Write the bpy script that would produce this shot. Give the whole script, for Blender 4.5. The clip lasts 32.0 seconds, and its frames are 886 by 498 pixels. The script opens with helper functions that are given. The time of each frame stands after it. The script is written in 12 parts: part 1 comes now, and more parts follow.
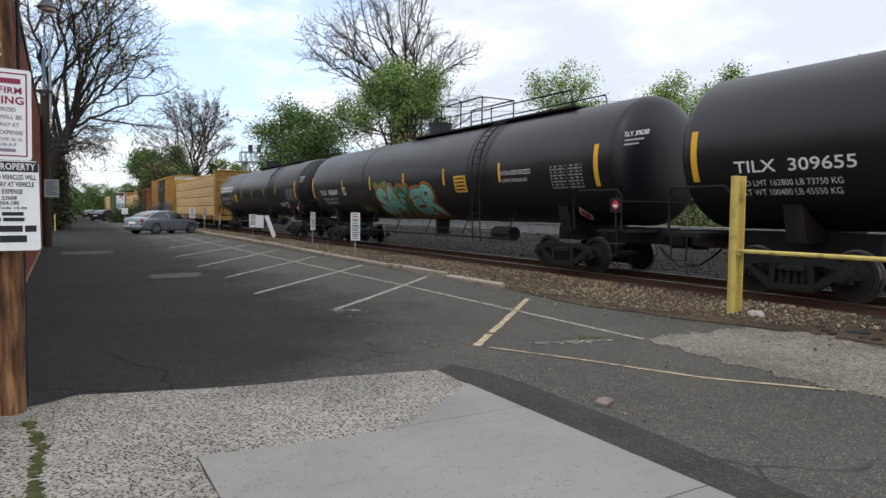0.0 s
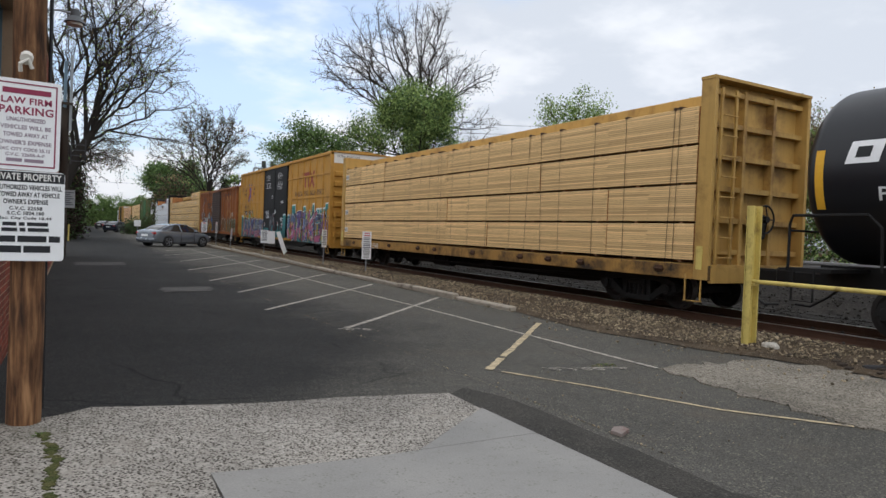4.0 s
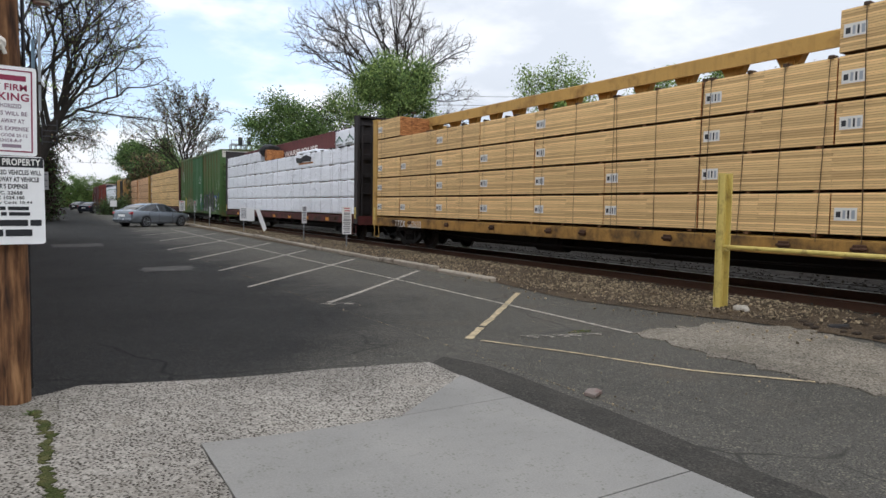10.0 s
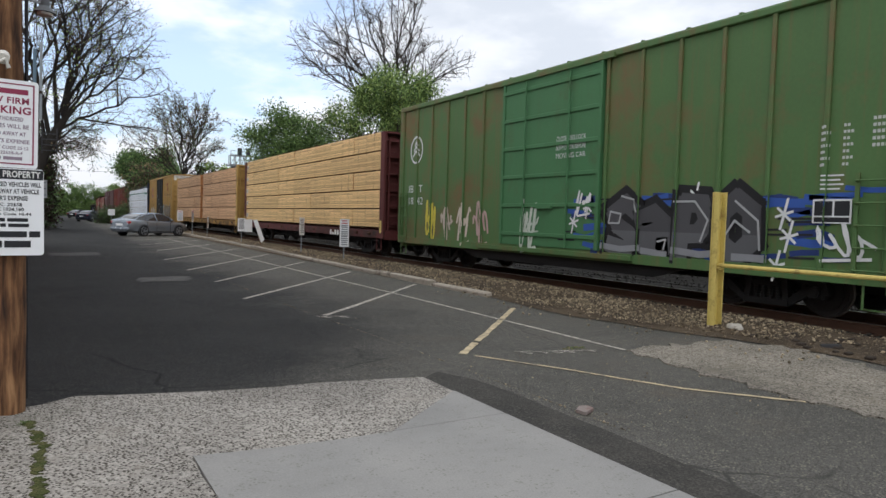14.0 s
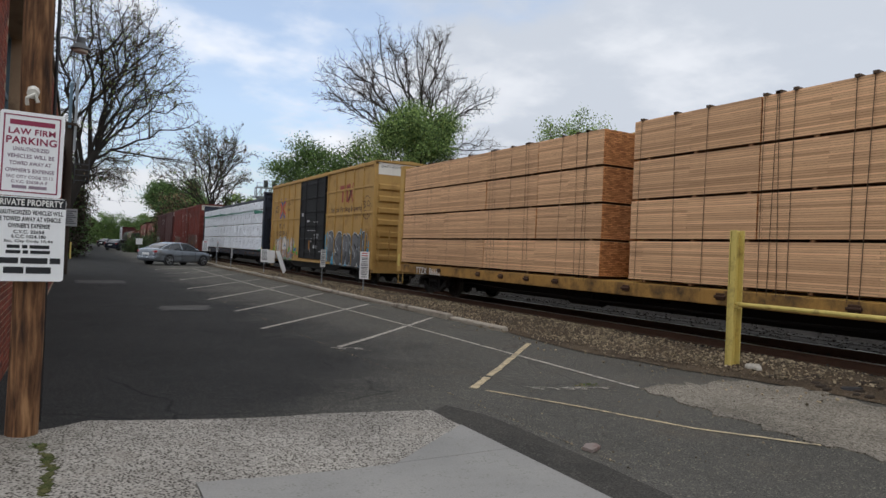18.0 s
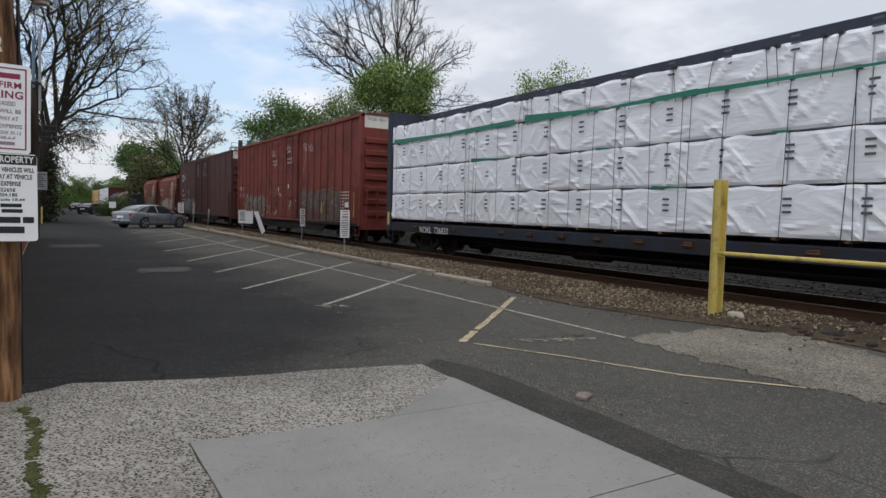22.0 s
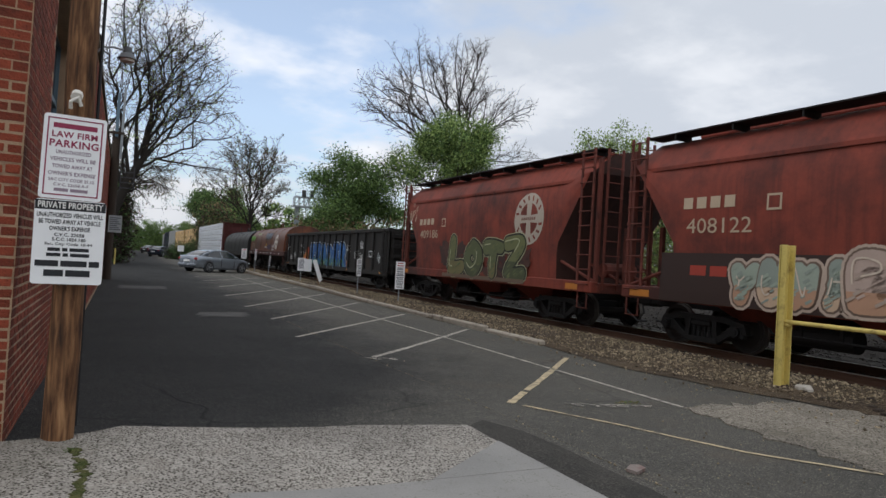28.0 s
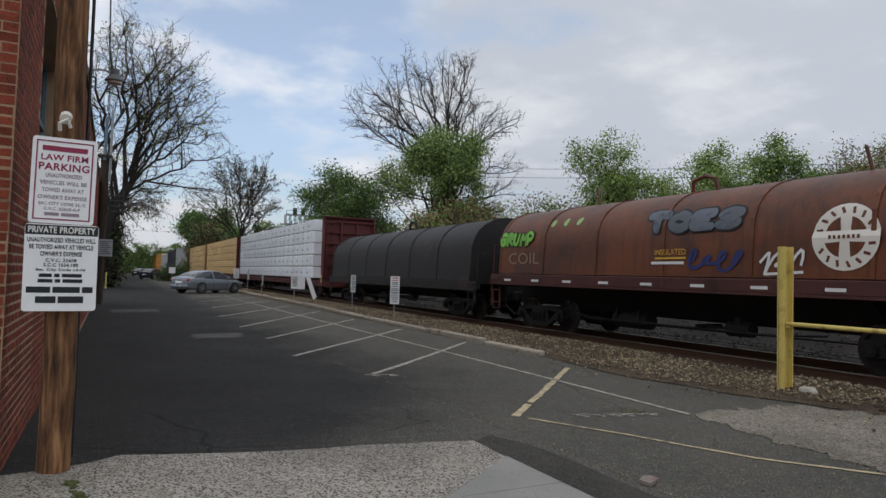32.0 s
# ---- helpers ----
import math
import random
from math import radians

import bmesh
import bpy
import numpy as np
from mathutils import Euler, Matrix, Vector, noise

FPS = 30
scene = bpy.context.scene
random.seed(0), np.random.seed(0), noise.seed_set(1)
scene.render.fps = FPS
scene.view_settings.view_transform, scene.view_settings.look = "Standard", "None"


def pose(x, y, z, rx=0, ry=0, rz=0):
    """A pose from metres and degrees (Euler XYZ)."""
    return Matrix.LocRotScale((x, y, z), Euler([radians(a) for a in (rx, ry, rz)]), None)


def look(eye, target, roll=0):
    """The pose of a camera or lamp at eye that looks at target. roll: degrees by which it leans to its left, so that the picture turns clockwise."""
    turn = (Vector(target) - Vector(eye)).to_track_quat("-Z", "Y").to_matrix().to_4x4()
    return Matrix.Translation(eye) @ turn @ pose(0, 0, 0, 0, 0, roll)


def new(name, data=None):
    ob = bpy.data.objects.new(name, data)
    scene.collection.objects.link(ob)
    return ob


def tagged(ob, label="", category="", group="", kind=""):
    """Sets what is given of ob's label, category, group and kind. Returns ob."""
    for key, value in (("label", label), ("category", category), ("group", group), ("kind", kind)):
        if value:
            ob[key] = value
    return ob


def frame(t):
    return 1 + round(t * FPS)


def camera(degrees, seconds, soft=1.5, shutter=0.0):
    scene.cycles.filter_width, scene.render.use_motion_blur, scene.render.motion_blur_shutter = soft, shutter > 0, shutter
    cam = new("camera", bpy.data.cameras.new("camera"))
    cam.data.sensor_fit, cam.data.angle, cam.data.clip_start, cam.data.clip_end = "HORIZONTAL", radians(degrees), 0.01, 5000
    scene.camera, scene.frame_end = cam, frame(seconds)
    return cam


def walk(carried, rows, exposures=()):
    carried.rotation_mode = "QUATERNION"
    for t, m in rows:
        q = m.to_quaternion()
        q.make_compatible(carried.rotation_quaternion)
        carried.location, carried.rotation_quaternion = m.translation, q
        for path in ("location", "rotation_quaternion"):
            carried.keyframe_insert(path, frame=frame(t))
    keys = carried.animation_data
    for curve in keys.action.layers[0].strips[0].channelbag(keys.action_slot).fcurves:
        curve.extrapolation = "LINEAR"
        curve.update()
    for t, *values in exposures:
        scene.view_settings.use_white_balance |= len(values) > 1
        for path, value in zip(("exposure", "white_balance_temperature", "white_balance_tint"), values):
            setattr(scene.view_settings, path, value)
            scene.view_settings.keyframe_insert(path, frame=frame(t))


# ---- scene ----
cam = camera(68.2, 32.0)
PATH = [
    (0, (-3.086, 0.126, 1.482), (-2.077, 1.85, 1.373), 0.6),
    (0.5, (-3.039, 0.062, 1.489), (-2.096, 1.822, 1.384), -0.0),
    (1, (-3.041, 0.058, 1.495), (-2.133, 1.838, 1.407), 0.5),
    (1.5, (-3.085, 0.117, 1.492), (-2.169, 1.894, 1.421), 0.1),
    (2, (-3.126, 0.159, 1.491), (-2.143, 1.899, 1.413), 0.9),
    (2.5, (-3.124, 0.152, 1.499), (-2.111, 1.877, 1.459), 1.4),
    (3, (-3.122, 0.151, 1.492), (-2.124, 1.883, 1.429), 1.5),
    (3.5, (-3.138, 0.159, 1.491), (-2.145, 1.894, 1.444), 2.0),
    (5.5, (-3.149, 0.183, 1.486), (-2.17, 1.926, 1.428), 2.5),
    (6, (-3.147, 0.192, 1.479), (-2.153, 1.926, 1.409), 2.3),
    (6.5, (-3.135, 0.188, 1.484), (-2.16, 1.932, 1.402), 1.4),
    (7, (-3.117, 0.18, 1.49), (-2.146, 1.927, 1.409), 0.5),
    (7.5, (-3.112, 0.18, 1.492), (-2.155, 1.934, 1.422), 0.3),
    (8, (-3.131, 0.19, 1.475), (-2.452, 2.064, 1.313), -2.3),
    (8.5, (-3.065, 0.062, 1.471), (-2.516, 1.973, 1.252), -2.7),
    (9, (-3.018, -0.02, 1.499), (-2.275, 1.825, 1.292), -1.6),
    (9.5, (-3.124, 0.02, 1.516), (-2.312, 1.843, 1.38), -0.5),
    (10, (-3.183, 0.026, 1.499), (-2.149, 1.733, 1.372), 0.9),
    (10.5, (-3.173, 0.004, 1.497), (-1.846, 1.496, 1.377), 2.6),
    (11, (-3.132, -0.071, 1.508), (-1.676, 1.294, 1.371), 4.6),
    (11.5, (-3.005, -0.068, 1.495), (-1.546, 1.292, 1.341), 3.2),
    (12, (-3.009, -0.179, 1.509), (-1.584, 1.218, 1.373), 3.2),
    (12.5, (-3.022, -0.246, 1.518), (-1.651, 1.202, 1.363), 3.1),
    (13, (-3.08, -0.193, 1.547), (-1.801, 1.34, 1.443), 2.2),
    (13.5, (-3.177, -0.065, 1.53), (-2.021, 1.565, 1.462), 1.0),
    (14, (-3.19, -0.03, 1.527), (-2.149, 1.676, 1.44), 1.7),
    (14.5, (-3.134, -0.06, 1.543), (-2.149, 1.68, 1.48), 1.9),
    (16.5, (-3.057, -0.175, 1.528), (-2.042, 1.548, 1.521), 2.4),
    (17, (-3.127, -0.134, 1.52), (-2.151, 1.612, 1.527), 3.0),
    (17.5, (-3.144, -0.142, 1.542), (-2.188, 1.615, 1.566), 3.0),
    (18, (-3.131, -0.141, 1.529), (-2.151, 1.603, 1.543), 2.6),
    (18.5, (-3.123, -0.125, 1.529), (-2.114, 1.602, 1.517), 2.7),
    (19, (-3.151, -0.115, 1.531), (-2.097, 1.585, 1.509), 3.5),
    (19.5, (-3.177, -0.089, 1.513), (-2.06, 1.57, 1.491), 4.2),
    (20, (-3.177, -0.054, 1.479), (-2.065, 1.607, 1.404), 3.7),
    (20.5, (-3.138, -0.076, 1.478), (-1.884, 1.477, 1.344), 2.0),
    (21, (-3.143, -0.071, 1.484), (-1.893, 1.486, 1.372), 1.5),
    (21.5, (-3.13, -0.022, 1.489), (-2.023, 1.64, 1.378), 0.1),
    (22, (-3.147, -0.015, 1.479), (-2.11, 1.692, 1.367), 1.5),
    (22.5, (-3.163, -0.008, 1.477), (-2.252, 1.77, 1.395), 0.2),
    (23, (-3.073, -0.037, 1.507), (-2.248, 1.784, 1.466), 0.1),
    (23.5, (-3.008, -0.131, 1.509), (-2.196, 1.696, 1.47), -0.4),
    (24, (-3.007, -0.193, 1.539), (-2.191, 1.632, 1.539), -1.1),
    (24.5, (-3.01, -0.189, 1.538), (-2.192, 1.636, 1.552), -0.2),
    (26.5, (-3.069, -0.048, 1.522), (-2.222, 1.764, 1.553), 2.8),
    (27, (-3.131, 0.026, 1.503), (-2.242, 1.818, 1.482), 4.9),
    (27.5, (-3.116, 0.013, 1.509), (-2.257, 1.819, 1.559), 3.9),
    (28, (-3.094, -0.003, 1.514), (-2.211, 1.791, 1.557), 3.5),
    (28.5, (-3.101, -0.003, 1.51), (-2.18, 1.773, 1.539), 3.5),
    (29, (-3.107, 0.009, 1.51), (-2.162, 1.771, 1.551), 4.2),
    (29.5, (-3.12, 0.013, 1.508), (-2.202, 1.789, 1.566), 4.1),
    (30, (-3.099, 0.054, 1.511), (-2.218, 1.849, 1.558), 3.2),
    (30.5, (-3.073, 0.06, 1.507), (-2.176, 1.847, 1.518), 1.7),
    (31, (-3.077, 0.051, 1.517), (-2.169, 1.832, 1.57), 2.4),
    (31.5, (-3.087, 0.059, 1.513), (-2.148, 1.822, 1.604), 2.7),
    (32, (-3.113, 0.105, 1.512), (-2.211, 1.888, 1.596), 1.6),
]
WB = 6280  # a cool white balance
walk(cam, [(t, look(eye, target, roll)) for t, eye, target, roll in PATH],
     exposures=[(0.0, 0.0, WB, 10), (3.5, -0.2, WB, 10), (6.0, -0.15, WB, 10), (7.0, 0.0, WB, 10), (8.3, 0.06, WB, 10), (9.0, 0.12, WB, 10), (10.0, -0.06, WB, 10), (11.0, -0.16, WB, 10), (12.0, -0.1, WB, 10), (13.0, -0.36, WB, 10), (14.0, -0.1, WB, 10), (17.0, -0.35, WB, 10), (19.0, -0.42, WB, 10), (20.0, -0.23, WB, 10), (21.0, -0.08, WB, 10), (22.0, -0.38, WB, 10), (23.0, -0.38, WB, 10), (24.0, -0.08, WB, 10), (27.0, -0.29, WB, 10), (28.0, -0.4, WB, 10), (29.0, -0.4, WB, 10), (31.0, -0.46, WB, 10), (32.0, -0.6, WB, 10)])

# ---- world, sun ----
SUN_EL, SUN_AZ = 52.0, 215.0  # degrees; azimuth from +y clockwise: behind the viewer, over the left shoulder


GAP, BANK, SHINE = (0.210, 0.944, 0.252), (0.768, 0.585, 0.261), (0.02, 0.88, 0.47)  # towards the break in the clouds, the grey bank and the brightest cloud


def make_world():
    w = bpy.data.worlds.new("sky")
    w.use_nodes = True
    scene.world = w
    nt = w.node_tree
    nt.nodes.clear()
    N, Lk = nt.nodes.new, nt.links.new
    out, bg = N("ShaderNodeOutputWorld"), N("ShaderNodeBackground")
    sky = N("ShaderNodeTexSky")
    sky.sky_type, sky.sun_disc = "NISHITA", False
    sky.sun_elevation, sky.sun_rotation = radians(SUN_EL), radians(SUN_AZ)
    sky.air_density, sky.dust_density, sky.ozone_density = 1.0, 1.5, 1.0
    gain = N("ShaderNodeVectorMath"); gain.operation = "SCALE"; gain.inputs["Scale"].default_value = 2.6
    Lk(sky.outputs["Color"], gain.inputs[0])
    co = N("ShaderNodeTexCoord")
    # clouds flattened towards the horizon: direction over its height
    sep = N("ShaderNodeSeparateXYZ"); Lk(co.outputs["Generated"], sep.inputs[0])
    up = N("ShaderNodeMath"); up.operation = "MAXIMUM"; up.inputs[1].default_value = 0.0; Lk(sep.outputs["Z"], up.inputs[0])
    den = N("ShaderNodeMath"); den.operation = "ADD"; den.inputs[1].default_value = 0.22; Lk(up.outputs[0], den.inputs[0])
    dv = N("ShaderNodeVectorMath"); dv.operation = "DIVIDE"
    cmb = N("ShaderNodeCombineXYZ")
    for s in "XYZ":
        Lk(den.outputs[0], cmb.inputs[s])
    Lk(co.outputs["Generated"], dv.inputs[0]); Lk(cmb.outputs[0], dv.inputs[1])
    def noise(scale, detail, rough, off):
        n = N("ShaderNodeTexNoise")
        n.inputs["Scale"].default_value, n.inputs["Detail"].default_value, n.inputs["Roughness"].default_value = scale, detail, rough
        sh = N("ShaderNodeVectorMath"); sh.inputs[1].default_value = off
        Lk(dv.outputs[0], sh.inputs[0]); Lk(sh.outputs[0], n.inputs["Vector"])
        return n.outputs["Fac"]
    def calc(op, a, b):
        n = N("ShaderNodeMath"); n.operation = op
        for i, q in enumerate((a, b)):
            if isinstance(q, (int, float)): n.inputs[i].default_value = q
            else: Lk(q, n.inputs[i])
        return n.outputs[0]
    def smooth(x, lo, hi):
        r = N("ShaderNodeMapRange"); r.interpolation_type = "SMOOTHSTEP"
        r.inputs["From Min"].default_value, r.inputs["From Max"].default_value = lo, hi
        Lk(x, r.inputs["Value"]); return r.outputs[0]
    def toward(d):
        n = N("ShaderNodeVectorMath"); n.operation = "DOT_PRODUCT"; n.inputs[1].default_value = d
        nm = N("ShaderNodeVectorMath"); nm.operation = "NORMALIZE"; Lk(co.outputs["Generated"], nm.inputs[0]); Lk(nm.outputs[0], n.inputs[0])
        return n.outputs["Value"]
    puffs, wisps = noise(1.5, 6, 0.52, (3.1, 0.4, 0.0)), noise(3.6, 6, 0.55, (0.3, 2.2, 0.0))
    # blue shows through where the cloud thins out, most of all in one break of the cover
    thin = calc("ADD", calc("MULTIPLY", smooth(toward(GAP), 0.945, 0.995), 0.26), calc("MULTIPLY", calc("SUBTRACT", wisps, 0.5), 0.35))
    cover = smooth(calc("SUBTRACT", puffs, thin), 0.20, 0.44)
    tone = N("ShaderNodeValToRGB")
    tone.color_ramp.interpolation = "EASE"
    tone.color_ramp.elements[0].position, tone.color_ramp.elements[1].position = 0.22, 0.64
    tone.color_ramp.elements[0].color, tone.color_ramp.elements[1].color = (8.8, 9.3, 10.1, 1), (14.2, 14.2, 14.5, 1)
    mid_tone = tone.color_ramp.elements.new(0.44); mid_tone.color = (11.9, 12.1, 12.5, 1)
    bank = calc("SUBTRACT", calc("MULTIPLY", smooth(toward(BANK), 0.80, 0.98), 0.31), calc("MULTIPLY", smooth(toward(SHINE), 0.88, 0.99), 0.12))
    Lk(calc("ADD", calc("SUBTRACT", calc("MULTIPLY", puffs, 0.58), bank), calc("MULTIPLY", wisps, 0.5)), tone.inputs[0])
    mix = N("ShaderNodeMix"); mix.data_type = "RGBA"
    veil = N("ShaderNodeMix"); veil.data_type = "RGBA"; veil.inputs[0].default_value = 0.45; veil.inputs[7].default_value = (9.6, 10.7, 12.2, 1)
    Lk(gain.outputs[0], veil.inputs[6])
    Lk(cover, mix.inputs[0]); Lk(veil.outputs[2], mix.inputs[6]); Lk(tone.outputs["Color"], mix.inputs[7])
    low = N("ShaderNodeVectorMath"); low.operation = "SCALE"
    thick = N("ShaderNodeMapRange"); thick.inputs["From Min"].default_value, thick.inputs["From Max"].default_value, thick.inputs["To Min"].default_value, thick.inputs["To Max"].default_value = 0.0, 0.2, 0.74, 1.0
    Lk(up.outputs[0], thick.inputs["Value"]); Lk(mix.outputs[2], low.inputs[0]); Lk(thick.outputs[0], low.inputs["Scale"])
    Lk(low.outputs[0], bg.inputs["Color"])
    bg.inputs["Strength"].default_value = 0.095
    Lk(bg.outputs[0], out.inputs["Surface"])


make_world()
sun_data = bpy.data.lights.new("sun", "SUN")
sun_data.energy, sun_data.angle, sun_data.color = 0.45, radians(14), (1.0, 0.96, 0.9)
sun = new("sun", sun_data)
_a, _e = radians(SUN_AZ), radians(SUN_EL)
sun.matrix_basis = look((0, 0, 0), (-math.sin(_a) * math.cos(_e), -math.cos(_a) * math.cos(_e), -math.sin(_e)))

# ---- mesh building ----


class MB:
    """Collects vertices and faces of one mesh."""

    def __init__(self):
        self.v, self.f, self.m = [], [], []

    def poly(self, pts, mi=0):
        n = len(self.v)
        self.v.extend(tuple(p) for p in pts)
        self.f.append(tuple(range(n, n + len(pts))))
        self.m.append(mi)
        return self

    def faces(self, verts, faces, mi=0):
        n = len(self.v)
        self.v.extend(tuple(p) for p in verts)
        for f in faces:
            self.f.append(tuple(n + i for i in f))
            self.m.append(mi)
        return self

    def box(self, x0, y0, z0, x1, y1, z1, mi=0, ch=0.0):
        if x0 > x1: x0, x1 = x1, x0
        if y0 > y1: y0, y1 = y1, y0
        if z0 > z1: z0, z1 = z1, z0
        if ch <= 0:
            v = [(x, y, z) for z in (z0, z1) for y in (y0, y1) for x in (x0, x1)]
            return self.faces(v, [(0, 2, 3, 1), (4, 5, 7, 6), (0, 1, 5, 4), (2, 6, 7, 3), (0, 4, 6, 2), (1, 3, 7, 5)], mi)
        c = min(ch, (x1 - x0) / 2.01, (y1 - y0) / 2.01, (z1 - z0) / 2.01)
        v, idx = [], {}
        for sx, X in ((0, x0), (1, x1)):
            for sy, Yy in ((0, y0), (1, y1)):
                for sz, Z in ((0, z0), (1, z1)):
                    dx, dy, dz = (c if sx == 0 else -c), (c if sy == 0 else -c), (c if sz == 0 else -c)
                    for ax, p in enumerate(((X, Yy + dy, Z + dz), (X + dx, Yy, Z + dz), (X + dx, Yy + dy, Z))):
                        idx[sx, sy, sz, ax] = len(v)
                        v.append(p)
        f = []
        for ax in range(3):
            for s in (0, 1):
                q = []
                for a, b in ((0, 0), (1, 0), (1, 1), (0, 1)):
                    k = [a, b]
                    k.insert(ax, s)
                    q.append(idx[k[0], k[1], k[2], ax])
                if (s == 1) != (ax == 1): f.append(tuple(q))
                else: f.append(tuple(reversed(q)))
        for ax in range(3):
            o1, o2 = [i for i in range(3) if i != ax]
            for s1 in (0, 1):
                for s2 in (0, 1):
                    ks = []
                    for e in (0, 1):
                        k = [0, 0, 0]
                        k[ax], k[o1], k[o2] = e, s1, s2
                        ks.append(k)
                    a, b = ks
                    f.append((idx[a[0], a[1], a[2], o1], idx[b[0], b[1], b[2], o1], idx[b[0], b[1], b[2], o2], idx[a[0], a[1], a[2], o2]))
        for sx in (0, 1):
            for sy in (0, 1):
                for sz in (0, 1):
                    f.append((idx[sx, sy, sz, 0], idx[sx, sy, sz, 1], idx[sx, sy, sz, 2]))
        return self.faces(v, f, mi)

    def cyl(self, p0, p1, r, n=10, mi=0, r2=None, caps=True):
        a, b = Vector(p0), Vector(p1)
        d = (b - a)
        if d.length < 1e-7: return self
        d.normalize()
        u = d.cross(Vector((0, 0, 1)) if abs(d.z) < 0.9 else Vector((1, 0, 0))).normalized()
        w = d.cross(u)
        r2 = r if r2 is None else r2
        ring = [(math.cos(2 * math.pi * i / n), math.sin(2 * math.pi * i / n)) for i in range(n)]
        v = [a + (u * c + w * s) * r for c, s in ring] + [b + (u * c + w * s) * r2 for c, s in ring]
        f = [(i, (i + 1) % n, n + (i + 1) % n, n + i) for i in range(n)]
        if caps:
            f += [tuple(reversed(range(n))), tuple(range(n, 2 * n))]
        return self.faces(v, f, mi)

    def tube(self, pts, r, n=8, mi=0, r2=None):
        """A bent tube through points, its radius going from r to r2."""
        pts = [Vector(p) for p in pts]
        rs = r if isinstance(r, (list, tuple)) else None
        r2 = r if r2 is None else r2
        rings, u = [], None
        for i, p in enumerate(pts):
            d = (pts[min(i + 1, len(pts) - 1)] - pts[max(i - 1, 0)]).normalized()
            if u is None:
                u = d.cross(Vector((0, 0, 1)) if abs(d.z) < 0.9 else Vector((1, 0, 0))).normalized()
            u = (u - d * u.dot(d)).normalized()
            w = d.cross(u)
            k = rs[i] if rs else r + (r2 - r) * i / max(1, len(pts) - 1)
            rings.append([p + (u * math.cos(2 * math.pi * j / n) + w * math.sin(2 * math.pi * j / n)) * k for j in range(n)])
        v = [q for ring in rings for q in ring]
        f = [(i * n + j, i * n + (j + 1) % n, (i + 1) * n + (j + 1) % n, (i + 1) * n + j) for i in range(len(pts) - 1) for j in range(n)]
        f += [tuple(reversed(range(n))), tuple(range(len(v) - n, len(v)))]
        return self.faces(v, f, mi)

    def extrude(self, outline, axis, a, b, mi=0):
        """A prism: a 2D outline swept along an axis from a to b. Outline pairs are the other two axes in order."""
        def at(p, k):
            q = [p[0], p[1]]
            q.insert(axis, k)
            return tuple(q)
        n = len(outline)
        v = [at(p, a) for p in outline] + [at(p, b) for p in outline]
        f = [(i, (i + 1) % n, n + (i + 1) % n, n + i) for i in range(n)] + [tuple(reversed(range(n))), tuple(range(n, 2 * n))]
        return self.faces(v, f, mi)

    def mesh(self, name, mats, smooth=False):
        me = bpy.data.meshes.new(name)
        me.from_pydata(self.v, [], self.f)
        for m in (mats if isinstance(mats, (list, tuple)) else [mats]):
            me.materials.append(m)
        if any(self.m):
            me.polygons.foreach_set("material_index", self.m)
        if smooth:
            me.polygons.foreach_set("use_smooth", [True] * len(self.f))
            me.set_sharp_from_angle(angle=radians(40))
        bm = bmesh.new()
        bm.from_mesh(me)
        bmesh.ops.recalc_face_normals(bm, faces=bm.faces)
        bm.to_mesh(me)
        bm.free()
        me.update()
        return me


def part(name, mb, mats, parent=None, label="", smooth=False, loc=None):
    me = mb if isinstance(mb, bpy.types.Mesh) else mb.mesh(name, mats, smooth)
    ob = new(name, me)
    if parent is not None:
        ob.parent = parent
    if loc is not None:
        ob.location = loc
    if label:
        ob["label"] = label
    return ob


def thing(name, label, category, group="", kind="", loc=(0, 0, 0)):
    ob = new(name)
    ob.empty_display_size = 0.2
    ob.location = loc
    return tagged(ob, label, category, group, kind)


def C(h, k=1.0):
    """Linear colour from a hex code."""
    c = [int(h[i:i + 2], 16) / 255 for i in (0, 2, 4)]
    return tuple((x / 12.92 if x <= 0.04045 else ((x + 0.055) / 1.055) ** 2.4) * k for x in c) + (1.0,)


# ---- materials ----
MATS = {}


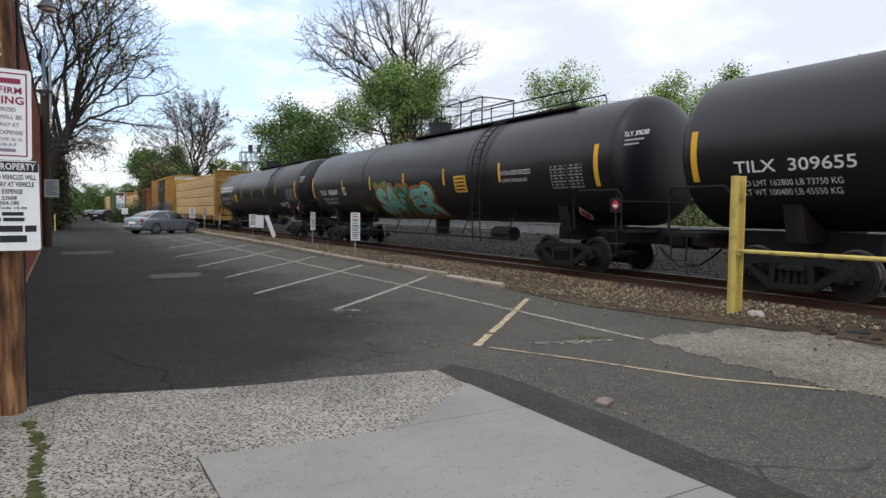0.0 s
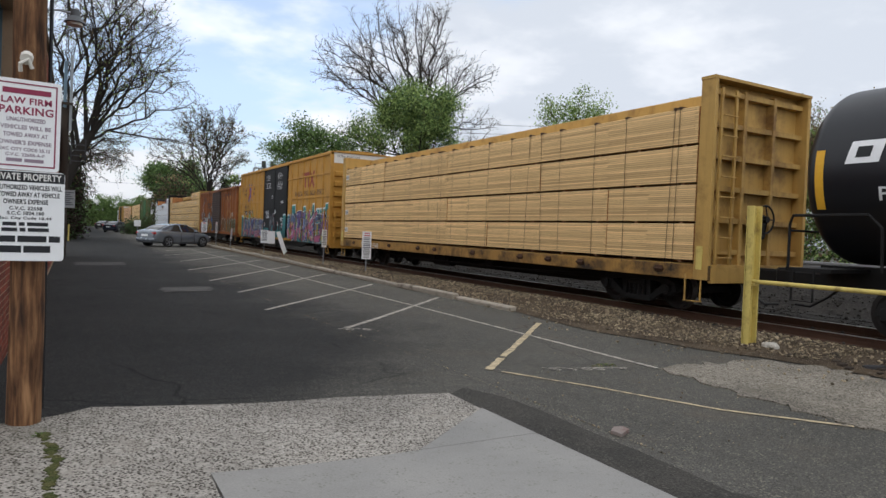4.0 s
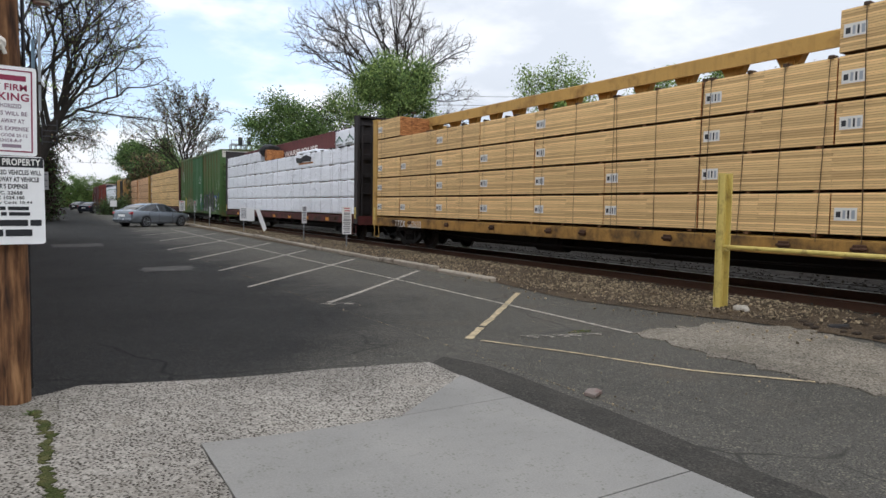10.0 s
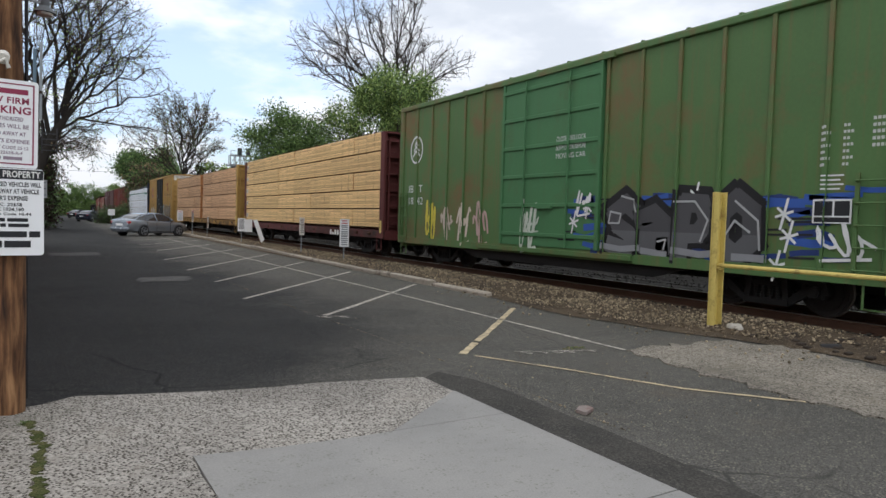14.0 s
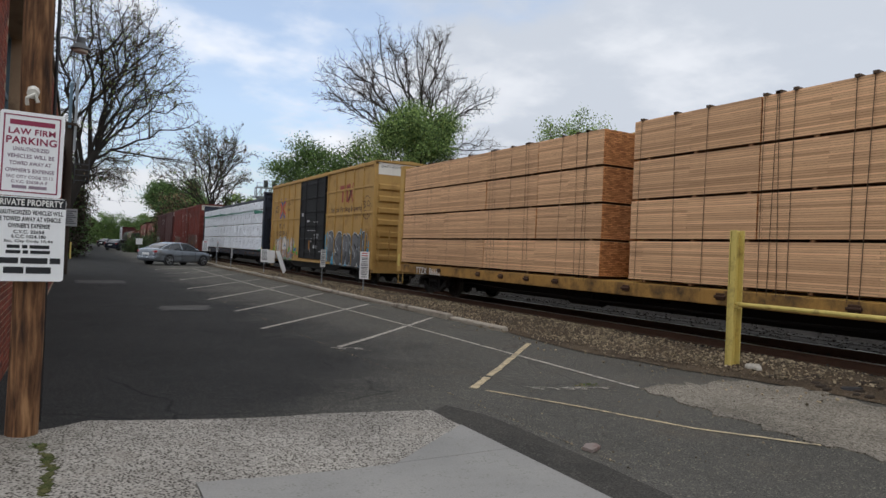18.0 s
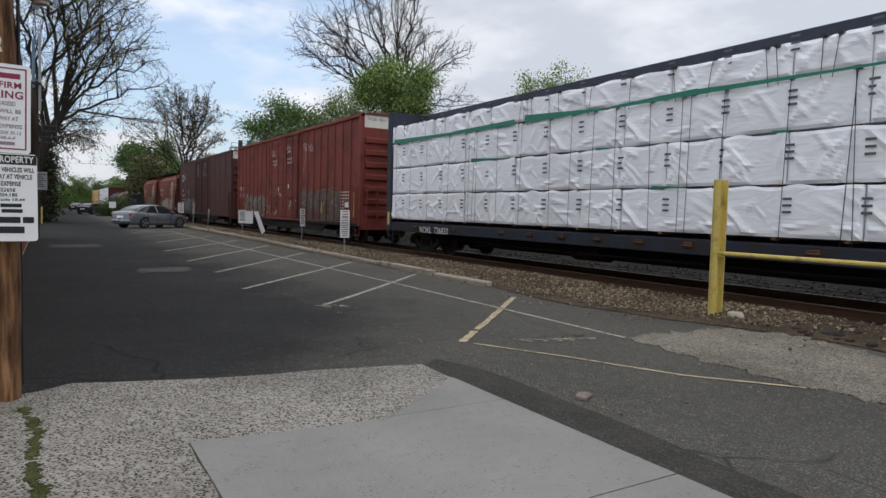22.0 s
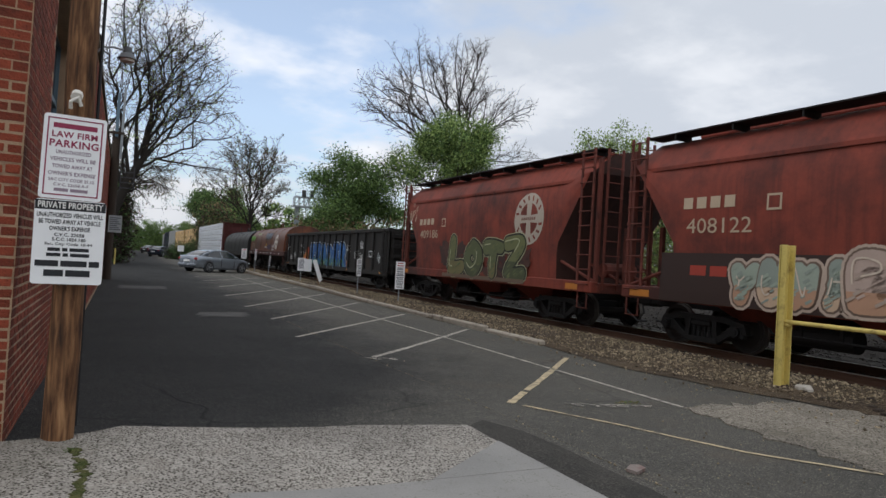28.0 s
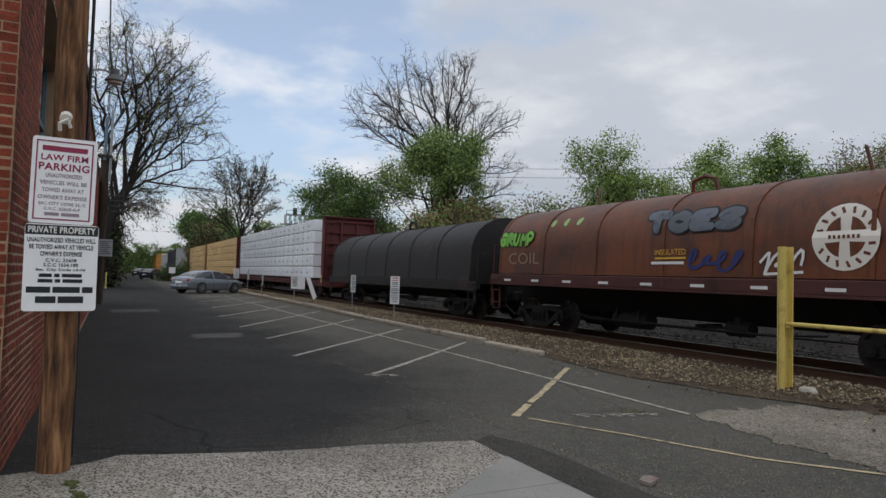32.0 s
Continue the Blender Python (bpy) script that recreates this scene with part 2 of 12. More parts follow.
def material(name, col, rough=0.7, metal=0.0, var=0.18, scale=3.0, fine=40.0, bump=0.0, stain=None, stain_amt=0.0, stain_scale=1.2,
             streak=0.0, obj_var=0.0, spec=0.4, stretch=(1, 1, 1), island=0.0):
    """Paint, stone, wood and the like: a colour with broad and fine variation, stains or rust of another colour, down-streaks and fine relief."""
    if name in MATS:
        return MATS[name]
    m = bpy.data.materials.new(name)
    MATS[name] = m
    m.use_nodes = True
    nt = m.node_tree
    b = nt.nodes["Principled BSDF"]
    N, Lk = nt.nodes.new, nt.links.new
    co = N("ShaderNodeTexCoord")
    mp = N("ShaderNodeMapping"); mp.inputs["Scale"].default_value = stretch
    Lk(co.outputs["Object"], mp.inputs["Vector"])
    vec = mp.outputs[0]
    def noise_(s, det=4, r=0.55, v=None):
        n = N("ShaderNodeTexNoise")
        n.inputs["Scale"].default_value, n.inputs["Detail"].default_value, n.inputs["Roughness"].default_value = s, det, r
        Lk(v or vec, n.inputs["Vector"])
        return n.outputs["Fac"]
    def math_(op, a, bb):
        n = N("ShaderNodeMath"); n.operation = op
        for i, q in enumerate((a, bb)):
            if isinstance(q, (int, float)): n.inputs[i].default_value = q
            else: Lk(q, n.inputs[i])
        return n.outputs[0]
    broad, grain = noise_(scale, 5), noise_(fine, 3)
    f = math_("ADD", math_("MULTIPLY", math_("SUBTRACT", broad, 0.5), 2 * var), math_("MULTIPLY", math_("SUBTRACT", grain, 0.5), var * 1.2))
    f = math_("ADD", f, 1.0)
    if obj_var:
        oi = N("ShaderNodeObjectInfo")
        f = math_("ADD", f, math_("MULTIPLY", math_("SUBTRACT", oi.outputs["Random"], 0.5), 2 * obj_var))
    if island:
        ge = N("ShaderNodeNewGeometry")
        f = math_("ADD", f, math_("MULTIPLY", math_("SUBTRACT", ge.outputs["Random Per Island"], 0.5), 2 * island))
    sc = N("ShaderNodeVectorMath"); sc.operation = "SCALE"
    sc.inputs[0].default_value = col[:3]
    Lk(f, sc.inputs["Scale"])
    colour = sc.outputs[0]
    if stain is not None and stain_amt > 0:
        r = N("ShaderNodeValToRGB")
        r.color_ramp.elements[0].position, r.color_ramp.elements[1].position = 0.62 - 0.25 * stain_amt, 0.78 - 0.15 * stain_amt
        Lk(noise_(stain_scale, 8, 0.65), r.inputs[0])
        mx = N("ShaderNodeMix"); mx.data_type = "RGBA"
        Lk(math_("MULTIPLY", r.outputs[0], min(1.0, 0.5 + stain_amt)), mx.inputs[0]); Lk(colour, mx.inputs[6])
        mx.inputs[7].default_value = stain
        colour = mx.outputs[2]
    if streak:
        m2 = N("ShaderNodeMapping"); m2.inputs["Scale"].default_value = (7, 7, 0.35)
        Lk(co.outputs["Object"], m2.inputs["Vector"])
        r = N("ShaderNodeValToRGB")
        r.color_ramp.elements[0].position, r.color_ramp.elements[1].position = 0.5, 0.75
        Lk(noise_(1.0, 6, 0.6, m2.outputs[0]), r.inputs[0])
        mx = N("ShaderNodeMix"); mx.data_type = "RGBA"
        Lk(math_("MULTIPLY", r.outputs[0], streak), mx.inputs[0]); Lk(colour, mx.inputs[6])
        mx.inputs[7].default_value = tuple(c * 0.35 for c in col[:3]) + (1,) if stain is None else stain
        colour = mx.outputs[2]
    Lk(colour, b.inputs["Base Color"])
    Lk(math_("ADD", rough - 0.08, math_("MULTIPLY", broad, 0.16)), b.inputs["Roughness"])
    b.inputs["Metallic"].default_value = metal
    b.inputs["Specular IOR Level"].default_value = spec
    if bump:
        bp = N("ShaderNodeBump"); bp.inputs["Strength"].default_value = min(1.0, bump); bp.inputs["Distance"].default_value = 0.02
        Lk(math_("ADD", grain, math_("MULTIPLY", broad, 0.5)), bp.inputs["Height"]); Lk(bp.outputs[0], b.inputs["Normal"])
    return m


def glass(name, col=(0.02, 0.025, 0.03, 1), rough=0.06):
    if name in MATS: return MATS[name]
    m = bpy.data.materials.new(name); MATS[name] = m
    m.use_nodes = True
    b = m.node_tree.nodes["Principled BSDF"]
    b.inputs["Base Color"].default_value, b.inputs["Roughness"].default_value, b.inputs["Specular IOR Level"].default_value = col, rough, 0.7
    return m


def ink(h, rough=0.6, k=1.0):
    """Paint or ink for lettering and marks."""
    return material("ink_" + h + ("" if k == 1 else "_%g" % k), C(h, k), rough, var=0.12, scale=2.0, fine=25)


def ground_mat(name, a, b_, big=0.35, grit=140.0, bump=0.35, contrast=0.5, crack=0.0, speck=None, speck_amt=0.0, fine=0.45):
    """Asphalt, concrete or dirt: two tones in broad patches, fine grit, optional cracks and pebbles."""
    if name in MATS: return MATS[name]
    m = bpy.data.materials.new(name); MATS[name] = m
    m.use_nodes = True
    nt = m.node_tree
    p = nt.nodes["Principled BSDF"]
    N, Lk = nt.nodes.new, nt.links.new
    co = N("ShaderNodeTexCoord")
    def noise_(s, det=5, r=0.6):
        n = N("ShaderNodeTexNoise")
        n.inputs["Scale"].default_value, n.inputs["Detail"].default_value, n.inputs["Roughness"].default_value = s, det, r
        Lk(co.outputs["Object"], n.inputs["Vector"])
        return n.outputs["Fac"]
    def ramp(x, lo, hi):
        r = N("ShaderNodeMapRange"); r.inputs["From Min"].default_value, r.inputs["From Max"].default_value = lo, hi
        Lk(x, r.inputs["Value"]); return r.outputs[0]
    def mixc(f, c1, c2):
        x = N("ShaderNodeMix"); x.data_type = "RGBA"
        if isinstance(f, float): x.inputs[0].default_value = f
        else: Lk(f, x.inputs[0])
        for i, c in ((6, c1), (7, c2)):
            if isinstance(c, tuple): x.inputs[i].default_value = c
            else: Lk(c, x.inputs[i])
        return x.outputs[2]
    patches = noise_(big, 6, 0.62)
    colour = mixc(ramp(patches, 0.5 - 0.25 * (1.1 - contrast), 0.5 + 0.25 * (1.1 - contrast)), a, b_)
    g = noise_(grit, 2, 0.7)
    sc = N("ShaderNodeVectorMath"); sc.operation = "SCALE"
    Lk(colour, sc.inputs[0]); mr = N("ShaderNodeMapRange"); mr.inputs["From Min"].default_value, mr.inputs["From Max"].default_value = 0.25, 0.75
    mr.inputs["To Min"].default_value, mr.inputs["To Max"].default_value = 1 - fine, 1 + fine
    Lk(g, mr.inputs["Value"]); Lk(mr.outputs[0], sc.inputs["Scale"])
    colour = sc.outputs[0]
    if speck is not None:
        v = N("ShaderNodeTexVoronoi"); v.inputs["Scale"].default_value = 42
        Lk(co.outputs["Object"], v.inputs["Vector"])
        msk = N("ShaderNodeMath"); msk.operation = "MULTIPLY"
        Lk(ramp(v.outputs["Distance"], 0.42, 0.2), msk.inputs[0]); Lk(ramp(noise_(9.0, 4), 0.5 - speck_amt * 0.3, 0.62), msk.inputs[1])
        colour = mixc(msk.outputs[0], colour, speck)
    h = g
    if crack:
        v = N("ShaderNodeTexVoronoi"); v.feature = "DISTANCE_TO_EDGE"; v.inputs["Scale"].default_value = crack
        ds = N("ShaderNodeMix"); ds.data_type = "VECTOR"; ds.inputs[0].default_value = 0.3
        nn = N("ShaderNodeTexNoise"); nn.inputs["Scale"].default_value = 1.5; nn.inputs["Detail"].default_value = 6
        Lk(co.outputs["Object"], nn.inputs["Vector"]); Lk(co.outputs["Object"], ds.inputs[4]); Lk(nn.outputs["Color"], ds.inputs[5])
        Lk(ds.outputs[1], v.inputs["Vector"])
        line = ramp(v.outputs["Distance"], 0.006, 0.001)
        few = N("ShaderNodeMath"); few.operation = "MULTIPLY"
        Lk(line, few.inputs[0]); Lk(ramp(noise_(0.6, 3), 0.44, 0.58), few.inputs[1])
        colour = mixc(few.outputs[0], colour, tuple(c * 0.68 for c in a[:3]) + (1,))
    Lk(colour, p.inputs["Base Color"])
    p.inputs["Roughness"].default_value, p.inputs["Specular IOR Level"].default_value = 0.92, 0.12
    bp = N("ShaderNodeBump"); bp.inputs["Strength"].default_value, bp.inputs["Distance"].default_value = bump, 0.012
    Lk(h, bp.inputs["Height"]); Lk(bp.outputs[0], p.inputs["Normal"])
    return m


asphalt_dark = ground_mat("asphalt_dark", C("3d3d3f"), C("474647"), 0.4, 130, 0.4, 0.3, crack=0.3)
asphalt_strip = ground_mat("asphalt_strip", C("3c3b38"), C("474541"), 2.2, 70, 0.5, 0.5, fine=0.5, speck=C("5c5954"), speck_amt=0.4)


def lot_asphalt():
    """The lot's asphalt: darker and bluer along the building, paler towards the tracks."""
    m = ground_mat("asphalt", C("504f4b"), C("5f5d58"), 0.5, 95, 0.9, 0.3, crack=0.4, speck=C("8a8578"), speck_amt=0.55, fine=0.8)
    nt = m.node_tree
    N, Lk = nt.nodes.new, nt.links.new
    b = nt.nodes["Principled BSDF"]
    old = b.inputs["Base Color"].links[0].from_socket
    co, sep = N("ShaderNodeTexCoord"), N("ShaderNodeSeparateXYZ")
    Lk(co.outputs["Object"], sep.inputs[0])
    n = N("ShaderNodeTexNoise"); n.inputs["Scale"].default_value, n.inputs["Detail"].default_value, n.inputs["Roughness"].default_value = 0.35, 7, 0.6
    Lk(co.outputs["Object"], n.inputs["Vector"])
    ma = N("ShaderNodeMath"); ma.operation = "MULTIPLY_ADD"; ma.inputs[1].default_value = 5.0
    fore = N("ShaderNodeMapRange"); fore.interpolation_type = "SMOOTHSTEP"; fore.inputs["From Min"].default_value, fore.inputs["From Max"].default_value, fore.inputs["To Max"].default_value = 8.5, 4.8, 2.6
    Lk(sep.outputs["Y"], fore.inputs["Value"])
    xy = N("ShaderNodeMath"); xy.operation = "ADD"; Lk(sep.outputs["X"], xy.inputs[0]); Lk(fore.outputs[0], xy.inputs[1])
    Lk(n.outputs["Fac"], ma.inputs[0]); Lk(xy.outputs[0], ma.inputs[2])
    r = N("ShaderNodeMapRange"); r.interpolation_type = "SMOOTHSTEP"
    r.inputs["From Min"].default_value, r.inputs["From Max"].default_value = 2.2, 5.0
    Lk(ma.outputs[0], r.inputs["Value"])
    tint = N("ShaderNodeMix"); tint.data_type = "RGBA"; tint.inputs[6].default_value, tint.inputs[7].default_value = (0.34, 0.355, 0.39, 1), (0.96, 0.96, 0.96, 1)
    Lk(r.outputs[0], tint.inputs[0])
    # brown dust lies in broad patches
    du = N("ShaderNodeTexNoise"); du.inputs["Scale"].default_value, du.inputs["Detail"].default_value, du.inputs["Roughness"].default_value = 0.8, 5, 0.6
    Lk(co.outputs["Object"], du.inputs["Vector"])
    dr = N("ShaderNodeMapRange"); dr.inputs["From Min"].default_value, dr.inputs["From Max"].default_value, dr.inputs["To Max"].default_value = 0.55, 0.72, 0.4
    Lk(du.outputs["Fac"], dr.inputs["Value"])
    sc = N("ShaderNodeVectorMath"); sc.operation = "MULTIPLY"
    Lk(old, sc.inputs[0]); Lk(tint.outputs[2], sc.inputs[1])
    dust = N("ShaderNodeMix"); dust.data_type = "RGBA"; dust.inputs[7].default_value = C("665c50")
    dk = N("ShaderNodeMath"); dk.operation = "MULTIPLY"; Lk(dr.outputs[0], dk.inputs[0]); Lk(r.outputs[0], dk.inputs[1])
    Lk(dk.outputs[0], dust.inputs[0]); Lk(sc.outputs[0], dust.inputs[6]); Lk(dust.outputs[2], b.inputs["Base Color"])
    return m


asphalt = lot_asphalt()


def pebble_mat(name, pebble, gap, sand, size=55.0, smooth=0.5):
    """Exposed aggregate: pale pebbles of mixed tones in darker gaps, worn smooth and sandy in places."""
    m = bpy.data.materials.new(name); MATS[name] = m
    m.use_nodes = True
    nt = m.node_tree
    p = nt.nodes["Principled BSDF"]
    N, Lk = nt.nodes.new, nt.links.new
    co = N("ShaderNodeTexCoord")
    def tex(kind, scale, **kw):
        n = N(kind); n.inputs["Scale"].default_value = scale
        for k, v in kw.items(): n.inputs[k].default_value = v
        Lk(co.outputs["Object"], n.inputs["Vector"])
        return n
    def ramp(x, lo, hi, a=0.0, b=1.0):
        r = N("ShaderNodeMapRange")
        for k, v in (("From Min", lo), ("From Max", hi), ("To Min", a), ("To Max", b)): r.inputs[k].default_value = v
        Lk(x, r.inputs["Value"]); return r.outputs[0]
    def mixc(f, c1, c2):
        x = N("ShaderNodeMix"); x.data_type = "RGBA"
        Lk(f, x.inputs[0])
        for i, c in ((6, c1), (7, c2)):
            if isinstance(c, tuple): x.inputs[i].default_value = c
            else: Lk(c, x.inputs[i])
        return x.outputs[2]
    v = tex("ShaderNodeTexVoronoi", size, Randomness=1.0)
    sep = N("ShaderNodeSeparateColor"); Lk(v.outputs["Color"], sep.inputs[0])
    tone = N("ShaderNodeVectorMath"); tone.operation = "SCALE"; tone.inputs[0].default_value = pebble[:3]
    Lk(ramp(sep.outputs[0], 0, 1, 0.72, 1.2), tone.inputs["Scale"])
    dark = N("ShaderNodeMath"); dark.operation = "GREATER_THAN"; dark.inputs[1].default_value = 0.36; Lk(sep.outputs[1], dark.inputs[0])
    spot = N("ShaderNodeMath"); spot.operation = "MULTIPLY"
    Lk(ramp(v.outputs["Distance"], 0.56, 0.34), spot.inputs[0]); Lk(dark.outputs[0], spot.inputs[1])
    c = mixc(spot.outputs[0], tone.outputs[0], gap)
    wear = tex("ShaderNodeTexNoise", 2.2, Detail=6.0, Roughness=0.65)
    c = mixc(ramp(wear.outputs["Fac"], 0.5 + 0.12 * (1 - smooth), 0.62 + 0.12 * (1 - smooth), 0.0, 0.75), c, sand)
    fine = tex("ShaderNodeTexNoise", 120.0, Detail=2.0)
    sc = N("ShaderNodeVectorMath"); sc.operation = "SCALE"; Lk(c, sc.inputs[0]); Lk(ramp(fine.outputs["Fac"], 0.25, 0.75, 0.78, 1.22), sc.inputs["Scale"])
    damp = tex("ShaderNodeTexNoise", 0.9, Detail=7.0, Roughness=0.6)
    sd = N("ShaderNodeVectorMath"); sd.operation = "SCALE"; Lk(sc.outputs[0], sd.inputs[0]); Lk(ramp(damp.outputs["Fac"], 0.36, 0.58, 0.74, 1.06), sd.inputs["Scale"])
    # years of dirt and algae where the walk runs along the wall
    sx = N("ShaderNodeSeparateXYZ"); Lk(co.outputs["Object"], sx.inputs[0])
    blot = tex("ShaderNodeTexNoise", 1.7, Detail=8.0, Roughness=0.68)
    reach = N("ShaderNodeMath"); reach.operation = "MULTIPLY_ADD"; reach.inputs[1].default_value = 3.0
    Lk(blot.outputs["Fac"], reach.inputs[0]); Lk(sx.outputs["X"], reach.inputs[2])
    grime = mixc(ramp(reach.outputs[0], -1.3, -2.6, 0.0, 0.62), sd.outputs[0], C("4c4a3e"))
    Lk(grime, p.inputs["Base Color"])
    p.inputs["Roughness"].default_value, p.inputs["Specular IOR Level"].default_value = 0.92, 0.12
    bp = N("ShaderNodeBump"); bp.inputs["Strength"].default_value, bp.inputs["Distance"].default_value = 0.5, 0.006
    Lk(ramp(v.outputs["Distance"], 0.6, 0.1), bp.inputs["Height"]); Lk(bp.outputs[0], p.inputs["Normal"])
    return m


lane_patch = ground_mat("lane_patch", C("5c5b59"), C("4c4b4a"), 2.0, 90, 0.5, 0.4, speck=C("7a7872"), speck_amt=0.4)
concrete_wall = material("concrete_wall", C("8b8c8d"), 0.9, var=0.15, scale=1.2, fine=30, bump=0.2, stain=C("6a6862"), stain_amt=0.35, streak=0.25)
aggregate = pebble_mat("aggregate", C("a29d95"), C("36312a"), C("928c83"), 60.0, 0.42)
concrete_new = ground_mat("concrete_new", C("888784"), C("979591"), 1.1, 90, 0.08, 0.45, fine=0.12, speck=C("7c7c75"), speck_amt=0.12)
concrete_old = pebble_mat("concrete_old", C("8b857a"), C("4d473e"), C("777064"), 42.0, 0.5)
dirt = ground_mat("dirt", C("3a3128"), C("55493a"), 0.9, 40, 1.0, 0.4, speck=C("8a8174"), speck_amt=0.6, fine=0.7)
rusty_dirt = ground_mat("rusty_dirt", C("43322a"), C("5a4234"), 1.2, 40, 1.0, 0.4, speck=C("6f5e50"), speck_amt=0.4, fine=0.7)
gravel_far = ground_mat("gravel_far", C("262422"), C("363330"), 0.5, 30, 1.0, 0.4, speck=C("6a6660"), speck_amt=0.5)
stone_mat = material("ballast_stone", C("8a7d67"), 0.9, var=0.3, scale=4, fine=60, bump=0.5, island=0.8, stain=C("4c3d2f"), stain_amt=0.45, stain_scale=0.7)
dark_stone = material("dark_ballast", C("3a3734"), 0.92, var=0.3, scale=4, fine=60, bump=0.5, island=0.5)
rust = material("rail_rust", C("4f382b"), 0.85, 0.2, var=0.3, scale=5, fine=60, bump=0.3)
steel = material("rail_head", C("a3a19d"), 0.3, 0.9, var=0.15, scale=2)
tie_wood = material("tie_wood", C("3d342c"), 0.95, var=0.3, scale=4, fine=50, bump=0.6, obj_var=0.2, stretch=(0.4, 4, 4))
black_iron = material("black_iron", C("151414"), 0.75, 0.1, var=0.35, scale=3, fine=40, bump=0.2, stain=C("3a2e27"), stain_amt=0.25)
wheel_iron = material("wheel_iron", C("1f1b19"), 0.75, 0.1, var=0.3, scale=5, fine=40)
tread = material("wheel_tread", C("5f5a55"), 0.45, 0.7, var=0.2)
tank_black = material("tank_black", C("14161b"), 0.4, var=0.25, scale=0.7, fine=9, stain=C("1f1c1c"), stain_amt=0.35, stain_scale=0.5, streak=0.2, spec=0.42)
ttx_yellow = material("boxcar_yellow", C("b98a3c"), 0.62, var=0.1, scale=0.6, fine=20, stain=C("86602f"), stain_amt=0.3, streak=0.3)
beam_yellow = material("flatcar_yellow", C("b5914e"), 0.66, var=0.14, scale=0.8, fine=18, stain=C("6d4d2b"), stain_amt=0.42, streak=0.35)
orange_rust = material("boxcar_orange", C("96592c"), 0.72, var=0.22, scale=0.7, fine=16, stain=C("5a3320"), stain_amt=0.55, stain_scale=0.9, streak=0.5)
door_brown = material("door_brown", C("41302a"), 0.75, var=0.22, scale=0.8, fine=16, streak=0.3)
door_black = material("door_black", C("16171a"), 0.6, var=0.25, scale=0.8, fine=16, streak=0.15, spec=0.25)
boxcar_green = material("boxcar_green", C("4d6c3e"), 0.66, var=0.18, scale=0.6, fine=16, stain=C("735638"), stain_amt=0.5, stain_scale=0.45, streak=0.4)
boxcar_tan = material("boxcar_tan", C("ad8a4e"), 0.64, var=0.12, scale=0.6, fine=20, stain=C("836338"), stain_amt=0.35, streak=0.35)
door_green = material("door_green", C("437249"), 0.66, var=0.12, scale=0.6, fine=16, streak=0.2, stain=C("4a5a3a"), stain_amt=0.2)
boxcar_red = material("boxcar_red", C("77372f"), 0.7, var=0.2, scale=0.7, fine=16, bump=0.1, stain=C("42221c"), stain_amt=0.5, stain_scale=0.8, streak=0.5)
boxcar_maroon = material("boxcar_maroon", C("4e2a2a"), 0.66, var=0.14, scale=0.6, fine=16, stain=C("3a2020"), stain_amt=0.3, streak=0.2)
hopper_red = material("hopper_red", C("80392a"), 0.72, var=0.25, scale=0.9, fine=16, bump=0.1, stain=C("3e201b"), stain_amt=0.7, stain_scale=0.55, streak=0.5)
beam_red = material("flatcar_red", C("5b2b2a"), 0.72, var=0.2, scale=0.7, fine=16, stain=C("3a211d"), stain_amt=0.35, streak=0.3)
beam_blue = material("flatcar_blue", C("262d3b"), 0.62, var=0.2, scale=0.7, fine=16, stain=C("1d1f25"), stain_amt=0.3)
beam_dark = material("bulkhead_dark", C("2b2728"), 0.7, var=0.25, scale=0.7, fine=16, stain=C("3d2b26"), stain_amt=0.3)
gondola_black = material("gondola_black", C("1e1d1c"), 0.75, var=0.3, scale=0.7, fine=14, stain=C("35291f"), stain_amt=0.35, streak=0.3)
coil_brown = material("coil_brown", C("68391f"), 0.5, var=0.35, scale=0.7, fine=14, bump=0.08, stain=C("33201a"), stain_amt=0.7, stain_scale=0.5, streak=0.75)
coil_black = material("coil_black", C("1a1a1c"), 0.6, var=0.25, scale=0.6, fine=12, stain=C("39302c"), stain_amt=0.3)
white_panel = material("white_panel", C("d9d6cd"), 0.6, var=0.1, scale=1.0, streak=0.2)
wrap_white = material("wrap_white", C("e9edf4"), 0.42, var=0.04, scale=1.5, fine=6, obj_var=0.05)
tarp_black = material("tarp_black", C("121315"), 0.7, var=0.3, scale=3, bump=0.3)
wrap_black = material("wrap_black", C("202124"), 0.5, var=0.2)
yellow_paint = material("yellow_paint", C("cdb968"), 0.6, var=0.16, scale=3, fine=30, stain=C("8a7342"), stain_amt=0.4, stain_scale=5, streak=0.2)
line_white = material("line_white", C("b3aca0"), 0.85, var=0.35, scale=5, fine=50, stain=C("5c5a57"), stain_amt=0.75, stain_scale=9)
line_yellow = material("line_yellow", C("bfae8c"), 0.85, var=0.35, scale=5, fine=50, stain=C("66625a"), stain_amt=0.65, stain_scale=9)
bark = material("bark", C("2e2a26"), 0.95, var=0.3, scale=2, fine=20, bump=0.6)
twig = material("twig", C("40372f"), 0.95, var=0.25, scale=1)
brick_mat = material("brick_red", C("7f3b27"), 0.9, var=0.35, scale=9, fine=70, bump=0.8, obj_var=0.36, stain=C("46291f"), stain_amt=0.45, stain_scale=7)
mortar = material("mortar", C("a48a70"), 0.95, var=0.25, scale=4, fine=70, bump=0.5, stain=C("5f4a3c"), stain_amt=0.5, stain_scale=3)
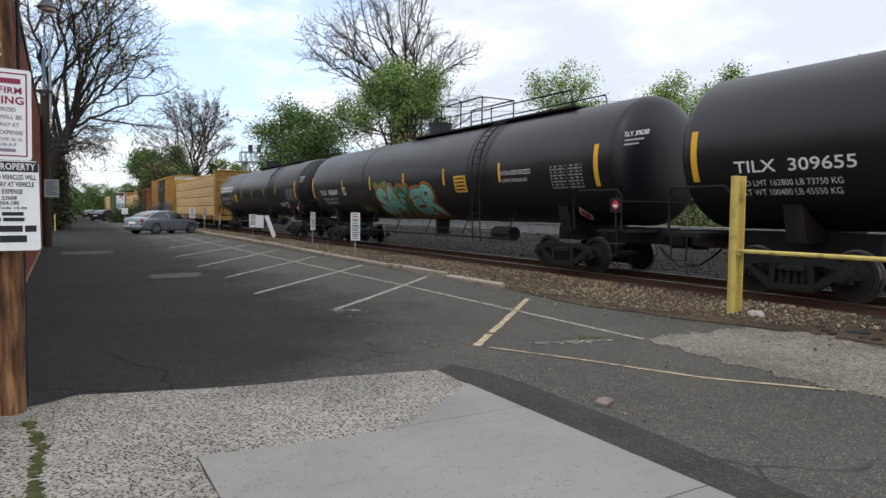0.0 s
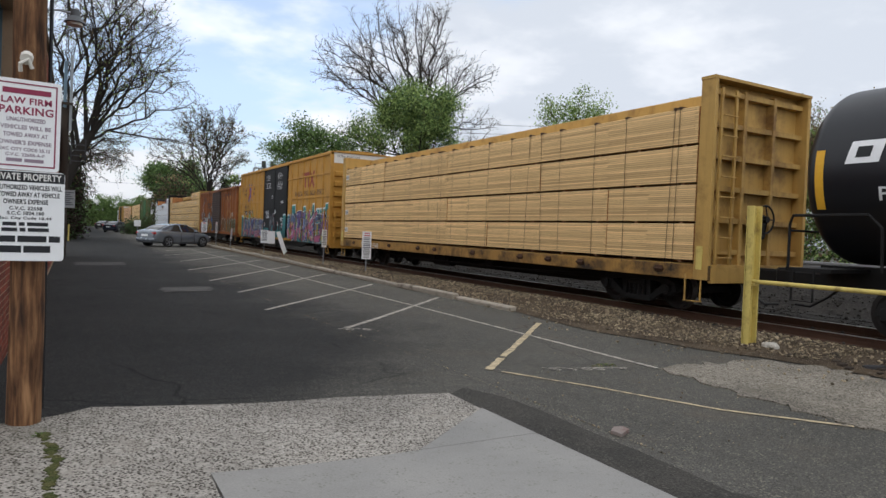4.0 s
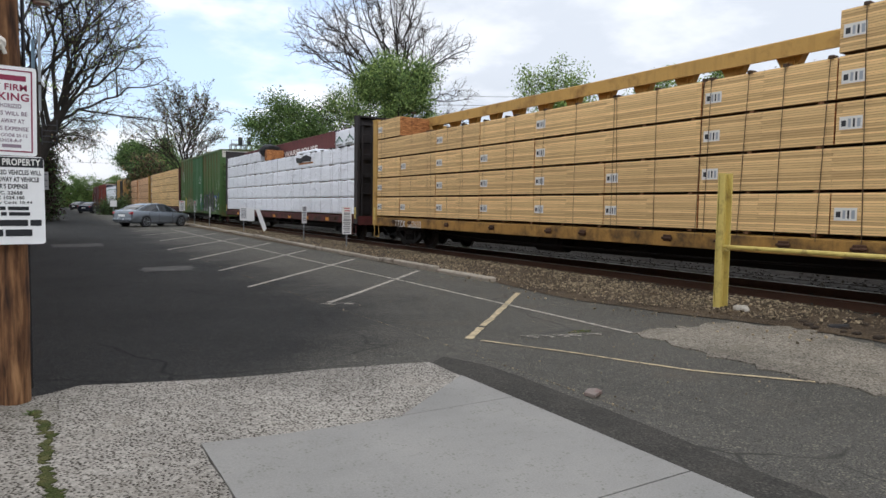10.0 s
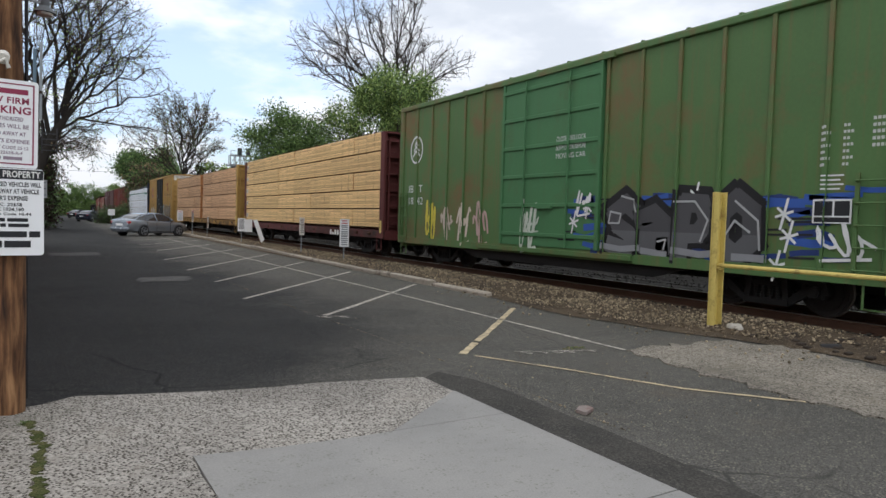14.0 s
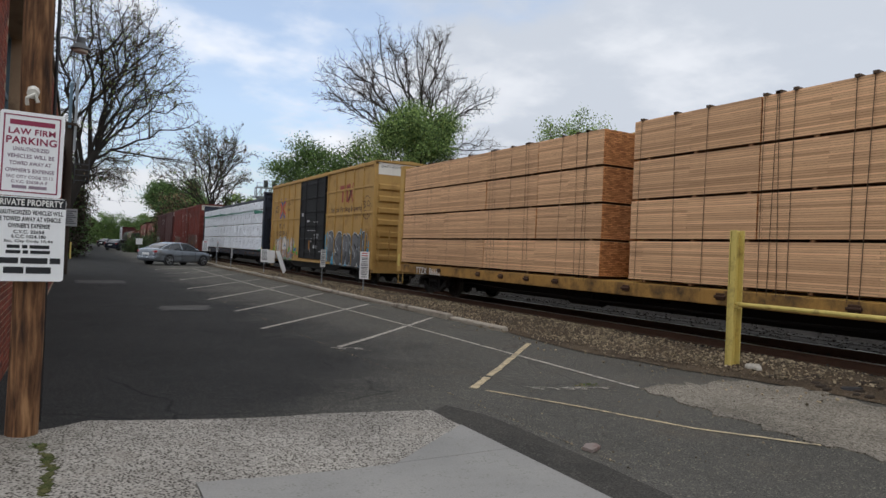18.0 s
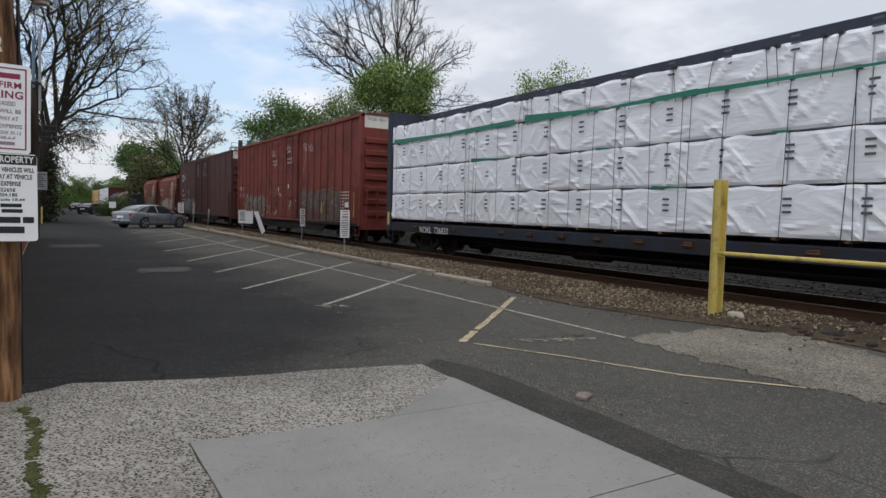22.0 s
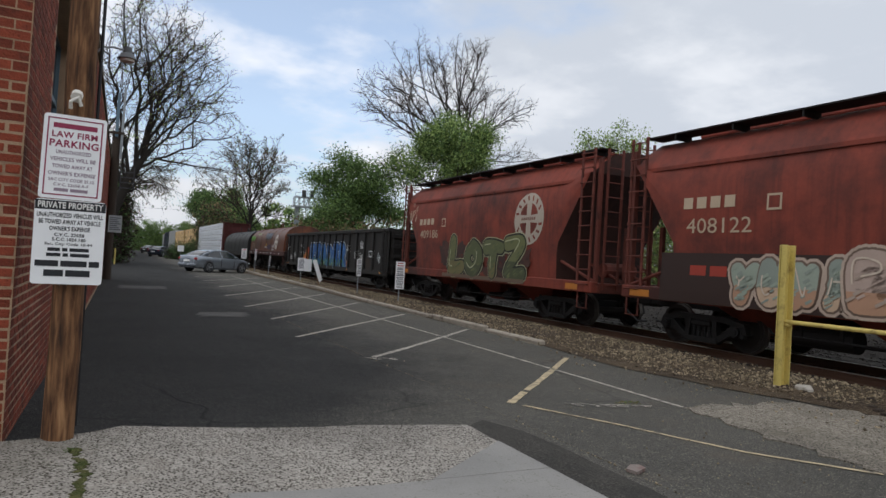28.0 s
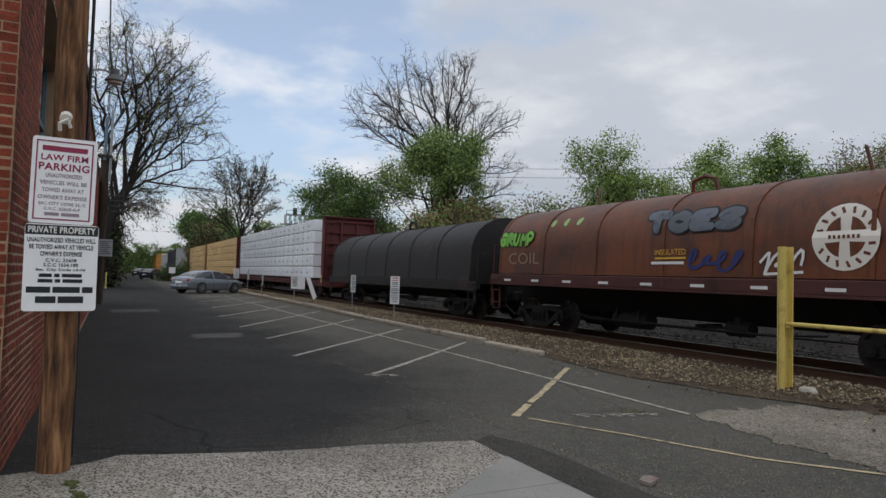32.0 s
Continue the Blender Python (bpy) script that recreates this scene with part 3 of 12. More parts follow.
def weathered_pole():
    """Old pole timber: long splits and dark checks, greyer and paler high up, browner below, with knots."""
    m = material("pole_wood", C("7d5c40"), 0.9, var=0.15, scale=2.0, fine=30)
    nt = m.node_tree
    N, Lk = nt.nodes.new, nt.links.new
    b = nt.nodes["Principled BSDF"]
    co = N("ShaderNodeTexCoord")
    def grain(sx, sz, det):
        mp = N("ShaderNodeMapping"); mp.inputs["Scale"].default_value = (sx, sx, sz)
        Lk(co.outputs["Object"], mp.inputs["Vector"])
        n = N("ShaderNodeTexNoise"); n.inputs["Scale"].default_value, n.inputs["Detail"].default_value, n.inputs["Distortion"].default_value = 1.0, det, 0.4
        Lk(mp.outputs[0], n.inputs["Vector"]); return n.outputs["Fac"]
    g1, g2 = grain(30, 3.2, 6), grain(11, 4.0, 6)
    r1 = N("ShaderNodeValToRGB")
    e = r1.color_ramp.elements
    e[0].position, e[0].color, e[1].position, e[1].color = 0.3, C("33231a"), 0.7, C("987553")
    e2 = r1.color_ramp.elements.new(0.47); e2.color = C("664830")
    Lk(g1, r1.inputs[0])
    r2 = N("ShaderNodeValToRGB")
    e = r2.color_ramp.elements
    e[0].position, e[0].color, e[1].position, e[1].color = 0.36, (0.6, 0.56, 0.53, 1), 0.62, (1.12, 1.08, 1.04, 1)
    Lk(g2, r2.inputs[0])
    mu = N("ShaderNodeMix"); mu.data_type = "RGBA"; mu.blend_type = "MULTIPLY"; mu.inputs[0].default_value = 1.0
    Lk(r1.outputs[0], mu.inputs[6]); Lk(r2.outputs[0], mu.inputs[7])
    Lk(mu.outputs[2], b.inputs["Base Color"])
    bp = N("ShaderNodeBump"); bp.inputs["Strength"].default_value, bp.inputs["Distance"].default_value = 1.0, 0.012
    Lk(g1, bp.inputs["Height"]); Lk(bp.outputs[0], b.inputs["Normal"])
    return m


pole_wood = weathered_pole()
pole_dark = material("pole_dark", C("3a3129"), 0.9, var=0.3, scale=1.5, fine=30, bump=0.5, stretch=(6, 6, 0.5))
sign_white = material("sign_white", C("e9ebec"), 0.5, var=0.05, scale=3, fine=12)
galv = material("galvanised", C("8f9498"), 0.5, 0.5, var=0.15, scale=4)
strap_brown = material("strap_brown", C("4a3826"), 0.7, var=0.2)
moss = ground_mat("moss", C("3c4524"), C("5b5a3a"), 9.0, 90, 0.9, 0.6, fine=0.8)
dark_grey = material("dark_grey", C("35373a"), 0.6, var=0.15)


def lumber_mat(name="lumber", col="d8b885"):
    m = material(name, C(col), 0.8, var=0.1, scale=1.2, fine=20, obj_var=0.1, bump=0.0)
    nt = m.node_tree
    N, Lk = nt.nodes.new, nt.links.new
    b = nt.nodes["Principled BSDF"]
    old = b.inputs["Base Color"].links[0].from_socket
    co = N("ShaderNodeTexCoord")
    mp = N("ShaderNodeMapping"); mp.inputs["Scale"].default_value = (0.2, 0.25, 26)
    Lk(co.outputs["Object"], mp.inputs["Vector"])
    br = N("ShaderNodeTexBrick")
    mp2 = N("ShaderNodeMapping"); mp2.inputs["Rotation"].default_value = (0, radians(90), radians(90))
    sw = N("ShaderNodeSeparateXYZ"); cb = N("ShaderNodeCombineXYZ")
    Lk(co.outputs["Object"], sw.inputs[0]); Lk(sw.outputs["Y"], cb.inputs["X"]); Lk(sw.outputs["Z"], cb.inputs["Y"])
    Lk(cb.outputs[0], br.inputs["Vector"])
    br.inputs["Scale"].default_value = 1.0
    br.inputs["Brick Width"].default_value, br.inputs["Row Height"].default_value, br.inputs["Mortar Size"].default_value = 4.7, 0.0405, 0.0028
    br.inputs["Color1"].default_value, br.inputs["Color2"].default_value, br.inputs["Mortar"].default_value = (1.24, 1.22, 1.17, 1), (0.76, 0.72, 0.66, 1), (0.36, 0.3, 0.24, 1)
    n = N("ShaderNodeTexNoise"); n.inputs["Scale"].default_value = 1.0; n.inputs["Detail"].default_value = 4
    Lk(mp.outputs[0], n.inputs["Vector"])
    mr = N("ShaderNodeMapRange"); mr.inputs["To Min"].default_value, mr.inputs["To Max"].default_value = 0.45, 1.55
    Lk(n.outputs["Fac"], mr.inputs["Value"])
    s = N("ShaderNodeVectorMath"); s.operation = "SCALE"; Lk(br.outputs["Color"], s.inputs[0]); Lk(mr.outputs[0], s.inputs["Scale"])
    mul = N("ShaderNodeVectorMath"); mul.operation = "MULTIPLY"; Lk(old, mul.inputs[0]); Lk(s.outputs[0], mul.inputs[1])
    Lk(mul.outputs[0], b.inputs["Base Color"])
    bp = N("ShaderNodeBump"); bp.inputs["Strength"].default_value, bp.inputs["Distance"].default_value = 0.6, 0.01
    Lk(br.outputs["Color"], bp.inputs["Height"]); Lk(bp.outputs[0], b.inputs["Normal"])
    return m


lumber = lumber_mat()
lumber_pink = lumber_mat("lumber_pink", "cba480")


def board_ends():
    """The sawn ends of stacked boards, each of its own tone."""
    m = material("lumber_end", C("b98556"), 0.85, var=0.25, scale=14, fine=40)
    nt = m.node_tree
    N, Lk = nt.nodes.new, nt.links.new
    b = nt.nodes["Principled BSDF"]
    old = b.inputs["Base Color"].links[0].from_socket
    co, sw, cb, br = N("ShaderNodeTexCoord"), N("ShaderNodeSeparateXYZ"), N("ShaderNodeCombineXYZ"), N("ShaderNodeTexBrick")
    Lk(co.outputs["Object"], sw.inputs[0]); Lk(sw.outputs["X"], cb.inputs["X"]); Lk(sw.outputs["Z"], cb.inputs["Y"]); Lk(cb.outputs[0], br.inputs["Vector"])
    br.inputs["Scale"].default_value = 1.0
    br.inputs["Brick Width"].default_value, br.inputs["Row Height"].default_value, br.inputs["Mortar Size"].default_value = 0.14, 0.0405, 0.004
    br.inputs["Color1"].default_value, br.inputs["Color2"].default_value, br.inputs["Mortar"].default_value = (1.25, 1.15, 1.02, 1), (0.55, 0.44, 0.36, 1), (0.3, 0.22, 0.17, 1)
    mul = N("ShaderNodeVectorMath"); mul.operation = "MULTIPLY"; Lk(old, mul.inputs[0]); Lk(br.outputs["Color"], mul.inputs[1])
    Lk(mul.outputs[0], b.inputs["Base Color"])
    return m


lumber_end = board_ends()


def wrinkle(m):
    """Creases of plastic wrapping, as relief."""
    nt = m.node_tree
    N, Lk = nt.nodes.new, nt.links.new
    b = nt.nodes["Principled BSDF"]
    co = N("ShaderNodeTexCoord")
    mp = N("ShaderNodeMapping"); mp.inputs["Scale"].default_value = (0.6, 0.8, 2.4); mp.inputs["Rotation"].default_value = (0.7, 0, 0)
    Lk(co.outputs["Object"], mp.inputs["Vector"])
    w = N("ShaderNodeTexNoise"); w.inputs["Scale"].default_value, w.inputs["Detail"].default_value, w.inputs["Distortion"].default_value = 1.1, 2.5, 2.6
    Lk(mp.outputs[0], w.inputs["Vector"])
    bp = N("ShaderNodeBump"); bp.inputs["Strength"].default_value, bp.inputs["Distance"].default_value = 0.3, 0.05
    Lk(w.outputs["Fac"], bp.inputs["Height"]); Lk(bp.outputs[0], b.inputs["Normal"])


wrinkle(wrap_white)


def ground_z(x, y):
    """Height of the ground: the sidewalk and the lane beside the brick wall lie a little above the lot."""
    def ss(a, b, t):
        t = min(1, max(0, (t - a) / (b - a)))
        return t * t * (3 - 2 * t)
    k = 0.08 * ss(2.2, -0.2, x) + 0.09 * ss(-1.5, -3.6, x)
    return k * ss(12.0, 5.2, y) - 0.13 * ss(7.0, 7.7, x) * ss(11.2, 10.2, x)

# ---- lettering and painted marks ----
GLYPHS = {}


def glyphs(text, offset=0.0, shear=0.0, space=1.0):
    """Triangles of a line of built-in lettering, as (u, v) with a capital about 0.7 high; cached."""
    key = (text, offset, shear, space)
    if key not in GLYPHS:
        cu = bpy.data.curves.new("lettering", "FONT")
        cu.body, cu.size, cu.offset, cu.shear, cu.space_character = text, 1.0, offset, shear, space
        cu.resolution_u = 3
        ob = bpy.data.objects.new("lettering", cu)
        me = bpy.data.meshes.new_from_object(ob)
        me.calc_loop_triangles()
        vs = [(v.co.x, v.co.y) for v in me.vertices]
        GLYPHS[key] = [[vs[i] for i in t.vertices] for t in me.loop_triangles]
        bpy.data.objects.remove(ob)
        bpy.data.curves.remove(cu)
        bpy.data.meshes.remove(me)
    return GLYPHS[key]


def text_shapes(text, u, v, height, width=None, offset=0.0, shear=0.0, space=1.0, box=None):
    """Lettering scaled to a height (and a width) with its lower left corner at (u, v). box: the plain text's extent to scale by."""
    tris = glyphs(text, offset, shear, space)
    if not tris: return []
    base = glyphs(text, box if box is not None else offset, shear, space)
    us, vs = [p[0] for t in base for p in t], [p[1] for t in base for p in t]
    u0, v0, w, h = min(us), min(vs), max(us) - min(us), max(vs) - min(vs)
    kv = height / h
    ku = kv if width is None else width / w
    return [[(u + (a - u0) * ku, v + (b - v0) * kv) for a, b in t] for t in tris]


def rect(u0, v0, u1, v1):
    return [[(u0, v0), (u1, v0), (u1, v1), (u0, v1)]]


def blob(u, v, w, h, rng, n=14, rough=0.18, lean=0.0):
    """A rounded, uneven patch of paint, convex enough to fill as one polygon fan."""
    ring = []
    for i in range(n):
        a = 2 * math.pi * i / n
        k = 1 + rng.uniform(-rough, rough)
        cx, sx = math.cos(a), math.sin(a)
        e = 0.72
        du = math.copysign(abs(cx) ** e, cx) * w / 2 * k
        dv = math.copysign(abs(sx) ** e, sx) * h / 2 * k
        ring.append((u + du + lean * dv, v + dv))
    return [[(u, v), ring[i], ring[(i + 1) % n]] for i in range(n)]


def stroke(pts, w):
    """A painted line of width w through points."""
    out = []
    for (a, b), (c, d) in zip(pts, pts[1:]):
        l = math.hypot(c - a, d - b) or 1
        nx, ny = -(d - b) / l * w / 2, (c - a) / l * w / 2
        ex, ey = (c - a) / l * w * 0.3, (d - b) / l * w * 0.3
        out.append([(a - ex + nx, b - ey + ny), (a - ex - nx, b - ey - ny), (c + ex - nx, d + ey - ny), (c + ex + nx, d + ey + ny)])
    return out


def clip(poly, k, lim, keep_low):
    out = []
    for i in range(len(poly)):
        a, b = poly[i], poly[(i + 1) % len(poly)]
        ia, ib = ((a[k] <= lim), (b[k] <= lim)) if keep_low else ((a[k] >= lim), (b[k] >= lim))
        if ia: out.append(a)
        if ia != ib:
            t = (lim - a[k]) / (b[k] - a[k])
            q = [a[0] + (b[0] - a[0]) * t, a[1] + (b[1] - a[1]) * t]
            q[k] = lim
            out.append(tuple(q))
    return out


def decal(mb, shapes, surface, mi=0, lift=0.004, limits=None):
    """Lay painted shapes on a side. surface: a list of (u0, u1, x) strips, or a function v -> x for a curved side (cut into slices).
    u runs to the right as seen from the lot, so that y = -u."""
    for n_, s in enumerate(shapes):
        up = lift + 0.00012 * (n_ % 12)
        if limits:
            for k, lo, hi in ((0, limits[0], limits[2]), (1, limits[1], limits[3])):
                if len(s) >= 3: s = clip(s, k, lo, False)
                if len(s) >= 3: s = clip(s, k, hi, True)
            if len(s) < 3: continue
        if callable(surface):
            lo, hi = min(p[1] for p in s), max(p[1] for p in s)
            n = max(1, int((hi - lo) / 0.12 + 0.99))
            for i in range(n):
                q = s
                if n > 1:
                    q = clip(clip(s, 1, lo + (hi - lo) * i / n, False), 1, lo + (hi - lo) * (i + 1) / n, True)
                if len(q) >= 3:
                    mb.poly([(surface(b) - up, -a, b) for a, b in q], mi)
        else:
            lo, hi = min(p[0] for p in s), max(p[0] for p in s)
            for a0, a1, x in surface:
                if a1 <= lo or a0 >= hi: continue
                q = s
                if a0 > lo: q = clip(q, 0, a0, False)
                if a1 < hi and len(q) >= 3: q = clip(q, 0, a1, True)
                if len(q) >= 3:
                    mb.poly([(x - up, -a, b) for a, b in q], mi)


class Paint:
    """Painted marks of one car's side: layers of shapes, each in its colour."""

    def __init__(self, surface):
        self.surface, self.mb, self.mats, self.lift = surface, MB(), [], 0.004

    def add(self, mat, shapes, layer=0, limits=None):
        if mat not in self.mats: self.mats.append(mat)
        decal(self.mb, shapes, self.surface, self.mats.index(mat), self.lift + 0.0025 * layer, limits)
        return self

    def done(self, name, parent, label=""):
        if self.mb.f:
            tagged(part(name, self.mb, self.mats, parent, label), kind="stuff")


# ---- ground ----
def cut_sheet(outline, step, dz, zfun=ground_z, thick=0.0):
    """A flat outline cut into squares and laid on the ground, dz above it, with its rim turned down by thick."""
    bm = bmesh.new()
    f = bm.faces.new([bm.verts.new((x, y, 0)) for x, y in outline])
    xs, ys = [p[0] for p in outline], [p[1] for p in outline]
    for ax, lo, hi in ((0, min(xs), max(xs)), (1, min(ys), max(ys))):
        k = math.ceil(lo / step) * step
        while k < hi - 1e-6:
            co, no = [0, 0, 0], [0, 0, 0]
            co[ax], no[ax] = k, 1
            bmesh.ops.bisect_plane(bm, geom=bm.verts[:] + bm.edges[:] + bm.faces[:], plane_co=co, plane_no=no)
            k += step
    if thick:
        rim = [e for e in bm.edges if len(e.link_faces) == 1]
        r = bmesh.ops.extrude_edge_only(bm, edges=rim)
        low = {v for v in r["geom"] if isinstance(v, bmesh.types.BMVert)}
    else:
        low = set()
    for v in bm.verts:
        v.co.z = zfun(v.co.x, v.co.y) + (dz - thick if v in low else dz)
    bmesh.ops.recalc_face_normals(bm, faces=bm.faces)
    me = bpy.data.meshes.new("sheet")
    bm.to_mesh(me)
    bm.free()
    if me.polygons and sum(p.normal.z for p in me.polygons) < 0:
        me.flip_normals()
    return me


def sheet(name, outline, mat, label, step=0.5, dz=0.006, thick=0.05, category="pavement", parent=None):
    me = cut_sheet(outline, step, dz, thick=thick)
    me.materials.append(mat)
    ob = new(name, me)
    if parent: ob.parent = parent
    else: tagged(ob, label, category, kind="structure")
    return ob


def ragged(pts, amp, step, seed):
    """An outline with a broken, uneven edge."""
    rng = random.Random(seed)
    out = []
    for i in range(len(pts)):
        (a, b), (c, d) = pts[i], pts[(i + 1) % len(pts)]
        n = max(1, int(math.hypot(c - a, d - b) / step))
        for k in range(n):
            t = k / n
            j = amp if k else amp * 0.3
            out.append((a + (c - a) * t + rng.uniform(-j, j), b + (d - b) * t + rng.uniform(-j, j)))
    return out


def build_ground():
    mb = MB()
    xs = [-2500, -600, -150, -60, -30, -15] + [-10 + 0.5 * i for i in range(33)] + [6.9, 7.2, 7.45, 7.7, 8.5, 10.2, 10.5, 10.8, 11.3, 12, 20, 40, 80, 150, 600, 2500]
    ys = [-2500, -600, -150, -60, -20] + [-8 + 0.5 * i for i in range(45)] + [16, 20, 30, 60, 120, 300, 800, 2500]
    n = len(xs)
    v = [(x, y, ground_z(x, y)) for y in ys for x in xs]
    f = [(j * n + i, j * n + i + 1, (j + 1) * n + i + 1, (j + 1) * n + i) for j in range(len(ys) - 1) for i in range(n - 1)]
    mb.faces(v, f)
    tagged(part("ground", mb, asphalt), "worn grey asphalt ground with fine cracks", "ground", kind="structure")
    sheet("sidewalk", ragged([(-8, -6), (-2.475, -6), (-2.475, 3.795), (-1.2, 3.8), (-0.285, 4.5), (-0.285, 4.6), (-0.27, 5.03), (-1.2, 5.22), (-2.2, 5.27), (-3.0, 5.3), (-3.22, 5.12), (-3.5, 5.02), (-3.76, 4.97), (-8, 4.98)], 0.01, 0.3, 5), aggregate,
          "worn exposed-aggregate concrete sidewalk with pebbles showing", dz=0.035, thick=0.12)
    joints = [(-6.0, 0.6), (0.612, 2.235), (2.247, 3.785)]
    slab = thing("concrete_slab", "smooth new grey concrete driveway slab with joints", "pavement", kind="structure")
    for a, b in joints:
        me = cut_sheet([(-2.47, a), (-0.282, a), (-0.282, b), (-2.47, b)], 0.5, 0.042, thick=0.1)
        me.materials.append(concrete_new)
        part("panel", me, None, slab)
    me = cut_sheet([(-1.2, 3.792), (-0.282, 3.792), (-0.282, 4.49)], 0.5, 0.042, thick=0.1)
    me.materials.append(concrete_new)
    part("panel", me, None, slab)
    sheet("asphalt_strip", ragged([(-0.272, -6), (0.02, -6), (0.1, 1.0), (0.125, 2.2), (0.2, 3.3), (0.21, 4.2), (0.17, 4.85), (0.0, 5.25), (-0.26, 5.06), (-0.272, 4.6)], 0.013, 0.2, 9), asphalt_strip,
          "dark asphalt patch strip beside the concrete slab", dz=0.012)
    sheet("concrete_patch", ragged([(2.88, 5.55), (3.4, 5.62), (4.6, 5.5), (5.1, 4.9), (5.0, 4.2), (4.6, 3.0), (4.2, 1.6), (2.9, 1.5), (2.62, 3.2), (2.72, 4.4)], 0.1, 0.1, 11), concrete_old,
          "broken old concrete patch beside the gate post", dz=0.014, thick=0.03)
    def bed(name, xs, mat, label, dz, seed):
        """A strip of track bed along the rails, its surface uneven from place to place."""
        rng = random.Random(seed)
        ys = [-40 + 0.8 * k for k in range(126)] + [65, 75, 90, 110, 140, 200, 300, 420]
        v = [(x(y) if callable(x) else x, y, 0) for y in ys for x in xs]
        v = [(x + (rng.uniform(-0.08, 0.08) if i % len(xs) in (0, len(xs) - 1) else 0.0), y, ground_z(x, y) + dz + (rng.uniform(-0.012, 0.015) if i % len(xs) not in (0, len(xs) - 1) else -0.01)) for i, (x, y, _) in enumerate(v)]
        n_ = len(xs)
        mb_ = MB().faces(v, [(j * n_ + i, j * n_ + i + 1, (j + 1) * n_ + i + 1, (j + 1) * n_ + i) for j in range(len(ys) - 1) for i in range(n_ - 1)])
        tagged(part(name, mb_, mat), label, "track bed", kind="structure")
    def lot_edge(y): return float(np.interp(y, [-40, 1.8, 4.4, 5.9, 8, 11, 16, 60, 400], [4.3, 4.7, 5.3, 4.75, 4.25, 4.55, 4.5, 4.6, 5.2]))
    bed("ballast_bed", [lot_edge, 5.6, 6.2, 6.8, 7.1, 7.35], dirt, "brown dirt and gravel bed of the railway track", 0.022, 13)
    bed("rusty_ballast", [7.2, 7.45, 7.7, 8.0], rusty_dirt, "rust-stained gravel along the near rail", 0.034, 17)
    bed("track_gravel", [7.95, 8.4, 9.2, 9.8, 10.2, 10.5, 10.85, 11.3], gravel_far, "dark oily ballast under the railway track", 0.024, 19)
    sheet("far_gravel", ragged([(11.2, -60), (30, -60), (30, 400), (11.2, 400)], 0.05, 8, 14), gravel_far, "dark ballast beyond the railway track", dz=0.02, thick=0.05, step=20.0, category="gravel")


build_ground()


kerb_concrete = material("kerb_concrete", C("989083"), 0.92, var=0.25, scale=3.0, fine=40, bump=0.4, stain=C("4c4238"), stain_amt=0.5, stain_scale=2.2, obj_var=0.15)


def kerb():
    """A low broken kerb between the lot and the ballast."""
    k = thing("kerb", "low weathered concrete kerb along the parking lot edge", "kerb", kind="structure")
    rng = random.Random(4)
    y = 10.8
    while y < 75:
        l = rng.uniform(2.0, 3.2)
        x = 4.55 + 0.55 * max(0, (y - 14) / 22) if y < 36 else 5.1
        if not 15.8 < y + l / 2 < 17.0:
            mb = MB().box(-0.09, 0, -0.05, 0.09, l - 0.05, 0.125 + rng.uniform(-0.035, 0.02), ch=0.025)
            ob = part("kerb_stone", mb, kerb_concrete, k, loc=(x + rng.uniform(-0.02, 0.02), y, 0))
            ob.rotation_euler = (rng.uniform(-0.01, 0.01), rng.uniform(-0.05, 0.05), rng.uniform(-0.015, 0.015) - 0.015)
        y += l


kerb()


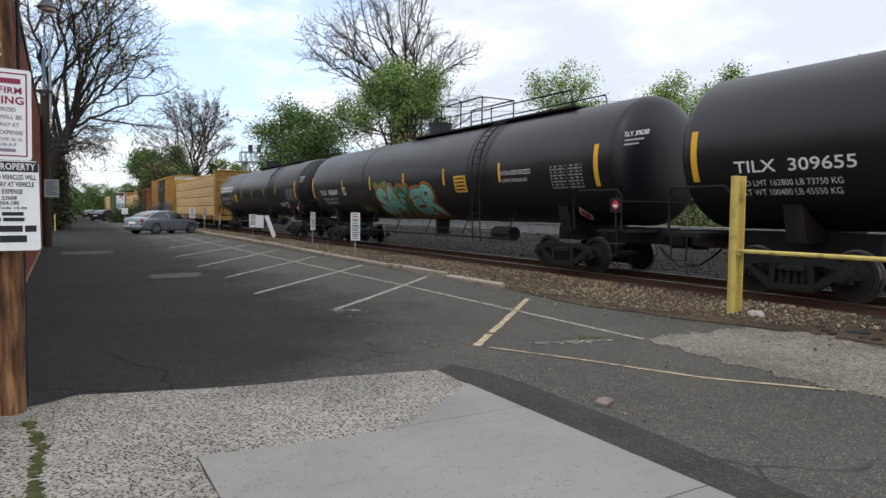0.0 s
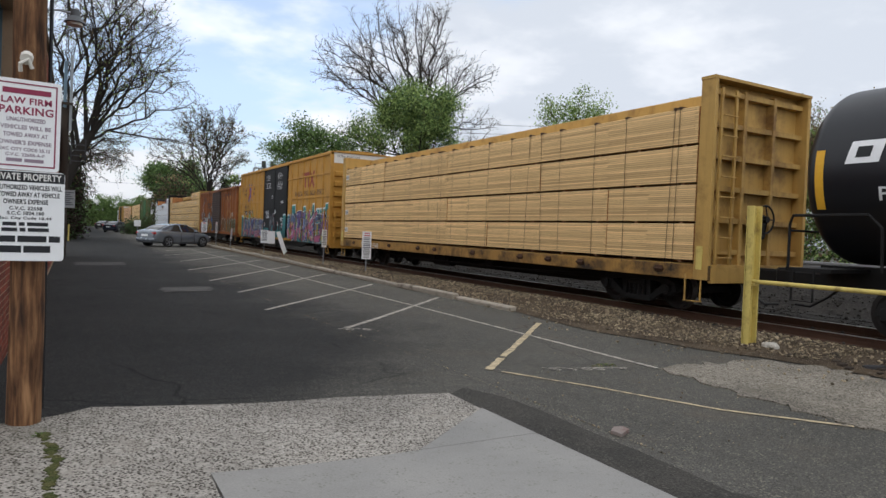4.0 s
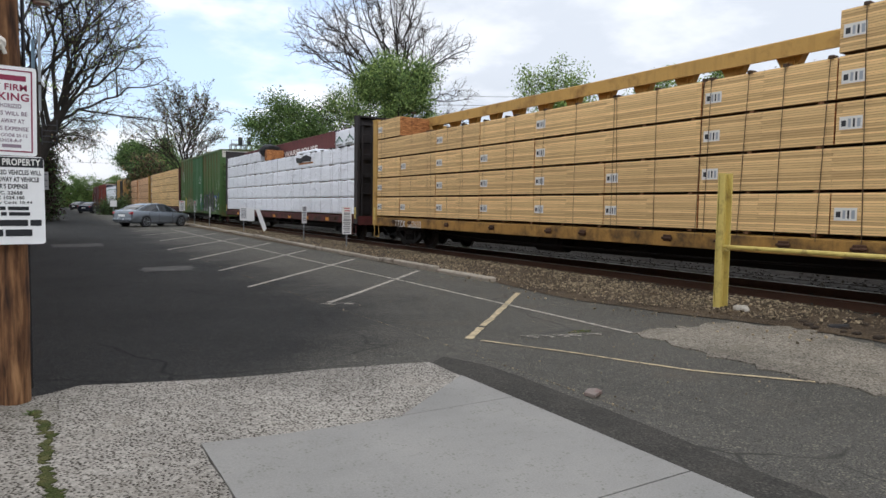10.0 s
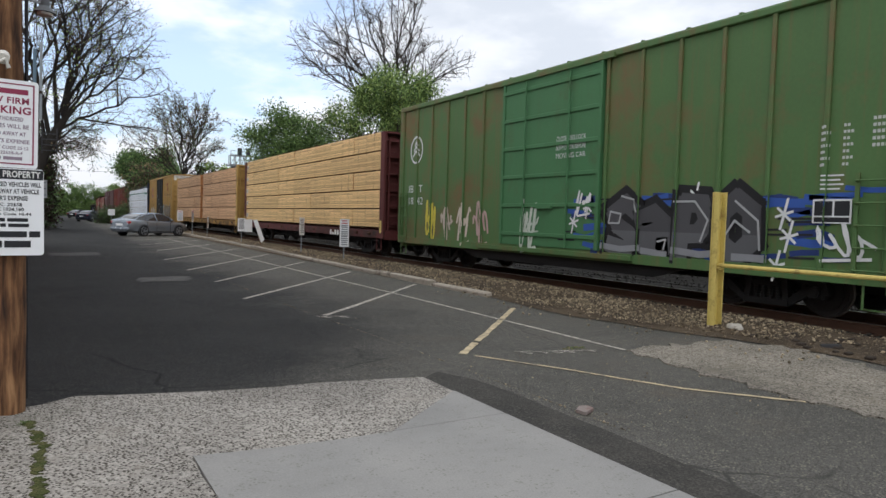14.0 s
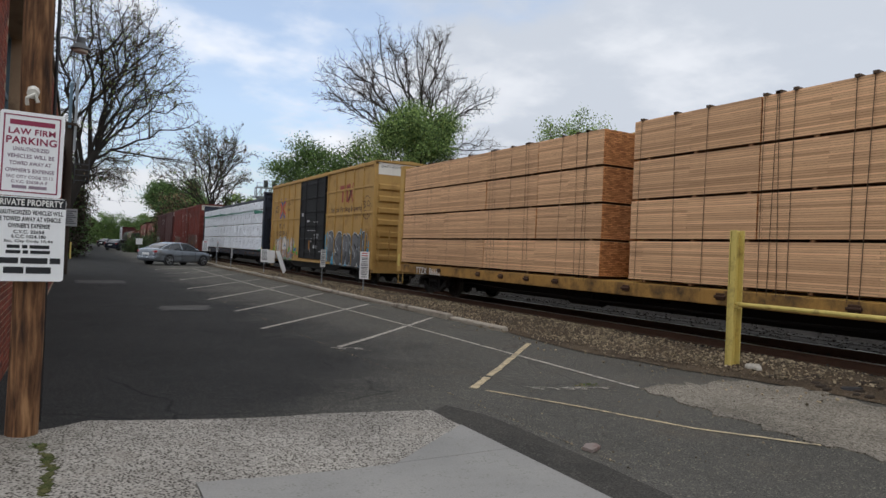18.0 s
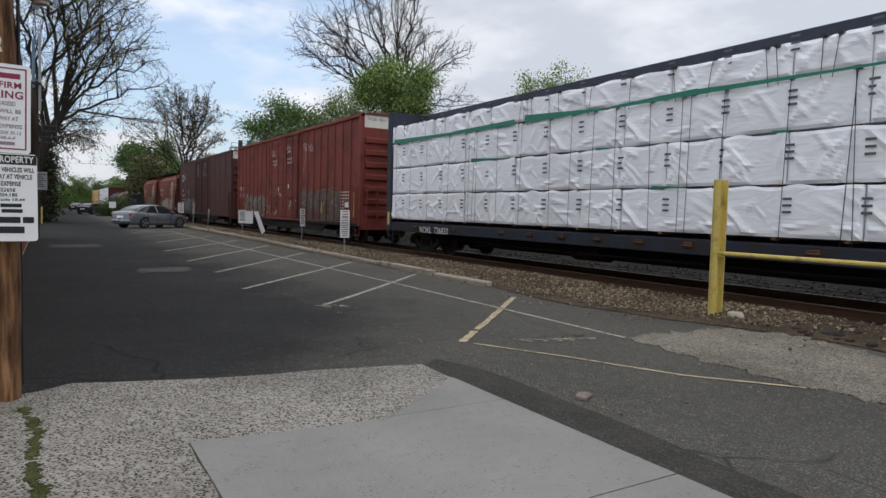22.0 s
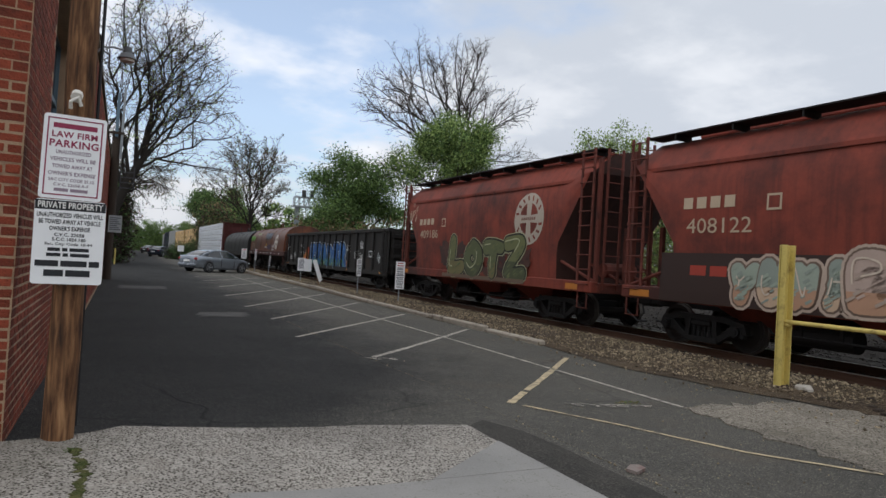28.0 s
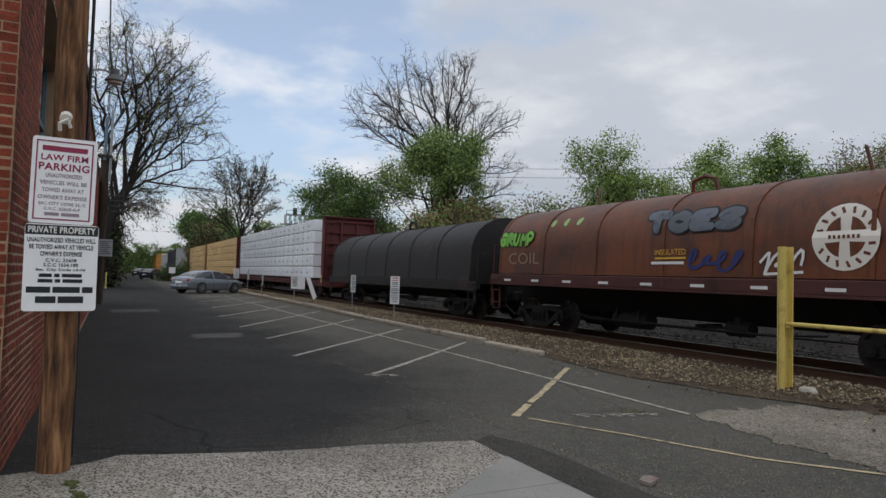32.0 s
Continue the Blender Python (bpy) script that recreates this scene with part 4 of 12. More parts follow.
def markings():
    """Painted stall lines: one line along the lot with slanted stripes across it."""
    def strip(name, pts, w, mat, label):
        mb = MB()
        rng = random.Random(len(name) + int(pts[0][1] * 10))
        for (a, b), (c, d) in zip(pts, pts[1:]):
            n = max(1, int(math.hypot(c - a, d - b) / (0.06 if b < 14 else 0.3)))
            l = math.hypot(c - a, d - b)
            nx, ny = -(d - b) / l, (c - a) / l
            prev, e1, e2 = None, 0.85, 0.85
            for i in range(n + 1):
                t = i / n
                x, y = a + (c - a) * t, b + (d - b) * t
                e1, e2 = 0.6 * e1 + 0.4 * rng.uniform(0.55, 1.15), 0.6 * e2 + 0.4 * rng.uniform(0.55, 1.15)
                h1, h2 = w / 2 * e1, w / 2 * e2
                cur = [(x + nx * h1, y + ny * h1), (x - nx * h2, y - ny * h2)]
                if prev:
                    mb.poly([(px, py, ground_z(px, py) + 0.008) for px, py in (prev[0], prev[1], cur[1], cur[0])])
                prev = cur
        ob = part(name, mb, mat)
        return tagged(ob, label, "marking", "painted stall lines", "structure")
    strip("stall_line", [(2.9, 5.6), (2.92, 8.5), (2.95, 12.1), (2.9, 16), (2.88, 20), (2.85, 28), (2.85, 40)], 0.08, line_white, "faded white line painted along the parking stalls")
    ends = [((0.46, 9.37), (4.3, 13.45)), ((-0.1, 11.9), (4.2, 17.05)), ((0.1, 15.1), (4.2, 21.0)), ((0.05, 18.3), (4.3, 25.4)), ((0.1, 22.5), (4.2, 29.6)), ((0.6, 27.8), (4.2, 34.4)), ((0.5, 32.5), (4.2, 38.6)), ((0.5, 37.0), (4.2, 43.0))]
    for (ax, ay), (bx, by) in ends:
        t0 = (2.9 - ax) / (bx - ax)
        my = ay + (by - ay) * t0
        k = (by - ay) / (bx - ax)
        strip("stall_stripe", [(ax, ay), (2.85, my - 0.05 * k)], 0.1, line_white, "faded white slanted parking stall stripe")
        strip("stall_stripe", [(2.96, my + 0.06 * k), (bx, by)], 0.1, line_white, "faded white slanted parking stall stripe")
    strip("stall_stripe", [(0.76, 5.98), (1.38, 6.62)], 0.105, line_yellow, "worn yellow slanted parking stripe")
    strip("stall_stripe", [(1.47, 6.72), (3.95, 9.2)], 0.105, line_yellow, "worn yellow slanted parking stripe")
    strip("stop_line", [(0.86, 5.87), (1.45, 5.0), (1.97, 4.0), (2.62, 3.2)], 0.06, line_yellow, "faded white line across the lot entrance")
    sheet("old_patch", ragged([(-1.45, 15.3), (-0.4, 15.5), (-0.22, 16.5), (-1.4, 16.4)], 0.09, 0.15, 21), lane_patch, "pale worn patch in the asphalt lane", dz=0.012, thick=0.0)
    sheet("old_patch", ragged([(-3.0, 24.5), (-1.6, 24.8), (-1.6, 26.5), (-3.1, 26.2)], 0.12, 0.2, 22), lane_patch, "pale worn patch in the asphalt lane", dz=0.012, thick=0.0)


markings()


def railway():
    ties = thing("railway_track", "railway track of rusty steel rails on dark wooden ties", "railway track", kind="structure")
    web = [(-0.07, -0.09), (0.07, -0.09), (0.07, -0.075), (0.012, -0.06), (0.012, 0.035), (0.036, 0.045), (0.036, 0.072), (-0.036, 0.072), (-0.036, 0.045), (-0.012, 0.035), (-0.012, -0.06), (-0.07, -0.075)]
    for x in (8.85 - 0.75, 8.85 + 0.75):
        mb = MB().extrude([(a + x, b + 0.0) for a, b in web], 1, -60, 650)
        r = part("rail", mb, rust, ties)
        part("rail_head", MB().box(x - 0.033, -60, 0.0715, x + 0.033, 650, 0.08), steel, r, "worn shiny rail top")
    tie = MB().box(-1.3, -0.11, -0.13, 1.3, 0.11, -0.005, ch=0.012).mesh("tie", tie_wood)
    rng = random.Random(8)
    for i in range(300):
        y = -14 + i * 0.5
        o = part("tie", tie, None, ties, loc=(8.85 + rng.uniform(-0.04, 0.04), y + rng.uniform(-0.03, 0.03), -0.088 + rng.uniform(-0.004, 0.004)))
        o.rotation_euler = (0, 0, rng.uniform(-0.02, 0.02))


railway()


def yard_wall():
    """A long low concrete wall of panels behind the tracks."""
    w = thing("yard_wall", "long low grey concrete wall of panels behind the tracks", "wall", kind="structure")
    panel = MB().box(-0.1, 0, -0.05, 0.1, 3.7, 1.0, ch=0.015).box(-0.14, 0, 1.0, 0.14, 3.7, 1.08, ch=0.01).mesh("wall_panel", concrete_wall)
    for k in range(22):
        part("wall_panel", panel, None, w, loc=(17.3, -16 + 3.72 * k, 0))


yard_wall()


def bank():
    """A low bank of dark ballast beyond the track, up to the wall."""
    mb = MB()
    rng = random.Random(23)
    prof = [(11.6, 0.0), (12.4, 0.26), (13.3, 0.5), (15.0, 0.56), (17.25, 0.5)]
    ys = [-20 + 2.0 * k for k in range(55)]
    v = [(x + rng.uniform(-0.15, 0.15) * (0 < i < 4), y, z + (rng.uniform(-0.05, 0.05) if 0 < i < 4 else 0.0)) for y in ys for i, (x, z) in enumerate(prof)]
    mb.faces(v, [(j * 5 + i, j * 5 + i + 1, (j + 1) * 5 + i + 1, (j + 1) * 5 + i) for j in range(54) for i in range(4)])
    tagged(part("ballast_bank", mb, gravel_far), "low bank of dark ballast before the concrete wall", "gravel", kind="structure")


bank()


def stones():
    """Loose ballast: one irregular stone shape after another, joined."""
    rng = np.random.RandomState(5)
    ico = bmesh.new()
    bmesh.ops.create_icosphere(ico, subdivisions=1, radius=1.0)
    base = np.array([v.co[:] for v in ico.verts])
    faces = np.array([[v.index for v in f.verts] for f in ico.faces])
    ico.free()
    n = 52000
    y = rng.uniform(0, 1, n) ** 1.7 * 62 - 4
    x = 4.5 + rng.uniform(0, 1, n) ** 0.9 * 3.1
    edge = np.interp(y, [-4, 2, 4.4, 5.9, 8, 11, 60], [5.2, 5.2, 5.6, 5.0, 4.5, 4.7, 4.9])
    keep = (x > edge) & ~((y < 5.2) & (rng.uniform(0, 1, n) < 0.8))
    x, y = x[keep], y[keep]
    # trodden and washed thin in drifts
    drift = np.sin(1.7 * x + 0.6 * y) + np.sin(0.9 * y - 2.3 * x + 1.0) + 0.8 * np.sin(2.9 * y + 1.1 * x)
    keep = rng.uniform(0, 1, len(x)) < np.clip(0.72 + 0.28 * drift, 0.2, 1)
    x, y = x[keep], y[keep]
    x = np.append(x, rng.normal(4.3, 0.35, 160)); y = np.append(y, rng.uniform(4, 12, 160))
    n = len(x)
    build("ballast", x, y, 0.009 + 0.019 * rng.uniform(0, 1, n) ** 1.6, stone_mat, "loose grey and tan ballast stones beside the rails", rng, base, faces)
    n = 12000
    y = rng.uniform(0, 1, n) ** 1.3 * 45 - 4
    x = rng.uniform(7.3, 16.8, n)
    build("dark_ballast", x, y, rng.uniform(0.018, 0.045, n), dark_stone, "dark oily ballast stones between and beyond the rails", rng, base, faces)
    n = 1500
    y = 3.2 + rng.uniform(0, 1, n) ** 1.6 * 20
    x = np.clip(4.6 - rng.uniform(0, 1, n) ** 1.7 * 7.6, 0.35, 4.6)
    build("grit", x, y, 0.003 + 0.008 * rng.uniform(0, 1, n) ** 3, stone_mat, "loose grit and crumbs scattered over the asphalt", rng, base, faces, lie=-0.022)


def build(name, x, y, size, mat, label, rng, base, faces, lie=None):
    n = len(x)
    pts = base[None] * rng.uniform(0.6, 1.25, (n, 12, 1)) * rng.uniform(0.55, 1.3, (n, 1, 3)) * np.array([1.0, 1.0, 0.72]) * size[:, None, None]
    a = rng.uniform(0, 6.28, n)
    c, s = np.cos(a)[:, None], np.sin(a)[:, None]
    px = pts[:, :, 0] * c - pts[:, :, 1] * s + x[:, None]
    py = pts[:, :, 0] * s + pts[:, :, 1] * c + y[:, None]
    gz = -0.13 * np.interp(x, [7.0, 7.2, 7.5, 7.7, 10.2, 10.4, 11.0, 11.2], [0, 0.1, 0.88, 1, 1, 0.9, 0.1, 0]) + np.interp(x, [11.6, 12.4, 13.3, 15.0, 17.2], [0, 0.26, 0.5, 0.56, 0.5])
    if lie is not None:
        gz = np.array([ground_z(a, b) for a, b in zip(x, y)]) + lie
    pz = pts[:, :, 2] + gz[:, None] + 0.025 + size[:, None] * 0.35 + (rng.uniform(0, 0.022, n)[:, None] if lie is None else 0.0)
    verts = np.stack([px, py, pz], -1).reshape(-1, 3)
    fs = (faces[None] + 12 * np.arange(n)[:, None, None]).reshape(-1, 3)
    me = bpy.data.meshes.new(name)
    me.from_pydata(verts.tolist(), [], fs.tolist())
    me.materials.append(mat)
    tagged(new(name, me), label, "gravel", kind="stuff")


stones()


# ---- brick building ----
WX, WY, WTOP, WFAR = -3.697, 5.0, 5.0, 31.0


def building():
    b = thing("brick_building", "old red brick building with a tall side window", "building", kind="structure")
    # side wall with a window opening through it
    th = 0.35
    wy0, wy1, wz0, wz1 = 6.45, 9.6, 2.45, 3.95
    mb = MB()
    x0, x1 = WX - th, WX + 0.002
    for y0, y1, z0, z1 in ((WY + 0.0, wy0, -0.2, WTOP), (wy1, WFAR, -0.2, WTOP), (wy0, wy1, -0.2, wz0), (wy0, wy1, wz1, WTOP)):
        mb.box(x0, y0, z0, x1, y1, z1)
    side = part("side_wall", mb, mortar, b, "dark red brick side wall")
    front = part("front_wall", MB().box(-12, WY - 0.002, -0.2, WX + 0.0, WY + th, WTOP), mortar, b, "red brick front wall in running bond")
    part("back_wall", MB().box(-12, WFAR, -0.2, WX, WFAR + 0.3, WTOP), brick_mat, b)
    part("far_wall", MB().box(-12.3, WY, -0.2, -12, WFAR, WTOP), brick_mat, b)
    part("roof", MB().box(-12, WY, WTOP, WX + 0.0, WFAR, WTOP + 0.2), dark_grey, b)
    part("parapet_cap", MB().box(WX - 0.42, WY - 0.04, WTOP, WX + 0.05, WFAR, WTOP + 0.08), concrete_old, b)
    win = part("window", MB().box(x0 + 0.05, wy0, wz0, x0 + 0.08, wy1, wz1), glass("window_glass", (0.06, 0.075, 0.09, 1), 0.2), side, "dusty blue-grey window pane")
    fr = MB()
    for k in range(5):
        yy = wy0 + (wy1 - wy0) * k / 4
        fr.box(x0 + 0.04, yy - 0.03, wz0, x0 + 0.12, yy + 0.03, wz1)
    for zz in (wz0, (wz0 + wz1) / 2, wz1):
        fr.box(x0 + 0.045, wy0, zz - 0.03, x0 + 0.115, wy1, zz + 0.03)
    part("window_frame", fr, material("window_paint", C("5f7480"), 0.6, var=0.15), side, "pale blue painted window frame")
    part("sill", MB().box(WX - 0.3, wy0 - 0.05, wz0 - 0.08, WX + 0.04, wy1 + 0.05, wz0 - 0.002, ch=0.01), concrete_old, side)
    cement = material("drain_cement", C("8e897b"), 0.95, var=0.25, scale=7, fine=60, bump=0.8, stain=C("5c5848"), stain_amt=0.4, stain_scale=5)
    # plastered drain hole at the foot of the front wall
    rng = random.Random(3)
    ring = []
    for i in range(22):
        a = 2 * math.pi * i / 22
        ring.append((-4.33 + math.cos(a) * 0.21 * rng.uniform(0.75, 1.2), 0.31 + math.sin(a) * (0.26 if 4 <= i <= 5 else 0.15) * rng.uniform(0.8, 1.2)))
    part("drain_patch", MB().extrude(ring, 1, WY - 0.03, WY + 0.02), cement, front, "rough cement patch round a drain pipe")
    tube = MB()
    for i in range(18):
        a, a2 = 2 * math.pi * i / 18, 2 * math.pi * (i + 1) / 18
        for r0, r1, yy in ((0.085, 0.105, None),):
            p = [(-4.33 + math.cos(q) * r, y, 0.3 + math.sin(q) * r) for q, r, y in ((a, 0.085, WY - 0.05), (a2, 0.085, WY - 0.05), (a2, 0.105, WY - 0.05), (a, 0.105, WY - 0.05))]
            tube.poly(p)
            tube.poly([(-4.33 + math.cos(q) * 0.105, y, 0.3 + math.sin(q) * 0.105) for q, y in ((a, WY - 0.05), (a2, WY - 0.05), (a2, WY + 0.02), (a, WY + 0.02))])
    part("drain_pipe", tube, cement, front, "clay drain pipe mouth")
    # a flat black disc stands in for the unlit inside of the pipe
    part("drain_dark", MB().cyl((-4.33, WY - 0.034, 0.3), (-4.33, WY - 0.032, 0.3), 0.086, 18), material("pipe_dark", C("0b0b0b"), 0.95), front)
    sheet("drain_apron", ragged([(-4.58, 4.98), (-4.05, 4.98), (-3.99, 4.76), (-4.19, 4.66), (-4.46, 4.72)], 0.025, 0.1, 33), cement, "small cement apron below the drain pipe", dz=0.06, thick=0.08)
    sheet("tar_patch", ragged([(-4.37, 4.0), (-4.3, 4.4), (-3.97, 4.66), (-3.89, 4.43), (-4.04, 3.99)], 0.03, 0.12, 34), asphalt_strip, "dark asphalt patch in the sidewalk", dz=0.045, thick=0.03)
    sheet("wall_dirt", ragged([(-7.9, 4.97), (-3.78, 4.97), (-3.72, 4.85), (-4.0, 4.72), (-4.5, 4.62), (-5.2, 4.55), (-7.9, 4.4)], 0.04, 0.15, 35), dirt, "dark dirt gathered along the wall's foot", dz=0.04, thick=0.02)
    return side, front


SIDE_WALL, FRONT_WALL = building()


# ---- poles and signs ----
def near_pole():
    p = thing("utility_pole", "weathered brown wooden utility pole with two signs nailed on", "utility pole", loc=(-3.39, 5.02, 0.17))
    mb = MB()
    rng = random.Random(2)
    n, rows = 18, 24
    vs = []
    for j in range(rows):
        z = -0.1 + 9.0 * j / (rows - 1)
        r = 0.096 - 0.0018 * z
        for i in range(n):
            a = 2 * math.pi * i / n
            k = r * (1 + 0.035 * math.sin(3 * a + 0.7 * j) + rng.uniform(-0.02, 0.02))
            vs.append((math.cos(a) * k + 0.006 * math.sin(z * 1.3) - 0.004 * z, math.sin(a) * k, z))
    fs = [(j * n + i, j * n + (i + 1) % n, (j + 1) * n + (i + 1) % n, (j + 1) * n + i) for j in range(rows - 1) for i in range(n)] + [tuple(range((rows - 1) * n, rows * n))]
    mb.faces(vs, fs)
    part("pole", mb, pole_wood, p, smooth=True)
    cab = MB().tube([(0.1, 0.03, 0.1), (0.098, 0.03, 3), (0.085, 0.03, 8.6)], 0.012, 6)
    part("cable", cab, wrap_black, p, "black cable stapled to the pole")
    hk = MB().tube([(-0.05, -0.14, 2.2), (-0.05, -0.17, 2.24), (-0.01, -0.17, 2.27), (0.01, -0.15, 2.22)], 0.012, 6)
    hk.cyl((-0.02, -0.16, 2.27), (-0.02, -0.11, 2.3), 0.035, 10)
    part("insulator", hk, white_panel, p, "white porcelain insulator")
    return p


def board(name, w, h, loc, rows, label, rot=0.0, border=None, corner=0.02, lean=0.0):
    """A thin metal sign with a margin and lines of lettering. rows: (kind, text, v, height, width, colour)."""
    s = thing(name, label, "sign", loc=loc)
    s.rotation_euler = (0, lean, rot)
    pts = []
    for cx, cz, a0 in ((w / 2 - corner, h / 2 - corner, 0), (-w / 2 + corner, h / 2 - corner, 90), (-w / 2 + corner, -h / 2 + corner, 180), (w / 2 - corner, -h / 2 + corner, 270)):
        for k in range(4):
            a = radians(a0 + 30 * k)
            pts.append((cx + corner * math.cos(a), cz + corner * math.sin(a)))
    part("plate", MB().extrude(pts, 1, 0, 0.004), sign_white, s)
    mats, mb = [], MB()
    def put(shapes, mat, lift=0.002):
        if mat not in mats: mats.append(mat)
        for q in shapes:
            mb.poly([(u, -lift, v) for u, v in q], mats.index(mat))
    if border:
        t, m_ = 0.008, 0.022
        for r in (rect(-w / 2 + m_, h / 2 - m_ - t, w / 2 - m_, h / 2 - m_), rect(-w / 2 + m_, -h / 2 + m_, w / 2 - m_, -h / 2 + m_ + t),
                  rect(-w / 2 + m_, -h / 2 + m_, -w / 2 + m_ + t, h / 2 - m_), rect(w / 2 - m_ - t, -h / 2 + m_, w / 2 - m_, h / 2 - m_)):
            put(r, border)
    for kind, text, v, hh, ww, mat in rows:
        if kind == "bar":
            put(rect(-ww / 2, v, ww / 2, v + hh), mat)
        elif kind == "bars":
            x = -ww / 2
            for k in text:
                put(rect(x, v, x + k, v + hh), mat)
                x += k + 0.012
        elif kind == "band":
            put(rect(-ww / 2, v, ww / 2, v + hh), mat, 0.001)
        else:
            put(text_shapes(text, -ww / 2, v, hh, ww, 0.026, 0.0, 1.06), mat)
    part("lettering", mb, mats, s, "printed lettering")
    return s


near_pole()
maroon, ink_black, ink_white = ink("8c2f4c"), ink("202226"), ink("dcdcd8")
faint = ink("8f7f8c")
board("parking_sign", 0.36, 0.545, (-3.405, 4.885, 2.05), [
    ("bars", (0.25,), 0.185, 0.032, 0.25, maroon), ("text", "LAW FIRM", 0.125, 0.04, 0.26, maroon), ("text", "PARKING", 0.062, 0.048, 0.28, maroon),
    ("text", "UNAUTHORIZED", 0.018, 0.026, 0.2, faint), ("text", "VEHICLES WILL BE", -0.028, 0.026, 0.26, faint), ("text", "TOWED AWAY AT", -0.074, 0.026, 0.23, faint),
    ("text", "OWNER'S EXPENSE", -0.12, 0.026, 0.27, faint), ("text", "SAC CITY CODE 25.12", -0.158, 0.02, 0.26, faint), ("text", "C.V.C. 22658-A-F", -0.19, 0.02, 0.2, faint), ("bars", (0.08, 0.1), -0.224, 0.02, 0.19, faint)],
    "faded white parking sign with maroon lettering on the pole", border=maroon, lean=0.01)
board("towing_sign", 0.405, 0.545, (-3.395, 4.875, 1.5), [
    ("band", "", 0.205, 0.062, 0.4, ink_black), ("text", "PRIVATE PROPERTY", 0.216, 0.042, 0.37, ink_white),
    ("text", "UNAUTHORIZED VEHICLES WILL", 0.158, 0.03, 0.375, ink_black), ("text", "BE TOWED AWAY AT VEHICLE", 0.115, 0.03, 0.35, ink_black), ("text", "OWNER'S EXPENSE", 0.072, 0.03, 0.23, ink_black),
    ("text", "C.V.C. 22658", 0.036, 0.022, 0.17, ink_black), ("text", "S.C.C 1024.180", 0.006, 0.022, 0.19, ink_black), ("text", "Sac. City Code 10.44", -0.026, 0.022, 0.27, ink_black),
    ("bars", (0.07, 0.03, 0.11), -0.06, 0.022, 0.234, ink_black), ("bars", (0.08, 0.03, 0.11), -0.094, 0.022, 0.244, ink_black),
    ("bars", (0.13, 0.15, 0.06), -0.158, 0.038, 0.364, ink_black), ("bars", (0.11, 0.14), -0.222, 0.042, 0.262, ink_black)],
    "white towing notice with black lettering on the pole", lean=-0.005)


def gate():
    g = thing("gate_post", "tall yellow-painted steel gate post with a horizontal bar", "gate", loc=(5.6, 6.36, 0))
    w = 0.1
    post = MB()
    post.box(-w, -0.02, 0.02, w, 0.02, 2.08, ch=0.006)
    post.box(-w, -w, 0.02, -w + 0.02, 0.0, 2.08, ch=0.004)
    post.box(w - 0.02, -w, 0.02, w, 0.0, 2.08, ch=0.004)
    part("post", post, yellow_paint, g)
    part("foot", MB().box(-0.13, -0.15, -0.05, 0.13, 0.12, 0.045, ch=0.02), material("foot_rust", C("3d2e26"), 0.9, var=0.3, bump=0.5), g, "rusted crumbling post foot")
    bar = MB().tube([(0.0, -0.06, 0.97), (0, -2.5, 0.975), (0, -5.6, 0.985)], 0.032, 10)
    b = part("bar", bar, yellow_paint, g)
    part("bracket", MB().box(-0.05, -0.13, 0.9, 0.05, -0.01, 0.945, ch=0.01), yellow_paint, g)
    part("brace", MB().tube([(0, -3.55, 0.93), (0, -5.4, 0.33)], 0.03, 10), yellow_paint, g)
    part("end_post", MB().cyl((0, -5.6, -0.05), (0, -5.6, 1.05), 0.05, 12), yellow_paint, g)
    pl = MB()
    c, r = (-0.04, -3.62, 0.85), 0.31
    pts = []
    for k in range(4):
        a = radians(90 * k)
        for d in (-0.14, 0.14):
            pts.append((c[1] + r * math.cos(a + d), c[2] + r * math.sin(a + d)))
    pl.extrude(pts, 0, c[0] - 0.006, c[0])
    sign = part("placard", pl, material("placard_red", C("8a2f33"), 0.6, var=0.25, scale=12, stain=C("c0a59a"), stain_amt=0.25, stain_scale=14), b, "battered red diamond warning placard with stickers")
    mk = MB()
    mats = [ink("d98a80"), ink_white, ink_black]
    rng = random.Random(6)
    for i in range(20):
        a, a2 = 2 * math.pi * i / 20, 2 * math.pi * (i + 1) / 20
        mk.poly([(c[0] - 0.009, c[1] + math.cos(q) * rr, c[2] + 0.05 + math.sin(q) * rr) for q, rr in ((a, 0.08), (a2, 0.08), (a2, 0.1), (a, 0.1))], 0)
    for dy, dz, w_, h_, mi in ((-0.02, 0.05, 0.06, 0.04, 2), (0.16, 0.02, 0.05, 0.07, 1), (0.1, 0.03, 0.035, 0.05, 1), (0.03, -0.13, 0.07, 0.08, 1), (0.1, -0.1, 0.04, 0.03, 1), (-0.12, 0.12, 0.05, 0.06, 1), (-0.03, -0.22, 0.05, 0.03, 1), (0.02, 0.2, 0.09, 0.02, 1)):
        part("sticker", MB().box(c[0] - 0.011, c[1] + dy - w_ / 2, c[2] + dz - h_ / 2, c[0] - 0.008, c[1] + dy + w_ / 2, c[2] + dz + h_ / 2), mats[mi], sign)
    part("ring", mk, mats, sign, "pale red printed ring")
    rb = thing("rubble", "broken pale concrete lump at the post's foot", "rubble", loc=(5.78, 6.05, 0.02))
    mb = MB()
    rng = random.Random(12)
    for k in range(4):
        x, y, s = rng.uniform(-0.12, 0.12), rng.uniform(-0.1, 0.1), rng.uniform(0.04, 0.08)
        mb.box(x - s, y - s * 0.8, -0.02, x + s, y + s * 0.8, s * 1.1, ch=s * 0.4)
    part("lump", mb, material("rubble_white", C("b9b4aa"), 0.9, var=0.25, bump=0.5), rb)


gate()


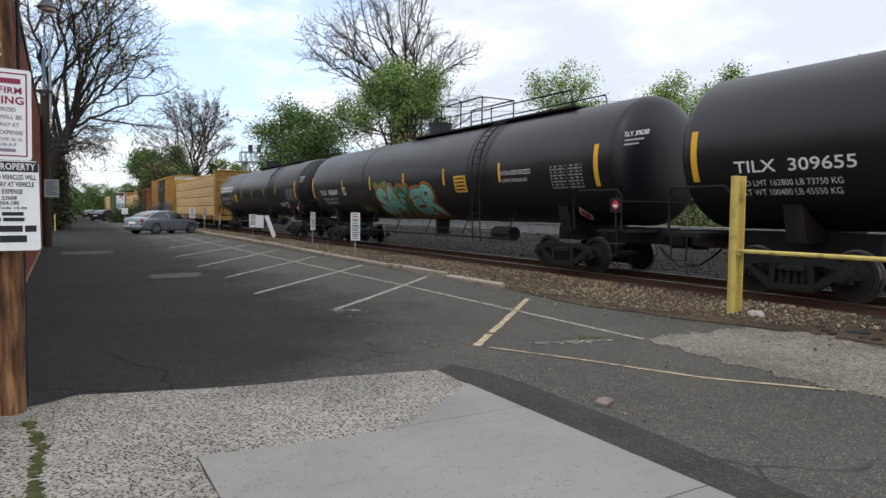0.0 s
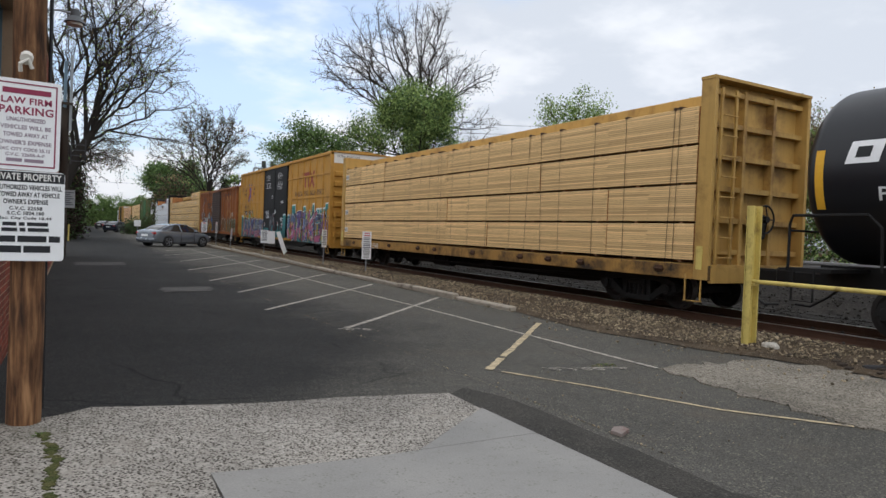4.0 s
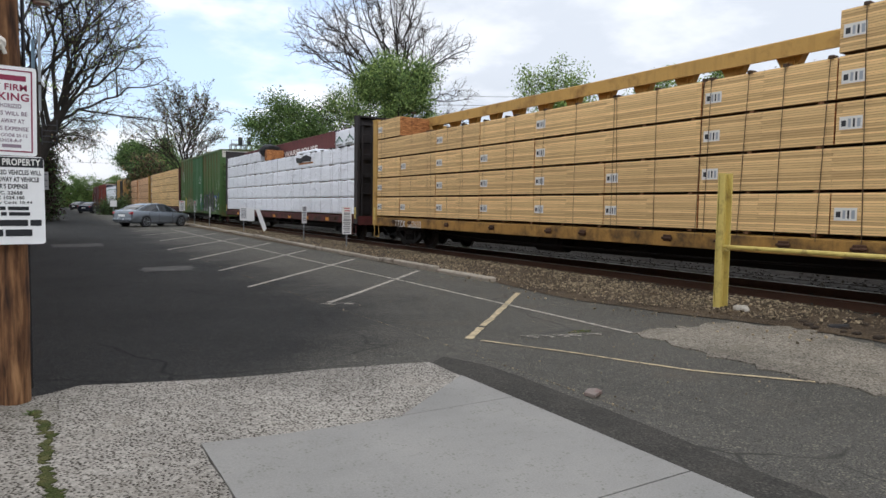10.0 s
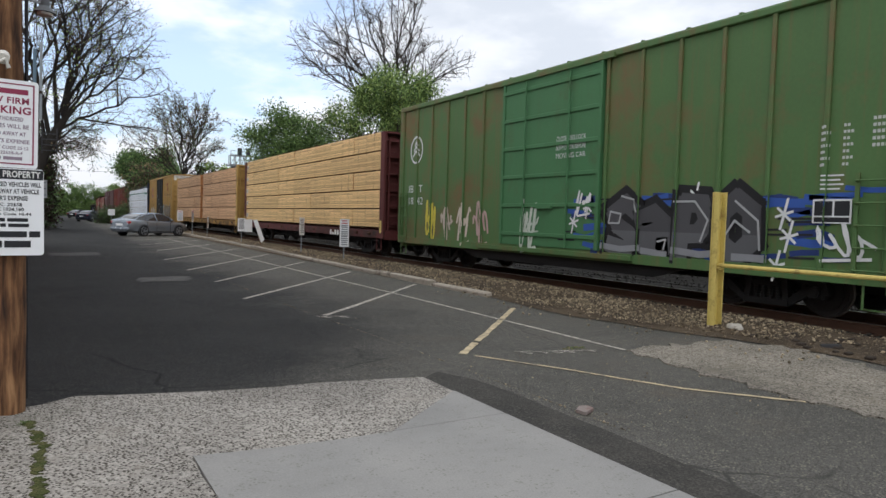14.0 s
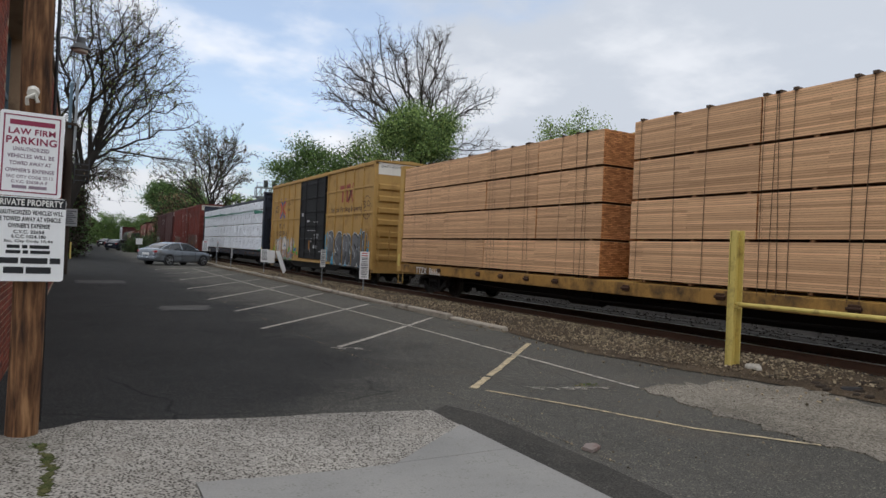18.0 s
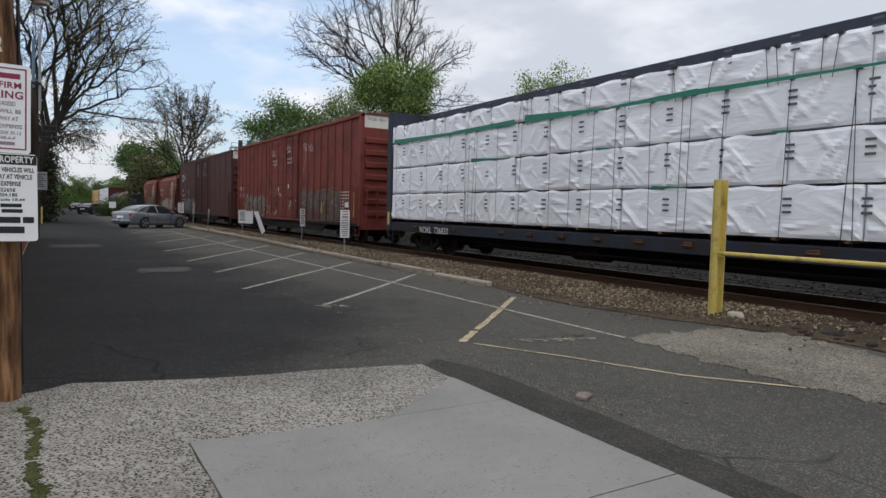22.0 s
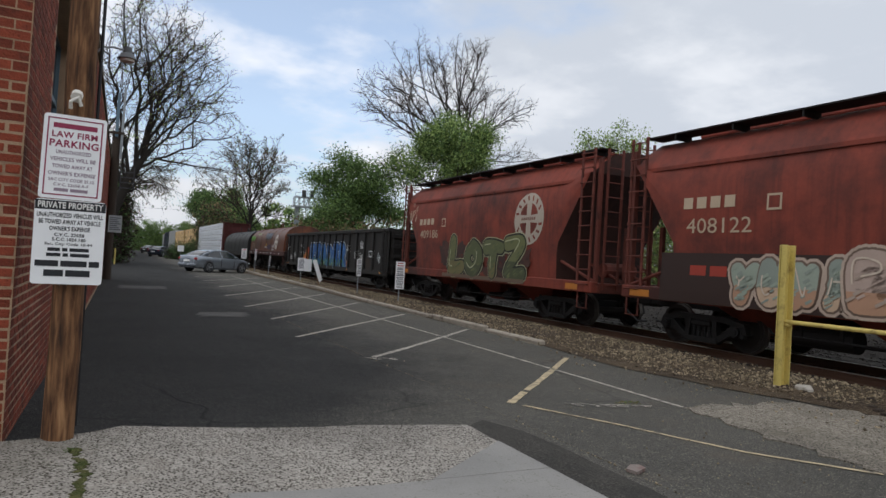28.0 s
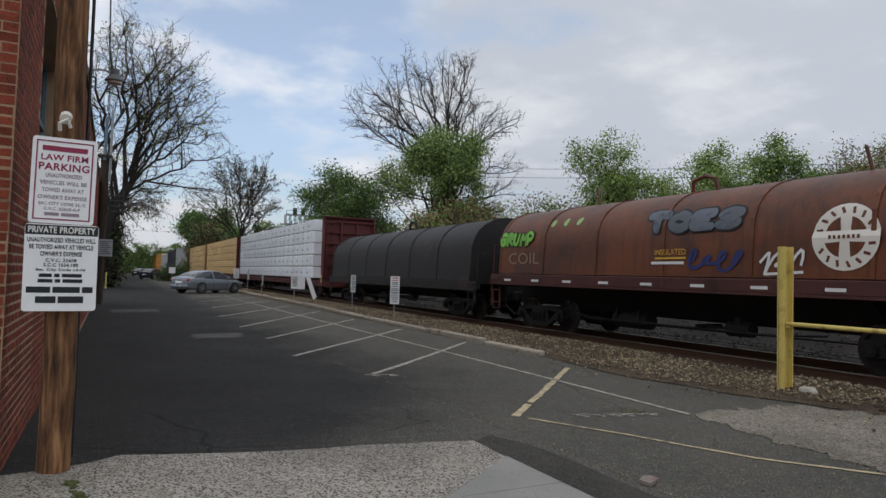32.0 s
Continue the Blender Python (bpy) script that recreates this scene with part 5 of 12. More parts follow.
def small_signs():
    post = galv
    def one(x, y, z0, z1, w, label, red=True, lean=0.0, yaw=0.0, double=False):
        s = thing("stall_sign", label, "sign", "stall signs along the kerb", loc=(x, y, 0.05))
        s.rotation_euler = (0, lean, yaw)
        part("post", MB().box(-0.02, 0.0, -0.1, 0.02, 0.03, z1 - 0.05), post, s)
        part("plate", MB().box(-w / 2, -0.012, z0, w / 2, -0.006, z1, ch=0.002), sign_white, s)
        if double:
            part("plate", MB().box(w / 2 - 0.02, -0.03, z0 - 0.03, w * 1.5 - 0.05, -0.022, z1 - 0.05, ch=0.002), sign_white, s, "second plate, bent aside")
        mb = MB()
        rng = random.Random(int(y * 7))
        v = z1 - 0.08
        k = 0
        while v > z0 + 0.04:
            ww = w * rng.uniform(0.5, 0.85)
            mb.box(-ww / 2, -0.0145, v, ww / 2, -0.013, v + 0.035, 0 if (k < 2 and red) else 1)
            v -= rng.uniform(0.055, 0.09)
            k += 1
        part("lettering", mb, [ink("b5424a"), ink("70737a")], s, "lines of print too small to read")
    one(6.1, 22.1, 0.42, 1.42, 0.36, "white stall sign with red and grey print on a thin post")
    one(6.1, 26.7, 0.68, 1.42, 0.3, "narrow white stall sign on a thin post", red=False, yaw=0.5)
    one(6.1, 36.6, 0.55, 1.27, 0.42, "white stall sign with a second bent plate", red=False, double=True)
    one(6.0, 45, 0.55, 1.25, 0.22, "narrow white stall sign leaning on its post", red=False, yaw=0.9, lean=0.08)
    one(5.9, 49.5, 0.85, 1.65, 0.24, "narrow white stall sign on a thin post", yaw=0.8)
    one(5.9, 54.6, 0.85, 1.65, 0.42, "white stall sign with faded print", red=True)
    # white board leaning askew
    ln = thing("leaning_board", "white plank leaning askew beside the kerb", "board", loc=(6.1, 32.6, 0.05))
    ln.rotation_euler = (0, 0.0, 0.0)
    part("board", MB().extrude([(-0.45, 1.22), (-0.25, 1.25), (0.12, 0.25), (-0.03, 0.1), (-0.16, 0.4)], 1, -0.02, 0.0), sign_white, ln)
    part("stake", MB().cyl((-0.02, 0.02, -0.1), (-0.3, 0.02, 1.0), 0.02, 6), pole_wood, ln)


small_signs()


def far_pole():
    p = thing("equipment_pole", "dark wooden utility pole with conduits and equipment", "utility pole", loc=(-3.55, 30.4, 0))
    part("pole", MB().cyl((0, 0, -0.1), (0.03, 0, 6.15), 0.19, 14, r2=0.16), pole_dark, p, smooth=True)
    part("riser", MB().cyl((0.22, -0.16, 5.0), (0.24, -0.16, 8.0), 0.05, 8), galv, p, "grey conduit riser")
    part("riser", MB().cyl((0.02, -0.2, 5.9), (0.03, -0.2, 7.7), 0.06, 8), material("blue_pipe", C("5d7382"), 0.6, var=0.15), p, "blue-grey conduit")
    part("crossarm", MB().box(-0.3, -0.28, 6.0, 0.3, -0.2, 6.1), pole_dark, p)
    for k in range(4):
        part("rack_bar", MB().box(0.25, -0.25, 3.8 + 0.22 * k, 0.8, -0.2, 3.84 + 0.22 * k), dark_grey, p)
    for x in (0.25, 0.76):
        part("rack_upright", MB().box(x, -0.252, 3.7, x + 0.04, -0.198, 4.7), dark_grey, p)
    nt = part("notice", MB().box(-0.05, -0.24, 1.95, 0.45, -0.22, 2.65), material("notice_grey", C("a5abad"), 0.6, var=0.1), p, "small pale notice plate")
    pr = MB()
    for k in range(7):
        pr.box(0.0, -0.245, 2.05 + 0.08 * k, 0.4 - 0.06 * (k % 3), -0.241, 2.09 + 0.08 * k)
    part("print", pr, ink("5d6468"), nt, "lines of print too small to read")


far_pole()


def wall_lamp():
    l = thing("wall_lamp", "grey gooseneck lamp mounted on the brick wall", "lamp", loc=(WX + 0.008, 12.0, 4.38))
    part("wall_plate", MB().cyl((0, 0, 0), (0.03, 0, 0), 0.07, 12), galv, l)
    part("arm", MB().tube([(0.02, 0, 0), (0.04, 0, 0.18), (0.12, 0, 0.29), (0.28, 0, 0.33), (0.46, 0, 0.31)], 0.018, 8), galv, l)
    part("shade", MB().cyl((0.5, 0, 0.17), (0.5, 0, 0.27), 0.16, 16, r2=0.08).cyl((0.5, 0, 0.27), (0.5, 0, 0.37), 0.065, 12), material("lamp_grey", C("5a5d60"), 0.6, 0.2, var=0.15), l, "dark grey bell-shaped shade", smooth=True)
    part("lamp_glass", MB().cyl((0.5, 0, 0.13), (0.5, 0, 0.17), 0.11, 14), white_panel, l)


wall_lamp()

# ---- the train ----
TRACK_X, RAIL_Z = 8.85, 0.08
RUN = [(0, 0.0), (4, 44.86), (8, 88.77), (12, 132.09), (16, 175.22), (20, 218.51), (24, 262.09), (28, 305.77), (32, 348.86)]
CARS, AXLES = [], []


def truck_meshes():
    fr = MB()
    top = [(-1.12, 0.4), (-1.04, 0.6), (-0.6, 0.7), (0.6, 0.7), (1.04, 0.6), (1.12, 0.4), (1.0, 0.4), (0.9, 0.52), (0.5, 0.59), (-0.5, 0.59), (-0.9, 0.52), (-1.0, 0.4)]
    for x in (-1.02, 1.02):
        o = -1 if x < 0 else 1
        fr.extrude(top, 0, x - 0.07, x + 0.07)
        fr.extrude([(-0.42, 0.14), (0.42, 0.14), (0.42, 0.25), (-0.42, 0.25)], 0, x - 0.08, x + 0.08)
        for m in (-1, 1):
            fr.extrude([(m * 0.98, 0.5), (m * 0.76, 0.55), (m * 0.38, 0.26), (m * 0.4, 0.14)], 0, x - 0.065, x + 0.065)
            fr.extrude([(m * 0.42, 0.24), (m * 0.31, 0.24), (m * 0.27, 0.62), (m * 0.38, 0.62)], 0, x - 0.065, x + 0.065)
            fr.box(x - 0.09, m * 0.89 - 0.14, 0.3, x + 0.09, m * 0.89 + 0.14, 0.54, ch=0.03)
            fr.cyl((x, m * 0.89, 0.44), (x + o * 0.16, m * 0.89, 0.44), 0.1, 12)
            fr.cyl((x + o * 0.16, m * 0.89, 0.44), (x + o * 0.18, m * 0.89, 0.44), 0.06, 8)
        fr.box(x - 0.1, -0.25, 0.47, x + 0.1, 0.25, 0.58, ch=0.02)
        for k in range(4):
            y = -0.2 + 0.133 * k
            fr.cyl((x + o * 0.02, y, 0.25), (x + o * 0.02, y, 0.47), 0.04, 8)
            for i in range(4):
                fr.cyl((x + o * 0.02, y, 0.265 + 0.052 * i), (x + o * 0.02, y, 0.29 + 0.052 * i), 0.06, 8)
    fr.box(-1.0, -0.2, 0.42, 1.0, 0.2, 0.66, ch=0.03)
    for m in (-1, 1):
        fr.box(-0.95, m * 0.4 - 0.05, 0.3, 0.95, m * 0.4 + 0.05, 0.4, ch=0.01)
        for x in (-0.75, 0.75):
            fr.box(x - 0.06, m * 0.43 - 0.04, 0.26, x + 0.06, m * 0.43 + 0.03, 0.6, ch=0.015)
    ws = MB()
    for s in (-1, 1):
        x = 0.75 * s
        prof = [(x - 0.06 * s, 0.44), (x - 0.035 * s, 0.44), (x - 0.03 * s, 0.415), (x + 0.07 * s, 0.41), (x + 0.07 * s, 0.34), (x + 0.03 * s, 0.3), (x + 0.03 * s, 0.16), (x + 0.09 * s, 0.12), (x + 0.09 * s, 0.0)]
        n = 24
        for i in range(n):
            a, a2 = 2 * math.pi * i / n, 2 * math.pi * (i + 1) / n
            for (xa, ra), (xb, rb) in zip(prof, prof[1:]):
                mi = 1 if ra > 0.405 and rb > 0.405 else 0
                q = [(xa, ra * math.sin(a), ra * math.cos(a)), (xb, rb * math.sin(a), rb * math.cos(a))]
                if rb > 0: q.append((xb, rb * math.sin(a2), rb * math.cos(a2)))
                q.append((xa, ra * math.sin(a2), ra * math.cos(a2)))
                ws.poly(q, mi)
        for k in range(3):
            a = 2 * math.pi * k / 3
            ws.cyl((x + 0.09 * s, 0.06 * math.sin(a), 0.06 * math.cos(a)), (x + 0.36 * s, 0.06 * math.sin(a), 0.06 * math.cos(a)), 0.018, 6)
        ws.cyl((x, 0, 0), (x + 0.34 * s, 0, 0), 0.1, 12)
    ws.cyl((-0.75, 0, 0), (0.75, 0, 0), 0.09, 10)
    return fr.mesh("truck_frame", black_iron), ws.mesh("wheelset", [wheel_iron, tread], True)


TRUCK_FRAME, WHEELSET = truck_meshes()


RESERVOIR = MB().cyl((0, -0.55, 0.52), (0, 0.55, 0.52), 0.2, 14).box(-0.22, -0.4, 0.5, 0.22, -0.34, 0.78).box(-0.22, 0.34, 0.5, 0.22, 0.4, 0.78).mesh("air_reservoir", black_iron)
CYLINDER = MB().cyl((0, -0.3, 0.55), (0, 0.25, 0.55), 0.15, 12).cyl((0, 0.25, 0.55), (0, 0.8, 0.55), 0.03, 6).box(-0.12, -0.1, 0.55, 0.12, 0.05, 0.78).box(-0.35, 0.75, 0.5, 0.4, 0.8, 0.6).mesh("brake_cylinder", black_iron)


winch_rust = material("winch_rust", C("4a3426"), 0.85, 0.2, var=0.35, scale=5, fine=40, bump=0.3, obj_var=0.3)


def trucks(car, L, inset=2.3, parts_=True):
    for y in (-L / 2 + inset, L / 2 - inset):
        t = part("truck", TRUCK_FRAME, None, car, "black cast steel truck", loc=(0, y, 0))
        for s in (-0.89, 0.89):
            w = part("wheelset", WHEELSET, None, t, loc=(0, s, 0.44))
            AXLES.append((w, s))
    if not parts_: return
    part("air_reservoir", RESERVOIR, None, car, loc=(-0.75, 1.6, 0))
    part("brake_cylinder", CYLINDER, None, car, loc=(-0.8, -1.4, 0))
    part("brake_pipe", MB().tube([(-1.15, -L / 2 + inset + 1.6, 0.6), (-1.15, -L / 6, 0.52), (-1.1, L / 5, 0.5), (-1.1, L / 2 - inset - 1.6, 0.6)], 0.022, 6)
         .cyl((-0.6, -L / 2 + inset + 1.2, 0.48), (-0.6, L / 2 - inset - 1.2, 0.4), 0.018, 6), black_iron, car)


COUPLER = MB().box(-0.16, 0, 0.72, 0.16, 0.75, 0.98, ch=0.04).box(-0.2, 0.55, 0.68, 0.12, 0.95, 1.02, ch=0.06).mesh("coupler", black_iron)
HOSE = MB().tube([(0.3, 0, 0.7), (0.32, 0.25, 0.5), (0.28, 0.55, 0.3), (0.2, 0.8, 0.32)], 0.025, 6).mesh("air_hose", wrap_black)


def couplers(car, L, y=None):
    e = (L / 2 if y is None else y)
    a = part("coupler", COUPLER, None, car, loc=(0, e - 0.15, 0))
    b = part("coupler", COUPLER, None, car, loc=(0, -e + 0.15, 0))
    b.rotation_euler = (0, 0, math.pi)
    a = part("air_hose", HOSE, None, car, loc=(0, e - 0.2, 0))
    b = part("air_hose", HOSE, None, car, loc=(0, -e + 0.2, 0))
    b.rotation_euler = (0, 0, math.pi)


def car_root(name, lead, trail, label):
    L = trail - lead
    c = thing(name, label, "railcar", "freight train cars")
    CARS.append((c, (lead + trail) / 2))
    return c, L


LADDERS = {}


def ladder(car, mat, x, y, z0, z1, w=0.42, along="y", out=-1, name="ladder", label=""):
    """A grab ladder: two stiles and rungs. along: the axis its rungs run along."""
    key = (mat.name, round(z1 - z0, 2), w, along, out)
    if key not in LADDERS:
        mb = MB()
        n = max(2, int((z1 - z0) / 0.38))
        for s in (-w / 2, w / 2):
            if along == "y": mb.box(-0.02, s - 0.03, 0, 0.02, s + 0.03, z1 - z0)
            else: mb.box(s - 0.03, -0.02, 0, s + 0.03, 0.02, z1 - z0)
        for i in range(n + 1):
            z = (z1 - z0) * (i + 0.35) / (n + 0.7)
            d = 0.06 * out
            if along == "y": mb.cyl((d, -w / 2, z), (d, w / 2, z), 0.016, 6); mb.box(min(d, 0), -w / 2 - 0.015, z - 0.02, max(d, 0), -w / 2 + 0.015, z + 0.02); mb.box(min(d, 0), w / 2 - 0.015, z - 0.02, max(d, 0), w / 2 + 0.015, z + 0.02)
            else: mb.cyl((-w / 2, d, z), (w / 2, d, z), 0.016, 6)
        LADDERS[key] = mb.mesh("ladder", mat)
    return part(name, LADDERS[key], None, car, label, loc=(x, y, z0))


def stirrups(car, L, mat, z=0.55, x=-1.5, inset=0.35):
    mb = MB().box(x - 0.006, -0.2, z - 0.36, x + 0.006, -0.165, z + 0.15).box(x - 0.006, 0.165, z - 0.36, x + 0.006, 0.2, z + 0.15).box(x - 0.03, -0.2, z - 0.375, x + 0.03, 0.2, z - 0.36)
    me = mb.mesh("step", mat)
    for y in (-L / 2 + inset, L / 2 - inset):
        part("step", me, None, car, loc=(0, y, 0))


def brake_wheel(car, mat, x, y, z, s):
    mb = MB()
    n = 16
    pts = [(x + 0.28 * math.cos(2 * math.pi * i / n), y, z + 0.28 * math.sin(2 * math.pi * i / n)) for i in range(n + 1)]
    mb.tube(pts, 0.02, 6)
    for i in range(0, n, 4):
        mb.cyl((x, y + 0.05 * s, z), pts[i], 0.014, 5)
    mb.cyl((x, y - 0.16 * s, z), (x, y + 0.06 * s, z), 0.07, 8)
    part("brake_wheel", mb, mat, car)


def rib_strips(L, ribs, w, xp, xr, doors=()):
    """The side's strips in u for painted marks: panels, ribs standing proud of them, doors."""
    cuts = sorted([(-(y + w / 2), -(y - w / 2), xr) for y in ribs] + [(-d[1], -d[0], d[2]) for d in doors])
    out, at = [], -L / 2
    for a, b, x in cuts:
        if a > at: out.append((at, a, xp))
        out.append((max(a, at), b, x))
        at = max(at, b)
    if at < L / 2: out.append((at, L / 2, xp))
    return out


def boxcar(name, lead, trail, label, body, doors, door_mat, top=5.18, bottom=0.66, ribs=None, rib_w=0.12, rib_d=0.05, bands=(), white_top=True, end_mat=None, roof_over=0.03, door_style="plug",
           roof_mat=None, ribbed_end=7, side_ladder=True, sill_h=0.2, sill_mat=None):
    """A closed boxcar. doors: (y0, y1) in the car's space on both sides; bands: heights of raised horizontal beads."""
    car, L = car_root(name, lead, trail, label)
    end_mat = end_mat or body
    xp, xr = -1.5, -1.5 - rib_d
    mb = MB()
    mb.box(-1.5, -L / 2 + 0.12, bottom + 0.03, 1.5, L / 2 - 0.12, top - 0.14)
    part("body", mb, body, car)
    part("side_sill", MB().box(xr - 0.01, -L / 2 + 0.1, bottom, -1.3, L / 2 - 0.1, bottom + sill_h), sill_mat or body, car)
    part("side_sill", MB().box(1.3, -L / 2 + 0.1, bottom, -xr + 0.01, L / 2 - 0.1, bottom + sill_h), sill_mat or body, car)
    part("top_chord", MB().box(xr - 0.02, -L / 2 + 0.02, top - 0.24, -1.4, L / 2 - 0.02, top - 0.1, ch=0.02), body, car)
    part("top_chord", MB().box(1.4, -L / 2 + 0.02, top - 0.24, -xr + 0.02, L / 2 - 0.02, top - 0.1, ch=0.02), body, car)
    part("centre_sill", MB().box(-0.35, -L / 2 + 0.1, 0.45, 0.35, L / 2 - 0.1, bottom + 0.12), black_iron, car)
    cr = MB().extrude([(-1.45, bottom), (1.45, bottom), (0.4, 0.46), (-0.4, 0.46)], 1, -0.06, 0.06).mesh("crossbearer", black_iron)
    for k in range(9):
        part("crossbearer", cr, None, car, loc=(0, -L / 2 + 3.6 + (L - 7.2) * k / 8, 0))
    fish = MB().extrude([(-L / 2 + 3.7, bottom), (L / 2 - 3.7, bottom), (L / 2 - 4.6, 0.42), (-L / 2 + 4.6, 0.42)], 0, -1.42, -1.36)
    part("lower_sill", fish, black_iron, car)
    # roof with cross seams and a slight pitch
    rf = MB().extrude([(-1.5 - roof_over, top - 0.12), (-1.5 - roof_over, top - 0.08), (0, top + 0.02), (1.5 + roof_over, top - 0.08), (1.5 + roof_over, top - 0.12)], 1, -L / 2, L / 2)
    roof = part("roof", rf, roof_mat or body, car)
    sm = MB().extrude([(-1.5 - roof_over, top - 0.082), (-1.5 - roof_over, top - 0.05), (0, top + 0.05), (1.5 + roof_over, top - 0.05), (1.5 + roof_over, top - 0.082), (0, top + 0.018)], 1, -0.03, 0.03).mesh("roof_seam", roof_mat or body)
    for k in range(14):
        part("roof_seam", sm, None, roof, loc=(0, -L / 2 + L * (k + 0.5) / 14, 0))
    # side ribs
    if ribs is None:
        ribs = []
    ys = [y for y in ribs if not any(d0 - 0.05 < y < d1 + 0.05 for d0, d1 in doors)]
    if ys:
        rme = MB().box(xr, -rib_w / 2, bottom + 0.15, -1.49, rib_w / 2, top - 0.2, ch=0.012).mesh("side_post", body)
        for y in ys:
            part("side_post", rme, None, car, loc=(0, y, 0))
            part("side_post", rme, None, car, loc=(3.0 - xr - 1.5 - rib_d + 0.04, y, 0))
    for z in bands:
        edges = [-L / 2 + 0.2] + [q for d in sorted(doors) for q in d] + [L / 2 - 0.2]
        for a, b in zip(edges[::2], edges[1::2]):
            part("bead", MB().box(-1.5 - rib_d * 0.8, a, z - 0.045, -1.495, b, z + 0.045, ch=0.015), body, car)
    # corner posts
    for s in (-1, 1):
        for x in (-1, 1):
            part("corner_post", MB().box(x * 1.4, s * (L / 2 - 0.2), bottom, x * (1.5 + rib_d + 0.012), s * (L / 2 - 0.02), top - 0.1, ch=0.015), body, car)
        # corrugated end
        en = MB().box(-1.42, s * (L / 2 - 0.13), bottom + 0.1, 1.42, s * (L / 2 - 0.08), top - 0.12)
        e = part("end", en, end_mat, car)
        z1 = top - (0.75 if white_top else 0.3)
        cor = MB()
        for k in range(ribbed_end):
            za = bottom + 0.35 + (z1 - bottom - 0.4) * k / ribbed_end
            zb = za + (z1 - bottom - 0.4) / ribbed_end * 0.62
            y0, y1 = s * (L / 2 - 0.09), s * (L / 2 + 0.0)
            cor.faces([(-1.36, y0, za), (1.36, y0, za), (1.36, y0, zb), (-1.36, y0, zb), (-1.3, y1, za + 0.07), (1.3, y1, za + 0.07), (1.3, y1, zb - 0.07), (-1.3, y1, zb - 0.07)],
                      [(4, 5, 6, 7), (0, 1, 5, 4), (1, 2, 6, 5), (2, 3, 7, 6), (3, 0, 4, 7)])
        part("end_corrugation", cor, end_mat, e)
        if white_top and s < 0:
            mk = MB()
            for q in text_shapes("EXCESS HEIGHT CAR", -1.25, top - 0.34, 0.09, 1.15): mk.poly([(u, s * (L / 2 - 0.07) - 0.003, v) for u, v in q])
            part("panel_lettering", mk, ink("3a3a3c"), e)
        if white_top:
            part("height_panel", MB().box(-1.4, s * (L / 2 - 0.085), top - 0.62, 1.4, s * (L / 2 - 0.07), top - 0.14), white_panel, e, "white excess height panel")
    # doors
    for a, b in doors:
        d = MB().box(-1.5 - rib_d - 0.02, a + 0.02, bottom + 0.22, -1.48, b - 0.02, top - 0.26)
        mid = (a + b) / 2
        dr = part("door", d, door_mat, car)
        mb = MB()
        if door_style == "plug":
            for z in np.linspace(bottom + 0.5, top - 0.5, 6):
                mb.box(-1.5 - rib_d - 0.055, a + 0.06, z - 0.05, -1.5 - rib_d - 0.015, b - 0.06, z + 0.05, ch=0.012)
            for y in (a + 0.07, b - 0.07):
                mb.box(-1.5 - rib_d - 0.06, y - 0.05, bottom + 0.22, -1.5 - rib_d - 0.015, y + 0.05, top - 0.26, ch=0.012)
            part("door_ribs", mb, door_mat, dr)
        elif door_style == "smooth":
            for y in (a + 0.05, b - 0.05):
                mb.box(-1.5 - rib_d - 0.04, y - 0.03, bottom + 0.22, -1.5 - rib_d - 0.015, y + 0.03, top - 0.26, ch=0.008)
            for z in (bottom + 0.28, 2.62, 3.72, top - 0.34):
                mb.box(-1.5 - rib_d - 0.026, a + 0.08, z - 0.02, -1.5 - rib_d - 0.015, b - 0.08, z + 0.02)
            part("door_ribs", mb, door_mat, dr)
        if door_style == "plug":
            for y in (a + (b - a) * 0.28, a + (b - a) * 0.72):
                part("locking_rod", MB().cyl((-1.5 - rib_d - 0.085, y, bottom + 0.25), (-1.5 - rib_d - 0.085, y, top - 0.3), 0.025, 6), door_mat, dr)
            part("door_lever", MB().box(-1.5 - rib_d - 0.11, mid - 0.3, bottom + 1.15, -1.5 - rib_d - 0.06, mid + 0.3, bottom + 1.22), door_mat, dr)
        elif door_style != "smooth":
            n = 17
            for k in range(n):
                z = bottom + 0.3 + (top - bottom - 0.65) * (k + 0.5) / n
                h = (top - bottom - 0.65) / n * 0.38
                mb.faces([(-1.5 - rib_d - 0.02, a + 0.08, z - h), (-1.5 - rib_d - 0.02, b - 0.08, z - h), (-1.5 - rib_d - 0.02, b - 0.08, z + h), (-1.5 - rib_d - 0.02, a + 0.08, z + h),
                          (-1.5 - rib_d - 0.06, a + 0.1, z), (-1.5 - rib_d - 0.06, b - 0.1, z)], [(0, 1, 5, 4), (2, 3, 4, 5), (3, 0, 4), (1, 2, 5)])
            part("door_corrugation", mb, door_mat, dr)
    if doors:
        a, b = min(d[0] for d in doors), max(d[1] for d in doors)
        part("door_track", MB().box(-1.5 - rib_d - 0.1, a - 1.0, bottom + 0.06, -1.5 - rib_d + 0.004, b + 1.0, bottom + 0.16), body, car)
        part("door_track", MB().box(-1.5 - rib_d - 0.075, a - 0.3, top - 0.262, -1.5 - rib_d + 0.004, b + 0.3, top - 0.17), body, car)
